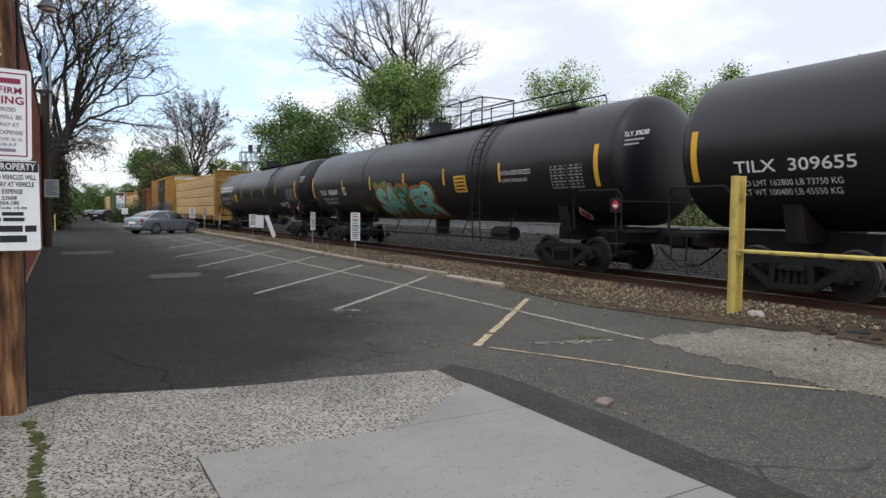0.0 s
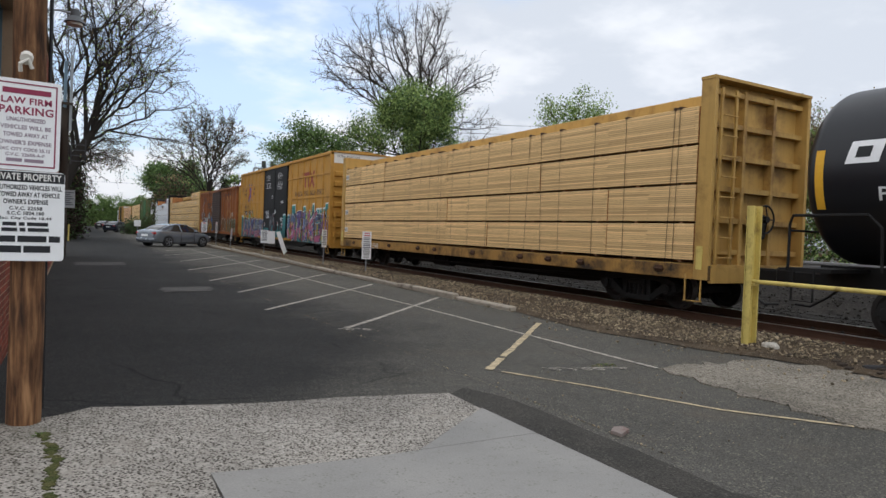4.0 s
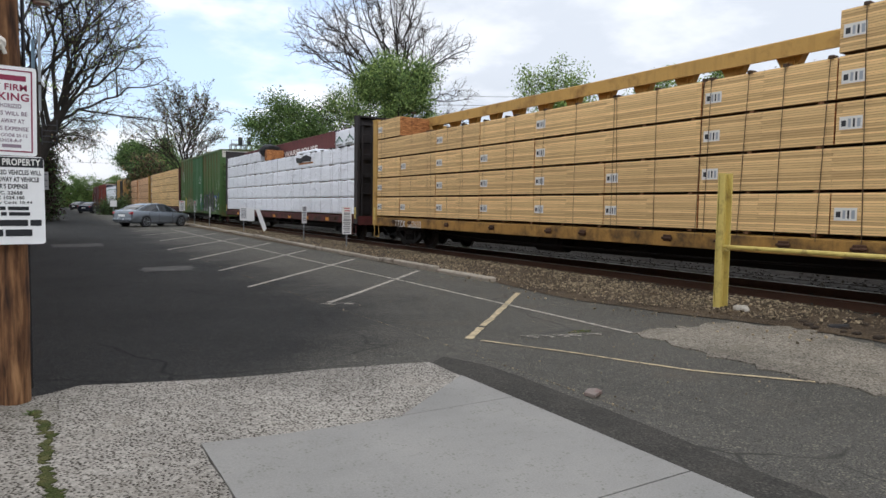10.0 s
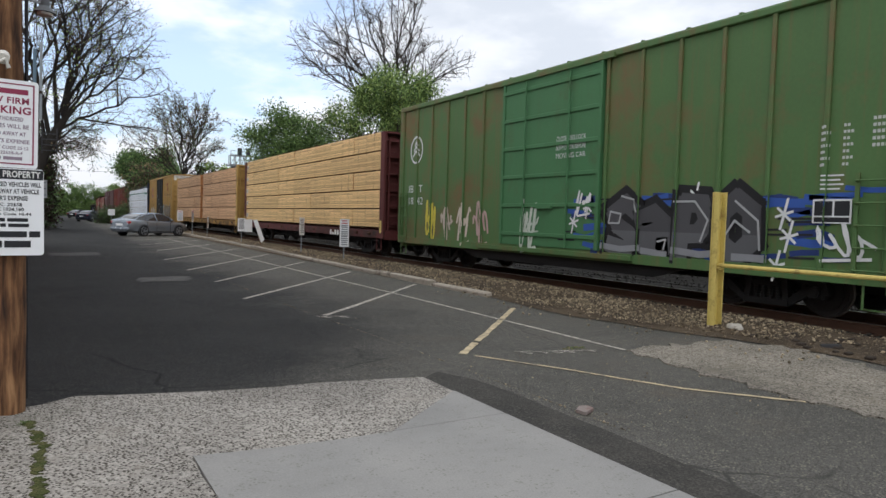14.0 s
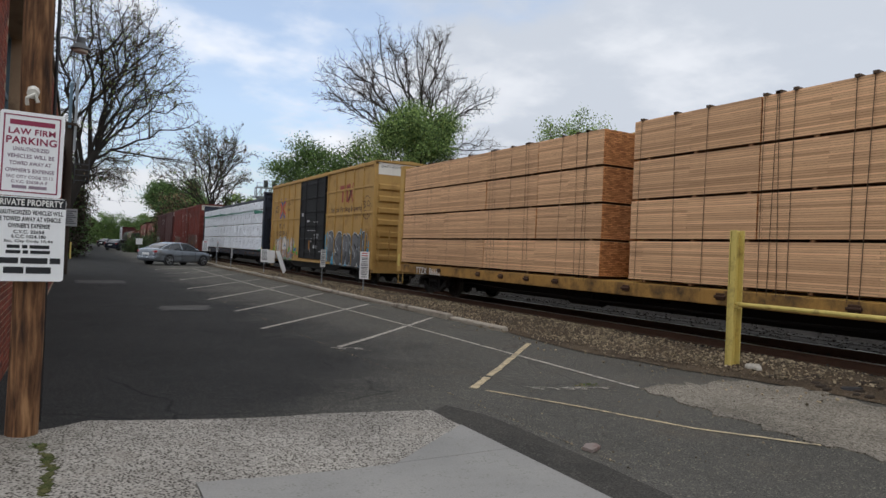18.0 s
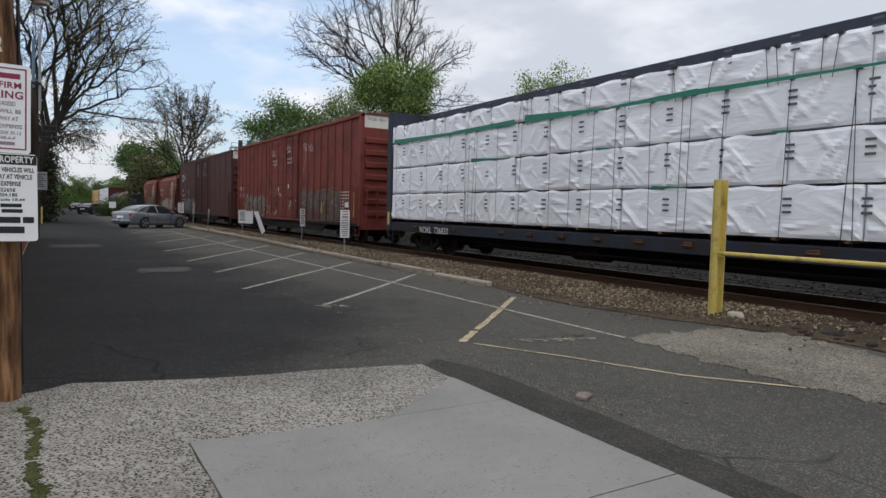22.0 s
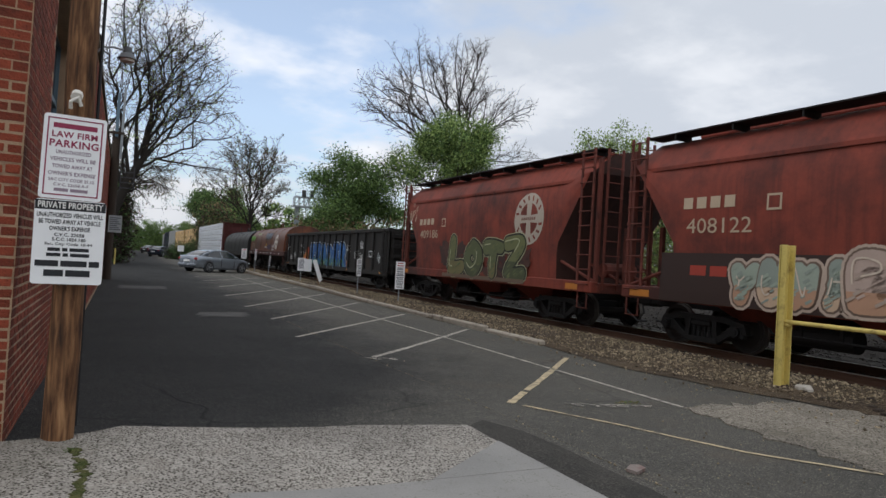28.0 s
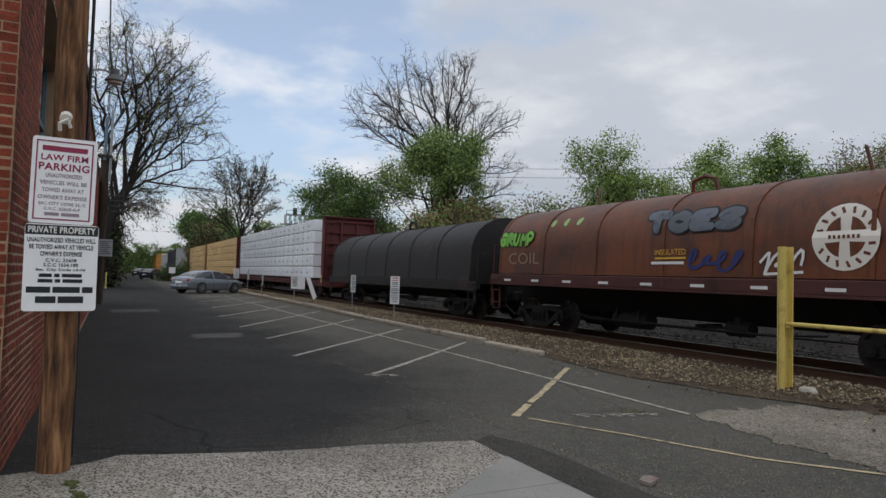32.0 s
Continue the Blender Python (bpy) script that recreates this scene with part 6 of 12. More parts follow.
    for s in (-1, 1):
        if side_ladder: ladder(car, end_mat, -1.5 - rib_d - 0.035, s * (L / 2 - 0.42), bottom + 0.1, 2.35 if white_top else top - 0.4, 0.46)
        ladder(car, end_mat, -1.05, s * (L / 2 + 0.05), bottom + 0.1, 2.35 if white_top else top - 0.4, 0.46, "x", s)
        part("end_sill", MB().box(-1.45, s * (L / 2 - 0.25), bottom - 0.12, 1.45, s * (L / 2 - 0.02), bottom + 0.16), body, car)
        part("grab_iron", MB().tube([(-1.35, s * (L / 2 + 0.01), bottom + 0.5), (-1.35, s * (L / 2 + 0.07), bottom + 0.5), (-0.75, s * (L / 2 + 0.07), bottom + 0.5), (-0.75, s * (L / 2 + 0.01), bottom + 0.5)], 0.015, 6), end_mat, car)
    brake_wheel(car, end_mat, 0.35, L / 2 + 0.12, 2.3, 1)
    brake_wheel(car, end_mat, 0.35, -L / 2 - 0.12, 2.3, -1)
    stirrups(car, L, end_mat, bottom)
    trucks(car, L, 2.35)
    couplers(car, L)
    surf = rib_strips(L, ys, rib_w, xp, xr, [(a + 0.02, b - 0.02, -1.5 - rib_d - 0.02) for a, b in doors])
    return car, L, surf


def wrapped_face(mb, l, h, d, seed, slack=1.0):
    """A packet in plastic: a box behind a creased sheet with a slack upper edge."""
    rng = np.random.RandomState(seed)
    mb.box(0.03, -l / 2, 0, d, l / 2, h - 0.01, ch=0.01)
    nu, nv = max(6, int(l / 0.055)), max(6, int(h / 0.055))
    u, v = np.meshgrid(np.linspace(0, l, nu + 1), np.linspace(0, h, nv + 1), indexing="ij")
    out = np.zeros_like(u)
    for k in range(int((5 + 4.5 * l) * (0.6 + 0.4 * slack))):
        cu, cv = rng.uniform(0, l), rng.uniform(0, h)
        a = rng.choice([rng.uniform(-0.5, 0.5), rng.uniform(0.5, 1.2), rng.uniform(-1.2, -0.5)])
        ln, wd, amp = rng.uniform(0.15, 0.55) * (1.6 - 0.6 * slack), rng.uniform(0.05, 0.1), rng.uniform(0.012, 0.034) * slack
        du, dv = (u - cu) * math.cos(a) + (v - cv) * math.sin(a), -(u - cu) * math.sin(a) + (v - cv) * math.cos(a)
        out += amp * np.clip(1 - np.abs(dv + 0.12 * du * du) / wd, 0, 1) * np.clip(1.4 - np.abs(du) / ln * 1.4, 0, 1)
    for k in range(3):
        out += 0.008 * slack * np.sin(u * rng.uniform(1.5, 6) + v * rng.uniform(-5, 5) + rng.uniform(0, 6))
    edge = np.clip(np.minimum(np.minimum(u, l - u), np.minimum(v, h - v)) / (0.012 + 0.03 * slack), 0, 1) ** 0.6
    x = 0.018 * (1 - edge) - np.clip(out, -0.01, 0.045) * edge
    sag = sum(rng.uniform(0.0, 0.02) * slack * np.sin(u * rng.uniform(2, 9) + rng.uniform(0, 6)) for k in range(3))
    z = v + sag * np.clip(v / h, 0, 1) ** 3
    n0 = nv + 1
    mb.faces([(float(x[i, j]), float(u[i, j]) - l / 2, float(z[i, j])) for i in range(nu + 1) for j in range(n0)],
             [(i * n0 + j, i * n0 + j + 1, (i + 1) * n0 + j + 1, (i + 1) * n0 + j) for i in range(nu) for j in range(nv)])


def bundle_mesh(l, h, mat, kind, d=1.2, seed=0):
    """One packet of boards or wrapped lumber, from the outer face inwards."""
    mb = MB()
    if kind == "wrap":
        wrapped_face(mb, l, h, d, seed, 1.0 if h > 0.75 or h < 0.55 else 0.5)
    else:
        mb.box(0, -l / 2, 0, d, l / 2, h, ch=0.008)
    me = mb.mesh("packet", [mat, lumber_end])
    if kind != "wrap":
        for p in me.polygons:
            if abs(p.normal.y) > 0.9: p.material_index = 1
    return me


BUNDLES = {}


def stack(car, y0, y1, z0, tiers, mat, kind, th, seed, widths=(2.4, 4.9), skip=(), far=True, labels=True, strap=True):
    """Tiers of packets on one centre-beam car, both sides: each packet a piece, thin dunnage between the tiers, straps down the face."""
    rng = random.Random(seed)
    xo = -1.5
    for k in range(tiers):
        y = y0
        while y < y1 - 0.3:
            l = min(rng.choice(widths), y1 - y)
            if y1 - (y + l) < 1.0: l = y1 - y
            l = round(l, 2)
            mid = y + l / 2
            if not any(s[0] <= k and s[1] <= mid <= s[2] for s in skip):
                key = (l, th, mat.name, kind, rng.randrange(4) if kind == "wrap" else 0)
                if key not in BUNDLES: BUNDLES[key] = bundle_mesh(l - 0.025, th - (0.05 if kind != "wrap" else 0.035), mat, kind, seed=len(BUNDLES))
                j = rng.uniform(-0.012, 0.012) if kind != "wrap" else rng.uniform(-0.02, 0.02)
                part("lumber_packet", BUNDLES[key], None, car, loc=(xo + j, mid, z0 + k * th + 0.03))
                if labels and kind != "wrap" and (labels == "all" or y1 - (y + l) < 0.05) and rng.random() < 0.9:
                    side_ = mid + l / 2 - 0.24
                    part("tag", TAG, None, car, loc=(xo + j - 0.004, side_, z0 + k * th + th * 0.5))
            y += l
    # the far side, plainer
    for k in range(tiers):
        if far:
            key = ("far", round(y1 - y0, 2), th, mat.name)
            if key not in BUNDLES: BUNDLES[key] = MB().box(0, -(y1 - y0) / 2, 0, 1.2, (y1 - y0) / 2, th - 0.05, ch=0.01).mesh("packet", mat)
            if k < tiers - (1 if skip else 0):
                part("lumber_packet", BUNDLES[key], None, car, loc=(0.3, (y0 + y1) / 2, z0 + k * th + 0.03))
    for k in range(tiers):
        yy = y0 + 0.3
        while yy < y1 - 0.2:
            if not any(s[0] <= k and s[1] - 0.1 <= yy <= s[2] + 0.1 for s in skip):
                part("spacer", SPACER, None, car, loc=(0, yy, z0 + k * th))
            yy += 1.2
    if strap:
        yy = y0 + 0.5
        xs = xo - (0.02 if kind != "wrap" else 0.045)
        while yy < y1 - 0.2:
            top = tiers
            for s in skip:
                if s[1] - 0.05 <= yy <= s[2] + 0.05: top = s[0]
            zt = z0 + top * th
            o = rng.uniform(-0.12, 0.12)
            part("strap", MB().poly([(xs, yy - 0.007, z0 - 0.1), (xs, yy + 0.007, z0 - 0.1), (xs, yy + 0.007 + o, zt + 0.01), (xs, yy - 0.007 + o, zt + 0.01)])
                 .box(xs - 0.01, yy - 0.04 + o, zt - 0.03, xo + 0.12, yy + 0.04 + o, zt + 0.02), strap_brown if kind != "wrap" else wrap_black, car)
            yy += rng.choice((0.18, 0.7, 1.0, 1.2))


SPACER = MB().box(-1.48, 0, -0.02, -0.31, 0.09, 0.03).mesh("spacer", pole_wood)
TAG = MB().box(-0.002, -0.17, -0.1, 0, 0.17, 0.1).box(-0.004, 0.07, -0.05, -0.002, 0.14, 0.04, 1).box(-0.004, 0.0, -0.07, -0.002, 0.04, 0.06, 2).box(-0.004, -0.06, -0.07, -0.002, -0.03, 0.06, 1).box(-0.004, -0.14, -0.07, -0.002, -0.09, 0.06, 2).mesh("tag", [ink("d8d6d0"), ink("303236"), ink("9aa0a6")])


SILL_TONES = {"flatcar_yellow": "a37c40", "flatcar_red": "582a29", "flatcar_blue": "262d3b"}


def sooty_sill(mat):
    """The car's own paint, worn through and caked with brake dust along the sill."""
    name = mat.name + "_sill"
    if name not in MATS:
        c = SILL_TONES[mat.name]
        material(name, C(c), 0.8, 0.05, var=0.35, scale=2.5, fine=40, bump=0.25, stain=C("2c241e"), stain_amt=0.75, stain_scale=1.6, streak=0.3)
    return MATS[name]


def centerbeam(name, lead, trail, label, mat, bulk_mat=None, deck=1.02, top=4.6):
    """A centre-beam flatcar: deck, two end bulkheads, a truss wall down the middle."""
    car, L = car_root(name, lead, trail, label)
    bulk_mat = bulk_mat or mat
    part("deck", MB().box(-1.45, -L / 2, deck - 0.1, 1.45, L / 2, deck), mat, car)
    sooty = sooty_sill(mat)
    part("side_sill", MB().box(-1.5, -L / 2, deck - 0.3, -1.4, L / 2, deck - 0.02, ch=0.01), sooty, car)
    part("side_sill", MB().box(1.4, -L / 2, deck - 0.3, 1.5, L / 2, deck - 0.02, ch=0.01), sooty, car)
    part("centre_sill", MB().extrude([(-L / 2 + 0.2, deck - 0.1), (L / 2 - 0.2, deck - 0.1), (L / 2 - 3.4, 0.45), (L / 2 - 4.6, 0.34), (-L / 2 + 4.6, 0.34), (-L / 2 + 3.4, 0.45)], 0, -0.3, 0.3), black_iron, car)
    wn = MB().box(-1.525, -0.1, deck - 0.2, -1.49, 0.1, deck - 0.07, ch=0.012).cyl((-1.52, -0.12, deck - 0.14), (-1.52, 0.12, deck - 0.14), 0.028, 8).mesh("winch", winch_rust)
    rng = random.Random(int(lead))
    y = -L / 2 + 1.2
    while y < L / 2 - 1:
        part("winch", wn, None, car, loc=(0, y, 0))
        y += rng.choice((1.2, 1.2, 2.4))
    beam = part("top_chord", MB().box(-0.3, -L / 2 + 0.3, top - 0.14, 0.3, L / 2 - 0.3, top, ch=0.02), mat, car)
    part("chord_lip", MB().box(-0.34, -L / 2 + 0.3, top - 0.32, -0.29, L / 2 - 0.3, top - 0.05), mat, beam)
    post = MB().box(-0.1, -0.11, deck, 0.1, 0.11, top - 0.1)
    post.extrude([(-0.11, top - 0.1), (0.11, top - 0.1), (0.32, top - 0.14), (0.11, top - 0.55), (-0.11, top - 0.55), (-0.32, top - 0.14)], 0, -0.09, 0.09)
    pm = post.mesh("beam_post", mat)
    n = 18
    for i in range(n):
        part("beam_post", pm, None, car, loc=(0, -L / 2 + 1.0 + (L - 2.0) * i / (n - 1), 0))
    part("beam_web", MB().box(-0.03, -L / 2 + 0.6, deck, 0.03, L / 2 - 0.6, deck + 1.0), mat, car)
    for s in (-1, 1):
        y0, y1 = s * (L / 2 - 0.34), s * (L / 2 - 0.02)
        b = part("bulkhead", MB().box(-1.45, y0, deck - 0.3, 1.45, y0 + s * 0.05, top), bulk_mat, car, "braced end bulkhead")
        for x in (-1.52, -0.5, 0.42, 1.42):
            part("bulkhead_post", MB().box(x, y0 - s * 0.004, deck - 0.3, x + 0.1, y1 if abs(x) > 1 else y0 + s * 0.22, top - (0 if abs(x) > 1 else 0.15), ch=0.01), bulk_mat, b)
        for k in range(6):
            z = deck + 0.2 + (top - deck - 0.25) * k / 5.4
            part("bulkhead_shelf", MB().box(-1.42, y0 + s * 0.048, z, 1.42, y0 + s * 0.2, z + 0.1), bulk_mat, b)
        part("bulkhead_cap", MB().box(-1.53, y0 - s * 0.006, top - 0.04, 1.53, y1 + s * 0.005, top + 0.02), bulk_mat, b)
        part("end_sign", MB().box(-1.532, y0 + s * 0.06, deck - 0.1, -1.522, y0 + s * 0.2, deck + 0.35), yellow_paint, b, "yellow reflective strip")
        ladder(car, bulk_mat, -1.1, y1, deck, top - 0.2, 0.42, "x", s)
        stp = part("end_platform", MB().box(-1.45, s * (L / 2 - 0.05), deck - 0.35, 1.45, s * (L / 2 + 0.02), deck - 0.05), mat, car)
    for s in (-1, 1):
        brake_wheel(car, black_iron, 0.1, s * (L / 2 + 0.02), 1.95, s)
        part("brake_housing", MB().box(-0.16, s * (L / 2 - 0.26), 1.55, 0.3, s * (L / 2 - 0.06), 2.05, ch=0.05).cyl((0.05, s * (L / 2 - 0.14), 1.0), (0.05, s * (L / 2 - 0.14), 1.6), 0.03, 6), black_iron, car)
    stirrups(car, L, mat, deck - 0.35)
    trucks(car, L, 2.2)
    couplers(car, L)
    return car, L


def tank_car(name, lead, trail, label, cz=2.66, R=1.5, deck=None):
    car, L = car_root(name, lead, trail, label)
    mb = MB()
    n = 56
    prof = [(-L / 2 + 0.46 - 0.46 * math.cos(math.pi / 2 * k / 10), R * math.sin(math.pi / 2 * k / 10) ** 0.66) for k in range(11)]
    ring = prof + [(-L / 6, R), (0, R), (L / 6, R)] + [(-y, r) for y, r in reversed(prof)]
    vs = [(-r * math.sin(2 * math.pi * i / n), y, cz + r * math.cos(2 * math.pi * i / n)) for y, r in ring for i in range(n)]
    fs = [(j * n + i, j * n + (i + 1) % n, (j + 1) * n + (i + 1) % n, (j + 1) * n + i) for j in range(len(ring) - 1) for i in range(n)]
    mb.faces(vs, fs)
    part("tank", mb, tank_black, car, "glossy black cylindrical tank", smooth=True)
    for y in (-L / 5.2, L / 5.2):
        band = MB()
        for i in range(n):
            a, a2 = 2 * math.pi * i / n, 2 * math.pi * (i + 1) / n
            for r0, r1, ya, yb in ((R + 0.012, R + 0.012, y - 0.06, y + 0.06), (R, R + 0.012, y - 0.065, y - 0.06), (R + 0.012, R, y + 0.06, y + 0.065)):
                band.poly([(-r0 * math.sin(a), ya, cz + r0 * math.cos(a)), (-r1 * math.sin(a), yb, cz + r1 * math.cos(a)), (-r1 * math.sin(a2), yb, cz + r1 * math.cos(a2)), (-r0 * math.sin(a2), ya, cz + r0 * math.cos(a2))])
        part("weld_band", band, tank_black, car)
    # manway, platform and railings on top
    top = cz + R
    mid = (lead + trail) / 2
    d0, d1 = (deck[0] - mid, deck[1] - mid) if deck else (-4.5, 4.5)
    man = d1 - (d1 - d0) * 0.135
    part("platform", MB().box(-0.6, d0, top - 0.02, 0.6, d1, top + 0.03), black_iron, car, "black steel walkway on top")
    part("manway", MB().cyl((0, man, top - 0.02), (0, man, top + 0.42), 0.42, 18).cyl((0, man, top + 0.42), (0, man, top + 0.47), 0.46, 18), tank_black, car, "round valve housing")
    for x in (-0.6, 0.6):
        for a, b in ((man - 3.6, man - 1.1), (man + 0.35, d1)):
            rl = MB().tube([(x, a, top), (x, a, top + 0.85), (x, b, top + 0.85), (x, b, top)], 0.025, 6)
            rl.cyl((x, a, top + 0.45), (x, b, top + 0.45), 0.018, 6)
            rl.cyl((x, (a + b) / 2, top), (x, (a + b) / 2, top + 0.85), 0.02, 6)
            part("railing", rl, black_iron, car)
        part("walkway_rail", MB().tube([(x, d0, top), (x, d0 + 0.1, top + 0.42), (x, man - 3.7, top + 0.42)], 0.02, 6), black_iron, car)
    for y in (man - 3.6, d1):
        part("end_railing", MB().cyl((-0.6, y, top + 0.85), (0.6, y, top + 0.85), 0.02, 6), black_iron, car)
    # stub sills, bolsters, end platforms, underbody piping
    for s in (-1, 1):
        part("stub_sill", MB().box(-0.3, s * (L / 2 + 0.1), 0.75, 0.3, s * (L / 2 - 3.4), 1.12), black_iron, car)
        part("saddle", MB().extrude([(-0.95, 0.95), (0.95, 0.95), (1.1, 1.62), (0.6, 1.3), (-0.6, 1.3), (-1.1, 1.62)], 1, s * (L / 2 - 2.35) - 0.18, s * (L / 2 - 2.35) + 0.18), black_iron, car)
        part("end_platform", MB().box(-1.45, s * (L / 2 + 0.02), 1.02, 1.45, s * (L / 2 - 0.75), 1.08), black_iron, car)
        er = MB().tube([(-1.45, s * (L / 2 - 1.5), 1.08), (-1.5, s * (L / 2 - 1.5), 1.75), (-1.5, s * (L / 2 - 1.3), 1.95), (-1.5, s * (L / 2 - 0.1), 1.95), (-1.45, s * (L / 2 - 0.02), 1.8), (-1.45, s * (L / 2 - 0.02), 1.05)], 0.025, 6)
        er.tube([(-1.45, s * (L / 2 - 0.02), 1.7), (1.45, s * (L / 2 - 0.02), 1.7)], 0.022, 6)
        part("end_rail", er, black_iron, car)
        for dy, z in ((0.1, 1.62),) if s < 0 else ():
            hz = part("placard_holder", MB().box(-1.545, s * (L / 2 - dy) - 0.16, z - 0.16, -1.535, s * (L / 2 - dy) + 0.16, z + 0.16).box(-1.535, s * (L / 2 - dy) - 0.02, 1.0, -1.52, s * (L / 2 - dy) + 0.02, z + 0.3), black_iron, car)
            y0 = s * (L / 2 - dy)
            part("placard", MB().poly([(-1.549, y0 - 0.12, z), (-1.549, y0, z - 0.12), (-1.549, y0 + 0.12, z), (-1.549, y0, z + 0.12)]), ink("c3323a"), hz, "red diamond hazard placard")
            part("placard_mark", MB().poly([(-1.552, y0 - 0.06, z + 0.01), (-1.552, y0 - 0.06, z - 0.05), (-1.552, y0 + 0.06, z - 0.05), (-1.552, y0 + 0.06, z + 0.01)]), ink("d6d8d8"), hz)
    pp = MB().tube([(-1.35, -L / 2 + 4.2, 0.72), (-1.35, L / 2 - 4.2, 0.72)], 0.03, 6)
    for k in range(6):
        y = -L / 2 + 4.4 + (L - 8.8) * k / 5
        pp.cyl((-1.35, y, 0.72), (-1.0, y, 1.5), 0.02, 5)
    pp.tube([(-1.38, -L / 2 + 4.2, 0.95), (-1.38, L / 2 - 4.2, 0.95)], 0.018, 6)
    part("side_pipe", pp, black_iron, car)
    # a ladder bent round the shell, up to the walkway
    for yl in (-4.55,):
        lad = MB()
        arc = [(-(R + 0.09) * math.sin(radians(a)), cz + (R + 0.09) * math.cos(radians(a))) for a in range(20, 101, 8)] + [(-(R + 0.06), 1.4), (-(R + 0.02), 0.62)]
        for dy in (-0.2, 0.2):
            lad.tube([(x, yl + dy, z) for x, z in arc], 0.02, 6)
        for (x, z), (x2, z2) in zip(arc, arc[1:]):
            for f in (0.0, 0.5) if z < 1.5 else (0.0,):
                lad.cyl((x + (x2 - x) * f, yl - 0.2, z + (z2 - z) * f), (x + (x2 - x) * f, yl + 0.2, z + (z2 - z) * f), 0.014, 6)
        part("side_ladder", lad, black_iron, car, "black ladder bent round the tank")
    part("bottom_outlet", MB().cyl((0, 0, 0.6), (0, 0, cz - R + 0.1), 0.25, 14), black_iron, car)
    part("brake_cylinder", MB().cyl((-0.9, -L / 2 + 4.6, 0.85), (-0.9, -L / 2 + 5.5, 0.85), 0.2, 12), black_iron, car)
    stirrups(car, L, black_iron, 0.9, -1.48, 0.3)
    trucks(car, L, 2.35, False)
    couplers(car, L, L / 2 + 0.25)
    surf = lambda v: -math.sqrt(max(0.01, R * R - (v - cz) ** 2))
    return car, L, surf


# Car ends: shade and grime between cars, put into darker copies of the red.
hopper_end_shade = material("hopper_end_shade", C("3a221c"), 0.85, var=0.3, scale=0.8, fine=14, stain=C("1f1513"), stain_amt=0.5)
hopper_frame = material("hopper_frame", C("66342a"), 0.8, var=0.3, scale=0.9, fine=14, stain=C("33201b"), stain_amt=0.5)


def hopper(name, lead, trail, label, mat, top=4.64):
    car, L = car_root(name, lead, trail, label)
    # rounded side section swept along the car, ends sloping inwards below
    sec = [(1.15, top - 0.42), (0.75, top - 0.16), (0.35, top - 0.06), (0, top - 0.04)]
    half = [(1.46, 1.15), (1.5, 1.9), (1.52, 2.8), (1.5, 3.4), (1.4, 3.8)] + sec
    outline = [(-x, z) for x, z in half] + [(x, z) for x, z in reversed(half[:-1])]
    mb = MB()
    n = len(outline)
    stations = [(-L / 2 + 0.25, 3.95), (-L / 2 + 1.48, 2.16), (-L / 2 + 1.52, 1.05), (L / 2 - 1.52, 1.05), (L / 2 - 1.48, 2.16), (L / 2 - 0.25, 3.95)]
    vs = []
    for y, zmin in stations:
        vs += [(x, y, max(z, zmin) if z < zmin else z) for x, z in outline]
    fs = [(j * n + i, j * n + i + 1, (j + 1) * n + i + 1, (j + 1) * n + i) for j in range(len(stations) - 1) for i in range(n - 1)]
    fs += [(j * n, (j + 1) * n, (j + 1) * n + n - 1, j * n + n - 1) for j in range(len(stations) - 1)]
    fs += [tuple(range(n)), tuple(range((len(stations) - 1) * n, len(stations) * n))]
    mb.faces(vs, fs)
    body = mb.mesh("body", [mat, hopper_end_shade], True)
    # faces turned to the ends take the colour with shade in it
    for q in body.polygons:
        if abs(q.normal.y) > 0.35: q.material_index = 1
    part("body", body, None, car, "faded red-brown curved hopper body, shade painted into its grimy sloping ends")
    part("side_sill", MB().box(-1.53, -L / 2, 0.92, -1.3, L / 2, 1.2, ch=0.02), mat, car)
    part("side_sill", MB().box(1.3, -L / 2, 0.92, 1.53, L / 2, 1.2, ch=0.02), mat, car)
    part("roof_rib", MB().box(-1.46, -L / 2 + 0.4, 3.74, -1.4, L / 2 - 0.4, 3.82), mat, car)
    rw = MB()
    for x in (-0.95, 0.95):
        rw.box(x - 0.26, -L / 2 + 0.2, top - 0.075, x + 0.26, L / 2 - 0.2, top - 0.045)
    k = -L / 2 + 0.5
    while k < L / 2:
        for x in (-0.95, 0.95):
            rw.box(x - 0.24, k, top - 0.2, x + 0.24, k + 0.035, top - 0.07)
        k += 1.5
    part("running_board", rw, black_iron, car, "black grated running boards")
    hl = (L - 2.0) / 5
    hatch = MB().box(-0.4, -hl / 2 + 0.03, top - 0.06, 0.4, hl / 2 - 0.03, top + 0.06, ch=0.03).box(-0.45, -0.05, top + 0.06, 0.45, 0.05, top + 0.09).mesh("hatch", mat)
    for k in range(5):
        part("hatch", hatch, None, car, loc=(0, -L / 2 + 1 + hl * (k + 0.5), 0))
    for k in range(3):
        y = -L / 2 + 3.3 + (L - 6.6) * k / 2
        mb = MB()
        mb.faces([(-1.2, y - 1.3, 1.1), (1.2, y - 1.3, 1.1), (1.2, y + 1.3, 1.1), (-1.2, y + 1.3, 1.1), (-0.5, y - 0.3, 0.35), (0.5, y - 0.3, 0.35), (0.5, y + 0.3, 0.35), (-0.5, y + 0.3, 0.35)],
                 [(0, 1, 5, 4), (1, 2, 6, 5), (2, 3, 7, 6), (3, 0, 4, 7), (4, 5, 6, 7)])
        part("outlet", mb, mat, car, "discharge outlet")
    part("centre_sill", MB().box(-0.25, -L / 2, 0.75, 0.25, L / 2, 1.0), black_iron, car)
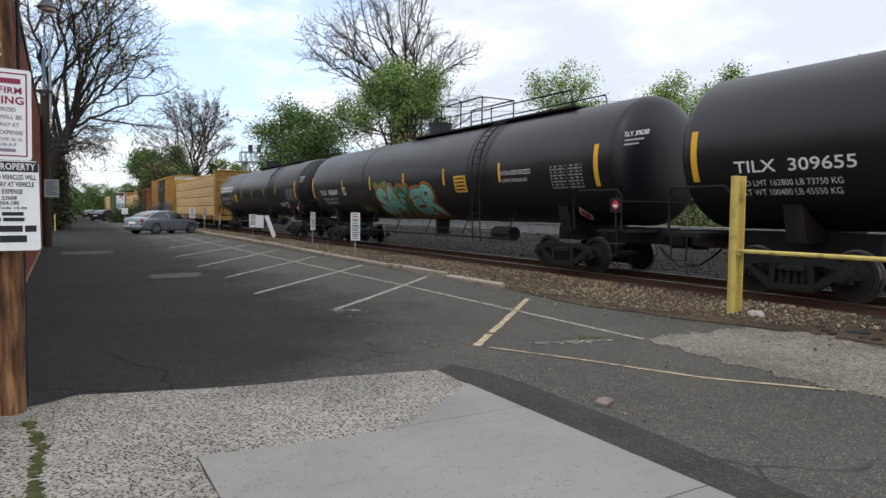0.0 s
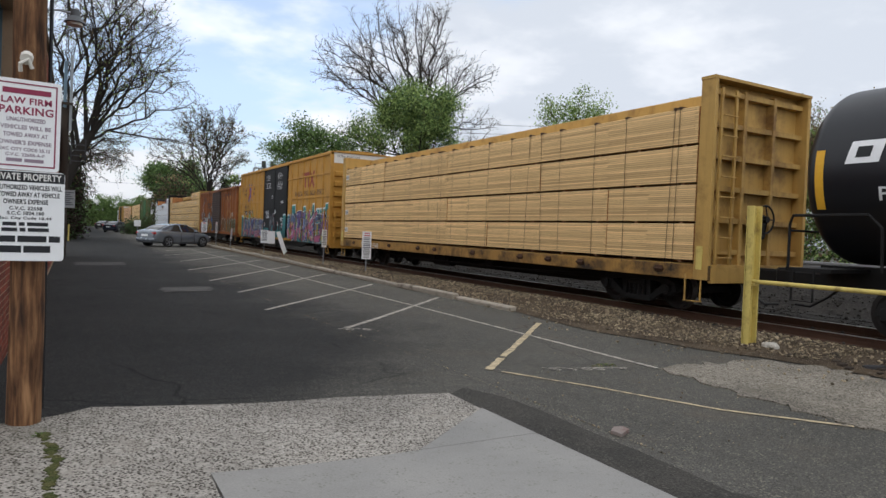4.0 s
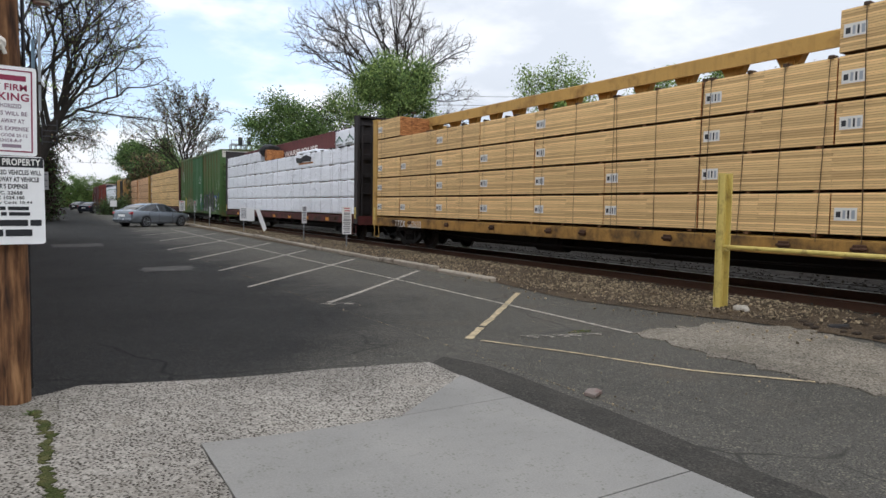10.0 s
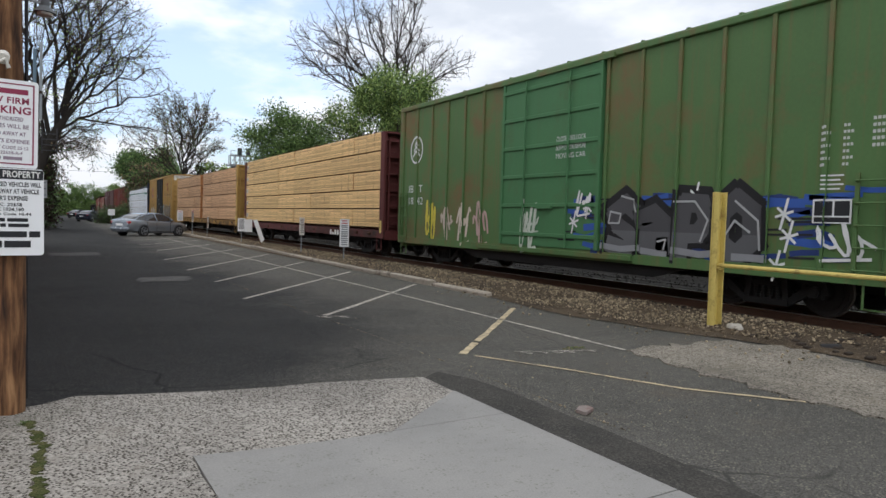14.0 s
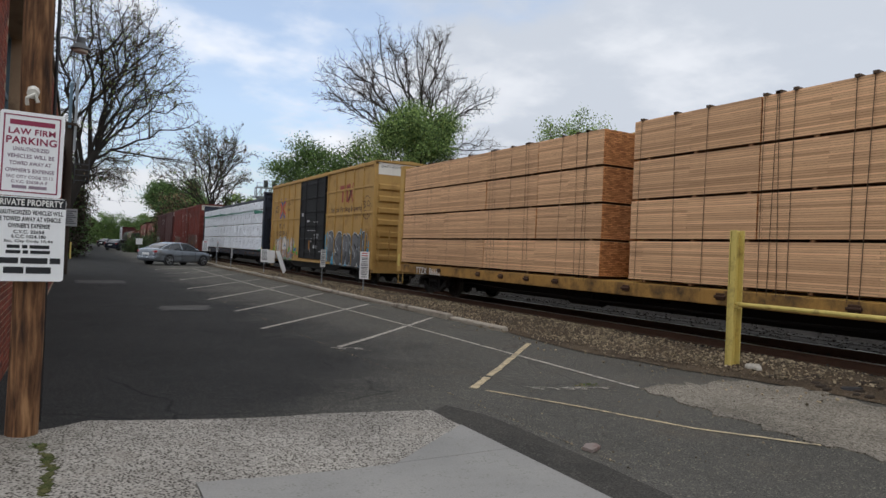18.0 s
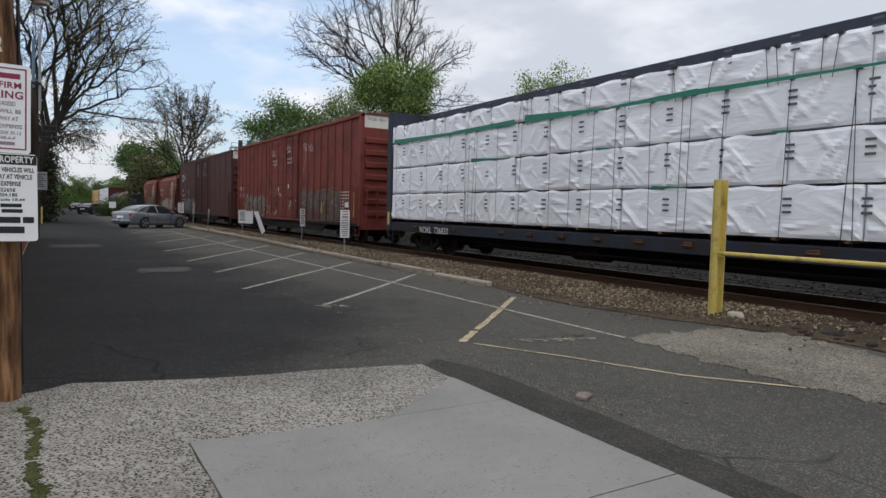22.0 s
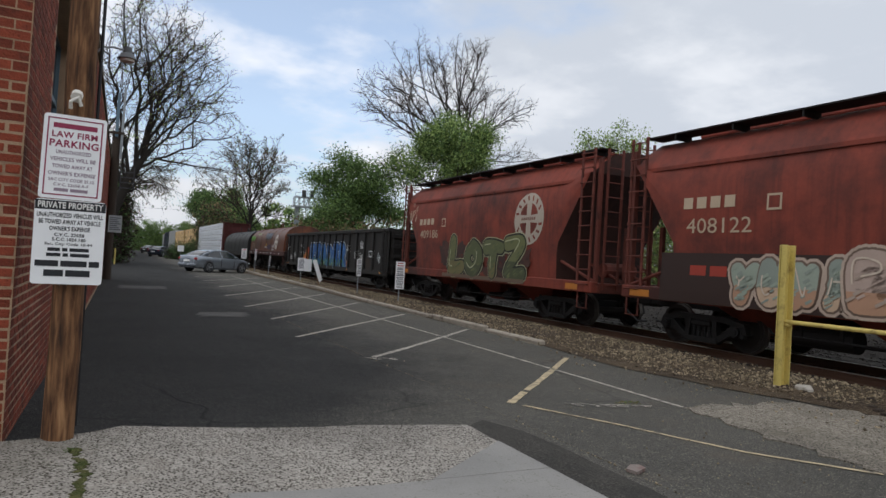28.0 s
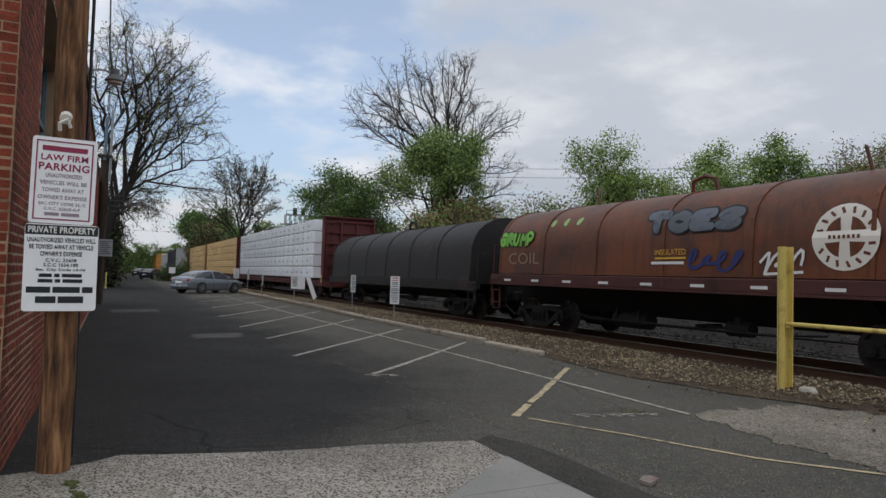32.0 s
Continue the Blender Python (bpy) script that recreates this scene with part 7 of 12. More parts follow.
    for s in (-1, 1):
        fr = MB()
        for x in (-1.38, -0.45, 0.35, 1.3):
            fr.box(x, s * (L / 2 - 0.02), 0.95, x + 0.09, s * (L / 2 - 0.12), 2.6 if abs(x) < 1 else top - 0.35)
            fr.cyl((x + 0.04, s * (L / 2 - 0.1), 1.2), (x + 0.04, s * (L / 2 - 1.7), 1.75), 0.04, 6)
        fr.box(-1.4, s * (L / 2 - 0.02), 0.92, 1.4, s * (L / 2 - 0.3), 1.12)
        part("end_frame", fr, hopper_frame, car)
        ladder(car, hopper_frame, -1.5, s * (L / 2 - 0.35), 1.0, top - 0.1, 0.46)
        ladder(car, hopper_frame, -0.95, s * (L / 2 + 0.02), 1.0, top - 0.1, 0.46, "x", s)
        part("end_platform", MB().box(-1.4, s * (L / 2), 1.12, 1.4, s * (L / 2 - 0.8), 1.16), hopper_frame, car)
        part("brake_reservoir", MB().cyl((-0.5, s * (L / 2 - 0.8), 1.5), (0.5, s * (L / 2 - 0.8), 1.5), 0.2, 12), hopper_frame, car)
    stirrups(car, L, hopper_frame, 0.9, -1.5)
    trucks(car, L, 1.95)
    couplers(car, L)
    return car, L, lambda v: -float(np.interp(v, [1.15, 1.9, 2.8, 3.4, 3.8], [1.53, 1.505, 1.525, 1.505, 1.42])) - 0.004


def gondola(name, lead, trail, label, mat, top=2.82, bottom=0.72):
    car, L = car_root(name, lead, trail, label)
    for x in (-1, 1):
        part("side", MB().box(x * 1.42, -L / 2 + 0.1, bottom, x * 1.46, L / 2 - 0.1, top - 0.05), mat, car)
        part("top_chord", MB().box(x * 1.38, -L / 2 + 0.05, top - 0.16, x * 1.56, L / 2 - 0.05, top, ch=0.02), mat, car)
        part("side_sill", MB().box(x * 1.4, -L / 2 + 0.1, bottom, x * 1.54, L / 2 - 0.1, bottom + 0.2), mat, car)
    ribs = [-L / 2 + 0.9 + (L - 1.8) * i / 15 for i in range(16)]
    pm = MB().box(-0.1, -0.08, bottom + 0.1, 0.0, 0.08, top - 0.1, ch=0.02).mesh("side_post", mat)
    for y in ribs:
        part("side_post", pm, None, car, loc=(-1.45, y, 0))
        part("side_post", pm, None, car, loc=(1.55, y, 0))
    part("floor", MB().box(-1.42, -L / 2 + 0.1, bottom, 1.42, L / 2 - 0.1, bottom + 0.1), mat, car)
    part("load", MB().extrude([(-1.4, 1.6), (0, 2.1), (1.4, 1.6), (1.4, 0.8), (-1.4, 0.8)], 1, -L / 2 + 0.4, L / 2 - 0.4), dirt, car, "scrap and soil in the car")
    part("centre_sill", MB().box(-0.35, -L / 2 + 0.1, 0.42, 0.35, L / 2 - 0.1, bottom), black_iron, car)
    for s in (-1, 1):
        part("end", MB().box(-1.46, s * (L / 2 - 0.16), bottom, 1.46, s * (L / 2 - 0.1), top - 0.02), mat, car)
        cor = MB()
        for k in range(4):
            cor.box(-1.4, s * (L / 2 - 0.1), bottom + 0.3 + 0.45 * k, 1.4, s * (L / 2 - 0.02), bottom + 0.5 + 0.45 * k, ch=0.03)
        part("end_corrugation", cor, mat, car)
        ladder(car, mat, -1.56, s * (L / 2 - 0.42), bottom + 0.05, top - 0.1, 0.44)
        ladder(car, mat, -1.1, s * (L / 2), bottom + 0.05, top - 0.1, 0.44, "x", s)
    part("reflector_peg", MB().extrude([(-0.12, top), (0.12, top), (0, top + 0.16)], 0, -1.5, -1.47), white_panel, car, "small white marker on the rim", loc=(0, -L / 2 + 2.9, 0))
    stirrups(car, L, mat, bottom)
    trucks(car, L, 2.1)
    couplers(car, L)
    return car, L, rib_strips(L, ribs, 0.16, -1.46, -1.55)


def coil_car(name, lead, trail, label, mat, sill_mat, top=3.5, deck=1.55):
    car, L = car_root(name, lead, trail, label)
    # rounded hood
    mb = MB()
    n = 15
    arc = [(-1.5, deck + 0.02)] + [(-1.46 * math.cos(math.pi * i / (n - 1)), deck + 0.75 + (top - deck - 0.75) * math.sin(math.pi * i / (n - 1)) ** 0.8) for i in range(n)] + [(1.5, deck + 0.02)]
    hl = L - 0.9
    mb.extrude(arc, 1, -hl / 2, hl / 2)
    part("hood", mb, mat, car, "rounded removable steel coil hood", smooth=True)
    for y in np.linspace(-hl / 2 + 0.05, hl / 2 - 0.05, 7):
        part("hood_band", MB().extrude([(x * 1.012, deck + (z - deck) * 1.012) for x, z in arc], 1, y - 0.04, y + 0.04), mat, car)
    for y in (-hl * 0.27, hl * 0.27):
        part("lifting_lug", MB().tube([(-0.3, y - 0.12, top - 0.06), (-0.3, y, top + 0.42)], 0.035, 6), mat, car)
    part("lifting_hoop", MB().tube([(-0.2, -0.35, top - 0.05), (-0.25, -0.3, top + 0.25), (-0.2, 0.0, top + 0.34), (-0.25, 0.3, top + 0.25), (-0.2, 0.35, top - 0.05)], 0.05, 8), mat, car)
    part("side_sill", MB().box(-1.53, -L / 2, deck - 0.26, -1.35, L / 2, deck, ch=0.02), sill_mat, car)
    part("side_sill", MB().box(1.35, -L / 2, deck - 0.26, 1.53, L / 2, deck, ch=0.02), sill_mat, car)
    wk = MB().box(-1.6, -L / 2, deck - 0.3, -1.5, L / 2, deck - 0.25)
    part("walkway", wk, sill_mat, car)
    part("trough", MB().extrude([(-1.35, deck - 0.1), (1.35, deck - 0.1), (0.5, 0.62), (-0.5, 0.62)], 1, -L / 2 + 2.9, L / 2 - 2.9), black_iron, car)
    part("centre_sill", MB().box(-0.35, -L / 2, 0.7, 0.35, L / 2, deck - 0.1), black_iron, car)
    for s in (-1, 1):
        part("end_platform", MB().box(-1.5, s * (L / 2 - 0.5), deck - 0.06, 1.5, s * (L / 2), deck), sill_mat, car)
        ladder(car, sill_mat, -1.5, s * (L / 2 - 0.3), 0.6, deck, 0.44)
        er = MB().tube([(-1.45, s * (L / 2 - 0.06), deck), (-1.45, s * (L / 2 - 0.06), deck + 0.9), (1.45, s * (L / 2 - 0.06), deck + 0.9), (1.45, s * (L / 2 - 0.06), deck)], 0.022, 6)
        part("end_rail", er, sill_mat, car)
    stirrups(car, L, sill_mat, 0.9)
    trucks(car, L, 2.0)
    couplers(car, L)
    def surf(v):
        if v <= deck + 0.75: return -1.5
        k = min(1, max(0, (v - deck - 0.75) / (top - deck - 0.75))) ** (1 / 0.8)
        return -1.46 * math.sqrt(max(0, 1 - k * k))
    return car, L, surf


def even(a, b, n):
    return [a + (b - a) * i / (n - 1) for i in range(n)]


def u_of(mid, y0):
    """Place along a side, to the right as seen from the lot, of a point at y0 of the train's line."""
    return mid - y0

def scrawl(u, v, w, h, rng, width):
    """A quick cursive tag: one looping line."""
    f, g = rng.uniform(3.2, 4.6), rng.uniform(0, 6.28)
    pts = []
    for k in range(34):
        t = k / 33
        pts.append((u + w * t + 0.13 * w * math.sin(2 * math.pi * f * t + g), v + h * 0.5 * math.sin(2 * math.pi * f * t) * (0.55 + 0.45 * math.sin(9.1 * t + g)) + h * 0.12 * math.sin(23 * t)))
    out = stroke(pts, width)
    if rng.random() < 0.6: out += stroke([(u + 0.1 * w, v - 0.62 * h), (u + 1.05 * w, v - 0.5 * h)], width)
    return out


def smooth_line(pts, n=5):
    """A curve through points."""
    out = []
    for i in range(len(pts) - 1):
        a, b, c, d = pts[max(0, i - 1)], pts[i], pts[i + 1], pts[min(len(pts) - 1, i + 2)]
        for k in range(n):
            t = k / n
            out.append(tuple(0.5 * (2 * b[j] + (c[j] - a[j]) * t + (2 * a[j] - 5 * b[j] + 4 * c[j] - d[j]) * t * t + (3 * b[j] - a[j] - 3 * c[j] + d[j]) * t ** 3) for j in (0, 1)))
    return out + [pts[-1]]


def bold(pts, w):
    """A painted line with round ends and joints; w: one width, or one for each point."""
    ws = w if isinstance(w, list) else [w] * len(pts)
    out = []
    for i, (a, b) in enumerate(pts):
        out.append([(a + ws[i] / 2 * math.cos(math.pi * k / 5), b + ws[i] / 2 * math.sin(math.pi * k / 5)) for k in range(10)])
        if i:
            c, d = pts[i - 1]
            l = math.hypot(a - c, b - d) or 1
            nx, ny = -(b - d) / l / 2, (a - c) / l / 2
            out.append([(c + nx * ws[i - 1], d + ny * ws[i - 1]), (c - nx * ws[i - 1], d - ny * ws[i - 1]), (a - nx * ws[i], b - ny * ws[i]), (a + nx * ws[i], b + ny * ws[i])])
    return out


# letters as bent centre lines in a unit square, swollen by the width of the line
FAT = {"A": [[(0.05, 0.05), (0.22, 0.55), (0.48, 0.98), (0.74, 0.6), (0.95, 0.02)], [(0.3, 0.34), (0.72, 0.36)]], "B": [[(0.15, 0.04), (0.12, 0.95), (0.7, 0.95), (0.78, 0.7), (0.3, 0.54), (0.85, 0.42), (0.85, 0.1), (0.15, 0.04)]],
       "C": [[(0.92, 0.82), (0.5, 0.98), (0.1, 0.6), (0.25, 0.1), (0.92, 0.12)]], "D": [[(0.15, 0.05), (0.15, 0.95), (0.68, 0.88), (0.9, 0.5), (0.65, 0.1), (0.15, 0.05)]],
       "E": [[(0.92, 0.94), (0.2, 0.92), (0.12, 0.52), (0.72, 0.54)], [(0.12, 0.55), (0.15, 0.06), (0.95, 0.06)]], "G": [[(0.9, 0.86), (0.45, 0.98), (0.1, 0.55), (0.3, 0.06), (0.85, 0.1), (0.88, 0.45), (0.58, 0.46)]],
       "H": [[(0.15, 0.98), (0.2, 0.5), (0.12, 0.02)], [(0.85, 0.98), (0.82, 0.5), (0.9, 0.02)], [(0.2, 0.52), (0.82, 0.52)]], "I": [[(0.5, 0.7), (0.52, 0.35), (0.48, 0.02)], [(0.52, 0.98), (0.55, 0.99)]],
       "K": [[(0.15, 0.98), (0.2, 0.5), (0.14, 0.02)], [(0.9, 0.96), (0.35, 0.52), (0.95, 0.02)]], "L": [[(0.2, 0.98), (0.14, 0.5), (0.16, 0.06), (0.55, 0.04), (0.95, 0.1)]],
       "M": [[(0.05, 0.02), (0.15, 0.95), (0.5, 0.45), (0.85, 0.95), (0.95, 0.02)]], "N": [[(0.12, 0.02), (0.18, 0.96), (0.8, 0.08), (0.88, 0.98)]],
       "O": [[(0.5, 0.97), (0.88, 0.72), (0.88, 0.28), (0.5, 0.03), (0.12, 0.28), (0.12, 0.72), (0.5, 0.97)]], "P": [[(0.15, 0.0), (0.15, 0.95), (0.7, 0.95), (0.9, 0.68), (0.65, 0.42), (0.2, 0.4)]],
       "R": [[(0.15, 0.0), (0.13, 0.95), (0.7, 0.95), (0.85, 0.7), (0.3, 0.48), (0.6, 0.3), (0.98, 0.0)]], "S": [[(0.9, 0.85), (0.5, 0.99), (0.14, 0.75), (0.45, 0.52), (0.85, 0.28), (0.5, 0.02), (0.06, 0.14)]],
       "T": [[(0.05, 0.92), (0.5, 0.96), (0.97, 0.9)], [(0.5, 0.92), (0.48, 0.4), (0.52, 0.02)]], "U": [[(0.12, 0.98), (0.14, 0.35), (0.45, 0.03), (0.82, 0.3), (0.88, 0.98)]],
       "W": [[(0.02, 0.98), (0.22, 0.05), (0.5, 0.6), (0.78, 0.05), (0.98, 0.98)]], "Y": [[(0.06, 0.98), (0.48, 0.5), (0.94, 0.98)], [(0.48, 0.5), (0.46, 0.02)]], "Z": [[(0.08, 0.92), (0.9, 0.94), (0.12, 0.08), (0.95, 0.04)]]}


def throw_up(p, text, u0, v0, w, h, tones, edge, halo, shine=None, seed=0, layer=1, t=0.3, rim=0.07, glow=0.07, lap=1.12, hatch=0, under=None, lean=0.1, limits=None):
    """Swollen hand-sprayed letters that lap over one another: a pale rim, a dark edge, mottled paint in several tones and thin bright lines.
    t: the line's width as a share of the height; under: tones of the lower third."""
    rng = random.Random(seed)
    step = w / len(text)
    lines = []
    for k, ch in enumerate(text):
        du, dv, hh, sh, ww = rng.uniform(-0.05, 0.05) * step, rng.uniform(-0.05, 0.03) * h, h * rng.uniform(0.93, 1.08), rng.uniform(-0.3, 1.0) * lean, step * lap * rng.uniform(0.92, 1.06)
        m = t * h / 2
        for q in FAT[ch]:
            line = smooth_line([(u0 + k * step + du + m + a * (ww - 2 * m) + sh * b * hh, v0 + dv + m + b * (hh - 2 * m)) for a, b in q])
            lines.append((k, line, [t * h * (1 + 0.16 * math.sin(3.1 * i / len(line) + k)) for i in range(len(line))]))
    if halo is not None:
        for k, q, ws in lines: p.add(halo, bold(q, [x + 2 * (rim + glow) for x in ws]), layer, limits)
    for k, q, ws in lines: p.add(edge, bold(q, [x + 2 * rim for x in ws]), layer + 1, limits)
    for k, q, ws in lines:
        y = layer + 2 + 2 * (k % 3)
        p.add(edge, bold(q, [x + rim for x in ws]), y, limits)
        p.add(tones[k % len(tones)], bold(q, [x - rim * 0.2 for x in ws]), y + 1, limits)
        if under:
            lim = limits or (u0 - 2, v0 - 1, u0 + w + 2, v0 + h + 1)
            p.add(under[k % len(under)], bold(q, [x - rim * 0.2 for x in ws]), y + 1.4, (lim[0], lim[1], lim[2], v0 + h * rng.uniform(0.3, 0.45)))
    y = layer + 9
    for k, q, ws in lines:
        for i in range(hatch):
            j = rng.randrange(len(q))
            d, l = ws[j] * 0.3, ws[j] * rng.uniform(0.15, 0.42)
            a, b = q[j][0] + rng.uniform(-d, d), q[j][1] + rng.uniform(-d, d)
            p.add(rng.choice(tones), stroke([(a - l * 0.5, b - l * 0.3), (a + l * 0.5, b + l * 0.3)], rng.uniform(0.02, 0.06)), y + i % 2, limits)
        if shine is not None:
            i0 = rng.randrange(max(1, len(q) // 2))
            seg = q[i0:i0 + max(3, len(q) // 2)]
            off = t * h * 0.33
            p.add(shine, bold([(a - off * 0.7, b + off * 0.55) for a, b in seg], 0.028), y + 2, limits)
    return p


def blade_piece(p, u0, u1, v0, v1, seed, upper, lower, edge, light, limits=None, layer=3, split=0.52, step=0.3):
    """Interlocked splinters in two rows of tones, dark gaps between them and bright edges, as a wild lettered piece reads from afar."""
    rng = random.Random(seed)
    h = v1 - v0
    lim = limits or (u0 - 0.4, v0 - 0.2, u1 + 0.4, v1 + 0.4)
    vm = v0 + h * split
    n = int((u1 - u0) / step)
    for row, cols, lo, hi in ((0, lower, v0, vm + 0.1 * h), (1, upper, vm - 0.1 * h, v1)):
        for k in range(n):
            u = u0 + (k + 0.5) * step + rng.uniform(-0.06, 0.06)
            w, lean, a, b = step * rng.uniform(0.62, 1.15), rng.uniform(-0.3, 0.45), lo + rng.uniform(-0.05, 0.12) * h, hi + rng.uniform(-0.14, 0.05) * h
            m = (a + b) / 2 + rng.uniform(-0.1, 0.1)
            kink = rng.uniform(-0.16, 0.16)
            shape = [(u - w / 2 - lean * 0.3, a + rng.uniform(0, 0.15)), (u + w / 2 * rng.uniform(0.2, 1) - lean * 0.3, a), (u + w / 2 + kink, m), (u + w / 2 * rng.uniform(0.4, 1.1) + lean * 0.3, b - rng.uniform(0, 0.15)), (u - w / 2 * rng.uniform(0.3, 1) + lean * 0.3, b), (u - w / 2 + kink, m)]
            c = (sum(q[0] for q in shape) / 6, sum(q[1] for q in shape) / 6)
            def grown(d): return [[c, *[(c[0] + (x - c[0]) * (1 + d / max(0.12, w / 2)), c[1] + (y - c[1]) * (1 + d / (h / 4))) for x, y in (shape[i], shape[(i + 1) % 6])]] for i in range(6)]
            y = layer + 2 * ((k + row) % 3)
            p.add(edge, grown(0.075), y, lim).add(cols[rng.randrange(len(cols))], grown(0.0), y + 1, lim)
            if rng.random() < 0.7:
                i = rng.randrange(6)
                p.add(light, stroke([shape[i], shape[(i + 1) % 6]], rng.uniform(0.02, 0.045)), layer + 7, lim)
    return p


# 1 to 3: tank cars
W_, Y_, DIM = ink("d6d8d8"), ink("d9a52c"), ink("8e9193")


def tank_marks(mid, L, surf, mark, number, y_text, stripes, y_panel, y_label, end_y, note=True):
    """White lettering, yellow stripes and data panels on a tank, placed along the train's line."""
    p = Paint(surf)
    for y in stripes:
        p.add(Y_, rect(u_of(mid, y) - 0.05, 2.28, u_of(mid, y) + 0.05, 2.8))
    for y in end_y:
        p.add(Y_, rect(u_of(mid, y) - 0.07, 2.05, u_of(mid, y) + 0.07, 3.0))
    u0 = u_of(mid, y_text)
    p.add(W_, text_shapes(mark + "  " + number, u0, 2.17, 0.21, 2.1, 0.01))
    p.add(W_, text_shapes("LD LMT 162800 LB 73750 KG", u0 + 0.1, 1.94, 0.1)).add(W_, text_shapes("LT WT 100400 LB 45550 KG", u0 + 0.1, 1.78, 0.1))
    p.add(W_, rect(u0 + 2.75, 2.15, u0 + 3.05, 2.45)).add(tank_black, rect(u0 + 2.79, 2.19, u0 + 3.01, 2.41), 1).add(W_, text_shapes("C", u0 + 2.84, 2.22, 0.15), 2)
    u = u_of(mid, y_panel)
    for k in range(8):
        p.add(DIM, rect(u, 2.04 + k * 0.073, u + 0.55, 2.075 + k * 0.073)).add(DIM, rect(u + 0.62, 2.04 + k * 0.073, u + 1.14, 2.075 + k * 0.073))
        for q in range(6):
            p.add(tank_black, rect(u + 0.07 + 0.19 * q, 2.03 + k * 0.073, u + 0.1 + 0.05 * (k % 2) + 0.19 * q, 2.085 + k * 0.073), 1)
    # the number again, small, by the end
    ue = u_of(mid, min(end_y)) + 0.78
    p.add(W_, text_shapes(mark + " " + number, ue, 3.08, 0.11, 0.7, 0.008))
    for k in range(2):
        p.add(DIM, rect(ue + 0.06, 2.98 - 0.09 * k, ue + 0.6 - 0.12 * k, 3.02 - 0.09 * k))
    if note:
        p.add(W_, text_shapes("NON-ODORIZED", u - 2.1, 2.45, 0.12)).add(W_, text_shapes("LIQUEFIED PETROLEUM GAS", u - 2.1, 2.25, 0.1, 1.15))
    else:
        p.add(W_, rect(u - 1.7, 1.82, u - 1.3, 1.87)).add(W_, rect(u - 1.2, 1.82, u - 0.75, 1.87)).add(W_, rect(u - 1.7, 1.72, u - 0.9, 1.76))
        p.add(W_, rect(u - 0.65, 1.64, u - 0.15, 1.9)).add(tank_black, rect(u - 0.61, 1.68, u - 0.42, 1.86), 1).add(tank_black, rect(u - 0.38, 1.68, u - 0.19, 1.86), 1)
    u = u_of(mid, y_label)
    p.add(ink("d8a92a"), rect(u, 2.05, u + 0.68, 2.54))
    for k in range(4):
        p.add(ink("30302e"), rect(u + 0.06, 2.1 + 0.11 * k, u + 0.6, 2.15 + 0.11 * k), 1)
    u = u_of(mid, y_panel) + 0.6
    p.add(W_, [[(u, 1.2), (u + 0.19, 1.4), (u, 1.6), (u - 0.19, 1.4)]]).add(ink("b8323a"), [[(u, 1.25), (u + 0.14, 1.4), (u, 1.55), (u - 0.14, 1.4)]], 1)
    return p


car, L, s = tank_car("tank_car", -10.3, 9.15, "black pressure tank car with yellow stripes and white lettering")
tank_marks(-0.575, L, s, "TILX", "309655", 7.7, (4.6, 1.9, -0.9, -3.6, -6.4), -8.0, -3.0, (8.55, -9.6)).done("lettering", car)
car, L, s = tank_car("tank_car", 10.4, 30.7, "black pressure tank car with turquoise graffiti on its side", deck=(13.0, 22.0))
mid = (10.4 + 30.7) / 2
p = tank_marks(mid, L, s, "TILX", "308288", 29.35, (26.59, 23.69, 20.8, 18.0, 14.97), 12.8, 17.39, (30.3, 11.2))
rng = random.Random(31)
g0 = u_of(mid, 23.44)
OR_, MINT, DEEP = ink("9a6a30"), ink("79b8a8"), ink("1f6a4c")
lim = (g0 - 0.5, 1.2, g0 + 5.2, 2.7)
for k in range(26):
    p.add(ink("6d7a34"), blob(g0 + 0.1 + 0.17 * k, 1.42 + (0.95 if k % 2 else 0.0) - 0.012 * k + rng.uniform(-0.08, 0.08), 0.5, 0.36, rng, 9, 0.3), 0, lim)
throw_up(p, "SAKER", g0 + 0.1, 1.34, 4.4, 1.06, (MINT, ink("72b3a4"), DEEP, ink("6caa9c"), MINT), ink("7c4632"), OR_, ink("a9cfc4"), 31, 1, 0.27, 0.045, 0.06, 1.25, 8, None, 0.1, lim)
r2 = random.Random(5)
p.add(ink("7a7a4a"), stroke([(u_of(mid, 25.2) + r2.uniform(0, 1.1), 1.5 + r2.uniform(-0.12, 0.2)) for _ in range(14)], 0.04), 1)
p.done("graffiti", car, "turquoise and rust-orange graffiti letters and lettering")
car, L, s = tank_car("tank_car", 32.3, 51.8, "black pressure tank car with white lettering and a rusty streak", deck=(35.0, 43.5))
mid = (32.3 + 51.8) / 2
p = tank_marks(mid, L, s, "PROX", "34017", 50.4, (47.6, 44.6, 41.9, 39.2, 36.75), 34.8, 46.7, (51.3, 33.2), False)
# company name as slanted blocks
for k in range(6):
    u = u_of(mid, 50.9) + k * 0.62
    p.add(ink("e4e5e6"), [[(u, 2.75), (u + 0.5, 2.75), (u + 0.58, 3.1), (u + 0.08, 3.1)]], 2)
    p.add(ink("1c1d1f"), [[(u + 0.15, 2.84), (u + 0.37, 2.84), (u + 0.4, 3.01), (u + 0.18, 3.01)]], 3)
p.done("lettering", car)

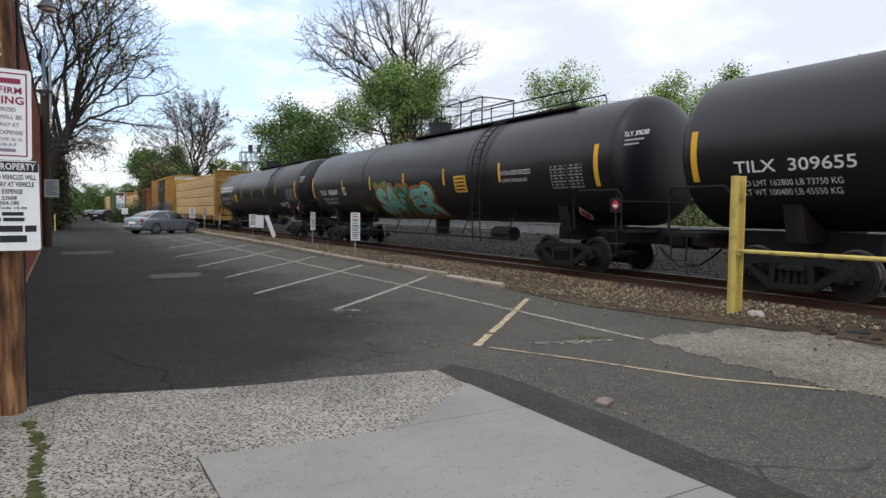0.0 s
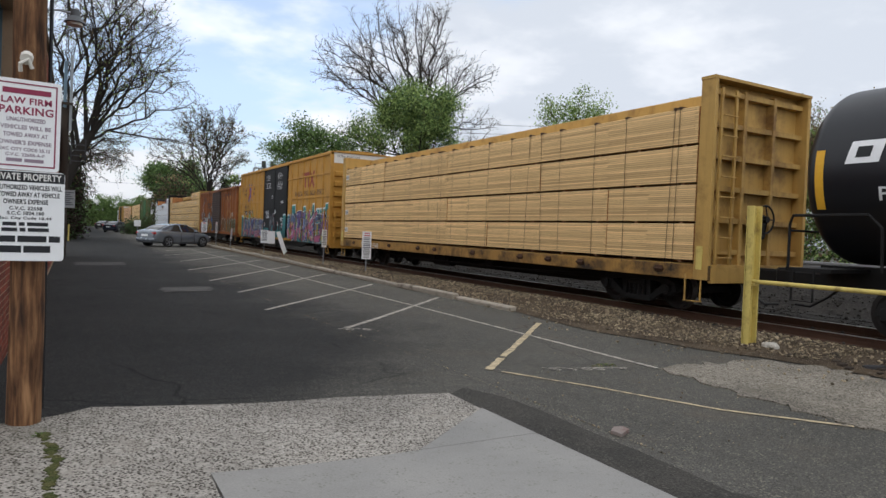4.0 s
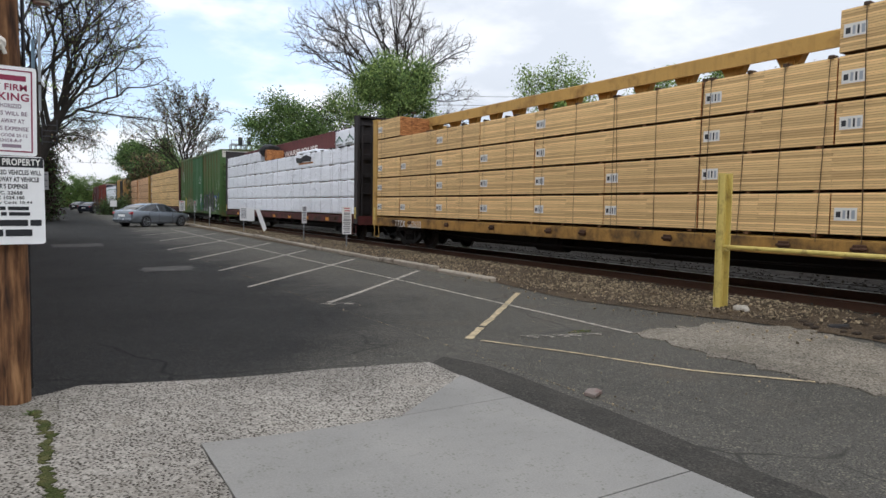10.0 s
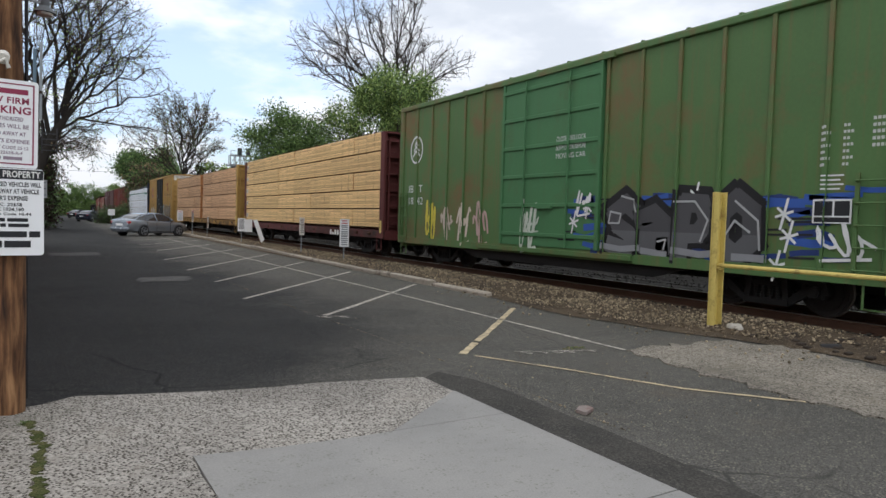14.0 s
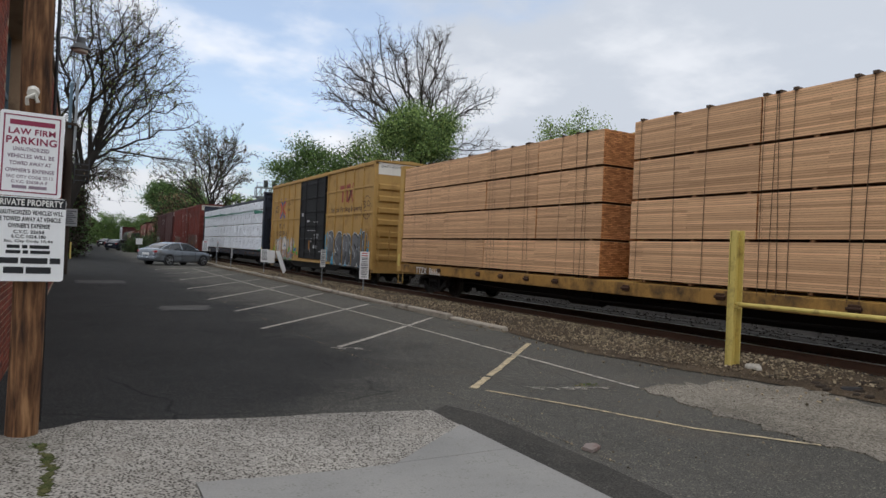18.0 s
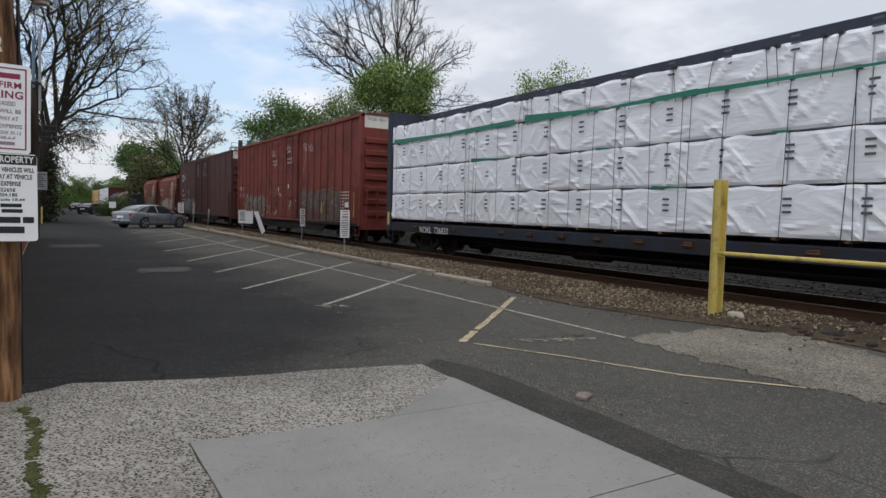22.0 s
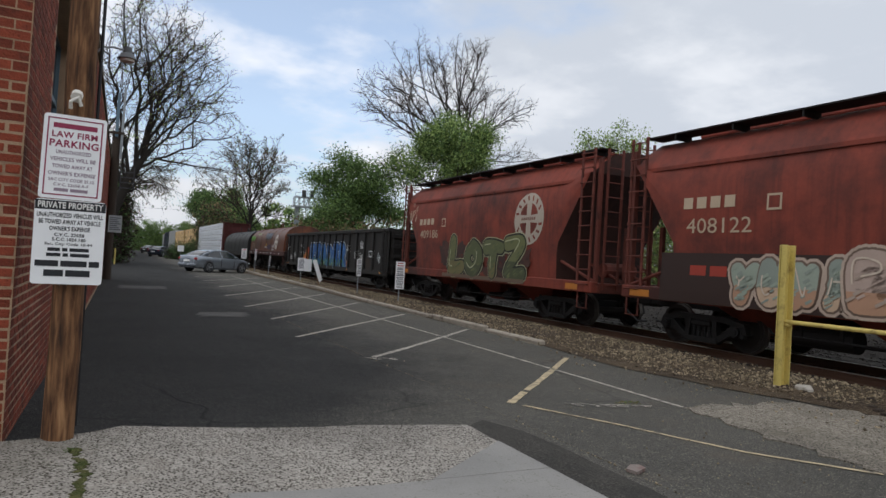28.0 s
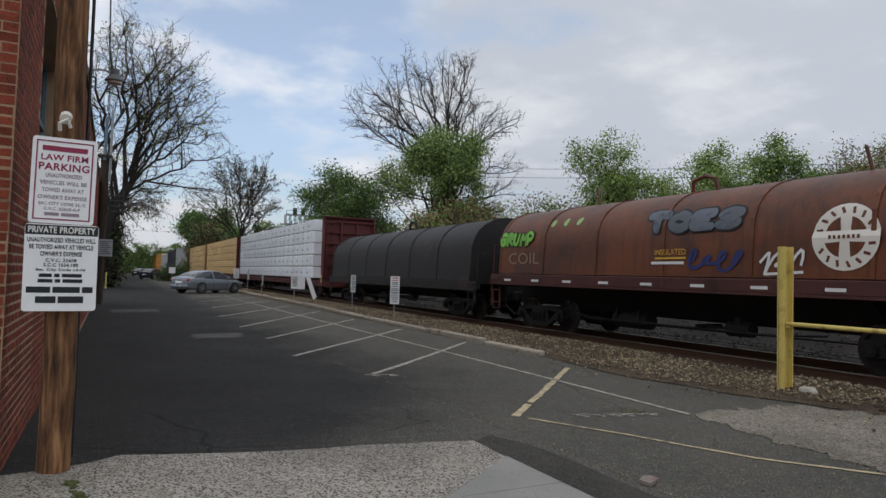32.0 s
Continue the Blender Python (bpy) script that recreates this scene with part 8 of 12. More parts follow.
# 4: yellow centre-beam with lumber below the top chord
car, L = centerbeam("centerbeam_flatcar", 53.32, 72.9, "yellow center-beam flatcar loaded with tan lumber packets", beam_yellow)
stack(car, -L / 2 + 0.37, L / 2 - 0.37, 1.06, 4, lumber, "boards", 0.76, 4)
p = Paint([(-L / 2, L / 2, -1.505)])
p.add(ink_white, text_shapes("TTZX  83548", -L / 2 + 2.4, 0.72, 0.22)).done("lettering", car)

# 5: yellow high-cube boxcar with a black double door and turquoise and pink graffiti
mid = (74.37 + 93.26) / 2
car, L, s = boxcar("boxcar", 74.37, 93.26, "tall yellow boxcar with black doors and colourful graffiti", ttx_yellow, [(81.45 - mid, 84.0 - mid), (84.0 - mid, 86.5 - mid)], door_black,
                   ribs=even(-9.3, 9.3, 19), bands=(3.0, 4.1), rib_w=0.1, sill_h=0.05, sill_mat=black_iron, door_style="smooth")
p = Paint(s)
RED, OXB = ink("8c3a2e"), ink("4a352c")
u = u_of(mid, 78.7)
p.add(RED, rect(u, 4.14, u + 1.22, 4.32)).add(RED, rect(u + 0.24, 3.55, u + 0.44, 4.14)).add(RED, rect(u + 0.78, 3.55, u + 0.98, 4.14))
p.add(RED, stroke([(u + 1.12, 3.57), (u + 1.72, 4.3)], 0.18)).add(RED, stroke([(u + 1.12, 4.3), (u + 1.72, 3.57)], 0.18), 1)
p.add(OXB, text_shapes("RAILCAR POOLING EXPERTS", u_of(mid, 80.05), 3.1, 0.27, 4.6, 0.012))


def railbox_mark(p, u, v, k, col_a, col_b):
    """The bent arrows mark: two bends that meet, as plain strokes."""
    def at(pts): return [(u + a * k, v + b * k) for a, b in pts]
    p.add(col_b, stroke(at([(-0.48, 0.56), (-0.12, 0.3), (0.0, 0.1), (0.0, -0.1), (-0.12, -0.3), (-0.48, -0.58)]), 0.17 * k), 1)
    p.add(col_a, stroke(at([(-0.54, 0.3), (-0.14, 0.0), (-0.54, -0.36)]), 0.16 * k), 2)
    p.add(col_b, stroke(at([(0.08, 0.24), (0.54, 0.56)]), 0.16 * k), 1).add(col_a, stroke(at([(0.14, 0.08), (0.56, 0.36)]), 0.15 * k), 2)
    p.add(col_b, stroke(at([(0.08, -0.26), (0.5, -0.54)]), 0.16 * k), 1).add(col_a, stroke(at([(0.14, -0.06), (0.56, -0.32)]), 0.15 * k), 2)


railbox_mark(p, u_of(mid, 90.45), 3.7, 0.95, ink("b8423a"), ink("3d5a9e"))
for t_, y0, v in (("next", 92.2, 3.78), ("load", 92.2, 3.5), ("any", 89.6, 3.78), ("road", 89.7, 3.5)):
    p.add(OXB, text_shapes(t_, u_of(mid, y0), v, 0.2 if t_ in ("next", "any") else 0.24, 0.62, 0.02, 0.2))
p.add(OXB, text_shapes("TB OX", u_of(mid, 92.15), 2.58, 0.27, 1.3, 0.012, 0.15))
for k, c in enumerate("638079"):
    u = u_of(mid, 92.15) + 0.43 * k
    p.add(ink_black, rect(u, 2.18, u + 0.36, 2.48)).add(W_, text_shapes(c, u + 0.08, 2.22, 0.21, 0.18, 0.01), 1)
for yy, lines_ in ((86.0, ("CLOSE THIS DOOR", "BEFORE CLOSING", "MAIN DOOR", "", "CIERRE ESTA PUERTA", "ANTES DE CERRAR", "LA PUERTA PRINCIPAL")), (83.5, ("CLOSE AND LOCK", "BOTH DOORS BEFORE", "MOVING CAR", "", "CIERRE Y PONGA", "EL SEGURO EN AMBAS", "PUERTAS ANTES DE", "MOVER EL CARRO"))):
    for i, t_ in enumerate(lines_):
        if t_: p.add(W_, text_shapes(t_, u_of(mid, yy) + 0.02 * (20 - len(t_)), 4.5 - 0.125 * i, 0.095, 0.062 * len(t_), 0.012), 5)
for y0, v, w in ((84.6, 3.3, 0.2), (84.6, 3.22, 0.16), (84.6, 3.14, 0.2), (82.6, 2.9, 0.5), (82.6, 2.82, 0.5)):
    p.add(W_, rect(u_of(mid, y0), v, u_of(mid, y0) + w, v + 0.04), 5)
p.add(ink("d9c43a"), rect(u_of(mid, 75.9), 0.92, u_of(mid, 75.2), 1.05), 12)


def angular_piece(p, text, u0, u1, v0, v1, seed, upper, lower, edge, line, dot=None, layer=0, limits=None, lap=1.2, split=0.5):
    """Interlocking slanted letters in two tones, dark edges inside a pale outline, with dots strewn over them."""
    rng = random.Random(seed)
    step, h = (u1 - u0) / len(text), v1 - v0
    lim = limits or (u0 - 0.4, v0 - 0.1, u1 + 0.4, v1 + 0.4)
    vm = v0 + h * split
    for lay, off, col in ((1, 0.105, line), (2, 0.075, edge), (3, 0.045, None)):
        rng.seed(seed)
        for k, ch in enumerate(text):
            du, dv, sh, hh = rng.uniform(-0.08, 0.08), rng.uniform(-0.06, 0.06) * h, rng.uniform(-0.25, 0.4), h * rng.uniform(0.92, 1.12)
            q = text_shapes(ch, u0 + k * step + du, v0 + dv, hh, step * lap * 0.9, off, sh, box=0.0)
            if col is not None: p.add(col, q, lay + layer, lim)
            else:
                p.add(upper[k % len(upper)], q, lay + layer, (lim[0], vm, lim[2], lim[3]))
                p.add(lower[k % len(lower)], q, lay + layer, (lim[0], lim[1], lim[2], vm))
    for k in range(len(text) * 2):
        u, v = rng.uniform(u0, u1), rng.uniform(v0 + 0.1, v1)
        p.add(line, stroke([(u, v), (u + rng.uniform(-0.15, 0.3), v + rng.uniform(-0.35, 0.35))], 0.035), 5 + layer, lim)
        if dot is not None:
            for i in range(3):
                p.add(dot, blob(u + rng.uniform(-0.1, 0.1), v + rng.uniform(-0.1, 0.1), 0.15, 0.15, rng, 8), 6 + layer, lim)
    return p


BENT = {"S": [[(0.9, 0.8), (0.55, 1.0), (0.12, 0.78), (0.3, 0.52), (0.85, 0.3), (0.6, 0.02), (0.05, 0.12)]], "A": [[(0.02, 0.0), (0.4, 1.0), (0.62, 0.62), (0.98, 0.02)], [(0.2, 0.36), (0.8, 0.4)]],
        "K": [[(0.12, 1.02), (0.18, 0.5), (0.1, 0.0)], [(0.95, 1.0), (0.35, 0.52), (1.0, 0.02)]], "R": [[(0.12, 0.0), (0.1, 0.98), (0.75, 0.92), (0.82, 0.58), (0.3, 0.46), (1.0, 0.0)]],
        "E": [[(0.95, 0.96), (0.15, 0.9), (0.1, 0.1), (0.95, 0.04)], [(0.15, 0.52), (0.75, 0.56)]], "N": [[(0.1, 0.0), (0.15, 1.0), (0.85, 0.05), (0.9, 1.0)]],
        "P": [[(0.15, 0.0), (0.2, 0.55), (0.3, 0.98), (0.75, 0.95), (0.88, 0.65), (0.65, 0.42), (0.3, 0.4)]], "O": [[(0.5, 0.98), (0.85, 0.78), (0.9, 0.3), (0.55, 0.04), (0.15, 0.25), (0.15, 0.75), (0.5, 0.98)]],
        "a": [[(0.05, 0.62), (0.5, 0.75), (0.8, 0.55), (0.72, 0.05)], [(0.75, 0.42), (0.25, 0.38), (0.2, 0.05), (0.75, 0.1)]]}


def woven_piece(p, text, u0, u1, v0, v1, seed, upper, lower, edge, light, t=0.26, rim=0.1, lap=1.35, limits=None, layer=1, split=0.5, facets=3):
    """Thick bent bars laid over one another as letters: a dark rim, two tones, thin light edges and dark facets."""
    rng = random.Random(seed)
    step, h = (u1 - u0) / len(text), v1 - v0
    lim = limits or (u0 - 0.4, v0 - 0.15, u1 + 0.4, v1 + 0.4)
    vm = v0 + h * split
    lines = []
    for k, ch in enumerate(text):
        dv, hh, sh = rng.uniform(-0.05, 0.05) * h, h * rng.uniform(0.92, 1.08), rng.uniform(-0.12, 0.22)
        for q in BENT[ch]:
            lines.append((k, [(u0 + k * step + a * step * lap * 0.8 + sh * b * step, v0 + dv + b * hh) for a, b in q]))
    for k, q in lines:
        p.add(light, stroke([(a - 0.02, b + 0.03) for a, b in q], t + rim + 0.05), layer, lim)
        p.add(edge, stroke(q, t + rim), layer + 1, lim)
    for k, q in lines:
        y = layer + 2 + 2 * (k % 2)
        p.add(edge, stroke(q, t + rim * 0.6), y, lim)
        p.add(upper[k % len(upper)], stroke(q, t), y + 1, (lim[0], vm, lim[2], lim[3]))
        p.add(lower[k % len(lower)], stroke(q, t), y + 1, (lim[0], lim[1], lim[2], vm))
        d = t * 0.36
        for i in range(facets):
            j = rng.randrange(len(q) - 1)
            (a, b), (c, e) = q[j], q[j + 1]
            f = rng.uniform(0.1, 0.5)
            p.add(light if i else edge, stroke([(a + (c - a) * f - d, b + (e - b) * f + d * 0.6), (c - d, e + d * 0.6)], 0.03), layer + 7, lim)
    return p


def slant_blocks(p, col, u, v, h, widths, slant=0.25, gap=0.09, layer=0):
    """A company's name as plain slanted blocks."""
    for w in widths:
        p.add(col, [[(u, v), (u + w, v), (u + w + slant * h, v + h), (u + slant * h, v + h)]], layer)
        u += w + gap
    return p


TURQ, PINK, NAVY = ink("35898c"), ink("a85478"), ink("23263a")
LIME, VIOLET = ink("9ab648"), ink("55508f")
rng = random.Random(50)
SLATE, PLUM, CRIM, DUSK = ink("59698c"), ink("5d4a80"), ink("8e4058"), ink("8a6a98")
for a, b, top_ in ((82.2, 74.5, 2.42), (93.2, 86.5, 2.0)):
    u = u_of(mid, a)
    while u < u_of(mid, b) - 0.3:
        w = rng.uniform(0.5, 1.1)
        hi = top_ * rng.uniform(0.8, 1.1)
        p.add(ink("d9dfe0"), [[(u - 0.1, 0.69), (u + w + 0.1, 0.69), (u + w - 0.05, hi + 0.07), (u + 0.1, hi + 0.05)]], 0, (u_of(mid, a), 0.67, u_of(mid, b), 2.75))
        p.add(TURQ, [[(u - 0.1, 0.7), (u + w + 0.1, 0.7), (u + w - 0.08, hi), (u + 0.12, hi - 0.02)]], 1, (u_of(mid, a), 0.67, u_of(mid, b), 2.75))
        for k in range(int((hi - 0.8) / 0.1)):
            v = 0.78 + 0.1 * k
            p.add(ink("22595f"), stroke([(u - 0.05, v), (u + w * 0.9, v)], 0.034), 2, (u_of(mid, a), 0.67, u_of(mid, b), 2.75))
        u += w * 0.9
PALE = ink("d3dadd")
ROSE, STEEL = ink("b0607e"), ink("6b85ac")
blade_piece(p, u_of(mid, 81.0), u_of(mid, 76.5), 0.8, 2.22, 5, (SLATE, STEEL, ROSE, PLUM, SLATE, CRIM), (PLUM, ROSE, PINK, VIOLET, PINK, STEEL), NAVY, PALE, (u_of(mid, 82.2), 0.68, u_of(mid, 74.4), 2.7), 3, 0.5, 0.34)
WILD = (u_of(mid, 82.2), 0.68, u_of(mid, 74.4), 2.75)
throw_up(p, "OTIKEN", u_of(mid, 81.55), 0.74, 6.6, 1.52, (SLATE, PLUM, STEEL, ROSE, SLATE, DUSK), NAVY, PALE, PALE, 57, 8, 0.19, 0.04, 0.03, 1.6, 16, (PINK, ROSE, PLUM, VIOLET), 0.6, WILD)
blade_piece(p, u_of(mid, 92.1), u_of(mid, 87.0), 0.8, 1.95, 6, (SLATE, PLUM, STEEL, VIOLET), (PINK, ROSE, PINK, PLUM), NAVY, PALE, (u_of(mid, 93.2), 0.68, u_of(mid, 86.4), 2.4), 3, 0.42, 0.32)
throw_up(p, "ATKEM", u_of(mid, 92.3), 0.74, 5.3, 1.2, (SLATE, STEEL, PLUM, SLATE), NAVY, PALE, PALE, 58, 8, 0.18, 0.035, 0.03, 1.6, 14, (PINK, ROSE, PINK, ROSE), 0.6, (u_of(mid, 93.2), 0.68, u_of(mid, 86.6), 2.4))
for a, b, n in ((81.2, 75.0, 22), (92.3, 87.0, 18)):
    for k in range(n):
        u, v = rng.uniform(u_of(mid, a), u_of(mid, b)), rng.uniform(0.9, 2.2)
        for i in range(3):
            p.add(LIME, blob(u + 0.07 * (i % 2), v + 0.08 * (i // 2), 0.09, 0.1, rng, 7), 20 + i)
# turquoise bands across the doors with a narrow knot of grey and red splinters
lim = (u_of(mid, 86.45), 0.68, u_of(mid, 81.6), 2.3)
for k in range(9):
    p.add(ink("2f7f84"), stroke([(u_of(mid, 86.4), 0.74 + 0.075 * k), (u_of(mid, 85.3 if k > 4 else 81.7), 0.74 + 0.075 * k)], 0.05), 1, lim)
for k in range(12):
    u = u_of(mid, 83.6) + 0.17 * k
    p.add(ink("2f7f84"), [[(u, 0.72), (u + 0.2, 0.72), (u + 0.17, 1.2 + 0.5 * (k % 3 == 2)), (u + 0.04, 1.25)]], 1, lim)
blade_piece(p, u_of(mid, 84.9), u_of(mid, 83.6), 0.76, 2.15, 59, (ink("5d6266"), ink("7a4640"), ink("4a5054")), (ink("7c463a"), ink("2f7f84"), ink("8e4a44")), NAVY, PALE, lim, 3, 0.5, 0.22)
for y0, v, w in ((85.9, 2.35, 0.75), (85.8, 2.1, 0.7), (84.0, 2.35, 0.4), (82.6, 1.9, 0.5)):
    p.add(PALE, scrawl(u_of(mid, y0), v, w, 0.2, random.Random(int(y0 * 10)), 0.03), 7)
for y0, v, w, h in ((86.2, 1.45, 0.16, 0.24), (83.2, 1.5, 0.16, 0.24), (82.3, 1.4, 0.1, 0.3)):
    p.add(PALE, rect(u_of(mid, y0), v, u_of(mid, y0) + w, v + h), 8).add(ink("b8323a"), rect(u_of(mid, y0) + 0.02, v + 0.1, u_of(mid, y0) + w - 0.05, v + 0.2), 9)
# black tag by the end
p.add(ink_black, scrawl(u_of(mid, 76.1), 1.95, 0.6, 0.3, random.Random(3), 0.03), 21).add(ink_black, scrawl(u_of(mid, 76.0), 1.6, 0.5, 0.2, random.Random(4), 0.025), 21)
p.add(ink("8c6a30"), rect(u_of(mid, 76.2), 1.1, u_of(mid, 75.95), 1.65), 21)
p.done("graffiti", car, "pink, purple and turquoise graffiti with stencilled lettering")

# 6: rust-orange boxcar with a brown corrugated door
mid = (94.55 + 110.45) / 2
car, L, s = boxcar("boxcar", 94.55, 110.45, "rust-stained orange boxcar with a brown corrugated door", orange_rust, [(100.6 - mid, 104.1 - mid)], door_brown, top=4.42, bottom=0.72,
                   ribs=even(-7.7, 7.7, 19), rib_w=0.1, white_top=False, door_style="corrugated", end_mat=beam_yellow, side_ladder=False)
p = Paint(s)
BROWNISH = ink("42291b")
slant_blocks(p, BROWNISH, u_of(mid, 108.6), 3.25, 0.55, (0.32, 0.5, 0.2), 0.3)
slant_blocks(p, BROWNISH, u_of(mid, 107.2), 3.25, 0.85, (0.22,), 0.3)
slant_blocks(p, BROWNISH, u_of(mid, 106.75), 2.82, 0.7, (0.16,), 0.25)
slant_blocks(p, BROWNISH, u_of(mid, 106.55), 2.82, 0.5, (0.6, 0.75), 0.25)
p.add(BROWNISH, stroke([(u_of(mid, 104.75), 2.85), (u_of(mid, 103.98), 3.28)], 0.2)).add(BROWNISH, stroke([(u_of(mid, 104.6), 3.28), (u_of(mid, 104.15), 2.85)], 0.2), 1)
p.add(ink_black, rect(u_of(mid, 109.6), 1.85, u_of(mid, 107.9), 2.5)).add(W_, text_shapes("RB   OX", u_of(mid, 109.5), 2.22, 0.2, 1.5), 1).add(W_, text_shapes("392  63", u_of(mid, 109.5), 1.92, 0.2, 1.45), 1)
p.add(OXB, text_shapes("The nationwide boxcar pool", u_of(mid, 100.3), 3.62, 0.34, 5.0, 0.012, 0.2))
railbox_mark(p, u_of(mid, 97.5), 3.0, 1.1, ink("8e4630"), ink("a0703c"))
rng = random.Random(65)
for k in range(13):
    p.add(ink("2f62a2"), blob(u_of(mid, 109.5) + 0.46 * k, 1.15 + 0.02 * k, 0.9, rng.uniform(0.8, 1.3), rng, rough=0.3), 0, (u_of(mid, 109.9), 0.74, u_of(mid, 103.6), 2.3))
WHT, CYAN, OCHRE = ink("cfd2d4"), ink("4fa9c4"), ink("b0902e")
for q, w in (([(107.45, 1.95), (107.0, 1.78), (106.5, 1.82), (106.0, 2.05), (105.55, 2.4)], [0.1, 0.22, 0.28, 0.24, 0.1]), ([(107.2, 1.9), (107.0, 1.5), (106.75, 1.15)], [0.12, 0.2, 0.1]), ([(106.4, 1.85), (106.3, 1.4), (106.45, 0.95)], [0.2, 0.16, 0.1]), ([(105.8, 2.1), (105.3, 2.0), (104.9, 2.15)], [0.1, 0.12, 0.05])):
    q = smooth_line([(u_of(mid, a), b) for a, b in q])
    w = [float(np.interp(i, np.linspace(0, len(q) - 1, len(w)), w)) for i in range(len(q))]
    p.add(CYAN, bold(q, [x + 0.2 for x in w]), 1).add(ink("17181b"), bold(q, [x + 0.09 for x in w]), 12).add(WHT, bold(q, w), 13)
    p.add(ink("17181b"), bold([(a + 0.03, b - 0.02) for a, b in q[2:-2]], 0.018), 14)
blade_piece(p, u_of(mid, 107.9), u_of(mid, 105.7), 0.8, 1.75, 63, (WHT, ink("b9bdc0"), WHT), (WHT, ink("a9adb2"), ink("3a4a62")), ink("15161a"), CYAN, (u_of(mid, 108.4), 0.74, u_of(mid, 105.2), 2.2), 2, 0.45, 0.2)
blade_piece(p, u_of(mid, 106.0), u_of(mid, 104.15), 0.8, 1.72, 64, (OCHRE, ink("c4a63e"), ink("9a7a26")), (ink("97762a"), OCHRE, ink("7c6224")), ink("15161a"), ink("d0c48a"), (u_of(mid, 106.2), 0.74, u_of(mid, 103.9), 2.0), 4, 0.5, 0.19)
for k in range(7):
    a = u_of(mid, 105.9) + 0.27 * k
    q = smooth_line([(a, 0.9 + 0.1 * (k % 2)), (a + 0.12, 1.3), (a + 0.3, 1.15), (a + 0.36, 1.5)])
    p.add(ink("15161a"), bold(q, 0.12), 10).add(OCHRE, bold(q, 0.075), 11)
angular_piece(p, "WA", u_of(mid, 108.9), u_of(mid, 107.6), 0.82, 1.2, 65, (ink("d5d7d8"),), (ink("d5d7d8"),), ink("1b1c20"), ink("1b1c20"), None, 3)
rng = random.Random(66)
for k in range(8):
    p.add(ink("4d5a42"), blob(u_of(mid, 98.6) + 0.5 * k, 1.35, 0.8, 1.2 * rng.uniform(0.8, 1.1), rng, rough=0.25), 0, (u_of(mid, 99.0), 0.75, u_of(mid, 94.9), 2.1))
throw_up(p, "BN", u_of(mid, 100.35), 1.0, 1.7, 0.98, (ink("7a5a38"), ink("6a5a3c")), ink("6a4a30"), ink("d9dbd6"), ink("d9dbd6"), 61, 1, 0.24, 0.05, 0.03, 1.2, 6)
throw_up(p, "ASE", u_of(mid, 98.1), 0.82, 2.7, 1.15, (ink("6a6a4a"), ink("566048"), ink("5f6650")), ink("3d4236"), ink("d9dbd6"), ink("cfd3c8"), 62, 1, 0.27, 0.05, 0.03, 1.25, 12)
p.add(ink("cfd6cc"), text_shapes("326", u_of(mid, 96.6), 2.1, 0.3, 0.75, 0.01), 2)
for y0, v in ((108.9, 3.35), (109.2, 2.75), (104.7, 2.9)):
    rng = random.Random(int(y0 * 10))
    u = u_of(mid, y0)
    p.add(W_, scrawl(u, v + 0.025, 0.5, 0.45, rng, 0.024), 4)
    p.add(W_, scrawl(u + 0.05, v - 0.25, 0.4, 0.3, rng, 0.02), 4)
for y0 in (99.3, 98.2, 97.0):
    p.add(ink("c08a4e"), rect(u_of(mid, y0), 1.0, u_of(mid, y0) + 0.18, 3.7), 2)
p.add(ink("d8a32e"), rect(u_of(mid, 110.1), 1.55, u_of(mid, 109.6), 1.85), 3)
p.done("graffiti", car, "blue, white and olive graffiti with stencilled lettering")

# 7: yellow centre-beam, part-height lumber
mid = (110.9 + 133.05) / 2
car, L = centerbeam("centerbeam_flatcar", 110.9, 133.05, "yellow center-beam flatcar with tan lumber packets and open top chord", beam_yellow)
stack(car, -L / 2 + 0.37, L / 2 - 0.37, 1.06, 5, lumber, "boards", 0.7, 7, skip=((4, 116.1 - mid, 129.9 - mid),), widths=(2.45, 2.45, 4.9), labels="all")
p = Paint([(-L / 2, L / 2, -1.505)])
p.add(ink_white, text_shapes("TTZX  862633", u_of(mid, 131.2), 0.72, 0.22)).done("lettering", car)

# 8: dark red centre-beam with white-wrapped packets
mid = (134.45 + 156.66) / 2
car, L = centerbeam("centerbeam_flatcar", 134.45, 156.66, "dark red center-beam flatcar with white-wrapped lumber packets", beam_red, beam_dark, top=4.95)
stack(car, -L / 2 + 0.37, L / 2 - 0.37, 1.06, 4, wrap_white, "wrap", 0.7, 8, widths=(2.45, 3.65, 4.9), labels=False)
stack(car, 134.82 - mid, 136.9 - mid, 3.86, 1, wrap_white, "wrap", 0.7, 81, widths=(1.04,), labels=False)
stack(car, 148.35 - mid, L / 2 - 0.37, 3.86, 1, wrap_white, "wrap", 0.61, 82, widths=(2.05, 3.6), labels=False)
part("raised_packet", MB().box(-1.47, -1.35, 0, -0.42, 1.35, 0.17, ch=0.05), wrap_white, car, "torn white wrapping bulging over a loose packet", loc=(0, 140.7 - mid, 3.84))
part("board_edge", MB().box(-1.53, -0.95, 0, -1.3, 0.95, 0.07, ch=0.01), lumber_end, car, "brown boards under the torn wrapping", loc=(0, 140.5 - mid, 3.36))
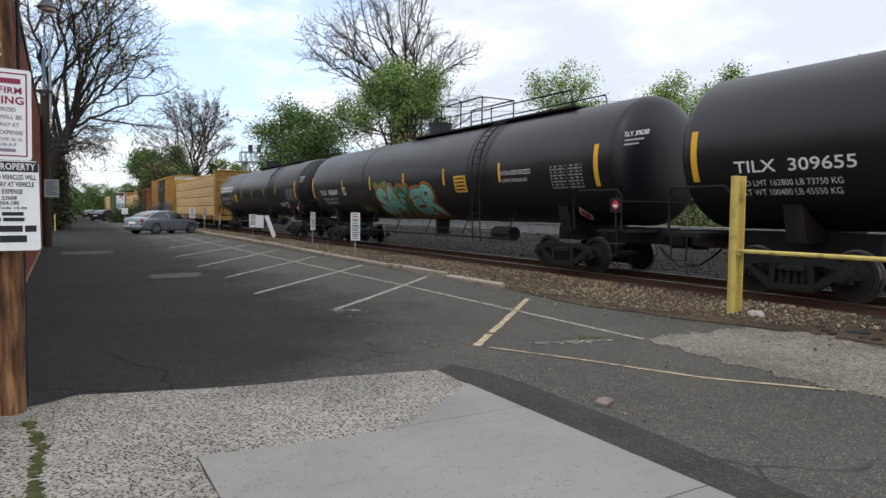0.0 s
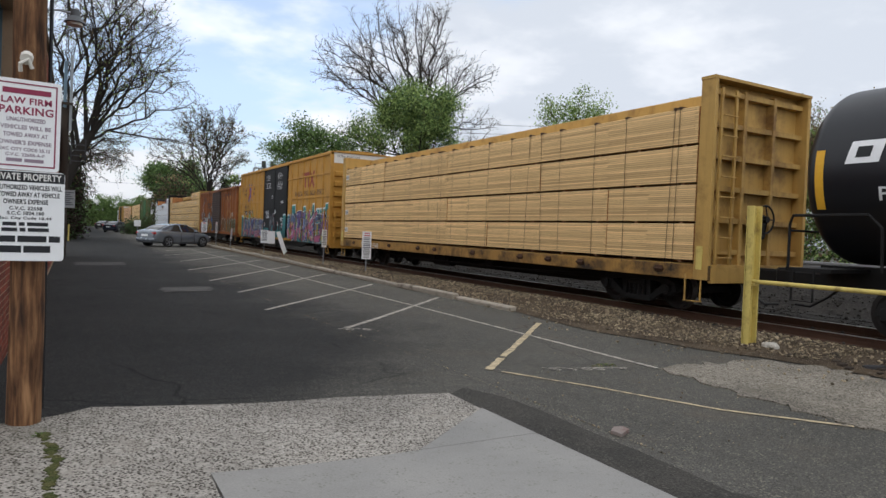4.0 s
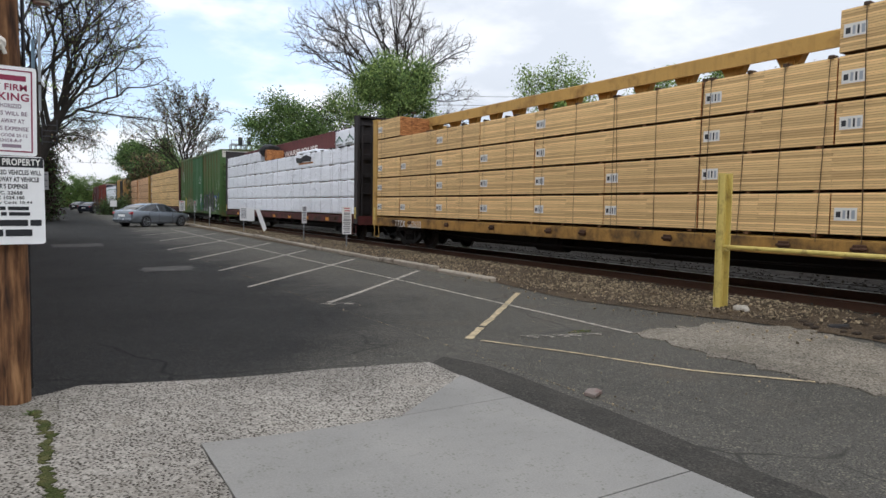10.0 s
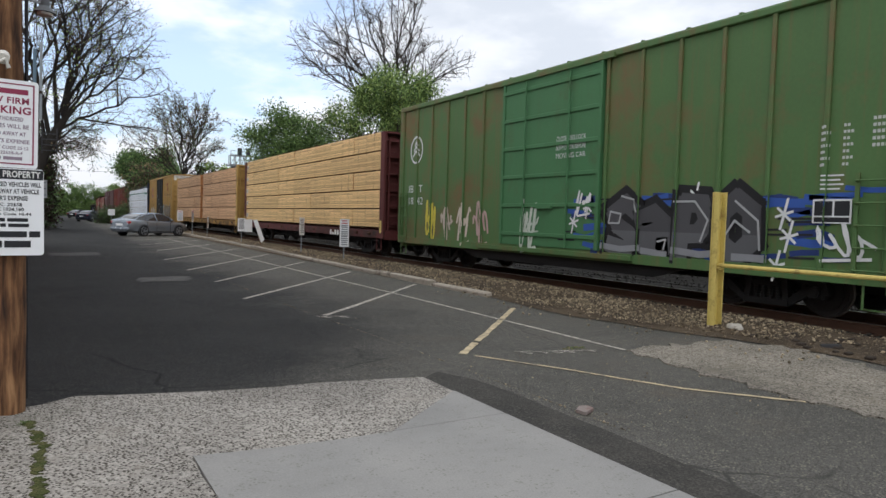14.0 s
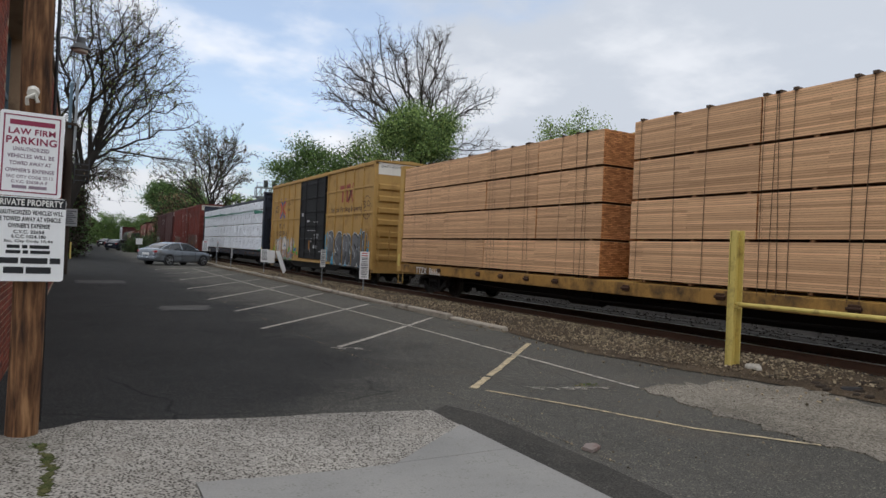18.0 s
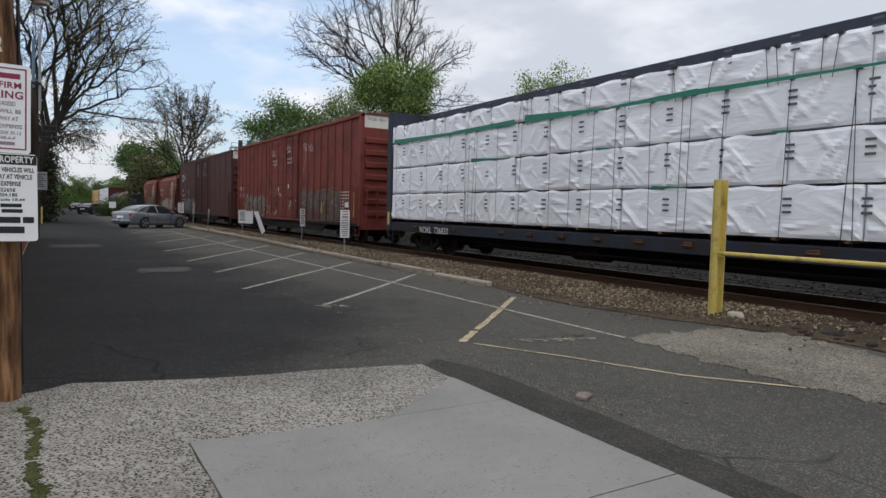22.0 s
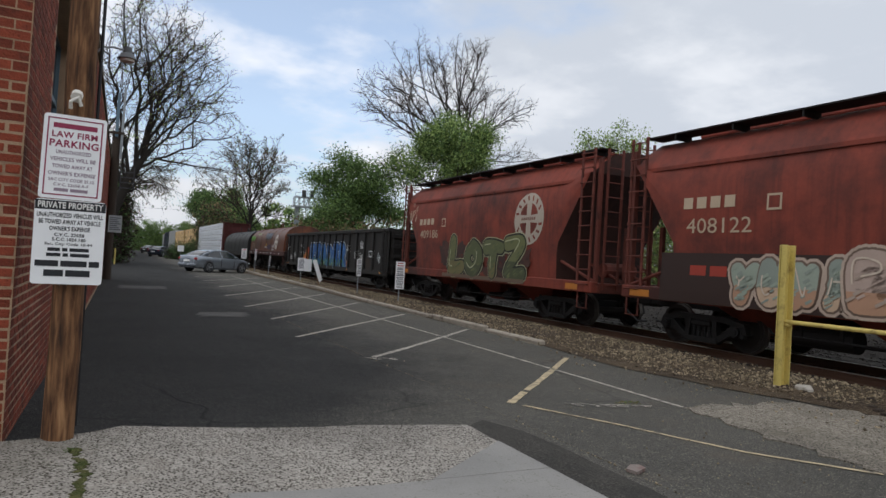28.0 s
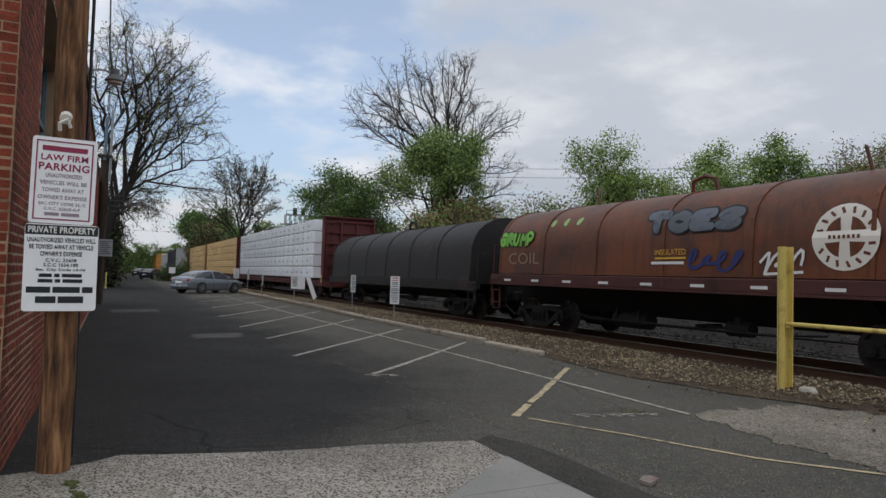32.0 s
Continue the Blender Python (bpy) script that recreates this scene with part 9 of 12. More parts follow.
part("torn_flap", MB().faces([(-1.525, -1.1, 0.02), (-1.56, -0.2, 0.06), (-1.55, 0.3, 0.0), (-1.525, 0.9, 0.05), (-1.53, 1.0, 0.3), (-1.56, 0.2, 0.22), (-1.55, -0.5, 0.36), (-1.525, -1.2, 0.2)], [(0, 1, 6, 7), (1, 2, 5, 6), (2, 3, 4, 5)]), wrap_black, car, "black torn edge of the wrapping", loc=(0, 140.9 - mid, 3.43))
part("beam_panel", MB().box(-0.37, 136.0 - mid, 3.0, -0.345, 156.0 - mid, 4.84), beam_red, car)
p = Paint([(-L / 2, L / 2, -0.372)])
p.add(ink("cfc6c0"), text_shapes("WAREHOUSE", u_of(mid, 147.4), 4.1, 0.33, 5.4, 0.03)).done("lettering", car)
lump = MB()
rng = random.Random(88)
for k in range(9):
    a = math.pi * k / 8
    lump.v += [(-0.95 + 0.55 * math.cos(q) * (0.75 + 0.25 * math.sin(a)) + rng.uniform(-0.03, 0.03), -0.62 * math.cos(a), (0.42 + 0.38 * math.sin(q) * (0.5 + 0.5 * math.sin(a)) + rng.uniform(-0.03, 0.03)) if i else 0.0) for i, q in enumerate([2 * math.pi * i / 12 for i in range(12)])]
lump.f = [(j * 12 + i, j * 12 + (i + 1) % 12, (j + 1) * 12 + (i + 1) % 12, (j + 1) * 12 + i) for j in range(8) for i in range(12)] + [tuple(range(12)), tuple(range(96, 108))]
lump.m = [0] * len(lump.f)
part("torn_tarp", lump, tarp_black, car, "black tarpaulin bunched over the end of a packet", smooth=True, loc=(-0.08, 147.95 - mid, 4.06))
part("loose_packet", MB().box(-1.47, -0.2, 0, -0.5, 0.2, 0.62, ch=0.01), lumber_end, car, "orange lumber packet laid loose on top", loc=(0, 147.25 - mid, 3.86))
p = Paint([(-L / 2, L / 2, -1.52)])
p.add(ink_white, text_shapes("WCRC 1543", u_of(mid, 152.6), 0.74, 0.2))
GRN = ink("27614e")
for y0 in (136.8, 135.7):
    u = u_of(mid, y0)
    p.add(GRN, [[(u, 4.05), (u + 0.45, 4.32), (u + 0.9, 4.05), (u + 0.78, 4.05), (u + 0.45, 4.24), (u + 0.12, 4.05)]], 2).add(ink("8f9794"), rect(u + 0.05, 3.93, u + 0.8, 3.99), 2)
for k in range(7):
    p.add(ink("c8862c"), rect(u_of(mid, 153.5 - 2.6 * k), 0.76, u_of(mid, 153.5 - 2.6 * k) + 0.4, 0.9), 1)
p.done("lettering", car)

# 9: green boxcar with a grey bubble-letter piece
mid = (158.18 + 173.86) / 2
car, L, s = boxcar("boxcar", 158.18, 173.86, "faded green boxcar with a green plug door and grey graffiti", boxcar_green, [(164.2 - mid, 167.9 - mid)], door_green, top=5.33, bottom=0.66,
                   ribs=even(-7.6, 7.6, 17), rib_w=0.08, rib_d=0.05)
p = Paint(s)
u, v = u_of(mid, 172.75), 3.75
for k in range(24):
    a, a2 = 2 * math.pi * k / 24, 2 * math.pi * (k + 1) / 24
    p.add(W_, [[(u + 0.42 * math.cos(a), v + 0.46 * math.sin(a)), (u + 0.42 * math.cos(a2), v + 0.46 * math.sin(a2)), (u + 0.36 * math.cos(a2), v + 0.4 * math.sin(a2)), (u + 0.36 * math.cos(a), v + 0.4 * math.sin(a))]])
p.add(W_, stroke([(u, v - 0.38), (u, v + 0.36)], 0.06))
for k in range(3):
    p.add(W_, stroke([(u - 0.22 + 0.05 * k, v - 0.2 + 0.17 * k), (u, v + 0.02 + 0.15 * k), (u + 0.22 - 0.05 * k, v - 0.2 + 0.17 * k)], 0.06))
p.add(W_, text_shapes("IB   T", u_of(mid, 173.2), 2.35, 0.24, 0.9)).add(W_, text_shapes("18  42", u_of(mid, 173.2), 1.95, 0.24, 0.95))
for k, t_ in enumerate(("CLOSE AND LOCK", "BOTH DOORS BEFORE", "MOVING CAR")):
    p.add(W_, text_shapes(t_, u_of(mid, 165.7), 3.4 - 0.2 * k, 0.12, 1.0), 3)
for k in range(7):
    v = 3.08 - 0.1 * k
    for q in range(2 + (k % 2)):
        p.add(ink("b9bdb6"), rect(u_of(mid, 159.46) + 0.055 * q, v, u_of(mid, 159.42) + 0.055 * q, v + 0.045)).add(ink("b9bdb6"), rect(u_of(mid, 159.12) + 0.055 * q, v, u_of(mid, 159.08) + 0.055 * q, v + 0.045))
    for q in range(5 if k < 5 else 0):
        p.add(ink("b9bdb6"), rect(u_of(mid, 158.7) + 0.06 * q, v + 0.06, u_of(mid, 158.655) + 0.06 * q, v + 0.11))
    if k < 4: p.add(W_, rect(u_of(mid, 159.42), 2.32 - 0.07 * k, u_of(mid, 159.08) - 0.05 * (k % 2), 2.345 - 0.07 * k))
p.add(W_, rect(u_of(mid, 159.52), 1.58, u_of(mid, 158.92), 1.96), 13).add(ink_black, rect(u_of(mid, 159.49), 1.7, u_of(mid, 159.21), 1.93), 14).add(ink_black, rect(u_of(mid, 159.18), 1.7, u_of(mid, 158.95), 1.93), 14).add(ink_black, rect(u_of(mid, 159.49), 1.6, u_of(mid, 158.95), 1.675), 14)
rng = random.Random(92)
BLU, BLU2 = ink("31549e"), ink("22356a")
for k in range(60):
    y = rng.uniform(158.45, 165.2)
    if 163.9 > y > 160.3 and rng.random() < 0.45: continue
    v = rng.uniform(0.75, 2.15)
    p.add(rng.choice((BLU, BLU, BLU2)), stroke([(u_of(mid, y) - rng.uniform(0.15, 0.45), v), (u_of(mid, y), v + rng.uniform(-0.05, 0.05)), (u_of(mid, y) + rng.uniform(0.15, 0.45), v + rng.uniform(-0.06, 0.06))], rng.uniform(0.06, 0.18)), k % 2, (u_of(mid, 165.6), 0.68, u_of(mid, 158.3), 2.3))
for k in range(22):
    y, v = rng.uniform(158.8, 165.6), rng.uniform(0.72, 2.1)
    p.add(ink_black, stroke([(u_of(mid, y), v), (u_of(mid, y) + rng.uniform(0.25, 0.7), v + 0.01)], 0.035), 3)
for y0, v in ((165.0, 1.5), (164.55, 1.85), (161.75, 2.05), (160.0, 1.72), (159.9, 1.35), (160.1, 0.85)):
    u = u_of(mid, y0)
    for a in range(3):
        w = 0.26 if a == 1 else 0.15
        p.add(W_, stroke([(u - w * math.cos(a * 1.05 + 0.3), v - w * math.sin(a * 1.05 + 0.3)), (u + w * math.cos(a * 1.05 + 0.3), v + w * math.sin(a * 1.05 + 0.3))], 0.045), 4 + a)
woven_piece(p, "SaPO", u_of(mid, 163.95), u_of(mid, 160.45), 0.95, 1.95, 3, (ink("4b4b4e"), ink("454548")), (ink("5d5e61"), ink("57585b")), ink("141417"), ink("141417"), 0.36, 0.2, 1.2, (u_of(mid, 164.6), 0.68, u_of(mid, 159.7), 2.35), 3, 0.4, 0)
for q in ([(164.1, 1.0), (163.6, 0.95), (163.1, 1.0)], [(163.0, 0.95), (162.4, 0.9)], [(162.2, 1.0), (161.6, 0.95), (161.2, 1.0)], [(160.9, 0.95), (160.3, 0.95)]):
    p.add(ink("86888c"), stroke([(u_of(mid, a), b) for a, b in q], 0.13), 11)
for q in ([(163.6, 2.08), (163.25, 2.0), (163.15, 1.75)], [(162.2, 1.95), (161.75, 1.95), (161.45, 1.6), (161.6, 1.2)], [(160.9, 1.95), (160.45, 1.6), (160.4, 1.1)], [(161.1, 1.3), (160.9, 1.6), (160.6, 1.4)], [(163.9, 1.75), (163.6, 1.7), (163.65, 1.5), (163.95, 1.5), (163.9, 1.75)], [(162.6, 1.15), (162.4, 1.2), (162.45, 1.0)]):
    p.add(ink("a5a7a8"), stroke([(u_of(mid, a), b) for a, b in q], 0.04), 12)
r3 = random.Random(9)
p.add(W_, scrawl(u_of(mid, 159.4), 1.3, 0.75, 0.5, r3, 0.05), 12).add(W_, scrawl(u_of(mid, 164.9), 1.95, 0.4, 0.5, r3, 0.05), 12).add(ink("b9c4b6"), scrawl(u_of(mid, 166.9), 1.45, 0.6, 0.4, r3, 0.035), 6)
for y0, c in ((172.0, "c9bb4a"), (171.0, "b9aca0"), (170.1, "c8bcae"), (169.2, "b59a94"), (167.0, "bfc7b9")):
    r2 = random.Random(int(y0))
    u = u_of(mid, y0)
    p.add(ink(c), scrawl(u, 0.85 + 0.550, 0.6, 1.100, r2, 0.08), 2)
p.done("graffiti", car, "grey bubble-letter graffiti on blue with stencilled lettering")

# 10, 11: lumber on red and yellow centre-beams
mid = (175.1 + 194.5) / 2
car, L = centerbeam("centerbeam_flatcar", 175.1, 194.5, "dark red center-beam flatcar stacked full with tan lumber", beam_red)
stack(car, -L / 2 + 0.37, L / 2 - 0.37, 1.1, 5, lumber, "boards", 0.71, 10, widths=(2.45, 4.9))
p = Paint([(-L / 2, L / 2, -1.505)])
for k in range(4):
    p.add(ink_white, rect(u_of(mid, 178.3) - 2.0 + 0.26 * k, 0.72, u_of(mid, 178.3) - 1.8 + 0.26 * k, 0.92))
p.done("lettering", car)
mid = (196.35 + 218.8) / 2
car, L = centerbeam("centerbeam_flatcar", 196.35, 218.8, "yellow center-beam flatcar stacked full with pinkish tan lumber", beam_yellow)
stack(car, -L / 2 + 0.37, 207.1 - mid, 1.06, 4, lumber_pink, "boards", 0.862, 11, widths=(2.45, 4.9), far=False, labels=False)
stack(car, 208.0 - mid, L / 2 - 0.37, 1.06, 4, lumber_pink, "boards", 0.862, 12, widths=(2.45, 4.9), labels=False)
p = Paint([(-L / 2, L / 2, -1.505)])
p.add(ink_white, text_shapes("TTZX  86682", u_of(mid, 217.2), 0.72, 0.22)).done("lettering", car)

# 12: yellow boxcar with grey outlined graffiti
mid = (221.1 + 236.85) / 2
car, L, s = boxcar("boxcar", 221.1, 236.85, "tall yellow boxcar with a black door and grey graffiti letters", boxcar_tan, [(226.95 - mid, 230.9 - mid)], door_black, ribs=even(-7.7, 7.7, 15), bands=(3.0, 4.1), rib_w=0.1, sill_h=0.05, sill_mat=black_iron)
p = Paint(s)
u = u_of(mid, 225.2)
p.add(RED, rect(u, 4.15, u + 0.75, 4.32)).add(RED, rect(u + 0.28, 3.55, u + 0.46, 4.15)).add(RED, rect(u + 0.8, 4.15, u + 1.3, 4.32)).add(RED, rect(u + 0.85, 3.55, u + 1.03, 4.15))
p.add(RED, stroke([(u + 1.1, 3.57), (u + 1.7, 4.3)], 0.17)).add(RED, stroke([(u + 1.1, 4.3), (u + 1.7, 3.57)], 0.17), 1)
for k in range(3):
    p.add(ink("3f2c20"), stroke([(u + 1.02 + 0.09 * k, 4.22), (u + 1.3 + 0.09 * k, 3.94), (u + 1.02 + 0.09 * k, 3.62)], 0.035), 2)
p.add(OXB, text_shapes("Railcar Pooling Experts", u_of(mid, 226.25), 3.06, 0.3, 3.75, 0.012))
railbox_mark(p, u_of(mid, 234.58), 3.62, 0.98, ink("b8423a"), ink("3d4f8e"))
for t_, y0, v in (("next", 236.05, 3.68), ("load", 236.05, 3.42), ("any", 233.6, 3.72), ("road", 233.7, 3.46)):
    p.add(OXB, text_shapes(t_, u_of(mid, y0), v, 0.19 if t_ in ("next", "any") else 0.23, 0.6, 0.02, 0.2))
p.add(OXB, text_shapes("FB OX", u_of(mid, 235.2), 2.5, 0.27, 1.17, 0.012, 0.15)).add(OXB, text_shapes("5 05 98 8", u_of(mid, 235.66), 2.06, 0.27, 2.15, 0.012, 0.15))
rng = random.Random(121)
for k in range(7):
    q = [(u_of(mid, 226.7) + 0.85 * k, 0.9), (u_of(mid, 226.7) + 0.85 * k + rng.uniform(-0.3, 0.3), 1.7), (u_of(mid, 226.6) + 0.85 * k, 2.25 + rng.uniform(-0.15, 0.1))]
    p.add(ink("3f9cc4"), bold(q, [0.7, 0.4, 0.05]), 0, (u_of(mid, 226.9), 0.68, u_of(mid, 221.2), 2.6))
p.add(ink("3f9cc4"), rect(u_of(mid, 226.9), 0.68, u_of(mid, 226.3), 1.3)).add(ink("3f9cc4"), [[(u_of(mid, 221.9), 0.68), (u_of(mid, 221.35), 0.68), (u_of(mid, 221.6), 1.0), (u_of(mid, 222.1), 1.7)]])
throw_up(p, "PSHSN", u_of(mid, 226.6), 0.72, 4.75, 1.4, (ink("6b6d70"), ink("5f6164"), ink("727477")), ink("1b1c1f"), ink("c4ccd0"), ink("cfd6da"), 12, 1, 0.3, 0.05, 0.035, 1.2, 10, (ink("4d4f52"), ink("56585b")), 0.06, (u_of(mid, 226.9), 0.68, u_of(mid, 221.2), 2.6))
# a drawn circle with marks in it
circ = [(u_of(mid, 221.95) + 0.46 * math.cos(a / 16 * math.pi), 3.22 + 0.48 * math.sin(a / 16 * math.pi)) for a in range(4, 34)]
DOODLE = ink("4a3020")
p.add(DOODLE, bold(circ, 0.03), 1)
for q in ([(222.25, 3.5), (222.25, 3.2), (222.05, 3.28), (222.2, 3.36), (222.02, 3.46), (222.25, 3.5)], [(221.65, 3.45), (221.85, 3.5), (221.9, 3.3), (221.65, 3.25), (221.65, 3.36), (221.5, 3.36)], [(222.15, 3.1), (222.0, 3.1), (222.0, 2.98), (222.15, 2.98), (222.15, 3.1), (222.1, 2.8)], [(221.85, 3.1), (221.85, 2.82)], [(221.65, 3.1), (221.83, 2.96), (221.6, 2.84)]):
    p.add(DOODLE, bold([(u_of(mid, a), b) for a, b in q], 0.03), 2)
lim = (u_of(mid, 236.5), 0.68, u_of(mid, 230.95), 2.2)
for k in range(8):
    p.add(ink("4f9a3a"), blob(u_of(mid, 236.1) + 0.55 * k, 1.0 + 0.25 * (k % 2), 0.6, 0.75, rng, rough=0.4), 0, lim)
throw_up(p, "KNGLS", u_of(mid, 236.0), 0.78, 3.9, 1.12, (ink("c9c2bb"), ink("bfa596"), ink("d2cec9")), ink("5c7c96"), ink("b9b4a8"), ink("dcdede"), 122, 1, 0.26, 0.045, 0.04, 1.15, 10, (ink("a98a78"), ink("9c7c68")), 0.15, lim)
for k in range(6):
    p.add(ink(("3c6f92", "b06a4a", "4f9a3a")[k % 3]), blob(u_of(mid, 232.4) + 0.2 * k, 1.0 + 0.1 * k % 0.4, 0.4, 0.2, rng, rough=0.4), 12, lim)
for k in range(4):
    p.add(ink("d9b52c"), rect(u_of(mid, 236.0) + 1.35 * k, 1.15, u_of(mid, 236.0) + 0.12 + 1.35 * k, 1.6), 4)
for y0, v, w, h in ((230.5, 3.05, 0.25, 0.2), (229.6, 2.75, 0.4, 0.1), (228.6, 2.72, 0.7, 0.03), (229.5, 2.3, 1.3, 0.03), (228.4, 2.1, 0.7, 0.03), (228.4, 2.02, 0.7, 0.03), (228.4, 1.94, 0.6, 0.03), (228.9, 1.72, 0.16, 0.2), (228.5, 1.55, 0.5, 0.03), (228.5, 1.42, 0.55, 0.12), (229.0, 1.1, 0.05, 0.3), (227.6, 1.25, 0.5, 0.03), (227.6, 1.17, 0.5, 0.03)):
    p.add(ink("b9bbbc"), rect(u_of(mid, y0), v, u_of(mid, y0) + w, v + h), 12)
for y0, v, w, h in ((229.9, 1.3, 0.5, 0.6), (228.3, 1.5, 0.6, 0.4)):
    for q in (rect(u_of(mid, y0), v, u_of(mid, y0) + w, v + 0.02), rect(u_of(mid, y0), v + h, u_of(mid, y0) + w, v + h + 0.02), rect(u_of(mid, y0), v, u_of(mid, y0) + 0.02, v + h), rect(u_of(mid, y0) + w, v, u_of(mid, y0) + w + 0.02, v + h)):
        p.add(ink("6a6c6e"), q, 13)
p.add(ink("b9823a"), rect(u_of(mid, 229.2), 1.35, u_of(mid, 229.05), 1.9), 12)
p.done("graffiti", car, "grey outlined graffiti letters with stencilled lettering")

# 13: dark blue centre-beam with white and green wrapped packets
mid = (238.9 + 261.5) / 2
car, L = centerbeam("centerbeam_flatcar", 238.9, 261.5, "dark blue center-beam flatcar with white and green wrapped lumber", beam_blue, top=4.86)
stack(car, -L / 2 + 0.37, L / 2 - 0.37, 1.1, 3, wrap_white, "wrap", 0.885, 13, widths=(1.22, 1.24, 2.44), labels=False)
stack(car, -L / 2 + 0.37, L / 2 - 0.37, 3.755, 1, wrap_white, "wrap", 0.58, 131, widths=(1.22, 1.24, 2.44), labels=False)
p = Paint([(-L / 2, L / 2, -1.518)])
GR2 = ink("2c7a66")
rng = random.Random(133)
def green_band(y0, y1, z, a, b):
    """A strip of green sheeting showing between two tiers."""
    u0, u1 = u_of(mid, y0), u_of(mid, y1)
    p.add(GR2, [[(u0, z), (u1, z), (u1, z + b), (u0, z + a)]], 14)


green_band(241.45, 239.12, 3.55, 0.27, 0.1)
for y0, y1, a, b in ((243.6, 241.6, 0.03, 0.05), (246.0, 243.6, 0.05, 0.03), (248.4, 246.0, 0.1, 0.05), (250.6, 248.4, 0.06, 0.12), (253.6, 250.8, 0.2, 0.05), (257.0, 254.0, 0.1, 0.14), (260.9, 257.0, 0.16, 0.08)):
    green_band(y0, y1, 3.72, a, b)
for y0, y1, z, a, b in ((256.0, 254.4, 2.86, 0.1, 0.02), (251.0, 250.6, 2.86, 0.05, 0.03), (244.6, 244.3, 2.86, 0.12, 0.02), (249.4, 248.6, 1.98, 0.06, 0.02), (240.2, 239.2, 1.1, 0.02, 0.12), (246.9, 246.6, 2.86, 0.05, 0.04)):
    green_band(y0, y1, z, a, b)
for k in range(17):
    for j in range(4):
        u = -L / 2 + 1.2 + k * 1.24
        for i in range(3):
            p.add(ink("54575c"), rect(u, 1.75 + 0.885 * j - 0.11 * i, u + 0.16, 1.79 + 0.885 * j - 0.11 * i), 1)
p.add(ink_white, text_shapes("NOKL  726820", u_of(mid, 259.0), 0.72, 0.2)).done("lettering", car, "green stripe and small print on the wrapping")

# 14: red-brown boxcar, two doors
mid = (263.75 + 282.83) / 2
car, L, s = boxcar("boxcar", 263.75, 282.83, "red-brown boxcar with two plug doors and grey scrawls", boxcar_red, [(271.1 - mid, 273.4 - mid), (273.4 - mid, 275.9 - mid)], boxcar_red, top=5.25, bottom=0.76,
                   ribs=even(-9.3, 9.3, 23), rib_w=0.09, rib_d=0.05, sill_h=0.1, sill_mat=black_iron)
p = Paint(s)
throw_up(p, "GTSEC", u_of(mid, 281.0), 0.84, 4.3, 1.2, (ink("6f6d66"), ink("5d5c56"), ink("7a776e")), ink("2c2725"), ink("a09a90"), ink("b5b0a6"), 14, 1, 0.24, 0.05, 0.03, 1.25, 16, (ink("6a5a4c"), ink("57504a")), 0.2, (u_of(mid, 281.6), 0.77, u_of(mid, 274.6), 2.3))
for k in range(3):
    p.add(ink("8d8780"), stroke([(u_of(mid, 276.5) + 0.5 * k + 0.25 * math.cos(a), 1.3 + 0.25 * math.sin(a)) for a in (0.3, 1.4, 2.5, 3.6, 4.8, 5.9)], 0.05), 2)
throw_up(p, "BYZB", u_of(mid, 270.95), 0.85, 5.0, 1.4, (ink("5e544d"), ink("665c54"), ink("544a44")), ink("3a2c29"), ink("8f877e"), ink("99928a"), 141, 1, 0.34, 0.06, 0.02, 1.18, 40, (ink("50463f"), ink("5a4f48")), 0.1, (u_of(mid, 271.05), 0.77, u_of(mid, 265.0), 2.6))
rng = random.Random(143)
for y0, v, w, h, c in ((276.0, 2.35, 0.16, 0.2, W_), (274.1, 2.3, 0.14, 0.18, W_), (272.5, 2.4, 0.16, 0.2, W_), (274.9, 1.85, 0.5, 0.16, ink_black), (272.6, 1.85, 0.5, 0.16, ink_black), (275.3, 1.3, 0.1, 0.55, ink("b9953c")), (280.9, 1.2, 0.09, 0.5, ink("c9a83c")), (277.0, 1.2, 0.09, 0.5, ink("c9a83c")), (268.0, 1.2, 0.09, 0.5, ink("c9a83c")), (272.4, 1.45, 0.3, 0.22, ink("2a2422")), (274.6, 1.45, 0.3, 0.22, ink("2a2422"))):
    p.add(c, rect(u_of(mid, y0), v, u_of(mid, y0) + w, v + h), 14)
for k in range(16):
    y0, v = rng.uniform(271.2, 281.8), rng.uniform(0.95, 2.2)
    p.add(ink(("b5aca4", "9a918a", "c4bdb5")[k % 3]), scrawl(u_of(mid, y0), v, rng.uniform(0.25, 0.55), rng.uniform(0.12, 0.28), rng, 0.016), 15)
p.add(W_, text_shapes("AO  K", u_of(mid, 282.4), 2.4, 0.24, 0.9)).add(W_, text_shapes("11  21", u_of(mid, 282.4), 2.0, 0.24, 0.95))
for y0, n in ((275.14, 3), (272.7, 3)):
    for k in range(n):
        p.add(W_, text_shapes(("CLOSE AND LOCK", "BOTH DOORS BEFORE", "MOVING CAR")[k], u_of(mid, y0), 4.0 - 0.19 * k, 0.11, 0.92), 3)
for y0, v in ((275.4, 4.3), (272.9, 4.35), (270.5, 4.3), (269.8, 4.2)):
    r2 = random.Random(int(y0 * 3))
    u = u_of(mid, y0)
    p.add(ink("c9b9b2"), scrawl(u, v + 0.040, 0.65, 0.34, r2, 0.016), 4)
    p.add(ink("c9b9b2"), scrawl(u + 0.15, v - 0.1, 0.5, 0.2, r2, 0.014), 5)
for a, l in ((270.2, 1.2), (269.95, 0.5), (274.6, 0.7), (272.1, 0.5)):
    p.add(ink("c9b9b2"), bold(smooth_line([(u_of(mid, a), 4.2), (u_of(mid, a) - 0.05, 4.2 - l * 0.5), (u_of(mid, a) - 0.3 * l, 4.2 - l)]), 0.014), 4)
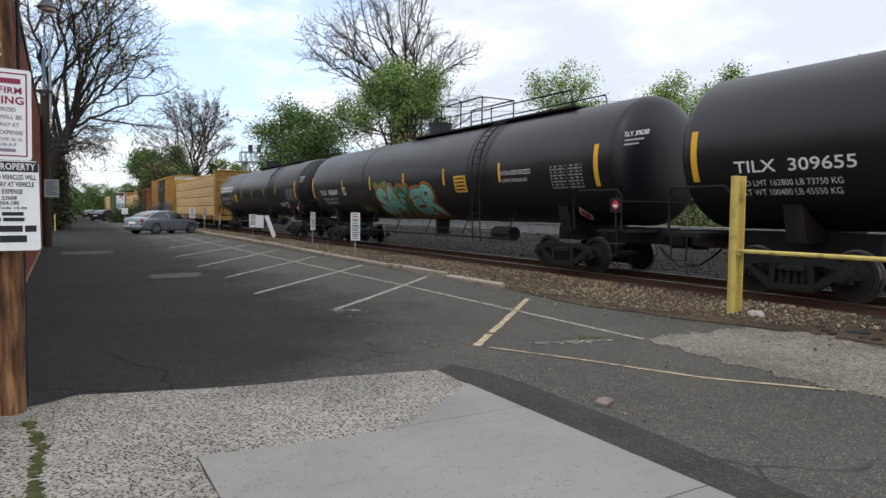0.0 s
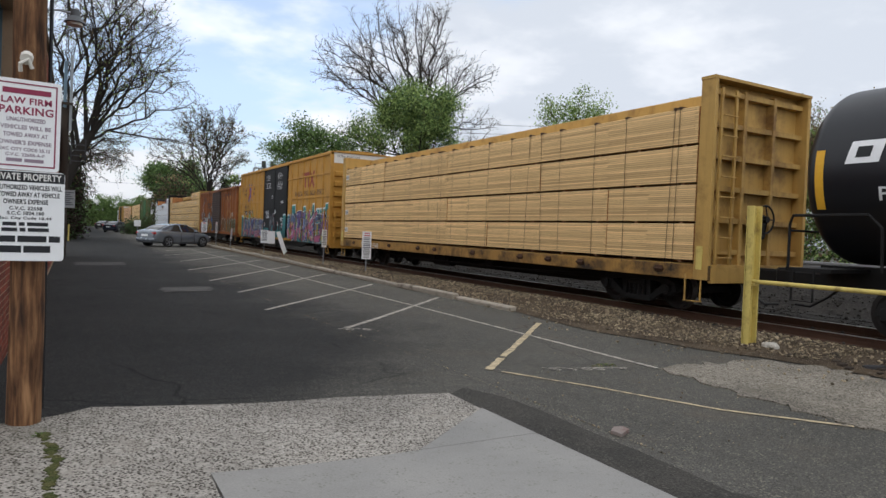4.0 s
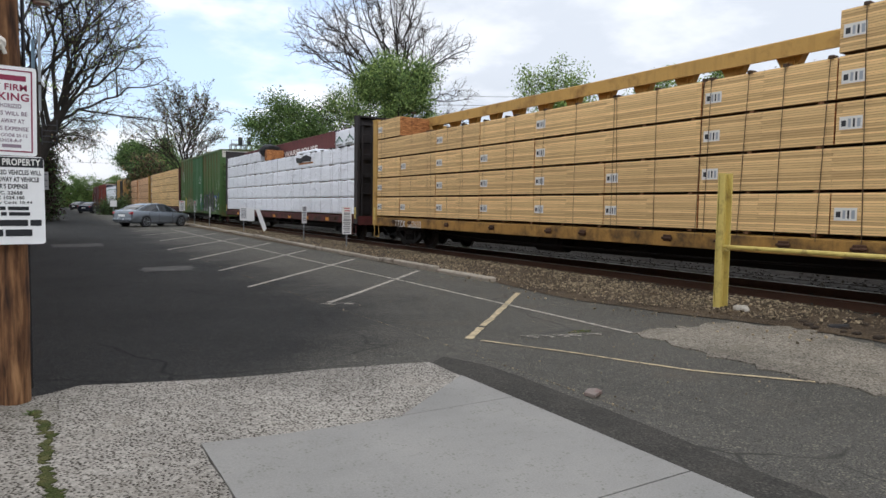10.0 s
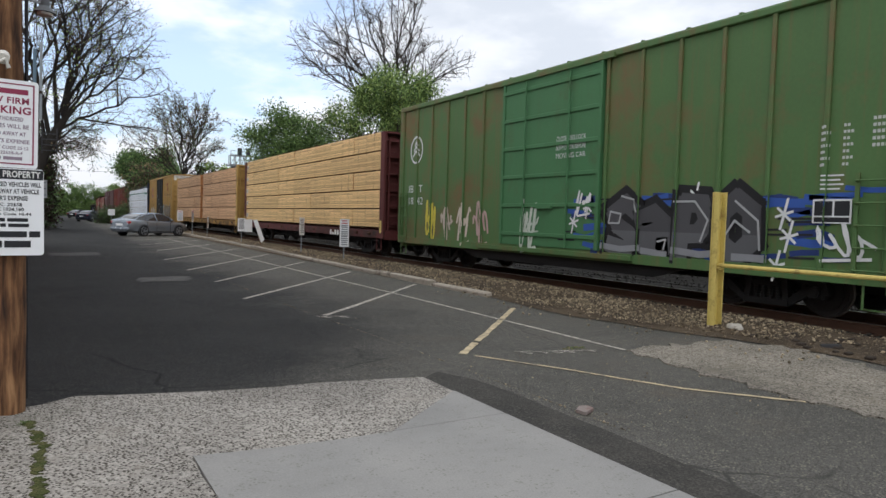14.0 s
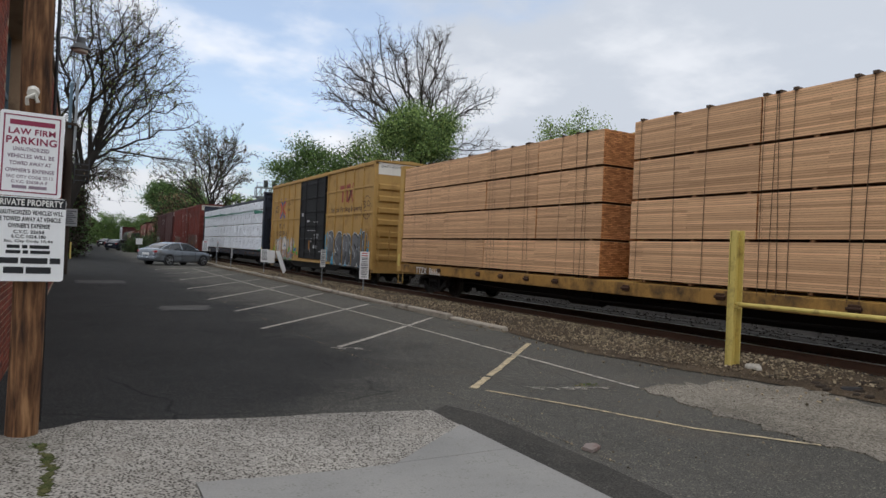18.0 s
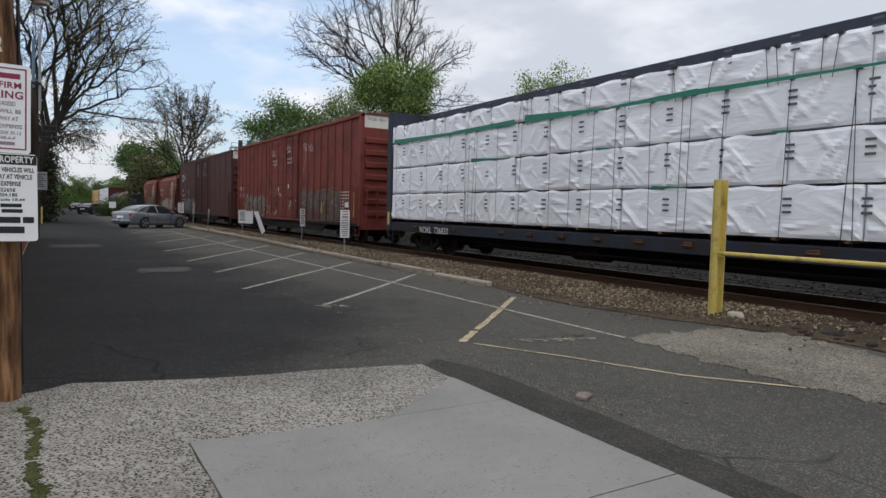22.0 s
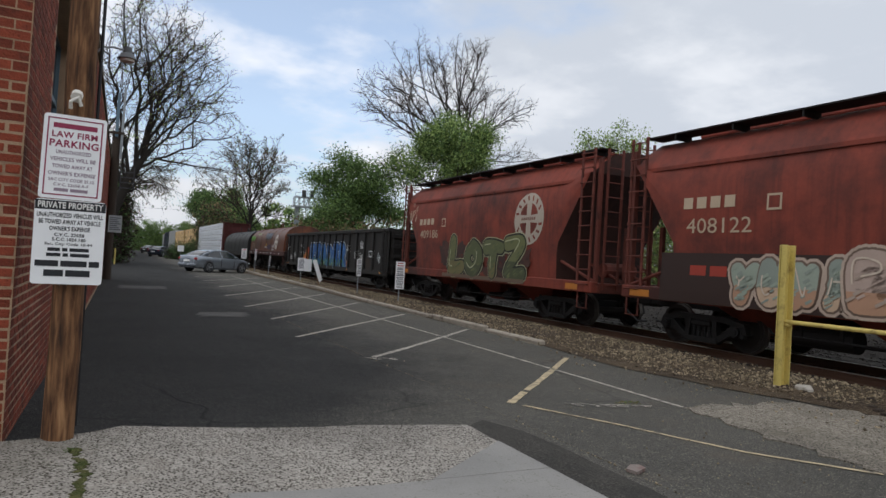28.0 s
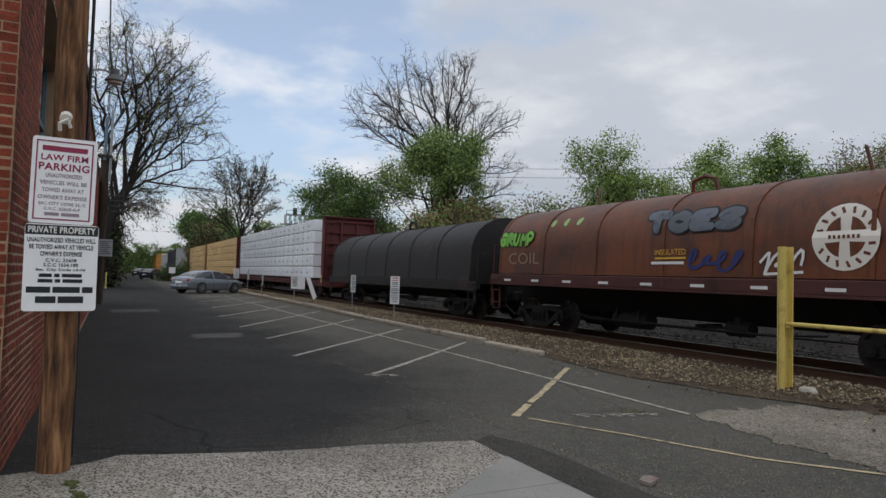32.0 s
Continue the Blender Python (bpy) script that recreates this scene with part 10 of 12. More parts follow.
for k in range(7):
    for j in range(3):
        p.add(W_, rect(u_of(mid, 265.7) + 0.32 * j, 2.1 - 0.13 * k, u_of(mid, 265.7) + 0.32 * j + 0.2, 2.15 - 0.13 * k), 3)
p.add(ink("b9953c"), rect(u_of(mid, 264.55), 1.1, u_of(mid, 264.4), 2.1), 1).add(ink_black, rect(u_of(mid, 265.4), 1.3, u_of(mid, 264.9), 1.75), 5).add(W_, rect(u_of(mid, 265.35), 1.5, u_of(mid, 264.95), 1.7), 6)
p.add(ink("b9953c"), rect(u_of(mid, 265.4), 0.9, u_of(mid, 264.9), 1.05), 1)
p.done("graffiti", car, "grey scrawled graffiti with stencilled lettering")

# 15: dark maroon boxcar
mid = (284.65 + 303.85) / 2
car, L, s = boxcar("boxcar", 284.65, 303.85, "dark maroon boxcar with grey bubble graffiti and white stencils", boxcar_maroon, [(291.9 - mid, 294.2 - mid), (294.2 - mid, 296.6 - mid)], boxcar_maroon, top=5.22, bottom=0.72,
                   ribs=even(-9.4, 9.4, 13), rib_w=0.07, rib_d=0.02)
p = Paint(s)
u = u_of(mid, 302.85)
p.add(W_, stroke([(u + 0.6, 4.05), (u + 0.1, 4.05), (u, 3.95), (u, 3.68), (u + 0.1, 3.58), (u + 0.6, 3.58)], 0.1)).add(W_, stroke([(u + 0.6, 3.58), (u + 0.78, 4.05), (u + 1.15, 3.62), (u + 1.4, 4.1)], 0.1), 1)
p.add(W_, text_shapes("DWC", u_of(mid, 302.95), 2.6, 0.22)).add(W_, text_shapes("794  572", u_of(mid, 302.9), 2.15, 0.24, 1.3))
for k in range(2):
    p.add(W_, rect(u_of(mid, 302.9), 1.9 - 0.18 * k, u_of(mid, 302.5), 1.96 - 0.18 * k)).add(W_, rect(u_of(mid, 302.0), 1.9 - 0.18 * k, u_of(mid, 301.5), 1.96 - 0.18 * k))
throw_up(p, "ARISE", u_of(mid, 301.55), 0.76, 5.3, 1.22, (ink("767c7b"), ink("6a706f"), ink("7f8583")), ink("171415"), None, ink("c5c9c7"), 15, 1, 0.35, 0.08, 0, 1.2, 10, (ink("565c5e"), ink("62686a")), 0.12, (u_of(mid, 301.9), 0.72, u_of(mid, 295.5), 2.4))
for k in range(3):
    p.add(W_, rect(u_of(mid, 302.9), 1.72 - 0.12 * k, u_of(mid, 302.5), 1.75 - 0.12 * k)).add(W_, rect(u_of(mid, 302.1), 1.72 - 0.12 * k, u_of(mid, 301.75), 1.75 - 0.12 * k))
p.add(W_, rect(u_of(mid, 300.1), 2.42, u_of(mid, 299.8), 2.76), 1).add(boxcar_maroon, rect(u_of(mid, 300.08), 2.44, u_of(mid, 299.82), 2.74), 2).add(W_, rect(u_of(mid, 300.0), 2.55, u_of(mid, 299.9), 2.66), 3)
for y0 in (295.87, 293.5):
    for k, t_ in enumerate(("IMPORTANT", "CLOSE THIS DOOR", "BEFORE CLOSING", "MAIN DOOR", "FERMER CETTE PORTE", "AVANT DE FERMER")):
        p.add(W_, text_shapes(t_, u_of(mid, y0), 4.55 - 0.17 * k, 0.1, 0.93), 3)
for k in range(3):
    p.add(ink("c9b23c"), rect(u_of(mid, 300.2) + 2.6 * k, 1.1, u_of(mid, 300.1) + 2.6 * k, 1.6), 8)
p.done("graffiti", car, "grey bubble graffiti with white stencilled lettering")


def cross_mark(p, u, v, r, col, dark):
    """A round emblem: a pale disc with a cross left between four dark quarters."""
    n = 28
    disc = [(u + r * math.cos(2 * math.pi * k / n), v + r * math.sin(2 * math.pi * k / n)) for k in range(n)]
    p.add(col, [disc])
    for q in range(4):
        a0 = math.pi / 2 * q + 0.28
        arc = [(u + 0.62 * r * math.cos(a0 + (math.pi / 2 - 0.56) * k / 6), v + 0.62 * r * math.sin(a0 + (math.pi / 2 - 0.56) * k / 6)) for k in range(7)]
        c = (u + 0.2 * r * math.cos(a0 + math.pi / 4 - 0.28), v + 0.2 * r * math.sin(a0 + math.pi / 4 - 0.28))
        p.add(dark, [arc + [c]], 1)
    for k in range(16):
        a = 2 * math.pi * k / 16 + 0.1
        if k in (0, 8): continue
        p.add(dark, stroke([(u + 0.74 * r * math.cos(a), v + 0.74 * r * math.sin(a)), (u + 0.88 * r * math.cos(a + 0.06), v + 0.88 * r * math.sin(a + 0.06))], 0.09 * r), 1)
    for k in range(7):
        p.add(dark, rect(u + (0.14 * k - 0.48) * r, v - 0.05 * r, u + (0.14 * k - 0.4) * r, v + 0.06 * r), 2)


# 16, 17: red covered hoppers
for lead, trail, num, word, seed, cols in ((305.4, 317.5, "408122", "SANTO", 16, ("8a9a8e", "b89a84", "5b6d8a", "c9a88a")), (318.6, 330.85, "409186", "LOTZ", 17, ("5d6b3a", "3f4a2c", "8f9a5a", "6b5a4a"))):
    mid = (lead + trail) / 2
    car, L, s = hopper("hopper_car", lead, trail, "faded red-brown covered hopper car with graffiti along its sill", hopper_red)
    p = Paint(s)
    cross_mark(p, u_of(mid, lead + 3.2 if seed == 16 else 321.5), 2.95 if seed == 16 else 2.85, 0.75, ink("b0a596"), hopper_red)
    for k in range(4):
        p.add(ink("b9a58c"), rect(u_of(mid, trail - 1.75) + 0.34 * k, 2.85, u_of(mid, trail - 1.75) + 0.24 + 0.34 * k, 3.08))
    p.add(ink("b9a58c"), text_shapes(num, u_of(mid, trail - 1.85), 2.35, 0.3, 1.55))
    p.add(ink("b9a58c"), rect(u_of(mid, trail - 3.7), 2.75, u_of(mid, trail - 4.0), 3.05)).add(hopper_red, rect(u_of(mid, trail - 3.74), 2.79, u_of(mid, trail - 3.96), 3.01), 1)
    if seed == 17:
        rb = random.Random(171)
        for k in range(26):
            p.add(ink(("3c2620", "4a2c24", "35231f")[k % 3]), blob(u_of(mid, trail - 4.0) + 0.21 * k, 1.25 + rb.uniform(0, 0.75), 0.7, rb.uniform(0.4, 0.8), rb, rough=0.4), 0, (u_of(mid, trail - 3.6), 0.96, u_of(mid, trail - 9.8), 2.6))
        throw_up(p, word, u_of(mid, trail - 4.3), 1.02, 4.9, 1.32, (ink("6b7048"), ink("565e3e"), ink("5f6644")), ink("23241d"), ink("a8ab86"), ink("b9bc98"), 17, 1, 0.33, 0.05, 0.025, 1.1, 22, (ink("6f6a44"), ink("4a5138")), 0.12)
        p.add(ink(cols[3]), rect(u_of(mid, trail - 4.0), 0.98, u_of(mid, trail - 9.3), 1.1), 6)
    else:
        p.add(ink("33231e"), rect(u_of(mid, 316.3), 0.94, u_of(mid, 306.9), 1.95))
        for text, y0, w, h, hi, lo, seed_ in (("YUNH", 314.6, 2.5, 0.86, "97a294", "b9a58a", 161), ("BUGES", 312.3, 4.4, 1.06, "b09c90", "5d4a62", 162)):
            throw_up(p, text, u_of(mid, y0), 0.98, w, h, (ink(hi), ink("a59486"), ink(lo)) if text == "BUGES" else (ink(hi), ink("8a948a")), ink("6e5c50"), ink("b5a292"), ink("c9bba9"), seed_, 1 if text == "YUNH" else 12, 0.36, 0.035, 0.05, 1.15, 14, (ink("b08a70"), ink("c2a88e")), 0.1)
        for k in range(2):
            p.add(ink("9a3a2c"), rect(u_of(mid, 315.5) + 0.5 * k, 1.5, u_of(mid, 315.1) + 0.5 * k, 1.7), 1)
    r2 = random.Random(seed)
    u = u_of(mid, trail - 0.7) if seed == 17 else u_of(mid, lead + 1.2)
    p.add(ink("c0a98f"), scrawl(u, 3.3 + 0.050, 0.7, 0.700, r2, 0.03), 2)
    p.add(ink("b9752c"), rect(u_of(mid, lead + 1.0), 0.97, u_of(mid, lead + 0.5), 1.12), 2)
    p.add(ink("b9752c"), rect(u_of(mid, trail - 0.3), 0.97, u_of(mid, trail - 0.9), 1.12), 2)
    p.done("graffiti", car, "painted graffiti, round pale emblem and numbers")

# 18: black gondola with a blue piece
mid = (332.2 + 351.8) / 2
car, L, s = gondola("gondola_car", 332.2, 351.8, "black ribbed gondola car with bright blue graffiti letters", gondola_black)
p = Paint(s)
rng = random.Random(18)
for k in range(46):
    p.add(ink(("b8622c", "c98a2c", "a8402c")[k % 3]), blob(u_of(mid, 347.3) + 0.04 * k + (0 if k < 36 else 7.5), 0.9 + rng.uniform(0, 0.5) * (k % 36) / 20 + rng.uniform(0, 0.2), 0.22, 0.28, rng, rough=0.4), 0, (u_of(mid, 347.8), 0.74, u_of(mid, 336.4), 2.4))
throw_up(p, "ZZADER", u_of(mid, 345.5), 0.86, 7.0, 1.28, (ink("2a5f9e"), ink("24548f"), ink("2f69aa")), ink("0d1020"), ink("ccd4da"), ink("a9c4dc"), 18, 1, 0.34, 0.06, 0.035, 1.16, 40, (ink("1f4a84"), ink("285a96")), 0.05, (u_of(mid, 346.2), 0.74, u_of(mid, 336.2), 2.5))
for k in range(34):
    u, v = u_of(mid, 345.4) + 0.205 * k, 0.95 + 0.12 * (k % 3)
    p.add(ink("6fa24f"), bold(smooth_line([(u - 0.14, v), (u - 0.05, v + rng.uniform(0.05, 0.14)), (u + 0.05, v - 0.05), (u + 0.15, v + rng.uniform(0, 0.12))], 3), 0.035), 13)
p.add(W_, text_shapes("AOK", u_of(mid, 347.9), 1.85, 0.24)).add(ink("a9aaa6"), text_shapes("519 376", u_of(mid, 347.9), 1.42, 0.22, 1.9))
for y0, v, c in ((351.3, 1.9, "c9ccca"), (350.5, 1.3, "d0d2d0"), (349.6, 1.4, "cfd2d1"), (338.2, 1.9, "d5d7d6"), (337.0, 1.6, "c9cbc9"), (336.2, 2.1, "d5d7d6"), (336.2, 1.5, "d5d7d6"), (333.7, 1.5, "c9d0d0")):
    r2 = random.Random(int(y0 * 10 + v * 3))
    u = u_of(mid, y0)
    p.add(ink(c), scrawl(u, v + 0.015, 0.5, 0.34, r2, 0.022), 2)
    p.add(ink(c), scrawl(u + 0.05, v - 0.12, 0.4, 0.2, r2, 0.018), 3)
p.add(W_, rect(u_of(mid, 334.9), 1.5, u_of(mid, 334.2), 1.8), 1).add(gondola_black, rect(u_of(mid, 334.86), 1.54, u_of(mid, 334.24), 1.76), 2)
for y0 in (351.0, 347.6, 338.0, 333.5):
    p.add(ink("b8782c"), rect(u_of(mid, y0), 0.78, u_of(mid, y0) + 0.7, 0.86), 1)
p.done("graffiti", car, "bright blue graffiti letters with orange flames and white tags")

# 19, 20: coil cars
mid = (352.3 + 366.3) / 2
car, L, s = coil_car("coil_car", 352.3, 366.3, "brown rusty coil car with a rounded hood and a white emblem", coil_brown, material("sill_brown", C("4a2a26"), 0.75, var=0.25, scale=0.7, fine=16, stain=C("2c1c1a"), stain_amt=0.45, streak=0.3))
p = Paint(s)
cross_mark(p, u_of(mid, 355.4), 2.25, 0.55, ink("d6d2ca"), coil_brown)
throw_up(p, "TOES", u_of(mid, 359.9), 2.48, 2.5, 0.52, (ink("5f6672"), ink("565c66")), ink("202226"), None, None, 19, 1, 0.36, 0.035, 0, 1.2, 6)
throw_up(p, "GRUMP", u_of(mid, 365.9), 2.36, 1.75, 0.42, (ink("78b84a"), ink("6aa844")), ink("1c2a18"), None, None, 191, 1, 0.28, 0.03, 0, 1.15, 0)
p.add(ink("8a7a68"), text_shapes("COIL", u_of(mid, 365.3), 1.85, 0.32, 1.5), 1)
for k in range(3):
    p.add(ink("8fb070"), blob(u_of(mid, 363.4) + 0.55 * k, 2.95, 0.18, 0.2, random.Random(k), 8), 2)
p.add(ink("2a3466"), scrawl(u_of(mid, 358.6), 1.9, 1.3, 0.35, random.Random(7), 0.07), 1)
p.add(ink("c9a23c"), text_shapes("INSULATED", u_of(mid, 359.5), 2.02, 0.12, 0.85)).add(ink("c9a23c"), rect(u_of(mid, 359.5), 1.93, u_of(mid, 358.65), 1.97)).add(W_, rect(u_of(mid, 359.6), 1.82, u_of(mid, 358.7), 1.88))
p.add(W_, scrawl(u_of(mid, 356.9), 1.85, 0.75, 0.35, random.Random(8), 0.05), 1)
for k in range(9):
    p.add(W_, rect(u_of(mid, 365.5) + 1.4 * k, 1.36, u_of(mid, 365.5) + 0.35 + 1.4 * k, 1.42), 12)
p.done("graffiti", car, "green and blue graffiti tags with a round white emblem")
mid = (367.2 + 383.0) / 2
car, L, s = coil_car("coil_car", 367.2, 383.0, "black coil car with a rounded hood", coil_black, gondola_black, top=3.45, deck=1.3)

# 21 to 23: more loaded centre-beams
car, L = centerbeam("centerbeam_flatcar", 384.3, 411.0, "dark red center-beam flatcar with white-wrapped packets in rows", beam_red)
stack(car, -L / 2 + 2.0, L / 2 - 0.37, 1.12, 5, wrap_white, "wrap", 0.69, 21, widths=(2.45, 2.47), labels=False)
p = Paint([(-L / 2, L / 2, -1.518)])
for k in range(19):
    for j in range(5):
        p.add(ink("4a4d52"), rect(-L / 2 + 1.3 + k * 1.23, 1.4 + 0.69 * j, -L / 2 + 1.5 + k * 1.23, 1.5 + 0.69 * j), 1)
p.done("lettering", car, "rows of dark stamps on the wrapping")
for lead, trail, sd in ((412.3, 434.3, 22), (435.6, 457.6, 23)):
    car, L = centerbeam("centerbeam_flatcar", lead, trail, "center-beam flatcar stacked full with brown lumber", beam_red if sd == 22 else beam_yellow)
    stack(car, -L / 2 + 0.37, L / 2 - 0.37, 1.1, 5, lumber, "boards", 0.7, sd, widths=(2.45, 4.9))
# the cars that follow, seen from afar
FAR = [("white and grey boxcar far down the train", material("boxcar_grey", C("a3a5a6"), 0.65, var=0.15, scale=0.6), 5.1), ("dark blue boxcar far down the train", beam_blue, 5.1),
       ("pale grey boxcar far down the train", MATS["boxcar_grey"], 4.6), ("yellow boxcar far down the train", ttx_yellow, 5.15), ("orange boxcar far down the train", orange_rust, 4.5),
       ("dark red boxcar far down the train", boxcar_red, 5.1)]
at = 458.9
for lab, m_, tp in FAR:
    boxcar("boxcar", at, at + 18.0, lab, m_, [(-1.5, 1.5)], m_, top=tp, ribs=even(-8.6, 8.6, 13))
    at += 19.3

# ---- trees ----
def leaf_mat(name, col):
    m = material(name, col, 0.7, var=0.25, scale=0.5, fine=6, island=0.45)
    b = m.node_tree.nodes["Principled BSDF"]
    b.inputs["Subsurface Weight"].default_value = 0.0
    b.inputs["Transmission Weight"].default_value = 0.0
    return m


LEAF_A, LEAF_B, LEAF_C, LEAF_D = leaf_mat("leaf_green", C("728c4b")), leaf_mat("leaf_dark", C("4c6638")), leaf_mat("leaf_bright", C("94aa60")), leaf_mat("leaf_brown", C("7c6a4c"))


def skeleton(rng, height, trunk_r, levels=5, lean=(0, 0), spread=0.6, fork=2.6, droop=0.0, first=0.25, limbs=5, up=0.35):
    """Limbs of a tree: lists of points with a start and an end radius, trunk first, then outwards."""
    out, tips = [], []
    def grow(p, d, l, r, lev):
        n = 5 if lev < 2 else 4
        pts = [p.copy()]
        q, dd = p.copy(), d.copy()
        for i in range(n):
            bend = Vector((rng.uniform(-1, 1), rng.uniform(-1, 1), rng.uniform(-0.6, 1) * up - droop * lev * 0.5)) * (0.16 + 0.07 * lev)
            dd = (dd + bend).normalized()
            q = q + dd * l / n
            pts.append(q.copy())
        r2 = r * (0.66 if lev < levels else 0.4)
        out.append((lev, pts, r, r2))
        if lev >= levels:
            tips.append((q, dd))
            return
        k = max(2, int(rng.gauss(fork, 0.6) + 0.5)) + (limbs - 3 if lev == 0 else 0)
        for i in range(k):
            f = rng.uniform(0.45, 1.0) if i else 1.0
            base = pts[min(n, max(1, int(f * n + 0.5)))]
            a = rng.uniform(0, 6.283)
            side = Vector((math.cos(a), math.sin(a), rng.uniform(-0.1, 0.35)))
            side = (side - dd * side.dot(dd) * 0.6)
            nd = (dd * (1 - spread * rng.uniform(0.6, 1.15)) + side * spread * rng.uniform(0.7, 1.25)).normalized()
            grow(base, nd, l * rng.uniform(0.58, 0.8), r2 * rng.uniform(0.7, 0.95), lev + 1)
    grow(Vector((0, 0, -0.2)), Vector((lean[0], lean[1], 1)).normalized(), height * first, trunk_r, 0)
    return out, tips


def fit_crown(sk, tips, w, h, z0, base_h):
    """Scale the limbs so that the crown is w wide and h high."""
    zs = [p.z for _, pts, _, _ in sk for p in pts]
    rs = sorted(max(abs(p.x), abs(p.y)) for _, pts, _, _ in sk for p in pts)
    kz, kr = h / max(zs), (w / 2) / rs[int(len(rs) * 0.985)]
    for _, pts, _, _ in sk:
        for p in pts:
            p.x, p.y, p.z = p.x * kr, p.y * kr, p.z * kz
    for p, d in tips:
        p.x, p.y, p.z = p.x * kr, p.y * kr, p.z * kz


def leaves_mesh(rng_np, centres, per, size, spread, name, mats, flat=0.8):
    """Clumps of small leaves, each a bent quad, round the given centres."""
    n = len(centres) * per
    c = np.repeat(np.array(centres), per, 0) + rng_np.normal(0, spread, (n, 3)) * (1, 1, flat)
    u = rng_np.normal(0, 1, (n, 3)); u /= np.linalg.norm(u, axis=1)[:, None]
    t = rng_np.normal(0, 1, (n, 3)); w = np.cross(u, t); w /= np.linalg.norm(w, axis=1)[:, None]
    s = rng_np.uniform(0.6, 1.3, (n, 1)) * size
    v = np.stack([c - u * s * 0.5, c + w * s * 0.32, c + u * s * 0.5, c - w * s * 0.32], 1).reshape(-1, 3)
    f = np.arange(4 * n).reshape(-1, 4)
    me = bpy.data.meshes.new(name)
    me.from_pydata(v.tolist(), [], f.tolist())
    for m in mats: me.materials.append(m)
    me.polygons.foreach_set("material_index", rng_np.randint(0, len(mats), n).astype(int).tolist())
    me.update()
    return me


def tree(name, loc, w, h, trunk_r, seed, label, leaves=None, levels=5, per=10, size=0.3, clump=0.5, hang=0, thin=0.02, **kw):
    rng = random.Random(seed)
    sk, tips = skeleton(rng, h, trunk_r, levels, **kw)
    fit_crown(sk, tips, w, h, 0, 0)
    t = thing(name, label, "tree", loc=loc)
    tr, lb, tw = MB(), MB(), MB()
    for lev, pts, r, r2 in sk:
        r, r2 = max(r, thin), max(r2, thin * 0.6)
        (tr if lev == 0 else lb if lev < 3 else tw).tube(pts, r, 10 if lev == 0 else 6 if lev < 3 else 3, 0, r2)
    part("trunk", tr, bark, t, smooth=True)
    part("limb", lb, bark, t, smooth=True)
    if hang:
        for p, d in tips:
            for k in range(hang):
                q = p + Vector((rng.uniform(-0.5, 0.5), rng.uniform(-0.5, 0.5), 0))
                l = rng.uniform(0.5, 1.5)
                tw.tube([p, q + Vector((d.x, d.y, d.z * 0.4 + 0.1)) * l * 0.5, q + Vector((d.x * 0.7, d.y * 0.7, -rng.uniform(-0.5, 0.6) * l)) + Vector((d.x, d.y, 0)) * l * 0.4], thin * 0.9, 3, 0, thin * 0.5)
    part("twig_crown", tw, twig, t)
    if leaves:
        cs = [tuple(p) for p, d in tips]
        part("crown", leaves_mesh(np.random.RandomState(seed), cs, per, size, clump, "crown", leaves), None, t)
    return t


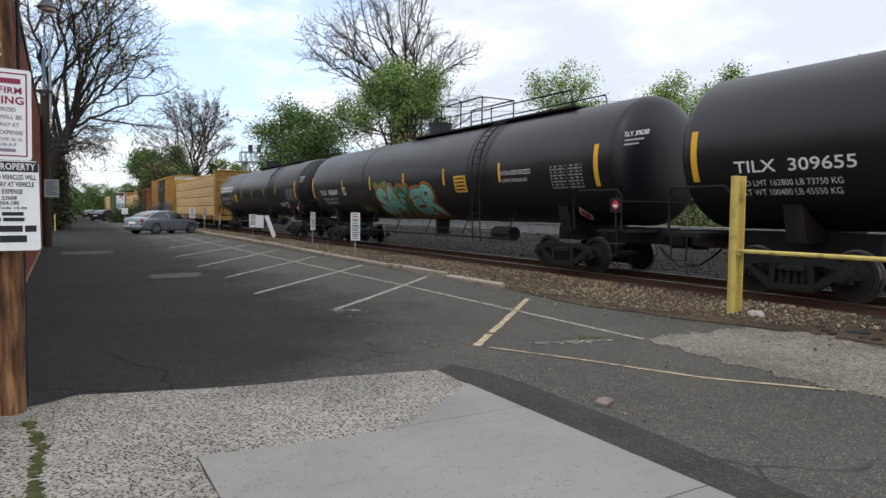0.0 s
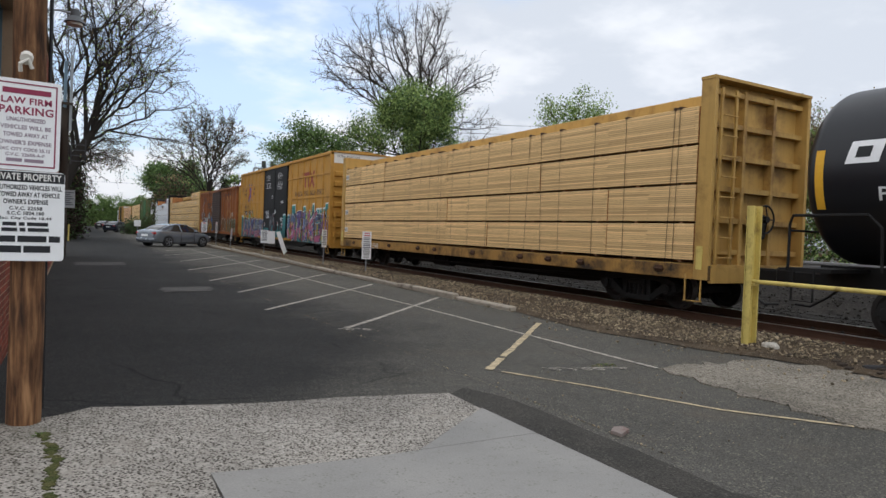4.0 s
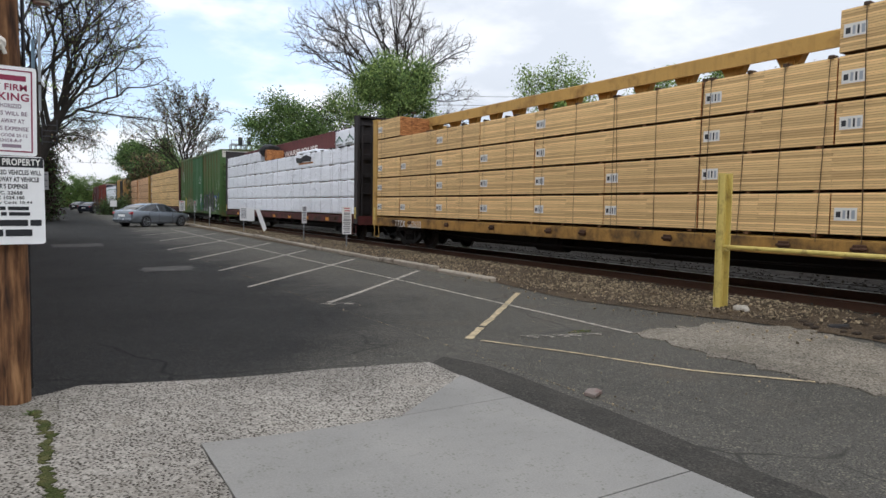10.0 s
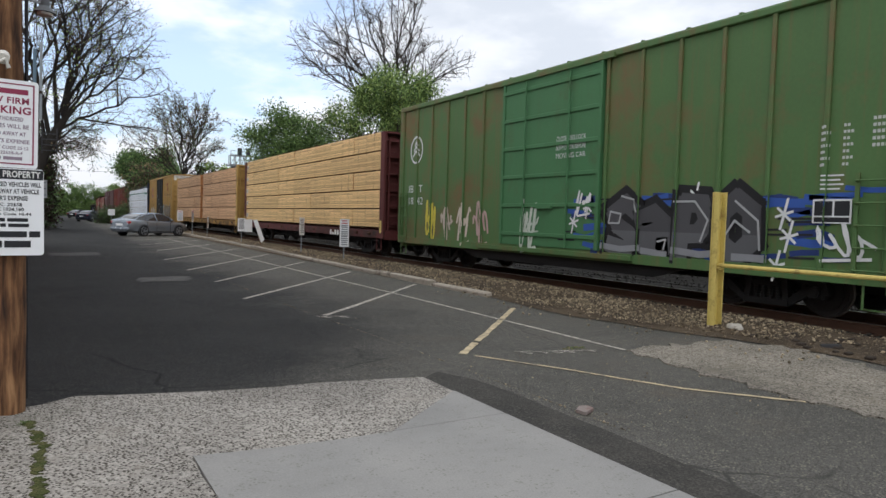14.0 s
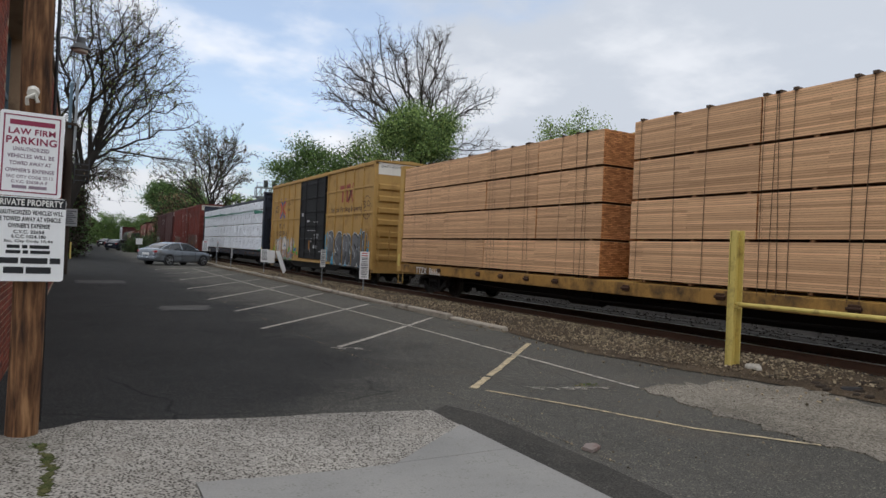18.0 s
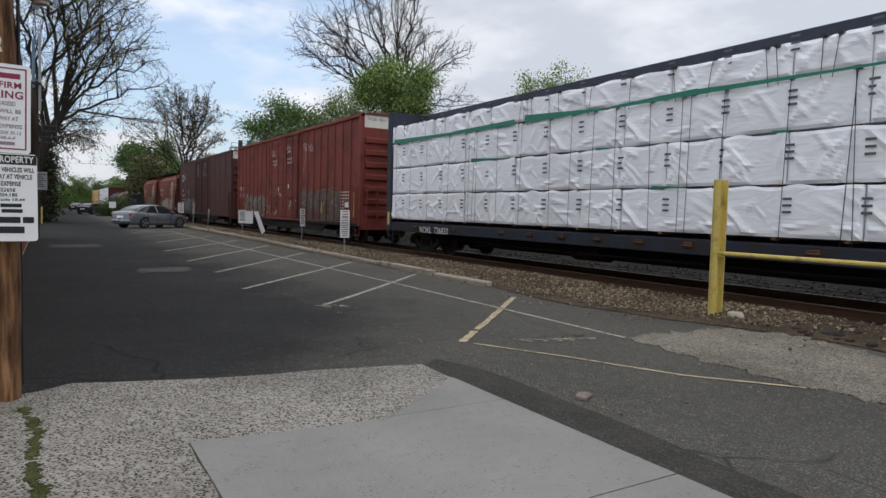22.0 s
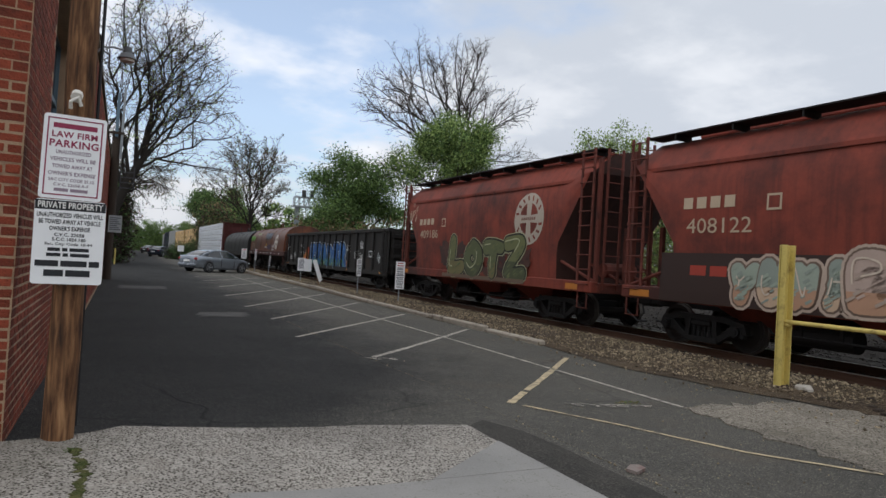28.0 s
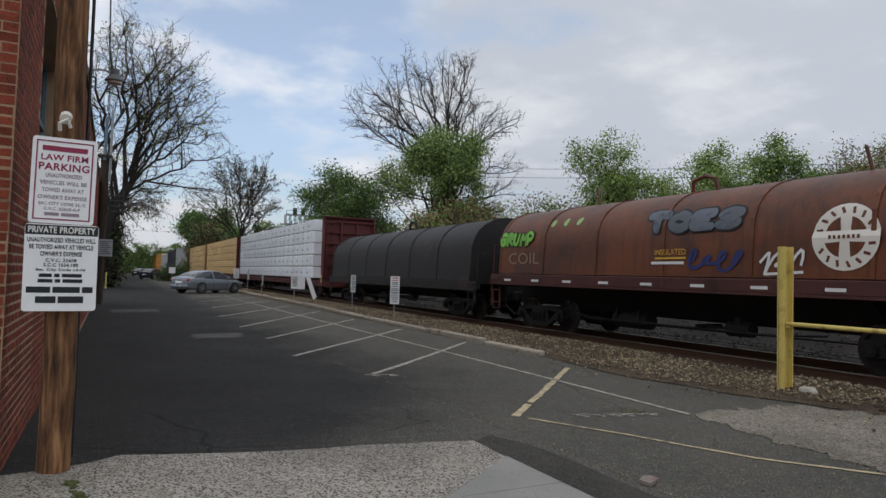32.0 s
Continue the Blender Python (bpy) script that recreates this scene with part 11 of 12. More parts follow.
def spreading_tree(name, label, seed, base, fork, limbs, thin=0.013, trunk_r=0.42, space=0.5, reach=0.36, droop=0.12, hang=0.0, depth=1.0, leaves=None, leaf_n=0, leaf_size=0.2):
    """A bare tree: a leaning trunk, long arching limbs, branches off them and fine twigs off those.
    limbs: (start along the trunk 0..1, reach across, reach in depth, height of the tip, arch)."""
    rng = random.Random(seed)
    t = thing(name, label, "tree", loc=(base[0], base[1], 0))
    F = Vector((fork[0] - base[0], 0, fork[1]))
    trunk = [Vector((F.x * k ** 1.4 + 0.12 * math.sin(5 * k), 0.1 * math.sin(4 * k), -0.2 + (F.z + 0.2) * k)) for k in [i / 9 for i in range(10)]]
    part("trunk", MB().tube(trunk, [trunk_r * (1.35 if i == 0 else 1.12 - 0.05 * i) for i in range(10)], 10), bark, t, smooth=True)
    fine, tips = MB(), []
    def path(p, d, l, n, wob, lift, fall):
        """A bent twig from p along d; it lifts, then falls towards its end."""
        pts, q, dd = [p.copy()], p.copy(), d.copy()
        for i in range(n):
            f = (i + 1) / n
            dd = (dd + Vector((rng.gauss(0, wob), rng.gauss(0, wob), rng.gauss(0, wob) + lift * (1 - f) - fall * f * f))).normalized()
            q = q + dd * l / n
            pts.append(q.copy())
        return pts
    def off(tan, a0, a1, up):
        """A way that leaves tan at an angle between a0 and a1 degrees, turned upwards by up."""
        side = tan.cross(Vector((rng.gauss(0, 1), rng.gauss(0, 1) * depth, rng.gauss(0, 1)))).normalized()
        a = radians(rng.uniform(a0, a1))
        return (tan * math.cos(a) + side * math.sin(a) + Vector((0, 0, up))).normalized()
    def twigs(pts, l, gap, n, fall):
        for i in range(1, len(pts)):
            seg = pts[i] - pts[i - 1]
            for k in range(max(1, int(seg.length / gap + rng.random()))):
                p = pts[i - 1] + seg * rng.random()
                q = path(p, off(seg.normalized(), 25, 65, 0.08), l * rng.uniform(0.45, 1.15), n, 0.16, 0.05, fall)
                fine.tube(q, thin * 0.85, 3, 0, thin * 0.45)
                tips.append(tuple(q[-1]))
    def dress(pts, L, r0, forks):
        """Draw one limb; fork it, and set branches and twigs along it."""
        n = len(pts) - 1
        part("limb", MB().tube(pts, [r0 * (1 - 0.86 * (i / n) ** 0.8) + thin for i in range(n + 1)], 7), bark, t, smooth=True)
        for f in forks:
            f += rng.uniform(-0.06, 0.06)
            i = min(n - 1, int(f * n))
            tan = (pts[i + 1] - pts[i]).normalized()
            l = L * (1 - f) * rng.uniform(0.95, 1.25)
            sub = path(pts[i], off(tan, 24, 46, 0.12), l, max(7, int(l / 0.7)), 0.1, 0.07, droop)
            dress(sub, l, r0 * (1 - 0.72 * f) * 0.8, (0.45,) if l > 5 else ())
        d = L * 0.2
        while d < L:
            f = d / L
            i = min(n - 1, int(f * n))
            tan = (pts[i + 1] - pts[i]).normalized()
            p = pts[i].lerp(pts[i + 1], f * n - i)
            l = (0.8 + L * reach * (1.1 - 0.62 * f)) * rng.uniform(0.5, 1.2)
            sub = path(p, off(tan, 28, 66, 0.16 - hang), l, max(4, int(l / 0.4)), 0.15, 0.09 - hang, droop)
            m = len(sub) - 1
            r1 = max(thin * 1.3, min(r0 * (1 - 0.8 * f) * 0.5, 0.01 * l + 0.01))
            fine.tube(sub, [r1 * (1 - 0.8 * q / m) + thin * 0.4 for q in range(m + 1)], 4)
            e = l * 0.15
            while e < l:
                g = e / l
                h = min(m - 1, int(g * m))
                q0 = sub[h].lerp(sub[h + 1], g * m - h)
                l2 = (0.3 + l * 0.42 * (1.15 - 0.7 * g)) * rng.uniform(0.5, 1.2)
                s2 = path(q0, off((sub[h + 1] - sub[h]).normalized(), 25, 60, 0.12 - hang), l2, max(3, int(l2 / 0.4)), 0.16, 0.06, droop * 1.3 + hang)
                fine.tube(s2, thin * 1.15, 3, 0, thin * 0.55)
                twigs(s2, 0.35 + 0.3 * l2, 0.36, 2, droop * 1.5 + hang * 1.6)
                e += space * rng.uniform(0.6, 1.3)
            d += space * rng.uniform(0.8, 1.6) * (1.25 - 0.5 * f)
        twigs(pts[-3:], 0.9, 0.3, 3, droop)
    for start, rx, ry, zt, arch in limbs:
        k = min(9, max(0, start * 9))
        p0 = trunk[int(k)].lerp(trunk[min(9, int(k) + 1)], k - int(k))
        p2 = Vector((p0.x + rx, p0.y + ry, zt))
        p1 = Vector((p0.x + rx * (0.45 - 0.25 * arch), p0.y + ry * 0.4, p0.z + (zt - p0.z) * (0.5 + 0.35 * arch) + 0.12 * arch * abs(rx)))
        L = (p1 - p0).length + (p2 - p1).length
        n = max(8, int(L / 0.8))
        pts = []
        for i in range(n + 1):
            f = i / n
            w = 0.14 * min(1, 4 * f)
            pts.append(p0 * (1 - f) ** 2 + p1 * (2 * f * (1 - f)) + p2 * f * f + Vector((rng.gauss(0, w), rng.gauss(0, w), rng.gauss(0, w))))
        dress(pts, L, min(trunk_r * 0.55, 0.036 + 0.0088 * L), (0.34, 0.58))
    tagged(part("twig_crown", fine, twig, t), kind="stuff")
    if leaves:
        tips = rng.sample(tips, min(len(tips), leaf_n))
        tagged(part("bud_crown", leaves_mesh(np.random.RandomState(seed), tips, 2, leaf_size, 0.12, "bud_crown", leaves), None, t), kind="stuff")
    return t


BUDS = [LEAF_D, LEAF_C]
# tall bare trees behind the brick building, their limbs over the lane
spreading_tree("bare_tree", "tall bare spreading tree with dark limbs and fine twigs", 41, (-4.9, 52), (-2.0, 7.6), [
    (0.92, 7.0, -0.6, 10.3, 0.15), (0.98, 5.6, 0.8, 13.6, 0.3), (1.0, 4.4, -0.8, 15.2, 0.45), (1.0, 1.6, 0.6, 18.2, 0.5), (0.9, -0.4, -1.2, 18.6, 0.5), (0.8, -3.4, 0.6, 17.6, 0.45), (0.7, -5.2, -0.8, 15.0, 0.5),
    (0.6, -6.0, 0.6, 11.0, 0.4), (0.95, 3.0, 2.6, 12.0, 0.4), (0.9, 2.2, -2.6, 13.0, 0.4), (0.75, -2.0, 2.6, 14.0, 0.4), (0.7, 3.8, -0.4, 7.6, 0.7), (0.96, 6.0, -1.6, 11.8, 0.3), (1.0, 3.0, -2.0, 16.6, 0.5)],
    0.0125, 0.4, 0.5, 0.2, 0.08, 0.05, 1.0, BUDS, 2600, 0.14)
spreading_tree("bare_tree", "low bare tree with a tangle of drooping twigs", 49, (-4.6, 56), (-3.7, 4.6), [
    (0.95, 4.0, 0.4, 7.0, 0.6), (0.9, 2.8, -1.0, 6.0, 0.8), (0.8, 2.0, 1.0, 5.0, 0.8), (0.7, 1.5, -0.6, 4.0, 0.8), (1.0, 2.6, 0.8, 8.6, 0.4), (0.6, 1.3, 0.6, 3.0, 0.8), (1.0, 0.4, -0.6, 8.0, 0.4), (0.9, -1.6, 0.4, 6.0, 0.5)],
               0.012, 0.2, 0.34, 0.24, 0.25, 0.16, 1.0, [LEAF_B, LEAF_D], 900, 0.15)
spreading_tree("bare_tree", "tall bare tree with fine twigs", 47, (-8.6, 47), (-8.2, 4.5), [(0.9, 3.0, 0, 13.5, 0.5), (1.0, 1.5, 1.5, 17.0, 0.4), (1.0, -1.5, -1.0, 17.5, 0.4), (0.8, -3.0, 0.5, 13.0, 0.5), (0.9, 3.2, -1.5, 10.0, 0.5)],
               0.0135, 0.3, 0.55, 0.2, 0.1)
spreading_tree("bare_tree", "rounded bare tree with a dense twiggy crown", 43, (15.2, 108), (15.4, 6.0), [
    (0.9, -5.6, 0.5, 13.4, 0.35), (1.0, -3.6, -1, 17.2, 0.35), (1.0, -0.8, 1.0, 18.6, 0.3), (1.0, 2.0, -1.0, 18.0, 0.3), (0.95, 4.2, 1.0, 15.6, 0.4), (0.9, 5.2, -0.6, 12.0, 0.5), (0.8, 4.6, 1.0, 9.0, 0.5), (0.85, -5.0, -1.0, 10.0, 0.5), (0.9, 0.5, -3.0, 15.0, 0.4)],
               0.022, 0.4, 0.52, 0.24, 0.03, 0.0, 1.0, [LEAF_D, LEAF_B], 1100, 0.3)
# behind the train
spreading_tree("bare_tree", "tall bare tree with a broad crown of fine twigs", 57, (24.6, 53.5), (24.2, 9.0), [
    (0.95, -8.6, -0.5, 14.2, 0.6), (1.0, -7.6, 1.0, 17.6, 0.55), (1.0, -4.2, -1.5, 19.4, 0.4), (1.0, -1.6, 1.5, 20.6, 0.35), (1.0, 1.4, -0.5, 21.0, 0.3), (1.0, 3.6, 1.5, 18.6, 0.4), (0.95, 6.0, -1.0, 15.6, 0.75), (0.9, 7.4, 0.8, 12.4, 0.8),
    (0.8, 7.0, -0.8, 9.6, 0.5), (0.75, -7.4, 0.6, 10.0, 0.5), (0.9, -3.0, 4.0, 16.5, 0.4), (0.9, 2.6, -4.0, 16.5, 0.4)],
               0.0135, 0.36, 0.52, 0.18, 0.05)
tree("leafy_tree", (20.8, 49, 0), 8, 13.8, 0.25, 61, "young green leafy tree with a loose crown", [LEAF_A, LEAF_C, LEAF_B], levels=5, per=190, size=0.17, clump=0.5, spread=0.45, first=0.2, limbs=7)
tree("leafy_tree", (20.5, 71, 0), 9.5, 12.6, 0.3, 62, "round green leafy tree", [LEAF_B, LEAF_A], levels=5, per=170, size=0.21, clump=0.7, spread=0.5, first=0.15, limbs=7)
for k, (x, y, w, h, per, lab) in enumerate(((34.5, 46.5, 9.5, 13.6, 26, "airy green tree with small spring leaves"), (38.5, 42.5, 5.5, 11.0, 14, "slim green tree with small spring leaves"), (42.5, 39, 8.5, 12.9, 30, "airy green tree with small spring leaves"),
                                            (46, 33.5, 7.5, 13.0, 34, "green tree with spring leaves"), (41.5, 24.5, 8.5, 11.3, 8, "thin budding tree with reddish twigs"), (43.5, 19, 7, 11.8, 24, "green tree with spring leaves"),
                                            (44, 12, 9, 11.5, 30, "green tree with spring leaves"), (40, 3, 9, 11, 30, "green tree with spring leaves"))):
    thin_ = "thin" in lab
    tree("leafy_tree", (x, y, 0), w, h, 0.22, 63 + k, lab, [LEAF_D, LEAF_D, LEAF_A] if thin_ else [LEAF_C, LEAF_A] if k < 3 else [LEAF_A, LEAF_B, LEAF_C], levels=6 if thin_ else 5, per=int(per * 2.6), size=0.14 if thin_ else 0.18, clump=0.45, spread=0.48, first=0.18, limbs=7)
tree("leafy_tree", (22, 49.5, 0), 9.5, 7.4, 0.2, 79, "low reddish-brown budding tree", [LEAF_D, LEAF_D, LEAF_A], levels=5, per=45, size=0.24, clump=0.55, spread=0.55, first=0.12, limbs=8)


def bush_row(name, pts, h, w, mats, label, n=60, per=60, size=0.3, seed=1):
    """A row of scrub: many clumps of leaves with an uneven top."""
    r = np.random.RandomState(seed)
    cs = []
    for k in range(n):
        t = r.uniform(0, len(pts) - 1.001)
        i, f = int(t), t - int(t)
        x, y = pts[i][0] * (1 - f) + pts[i + 1][0] * f, pts[i][1] * (1 - f) + pts[i + 1][1] * f
        hh = h * r.uniform(0.55, 1.0)
        for q in range(4):
            cs.append((x + r.normal(0, w * 0.3), y + r.normal(0, w * 0.3), hh * (0.04 + 0.96 * r.uniform(0, 1))))
    me = leaves_mesh(r, cs, per, size, 0.5, name, mats)
    tagged(new(name, me), label, "shrub", kind="stuff")


bush_row("scrub", [(27, 53), (33, 44), (38, 37), (42, 28), (43, 16), (42, 0)], 9.6, 2.8, [LEAF_A, LEAF_B, LEAF_D, LEAF_C], "green and brown scrub along the far side of the tracks", 330, 130, 0.2, 71)
bush_row("scrub", [(15, 74), (20, 62), (27, 52)], 5.5, 2.0, [LEAF_D, LEAF_B], "brownish scrub under the trees", 110, 60, 0.3, 72)
bush_row("far_woods", [(-16, 150), (-11, 170), (-8, 200)], 6.5, 2.5, [LEAF_B, LEAF_A, twig], "low dark trees at the end of the street", 60, 160, 0.26, 78)
bush_row("far_woods", [(-60, 250), (-30, 290), (-8, 330)], 10, 6, [LEAF_B, LEAF_A], "distant green trees at the end of the street", 110, 140, 0.45, 73)
bush_row("far_woods", [(-1.5, 196), (4, 200), (10, 200), (17, 196), (26, 185)], 8.8, 3.0, [LEAF_A, LEAF_B, LEAF_A], "light green trees where the tracks run out of sight", 130, 110, 0.32, 84)
bush_row("shrub_clump", [(7.8, 106), (9.4, 104.5), (11.8, 104)], 8.6, 2.0, [LEAF_B, LEAF_D, twig], "green bushes grown up round the bare tree", 46, 90, 0.3, 85)
bush_row("far_woods", [(17, 330), (22, 260), (34, 225), (70, 190)], 12, 5, [LEAF_B, LEAF_A], "distant green trees beyond the tracks", 140, 140, 0.42, 81)
bush_row("far_woods", [(12, 120), (20, 108), (24, 92), (24, 80)], 9, 3.0, [LEAF_B, LEAF_A, LEAF_C], "green trees beyond the tracks", 110, 80, 0.5, 74)
bush_row("hedge", [(2.6, 86), (3.8, 86.6), (4.9, 87.4)], 1.75, 0.5, [LEAF_B, LEAF_B, twig], "clipped dark green hedge behind the parked cars", 26, 90, 0.16, 75)
bush_row("far_woods", [(-4.4, 80), (-4.0, 105), (-3.8, 140), (-4.0, 200)], 11.5, 2.0, [LEAF_B, twig, LEAF_B], "dark foliage along the lane", 110, 110, 0.28, 82)
bush_row("far_woods", [(-8, 60), (-9, 75), (-8, 95), (-10, 130)], 9.5, 2.5, [LEAF_B, twig, LEAF_B], "dark foliage along the far lane", 120, 70, 0.4, 76)


bush_row("shrub_clump", [(13.0, 112), (15, 116), (18, 118)], 7.5, 1.6, [LEAF_B, LEAF_A], "green undergrowth at the foot of the bare tree", 34, 80, 0.35, 80)
tree("leafy_tree", (17.0, 158, 0), 12, 15.5, 0.3, 90, "dense dark green tree far beyond the tracks", [LEAF_B, LEAF_B, LEAF_A], levels=5, per=110, size=0.38, clump=0.9, spread=0.5, first=0.12, limbs=8)
tree("leafy_tree", (24.0, 190, 0), 14, 15.0, 0.3, 91, "dense dark green tree far beyond the tracks", [LEAF_B, LEAF_A], levels=5, per=100, size=0.42, clump=1.0, spread=0.5, first=0.12, limbs=8)
bush_row("shrub_clump", [(-5.3, 53), (-4.2, 56), (-3.2, 60)], 6.4, 1.0, [LEAF_B, twig, twig], "dark evergreen shrubs under the bare trees", 80, 120, 0.2, 79)


def backdrop_houses():
    rng = random.Random(77)
    cols = ("b9b2a6", "a7a9ab", "c4beb2", "9a8f86", "b0a090")
    for k in range(8):
        x, y = (-36 + 7.4 * k if k < 5 else 20 + 9.5 * (k - 5)) + rng.uniform(-0.5, 0.5), 215 + rng.uniform(-10, 25)
        w, d, h = rng.uniform(5, 8), 8, rng.uniform(3.0, 5.0)
        hs = thing("house", "pale far-off building at the end of the street", "building", loc=(x, y, 0))
        m = material("house_" + cols[k % 5], C(cols[k % 5]), 0.85, var=0.1, scale=1)
        wl = part("wall", MB().box(-w / 2, 0, 0, w / 2, d, h), m, hs)
        part("roof", MB().extrude([(-w / 2 - 0.3, h), (w / 2 + 0.3, h), (0, h + 1.6)], 1, -0.3, d + 0.3), dark_grey, hs)
        for i in range(3):
            part("window", MB().box(-w / 2 + 0.6 + i * w / 3, -0.05, 1.0, -w / 2 + 1.6 + i * w / 3, 0.02, 2.3), glass("far_glass"), wl)


backdrop_houses()


def gantry():
    """Two lattice signal bridges of unlike height that meet at a ladder mast."""
    g = thing("signal_gantry", "grey steel railway signal gantry with ladder mast", "signal", loc=(0, 95, 0))
    def lattice(x0, x1, z0, z1, n):
        mb = MB()
        for dz in (z0, z1):
            for dy in (0, 0.8):
                mb.box(x0, dy, dz, x1, dy + 0.12, dz + 0.14)
        for i in range(n + 1):
            x = x0 + (x1 - x0) * i / n
            for dy in (0, 0.8):
                mb.box(x - 0.05, dy, z0, x + 0.05, dy + 0.1, z1)
            if i < n:
                mb.cyl((x, 0.05, z0 + 0.05), (x + (x1 - x0) / n, 0.05, z1), 0.045, 5)
        return mb
    part("bridge", lattice(19.2, 24.4, 8.5, 9.8, 7), galv, g, "lower lattice bridge")
    part("bridge", lattice(23.6, 28.0, 9.6, 11.6, 5), galv, g, "upper lattice bridge")
    part("deck", MB().box(19.0, -0.3, 8.36, 24.5, 1.1, 8.46), galv, g)
    rail = MB()
    for x in (19.2, 20.9, 22.6, 24.3):
        rail.cyl((x, -0.25, 8.46), (x, -0.25, 10.5), 0.04, 6)
    rail.cyl((19.2, -0.25, 10.5), (24.3, -0.25, 10.5), 0.035, 6).cyl((19.2, -0.25, 10.0), (24.3, -0.25, 10.0), 0.03, 6)
    part("railing", rail, galv, g)
    part("mast", MB().box(19.4, 0.2, 0, 20.0, 0.7, 8.4, ch=0.03), galv, g)
    part("mast", MB().box(23.45, 0.2, 0, 23.75, 0.6, 9.6, ch=0.03), galv, g)
    ld = MB().box(26.5, 0, 0, 26.65, 0.15, 12.0).box(27.2, 0, 0, 27.35, 0.15, 12.0)
    for i in range(24):
        ld.box(26.6, 0.02, 0.4 + i * 0.48, 27.25, 0.1, 0.5 + i * 0.48)
    part("ladder_mast", ld, galv, g, "mast with a ladder")
    part("mast", MB().box(28.0, 0.1, 0, 28.2, 0.3, 11.6), galv, g)
    for x, z in ((20.4, 9.9), (21.6, 9.9)):
        part("signal_head", MB().box(x - 0.3, -0.5, z, x + 0.3, -0.3, z + 1.0, ch=0.05), dark_grey, g)


gantry()


def wires():
    w = thing("overhead_wires", "thin overhead wires across the street", "wire")
    for a, b, sag in (((-40, 105, 7.0), (30, 106, 8.0), 0.6), ((-3.36, 5.0, 8.6), (-3.45, 30.4, 8.0), 0.3), ((30, 60, 13.0), (80, 20, 15), 1.0), ((28, 62, 12.2), (80, 20, 14), 1.0)):
        pts = [(a[0] + (b[0] - a[0]) * t, a[1] + (b[1] - a[1]) * t, a[2] + (b[2] - a[2]) * t - sag * 4 * t * (1 - t)) for t in [i / 12 for i in range(13)]]
        part("wire", MB().tube(pts, 0.018, 4), wrap_black, w)


wires()


# ---- parked vehicles ----
def sedan(name, loc, yaw, paint, label, detail=True):
    """A four-door saloon, its nose towards local +x."""
    c = thing(name, label, "car", loc=loc)
    c.rotation_euler = (0, 0, radians(yaw))
    # body: cross-sections along the length: x, lower edge, shoulder, half width
    st = [(-2.44, 0.46, 0.86, 0.62), (-2.4, 0.34, 0.97, 0.74), (-2.25, 0.26, 1.02, 0.84), (-1.9, 0.22, 1.04, 0.895), (-1.2, 0.2, 1.0, 0.915), (0.0, 0.2, 0.965, 0.92), (0.9, 0.2, 0.945, 0.915), (1.4, 0.22, 0.9, 0.905), (1.95, 0.24, 0.83, 0.87), (2.25, 0.28, 0.74, 0.78), (2.4, 0.36, 0.66, 0.66), (2.45, 0.44, 0.6, 0.5)]
    vs = []
    for x, zb, zt, w in st:
        half = [(0.0, zb), (0.8 * w, zb), (0.96 * w, zb + 0.1), (w, 0.5 * (zb + zt)), (0.985 * w, zt - 0.1), (0.94 * w, zt - 0.03), (0.8 * w, zt), (0.0, zt + 0.035)]
        vs += [(x, -a, b) for a, b in half] + [(x, a, b) for a, b in reversed(half[1:-1])]
    n = len(vs) // len(st)
    fs = [(j * n + i, j * n + (i + 1) % n, (j + 1) * n + (i + 1) % n, (j + 1) * n + i) for j in range(len(st) - 1) for i in range(n)] + [tuple(range(n)), tuple(range(len(vs) - n, len(vs)))]
    part("body", MB().faces(vs, fs), paint, c, smooth=True)
    # cabin: roof, screens and side windows from one set of cross-sections: x, roof height, half width at the roof
    cab = [(-1.98, 1.035, 0.7), (-1.62, 1.22, 0.64), (-1.2, 1.37, 0.61), (-0.7, 1.445, 0.605), (-0.1, 1.465, 0.61), (0.3, 1.435, 0.62), (0.75, 1.24, 0.68), (1.22, 0.955, 0.76)]
    def belt(x): return 1.0 - 0.045 * (x + 1.9) / 2.8
    def rail(k, s): return (cab[k][0], s * cab[k][2], max(belt(cab[k][0]) + 0.005, cab[k][1] - 0.045))
    def crown(k, s): return (cab[k][0], s * cab[k][2] * 0.72, cab[k][1])
    def foot(k, s): return (cab[k][0], s * (0.83 - 0.02 * abs(cab[k][0])), belt(cab[k][0]))
    g_ = glass("car_glass")
    for nm, ks, mat in (("rear_window", (0, 1, 2), g_), ("roof", (2, 3, 4, 5), paint), ("windscreen", (5, 6, 7), g_)):
        mb = MB()
        for a, b in zip(ks, ks[1:]):
            for s, q in ((-1, crown), (1, crown)):
                mb.poly([rail(a, s), rail(b, s), q(b, s), q(a, s)])
            mb.poly([crown(a, -1), crown(b, -1), crown(b, 1), crown(a, 1)])
        part(nm, mb, mat, c, smooth=True)
    for s in (-1, 1):
        mb, pl = MB(), MB()
        for k in range(len(cab) - 1):
            mb.poly([foot(k, s), foot(k + 1, s), rail(k + 1, s), rail(k, s)])
        part("side_window", mb, g_, c)
        for k in range(len(cab) - 1):
            pl.cyl(rail(k, s), rail(k + 1, s), 0.035, 6)
        pl.cyl((-0.32, s * 0.845, belt(-0.32)), (-0.38, s * 0.61, 1.43), 0.032, 6)
        pl.extrude([(-1.95, belt(-1.95)), (-1.5, belt(-1.5)), (-1.15, 1.33), (-1.3, 1.31)], 1, s * 0.74, s * 0.76)
        part("pillar", pl, paint, c)
    tire, rim = material("tyre", C("1a1a1b"), 0.9, var=0.15), material("rim", C("9c9fa3"), 0.35, 0.8, var=0.1)
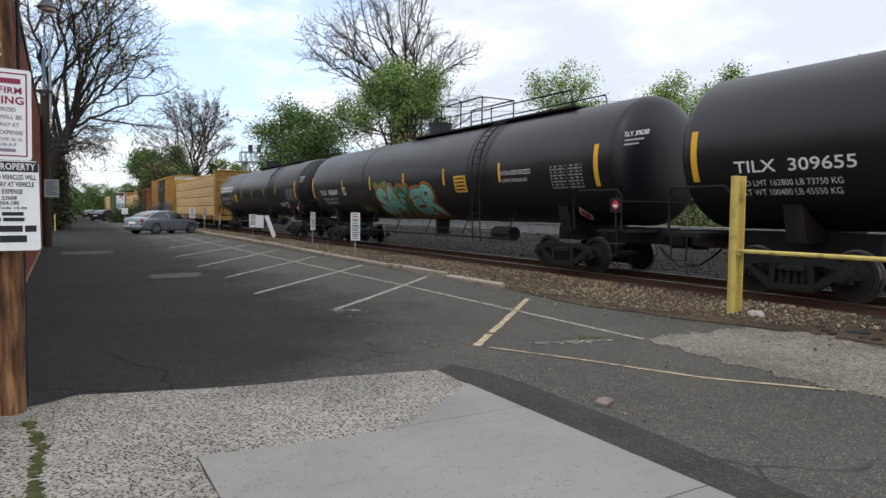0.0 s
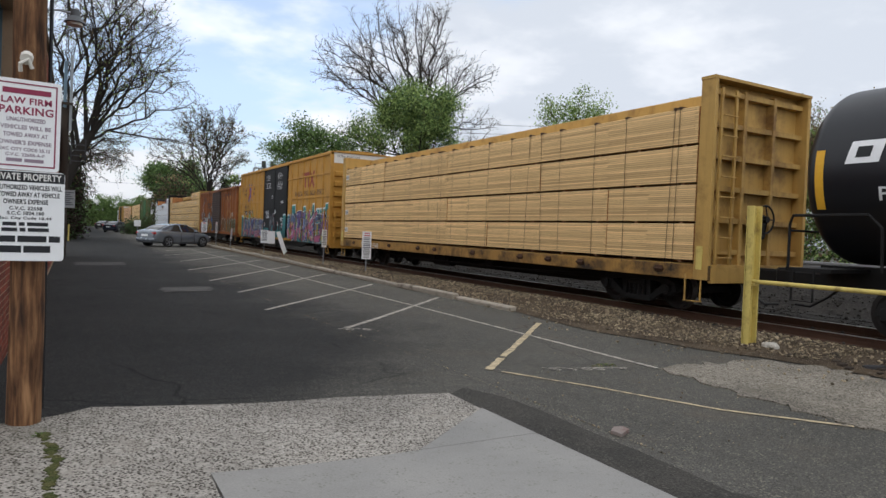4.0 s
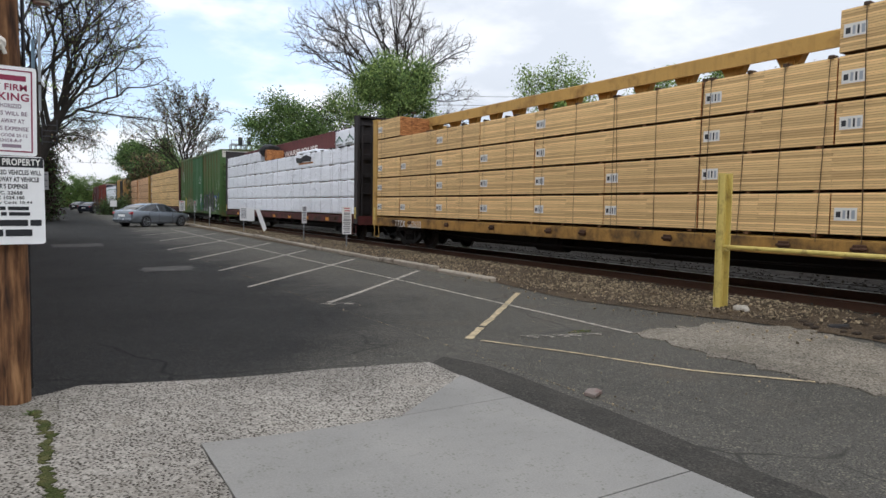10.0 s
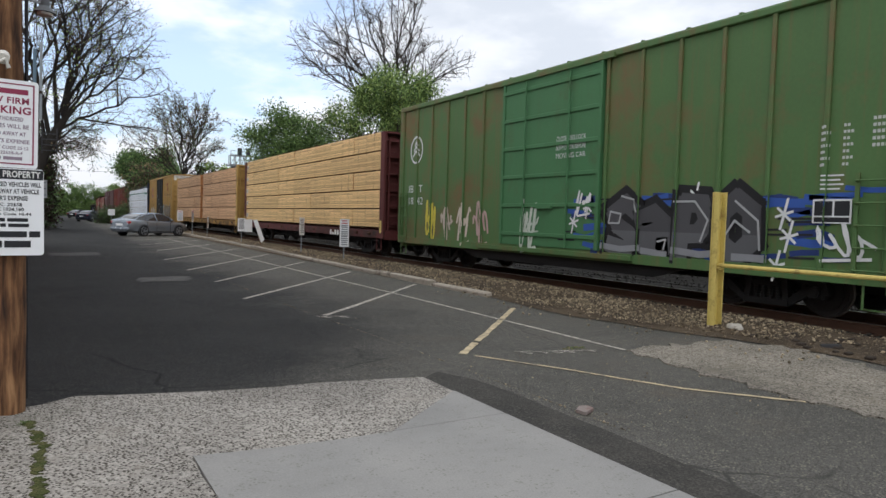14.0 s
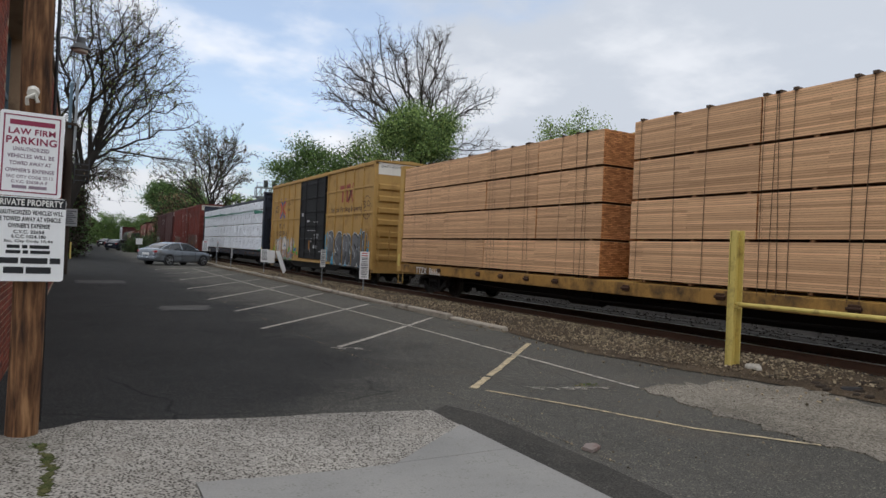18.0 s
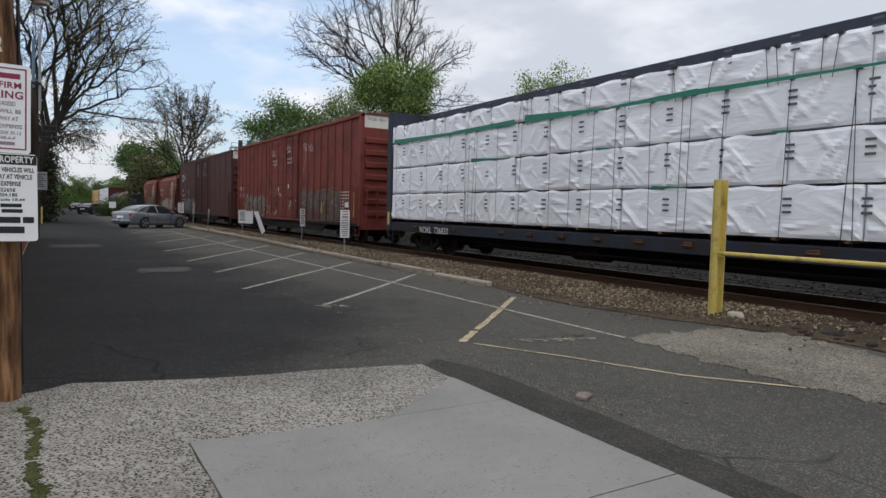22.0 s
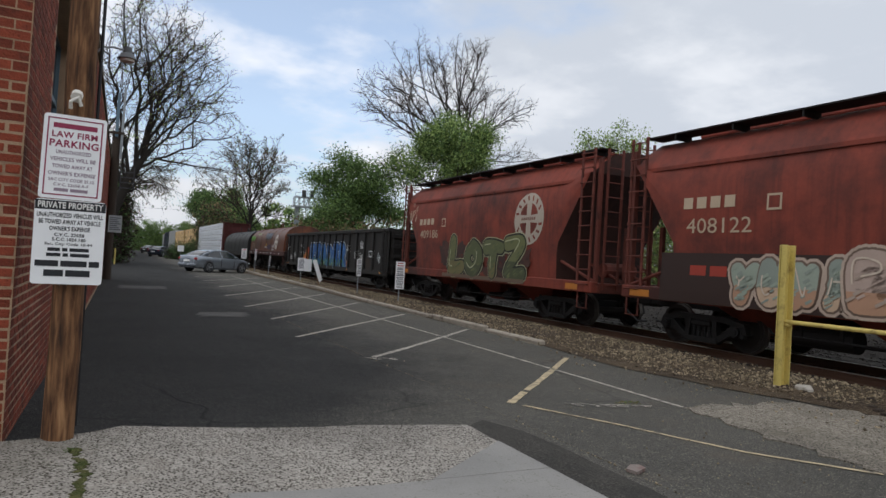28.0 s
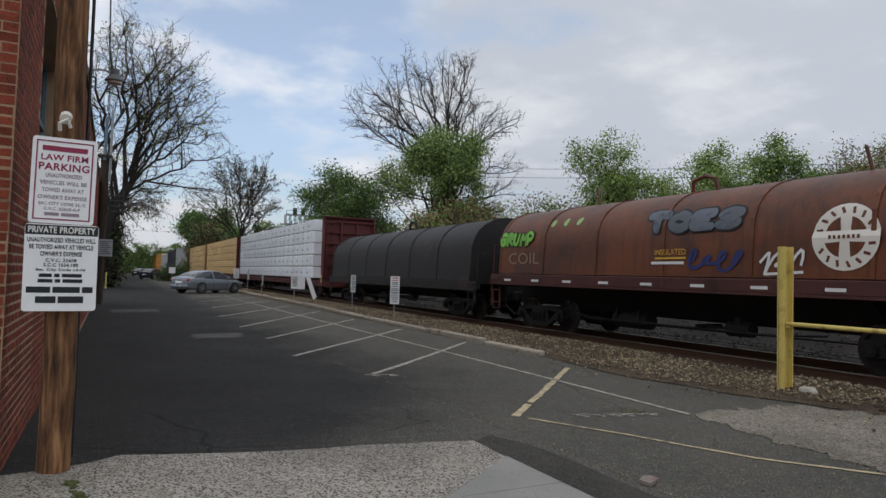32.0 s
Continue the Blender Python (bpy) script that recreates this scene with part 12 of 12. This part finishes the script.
    for x in (-1.42, 1.45):
        for s in (-1, 1):
            part("wheel_arch", MB().cyl((x, s * 0.8, 0.36), (x, s * 0.924, 0.36), 0.385, 20), dark_grey, c)
            w = part("wheel", MB().cyl((x, s * 0.72, 0.33), (x, s * 0.93, 0.33), 0.33, 20), tire, c)
            sp = MB().cyl((x, s * 0.9, 0.33), (x, s * 0.934, 0.33), 0.075, 10)
            for k in range(5):
                a = 2 * math.pi * k / 5
                for d in (-0.12, 0.12):
                    sp.cyl((x, s * 0.934, 0.33), (x + 0.235 * math.cos(a + d), s * 0.936, 0.33 + 0.235 * math.sin(a + d)), 0.022, 5)
            sp.tube([(x + 0.24 * math.cos(2 * math.pi * k / 16), s * 0.932, 0.33 + 0.24 * math.sin(2 * math.pi * k / 16)) for k in range(17)], 0.02, 5)
            part("rim", sp, rim, w)
    for s in (-1, 1):
        part("tail_light", MB().box(-2.43, s * 0.42, 0.76, -2.2, s * 0.8, 0.93, ch=0.04), material("tail_red", C("8a2024"), 0.3, var=0.1), c)
        part("headlight", MB().box(2.14, s * 0.45, 0.6, 2.36, s * 0.76, 0.72, ch=0.03), material("lamp_clear", C("c9ccd0"), 0.2, var=0.05), c)
        part("mirror", MB().box(0.68, s * 0.86, 0.97, 0.86, s * 1.03, 1.08, ch=0.03), paint, c)
        part("door_seam", MB().box(-0.42, s * 0.905, 0.32, -0.41, s * 0.926, 0.9).box(0.72, s * 0.905, 0.32, 0.73, s * 0.926, 0.88).box(-1.16, s * 0.905, 0.66, -1.15, s * 0.926, 0.93), dark_grey, c)
        for x in (-0.62, 0.4):
            part("door_handle", MB().box(x - 0.2, s * 0.905, 0.8, x, s * 0.94, 0.83, ch=0.008), paint, c)
        part("sill_strip", MB().box(-1.0, s * 0.86, 0.19, 1.0, s * 0.918, 0.27, ch=0.02), dark_grey, c)
    part("number_plate", MB().box(-2.47, -0.26, 0.64, -2.44, 0.26, 0.77), sign_white, c, "blank pale plate")
    part("bumper", MB().box(-2.49, -0.76, 0.36, -2.3, 0.76, 0.56, ch=0.06), paint, c)
    part("bumper", MB().box(2.3, -0.68, 0.32, 2.47, 0.68, 0.5, ch=0.06), paint, c)
    part("exhaust_trim", MB().box(-2.47, -0.62, 0.27, -2.35, 0.62, 0.35, ch=0.02), dark_grey, c)
    return c


silver = material("car_silver", C("8f969e"), 0.25, 0.6, var=0.05, scale=1, fine=8)
car_black = material("car_black", C("1b1c20"), 0.3, 0.2, var=0.05)
car_navy = material("car_navy", C("252a38"), 0.3, 0.2, var=0.05)
sedan("silver_sedan", (2.65, 45.6, 0), 37, silver, "silver four-door sedan parked across the lot")
sedan("dark_car", (2.0, 98.0, 0), 62, car_navy, "dark blue car parked beside the hedge")
sedan("dark_car", (3.4, 122.0, 0), 62, car_black, "black car parked far along the lane")
sedan("dark_car", (2.0, 134.0, 0), 62, car_black, "black car parked far along the lane")
bl = thing("bollard", "short yellow bollard beside the lane", "bollard", loc=(-3.4, 52, 0))
part("post", MB().cyl((0, 0, -0.1), (0, 0, 1.15), 0.055, 10), yellow_paint, bl)
st = thing("hedge_sign", "small pale notice stuck in the hedge", "sign", loc=(3.3, 83.0, 0))
part("plate", MB().box(-0.35, 0, 1.0, 0.35, 0.02, 1.7), sign_white, st)
part("post", MB().box(-0.03, 0.02, -0.1, 0.03, 0.06, 1.6), galv, st)


# ---- ground clutter ----
def grass(name, cx, cy, rx, ry, n, h, mats, label, seed):
    r = np.random.RandomState(seed)
    a, d = r.uniform(0, 6.283, n), np.sqrt(r.uniform(0, 1, n))
    x, y = cx + np.cos(a) * d * rx, cy + np.sin(a) * d * ry
    hh = h * r.uniform(0.4, 1.1, n) * (1.15 - 0.7 * d)
    tuft = 0.55 + 0.45 * np.sin(7.1 * x + 3.0) * np.sin(6.3 * y) + 0.25 * np.sin(15 * x + 11 * y)
    hh = hh * np.clip(tuft, 0.25, 1.2)
    lx, ly = r.normal(0, 0.6, n) * hh, r.normal(0, 0.6, n) * hh
    w = r.uniform(0.003, 0.007, n)
    b = r.uniform(0, 6.283, n)
    v = np.zeros((n, 5, 3))
    z = np.array([ground_z(px, py) for px, py in zip(x, y)]) + 0.01
    wx, wy = np.cos(b) * w, np.sin(b) * w
    v[:, 0] = np.stack([x - wx, y - wy, z], 1); v[:, 1] = np.stack([x + wx, y + wy, z], 1)
    v[:, 2] = np.stack([x + lx * 0.4 + wx, y + ly * 0.4 + wy, z + hh * 0.6], 1); v[:, 3] = np.stack([x + lx * 0.4 - wx, y + ly * 0.4 - wy, z + hh * 0.6], 1)
    v[:, 4] = np.stack([x + lx, y + ly, z + hh], 1)
    k = 5 * np.arange(n)
    f = [(i, i + 1, i + 2, i + 3) for i in k.tolist()] + [(i + 3, i + 2, i + 4) for i in k.tolist()]
    me = bpy.data.meshes.new(name)
    me.from_pydata(v.reshape(-1, 3).tolist(), [], f)
    for m in mats: me.materials.append(m)
    me.polygons.foreach_set("material_index", (r.randint(0, len(mats), len(f))).tolist())
    tagged(new(name, me), label, "grass", kind="stuff")


G1, G2, G3 = leaf_mat("grass_green", C("50632e")), leaf_mat("grass_dry", C("877a4c")), leaf_mat("grass_yellow", C("958d48"))
GD = leaf_mat("moss_green", C("4c5d2b"))
grass("weeds", 3.85, 1.2, 0.85, 0.7, 4200, 0.33, [G1, GD, G2], "green and dry weeds at the edge of the old concrete", 81)
grass("weeds", 1.9, 0.35, 0.55, 0.5, 1700, 0.17, [G1, G2, G3], "dry weeds at the asphalt edge", 82)
grass("weeds", 4.3, -0.6, 1.1, 1.2, 4000, 0.3, [G1, GD, G2], "green weeds beside the track bed", 83)
grass("weeds", 2.35, 5.9, 0.18, 0.1, 110, 0.05, [G1, G2], "sparse moss and grass in an asphalt crack", 84)
for k, (x, y, rx, ry, n) in enumerate(((-3.28, 4.7, 0.07, 0.08, 260), (-3.22, 4.4, 0.05, 0.25, 420), (-3.2, 3.95, 0.05, 0.25, 420), (-3.2, 3.5, 0.06, 0.2, 420), (-3.15, 3.05, 0.06, 0.2, 380), (-2.87, 3.03, 0.05, 0.1, 200), (-3.44, 3.08, 0.08, 0.06, 160), (-4.0, 4.1, 0.06, 0.1, 160), (-4.2, 3.74, 0.12, 0.05, 160))):
    grass("crack_weeds", x, y, rx * 0.8, ry, int(n * 1.6), 0.036, [G1, GD, GD], "low weeds growing in the sidewalk crack", 90 + k)


def moss_line(pts, w, seed):
    """Broken tufts of moss that follow a crack."""
    rng = random.Random(seed)
    for (a, b), (c, d) in zip(pts, pts[1:]):
        l = math.hypot(c - a, d - b)
        t = 0.0
        while t < l - 0.03:
            run = min(l - t, rng.uniform(0.03, 0.3))
            left, right = [], []
            m = max(3, int(run / 0.018))
            for k in range(m + 1):
                f = (t + run * k / m) / l
                x, y = a + (c - a) * f + 0.012 * math.sin(23 * f * l + seed) + rng.uniform(-0.006, 0.006), b + (d - b) * f
                nx, ny = -(d - b) / l, (c - a) / l
                taper = math.sin(math.pi * (k + 0.3) / (m + 0.6)) ** 0.4
                h1, h2 = w * rng.uniform(0.1, 0.75) * taper, w * rng.uniform(0.1, 0.75) * taper
                left.append((x + nx * h1, y + ny * h1)); right.append((x - nx * h2, y - ny * h2))
            sheet("moss", left + right[::-1], moss, "green moss and weeds along a sidewalk crack", dz=0.0385, thick=0.004, category="moss", step=5.0)
            t += run + rng.choice((-0.02, -0.02, 0.0, 0.04))


CRACKS = ([(-3.28, 4.74), (-3.2, 4.25), (-3.22, 3.65), (-3.15, 3.05), (-3.12, 2.6)], [(-2.87, 3.1), (-2.88, 2.75)], [(-3.15, 2.97), (-2.88, 3.08)], [(-3.9, 4.42), (-4.05, 3.97), (-4.3, 3.92)], [(-4.1, 3.74), (-4.35, 3.72)], [(-3.5, 3.12), (-3.38, 3.02)])
for k, (pts, w) in enumerate(zip(CRACKS, (0.07, 0.045, 0.02, 0.06, 0.06, 0.07))):
    moss_line(pts, w, 120 + k)
bb = thing("brick_fragment", "flat broken piece of pale red brick on the asphalt", "brick", loc=(0.41, 3.69, ground_z(0.41, 3.69) + 0.015))
bb.rotation_euler = (0, 0, 0.5)
part("fragment", MB().extrude([(-0.1, -0.05), (0.06, -0.06), (0.1, 0.0), (0.05, 0.055), (-0.07, 0.04)], 2, -0.01, 0.014), material("brick_pale", C("857a74"), 0.9, var=0.25, bump=0.5, stain=C("70504a"), stain_amt=0.5, stain_scale=9), bb)


def chalk():
    """Scrawled spray-paint ciphers on the asphalt."""
    rng = random.Random(19)
    mb = MB()
    def loops(x0, y0, dx, dy, turns, r, w):
        pts = [(x0 + dx * q / 40 + r * math.sin(turns * 6.283 * q / 40), y0 + dy * q / 40 + r * 0.9 * math.cos(turns * 6.283 * q / 40 + 0.5)) for q in range(41)]
        for q in bold(pts, w):
            mb.poly([(x, y, ground_z(x, y) + 0.011 + 0.0004 * (len(mb.f) % 5)) for x, y in q])
    loops(1.5, 5.92, 0.3, -0.05, 1.5, 0.09, 0.022)
    loops(1.92, 5.84, 0.34, -0.08, 2.2, 0.08, 0.022)
    loops(2.36, 5.74, 0.18, -0.06, 1.0, 0.06, 0.02)
    loops(0.3, 9.2, 0.5, -0.1, 2.0, 0.1, 0.025)
    tagged(part("spray_marks", mb, line_white), "faint white spray-paint scrawl on the asphalt", "marking", kind="structure")
    db = thing("debris", "dark clods and bark scattered at the ballast edge", "debris", kind="stuff")
    m2 = MB()
    for k in range(110):
        x, y, s = rng.uniform(5.2, 6.6), rng.uniform(0.5, 5.6), rng.uniform(0.012, 0.045)
        m2.box(x - s * 1.6, y - s, 0.01, x + s * 1.6, y + s, 0.02 + s * 0.7, ch=s * 0.3)
    part("clods", m2, tie_wood, db)
    # lifted plates of broken asphalt in the dirt
    for k in range(26):
        x, y, r = rng.uniform(5.0, 6.9), rng.uniform(-0.5, 4.6), rng.uniform(0.08, 0.24)
        pl = part("asphalt_plate", MB().extrude([(r * rng.uniform(0.6, 1.1) * math.cos(6.283 * q / 7), r * rng.uniform(0.5, 0.9) * math.sin(6.283 * q / 7)) for q in range(7)], 2, -0.03, 0.018), asphalt_dark, db, loc=(x, y, 0.035))
        pl.rotation_euler = (rng.uniform(-0.14, 0.14), rng.uniform(-0.14, 0.14), rng.uniform(0, 6))


chalk()


# ---- bricks ----
def bricks():
    rng = random.Random(40)
    cw, chh, j = 0.19, 0.0665, 0.0108
    def worn(l, front):
        """Six bricks of one length, each chipped and rounded in its own way."""
        out = []
        for q in range(6):
            b = MB().box(-l / 2 + j / 2, -0.02, j / 2, l / 2 - j / 2, 0.0, chh - j / 2, ch=0.005) if front else MB().box(0.0, -l / 2 + j / 2, j / 2, 0.02, l / 2 - j / 2, chh - j / 2, ch=0.005)
            me = b.mesh("brick", brick_mat)
            for v in me.vertices:
                v.co.x += rng.uniform(-0.003, 0.003) * front
                v.co.y += rng.uniform(-0.003, 0.003) * (not front)
                v.co.z += rng.uniform(-0.0028, 0.0028)
            out.append(me)
        return out
    full_f, head_f, full_s, head_s = worn(cw, True), worn(cw / 2, True), worn(cw, False), worn(cw / 2, False)
    near, rest_f, rest_s = 0, MB(), MB()
    rows = int((WTOP - 0.15) / chh)
    z0 = 0.12
    for r in range(rows):
        z = z0 + r * chh
        header = r % 6 == 1
        # front wall, from the corner to the left
        x = WX + 0.0
        first = cw / 2 if (r % 2 and not header) else (cw / 2 if header else cw)
        w = first
        while x > WX - 2.6:
            if abs(x - w / 2 + 4.33) > 0.15 or abs(z - 0.28) > 0.13:
                if 4.9 > x - w > WX - 2.0 and near < 300 and z < 3.4 and x - w > -5.25 and 0.3 < z:
                    part("brick", rng.choice(full_f if w > cw * 0.75 else head_f), None, FRONT_WALL, loc=(x - w / 2 + rng.uniform(-0.004, 0.004), WY + 0.0155 + rng.uniform(-0.002, 0.002), z + rng.uniform(-0.003, 0.003)))
                    near += 1
                else:
                    dx = rng.uniform(-0.002, 0.002)
                    rest_f.box(x - w + j / 2, WY - 0.0045 + dx, z + j / 2, x - j / 2, WY + 0.012, z + chh - j / 2)
            x -= w
            w = cw / 2 if header else cw
        # side wall, away from the corner
        y = WY + 0.0
        w = cw / 2 if not (r % 2) else cw
        while y < (14.0 if z < 4.2 else 10.0):
            if not (6.4 < y + w / 2 < 9.65 and 2.4 < z + 0.04 < 4.0):
                if y < 6.8 and z < 1.9 and y > WY + 0.02 and z > 0.3:
                    part("brick", rng.choice(full_s if w > cw * 0.75 else head_s), None, SIDE_WALL, loc=(WX - 0.0155, y + w / 2, z))
                else:
                    rest_s.box(WX - 0.014, y + j / 2, z + j / 2, WX + 0.0045, y + w - j / 2, z + chh - j / 2)
            y += w
            w = cw / 2 if header else cw
    # farther along: long courses, their joints too fine to tell
    for r in range(rows):
        z = z0 + r * chh
        y = 14.0 if z < 4.2 else 10.0
        while y < WFAR - 0.2:
            rest_s.box(WX - 0.014, y + 0.004, z + j / 2, WX + 0.008, min(y + 0.696, WFAR) - 0.004, z + chh - j / 2)
            y += 0.696
    b_rest = material("brick_joined", C("7f3b27"), 0.9, var=0.35, scale=9, fine=70, bump=0.8, island=0.36, stain=C("46291f"), stain_amt=0.45, stain_scale=7)
    tagged(part("brickwork", rest_f, b_rest, FRONT_WALL), kind="stuff")
    tagged(part("brickwork", rest_s, b_rest, SIDE_WALL), kind="stuff")


bricks()


# ---- what moves ----
def run_at(t):
    """How far the train has run by t seconds: a smooth curve through RUN."""
    for (a, da), (b, db) in zip(RUN, RUN[1:]):
        if a <= t <= b:
            return da + (db - da) * (t - a) / (b - a)
    return RUN[-1][1]


def motions():
    for c, y in CARS:
        walk(c, [(t, pose(TRACK_X, y - d, RAIL_Z)) for t, d in RUN])
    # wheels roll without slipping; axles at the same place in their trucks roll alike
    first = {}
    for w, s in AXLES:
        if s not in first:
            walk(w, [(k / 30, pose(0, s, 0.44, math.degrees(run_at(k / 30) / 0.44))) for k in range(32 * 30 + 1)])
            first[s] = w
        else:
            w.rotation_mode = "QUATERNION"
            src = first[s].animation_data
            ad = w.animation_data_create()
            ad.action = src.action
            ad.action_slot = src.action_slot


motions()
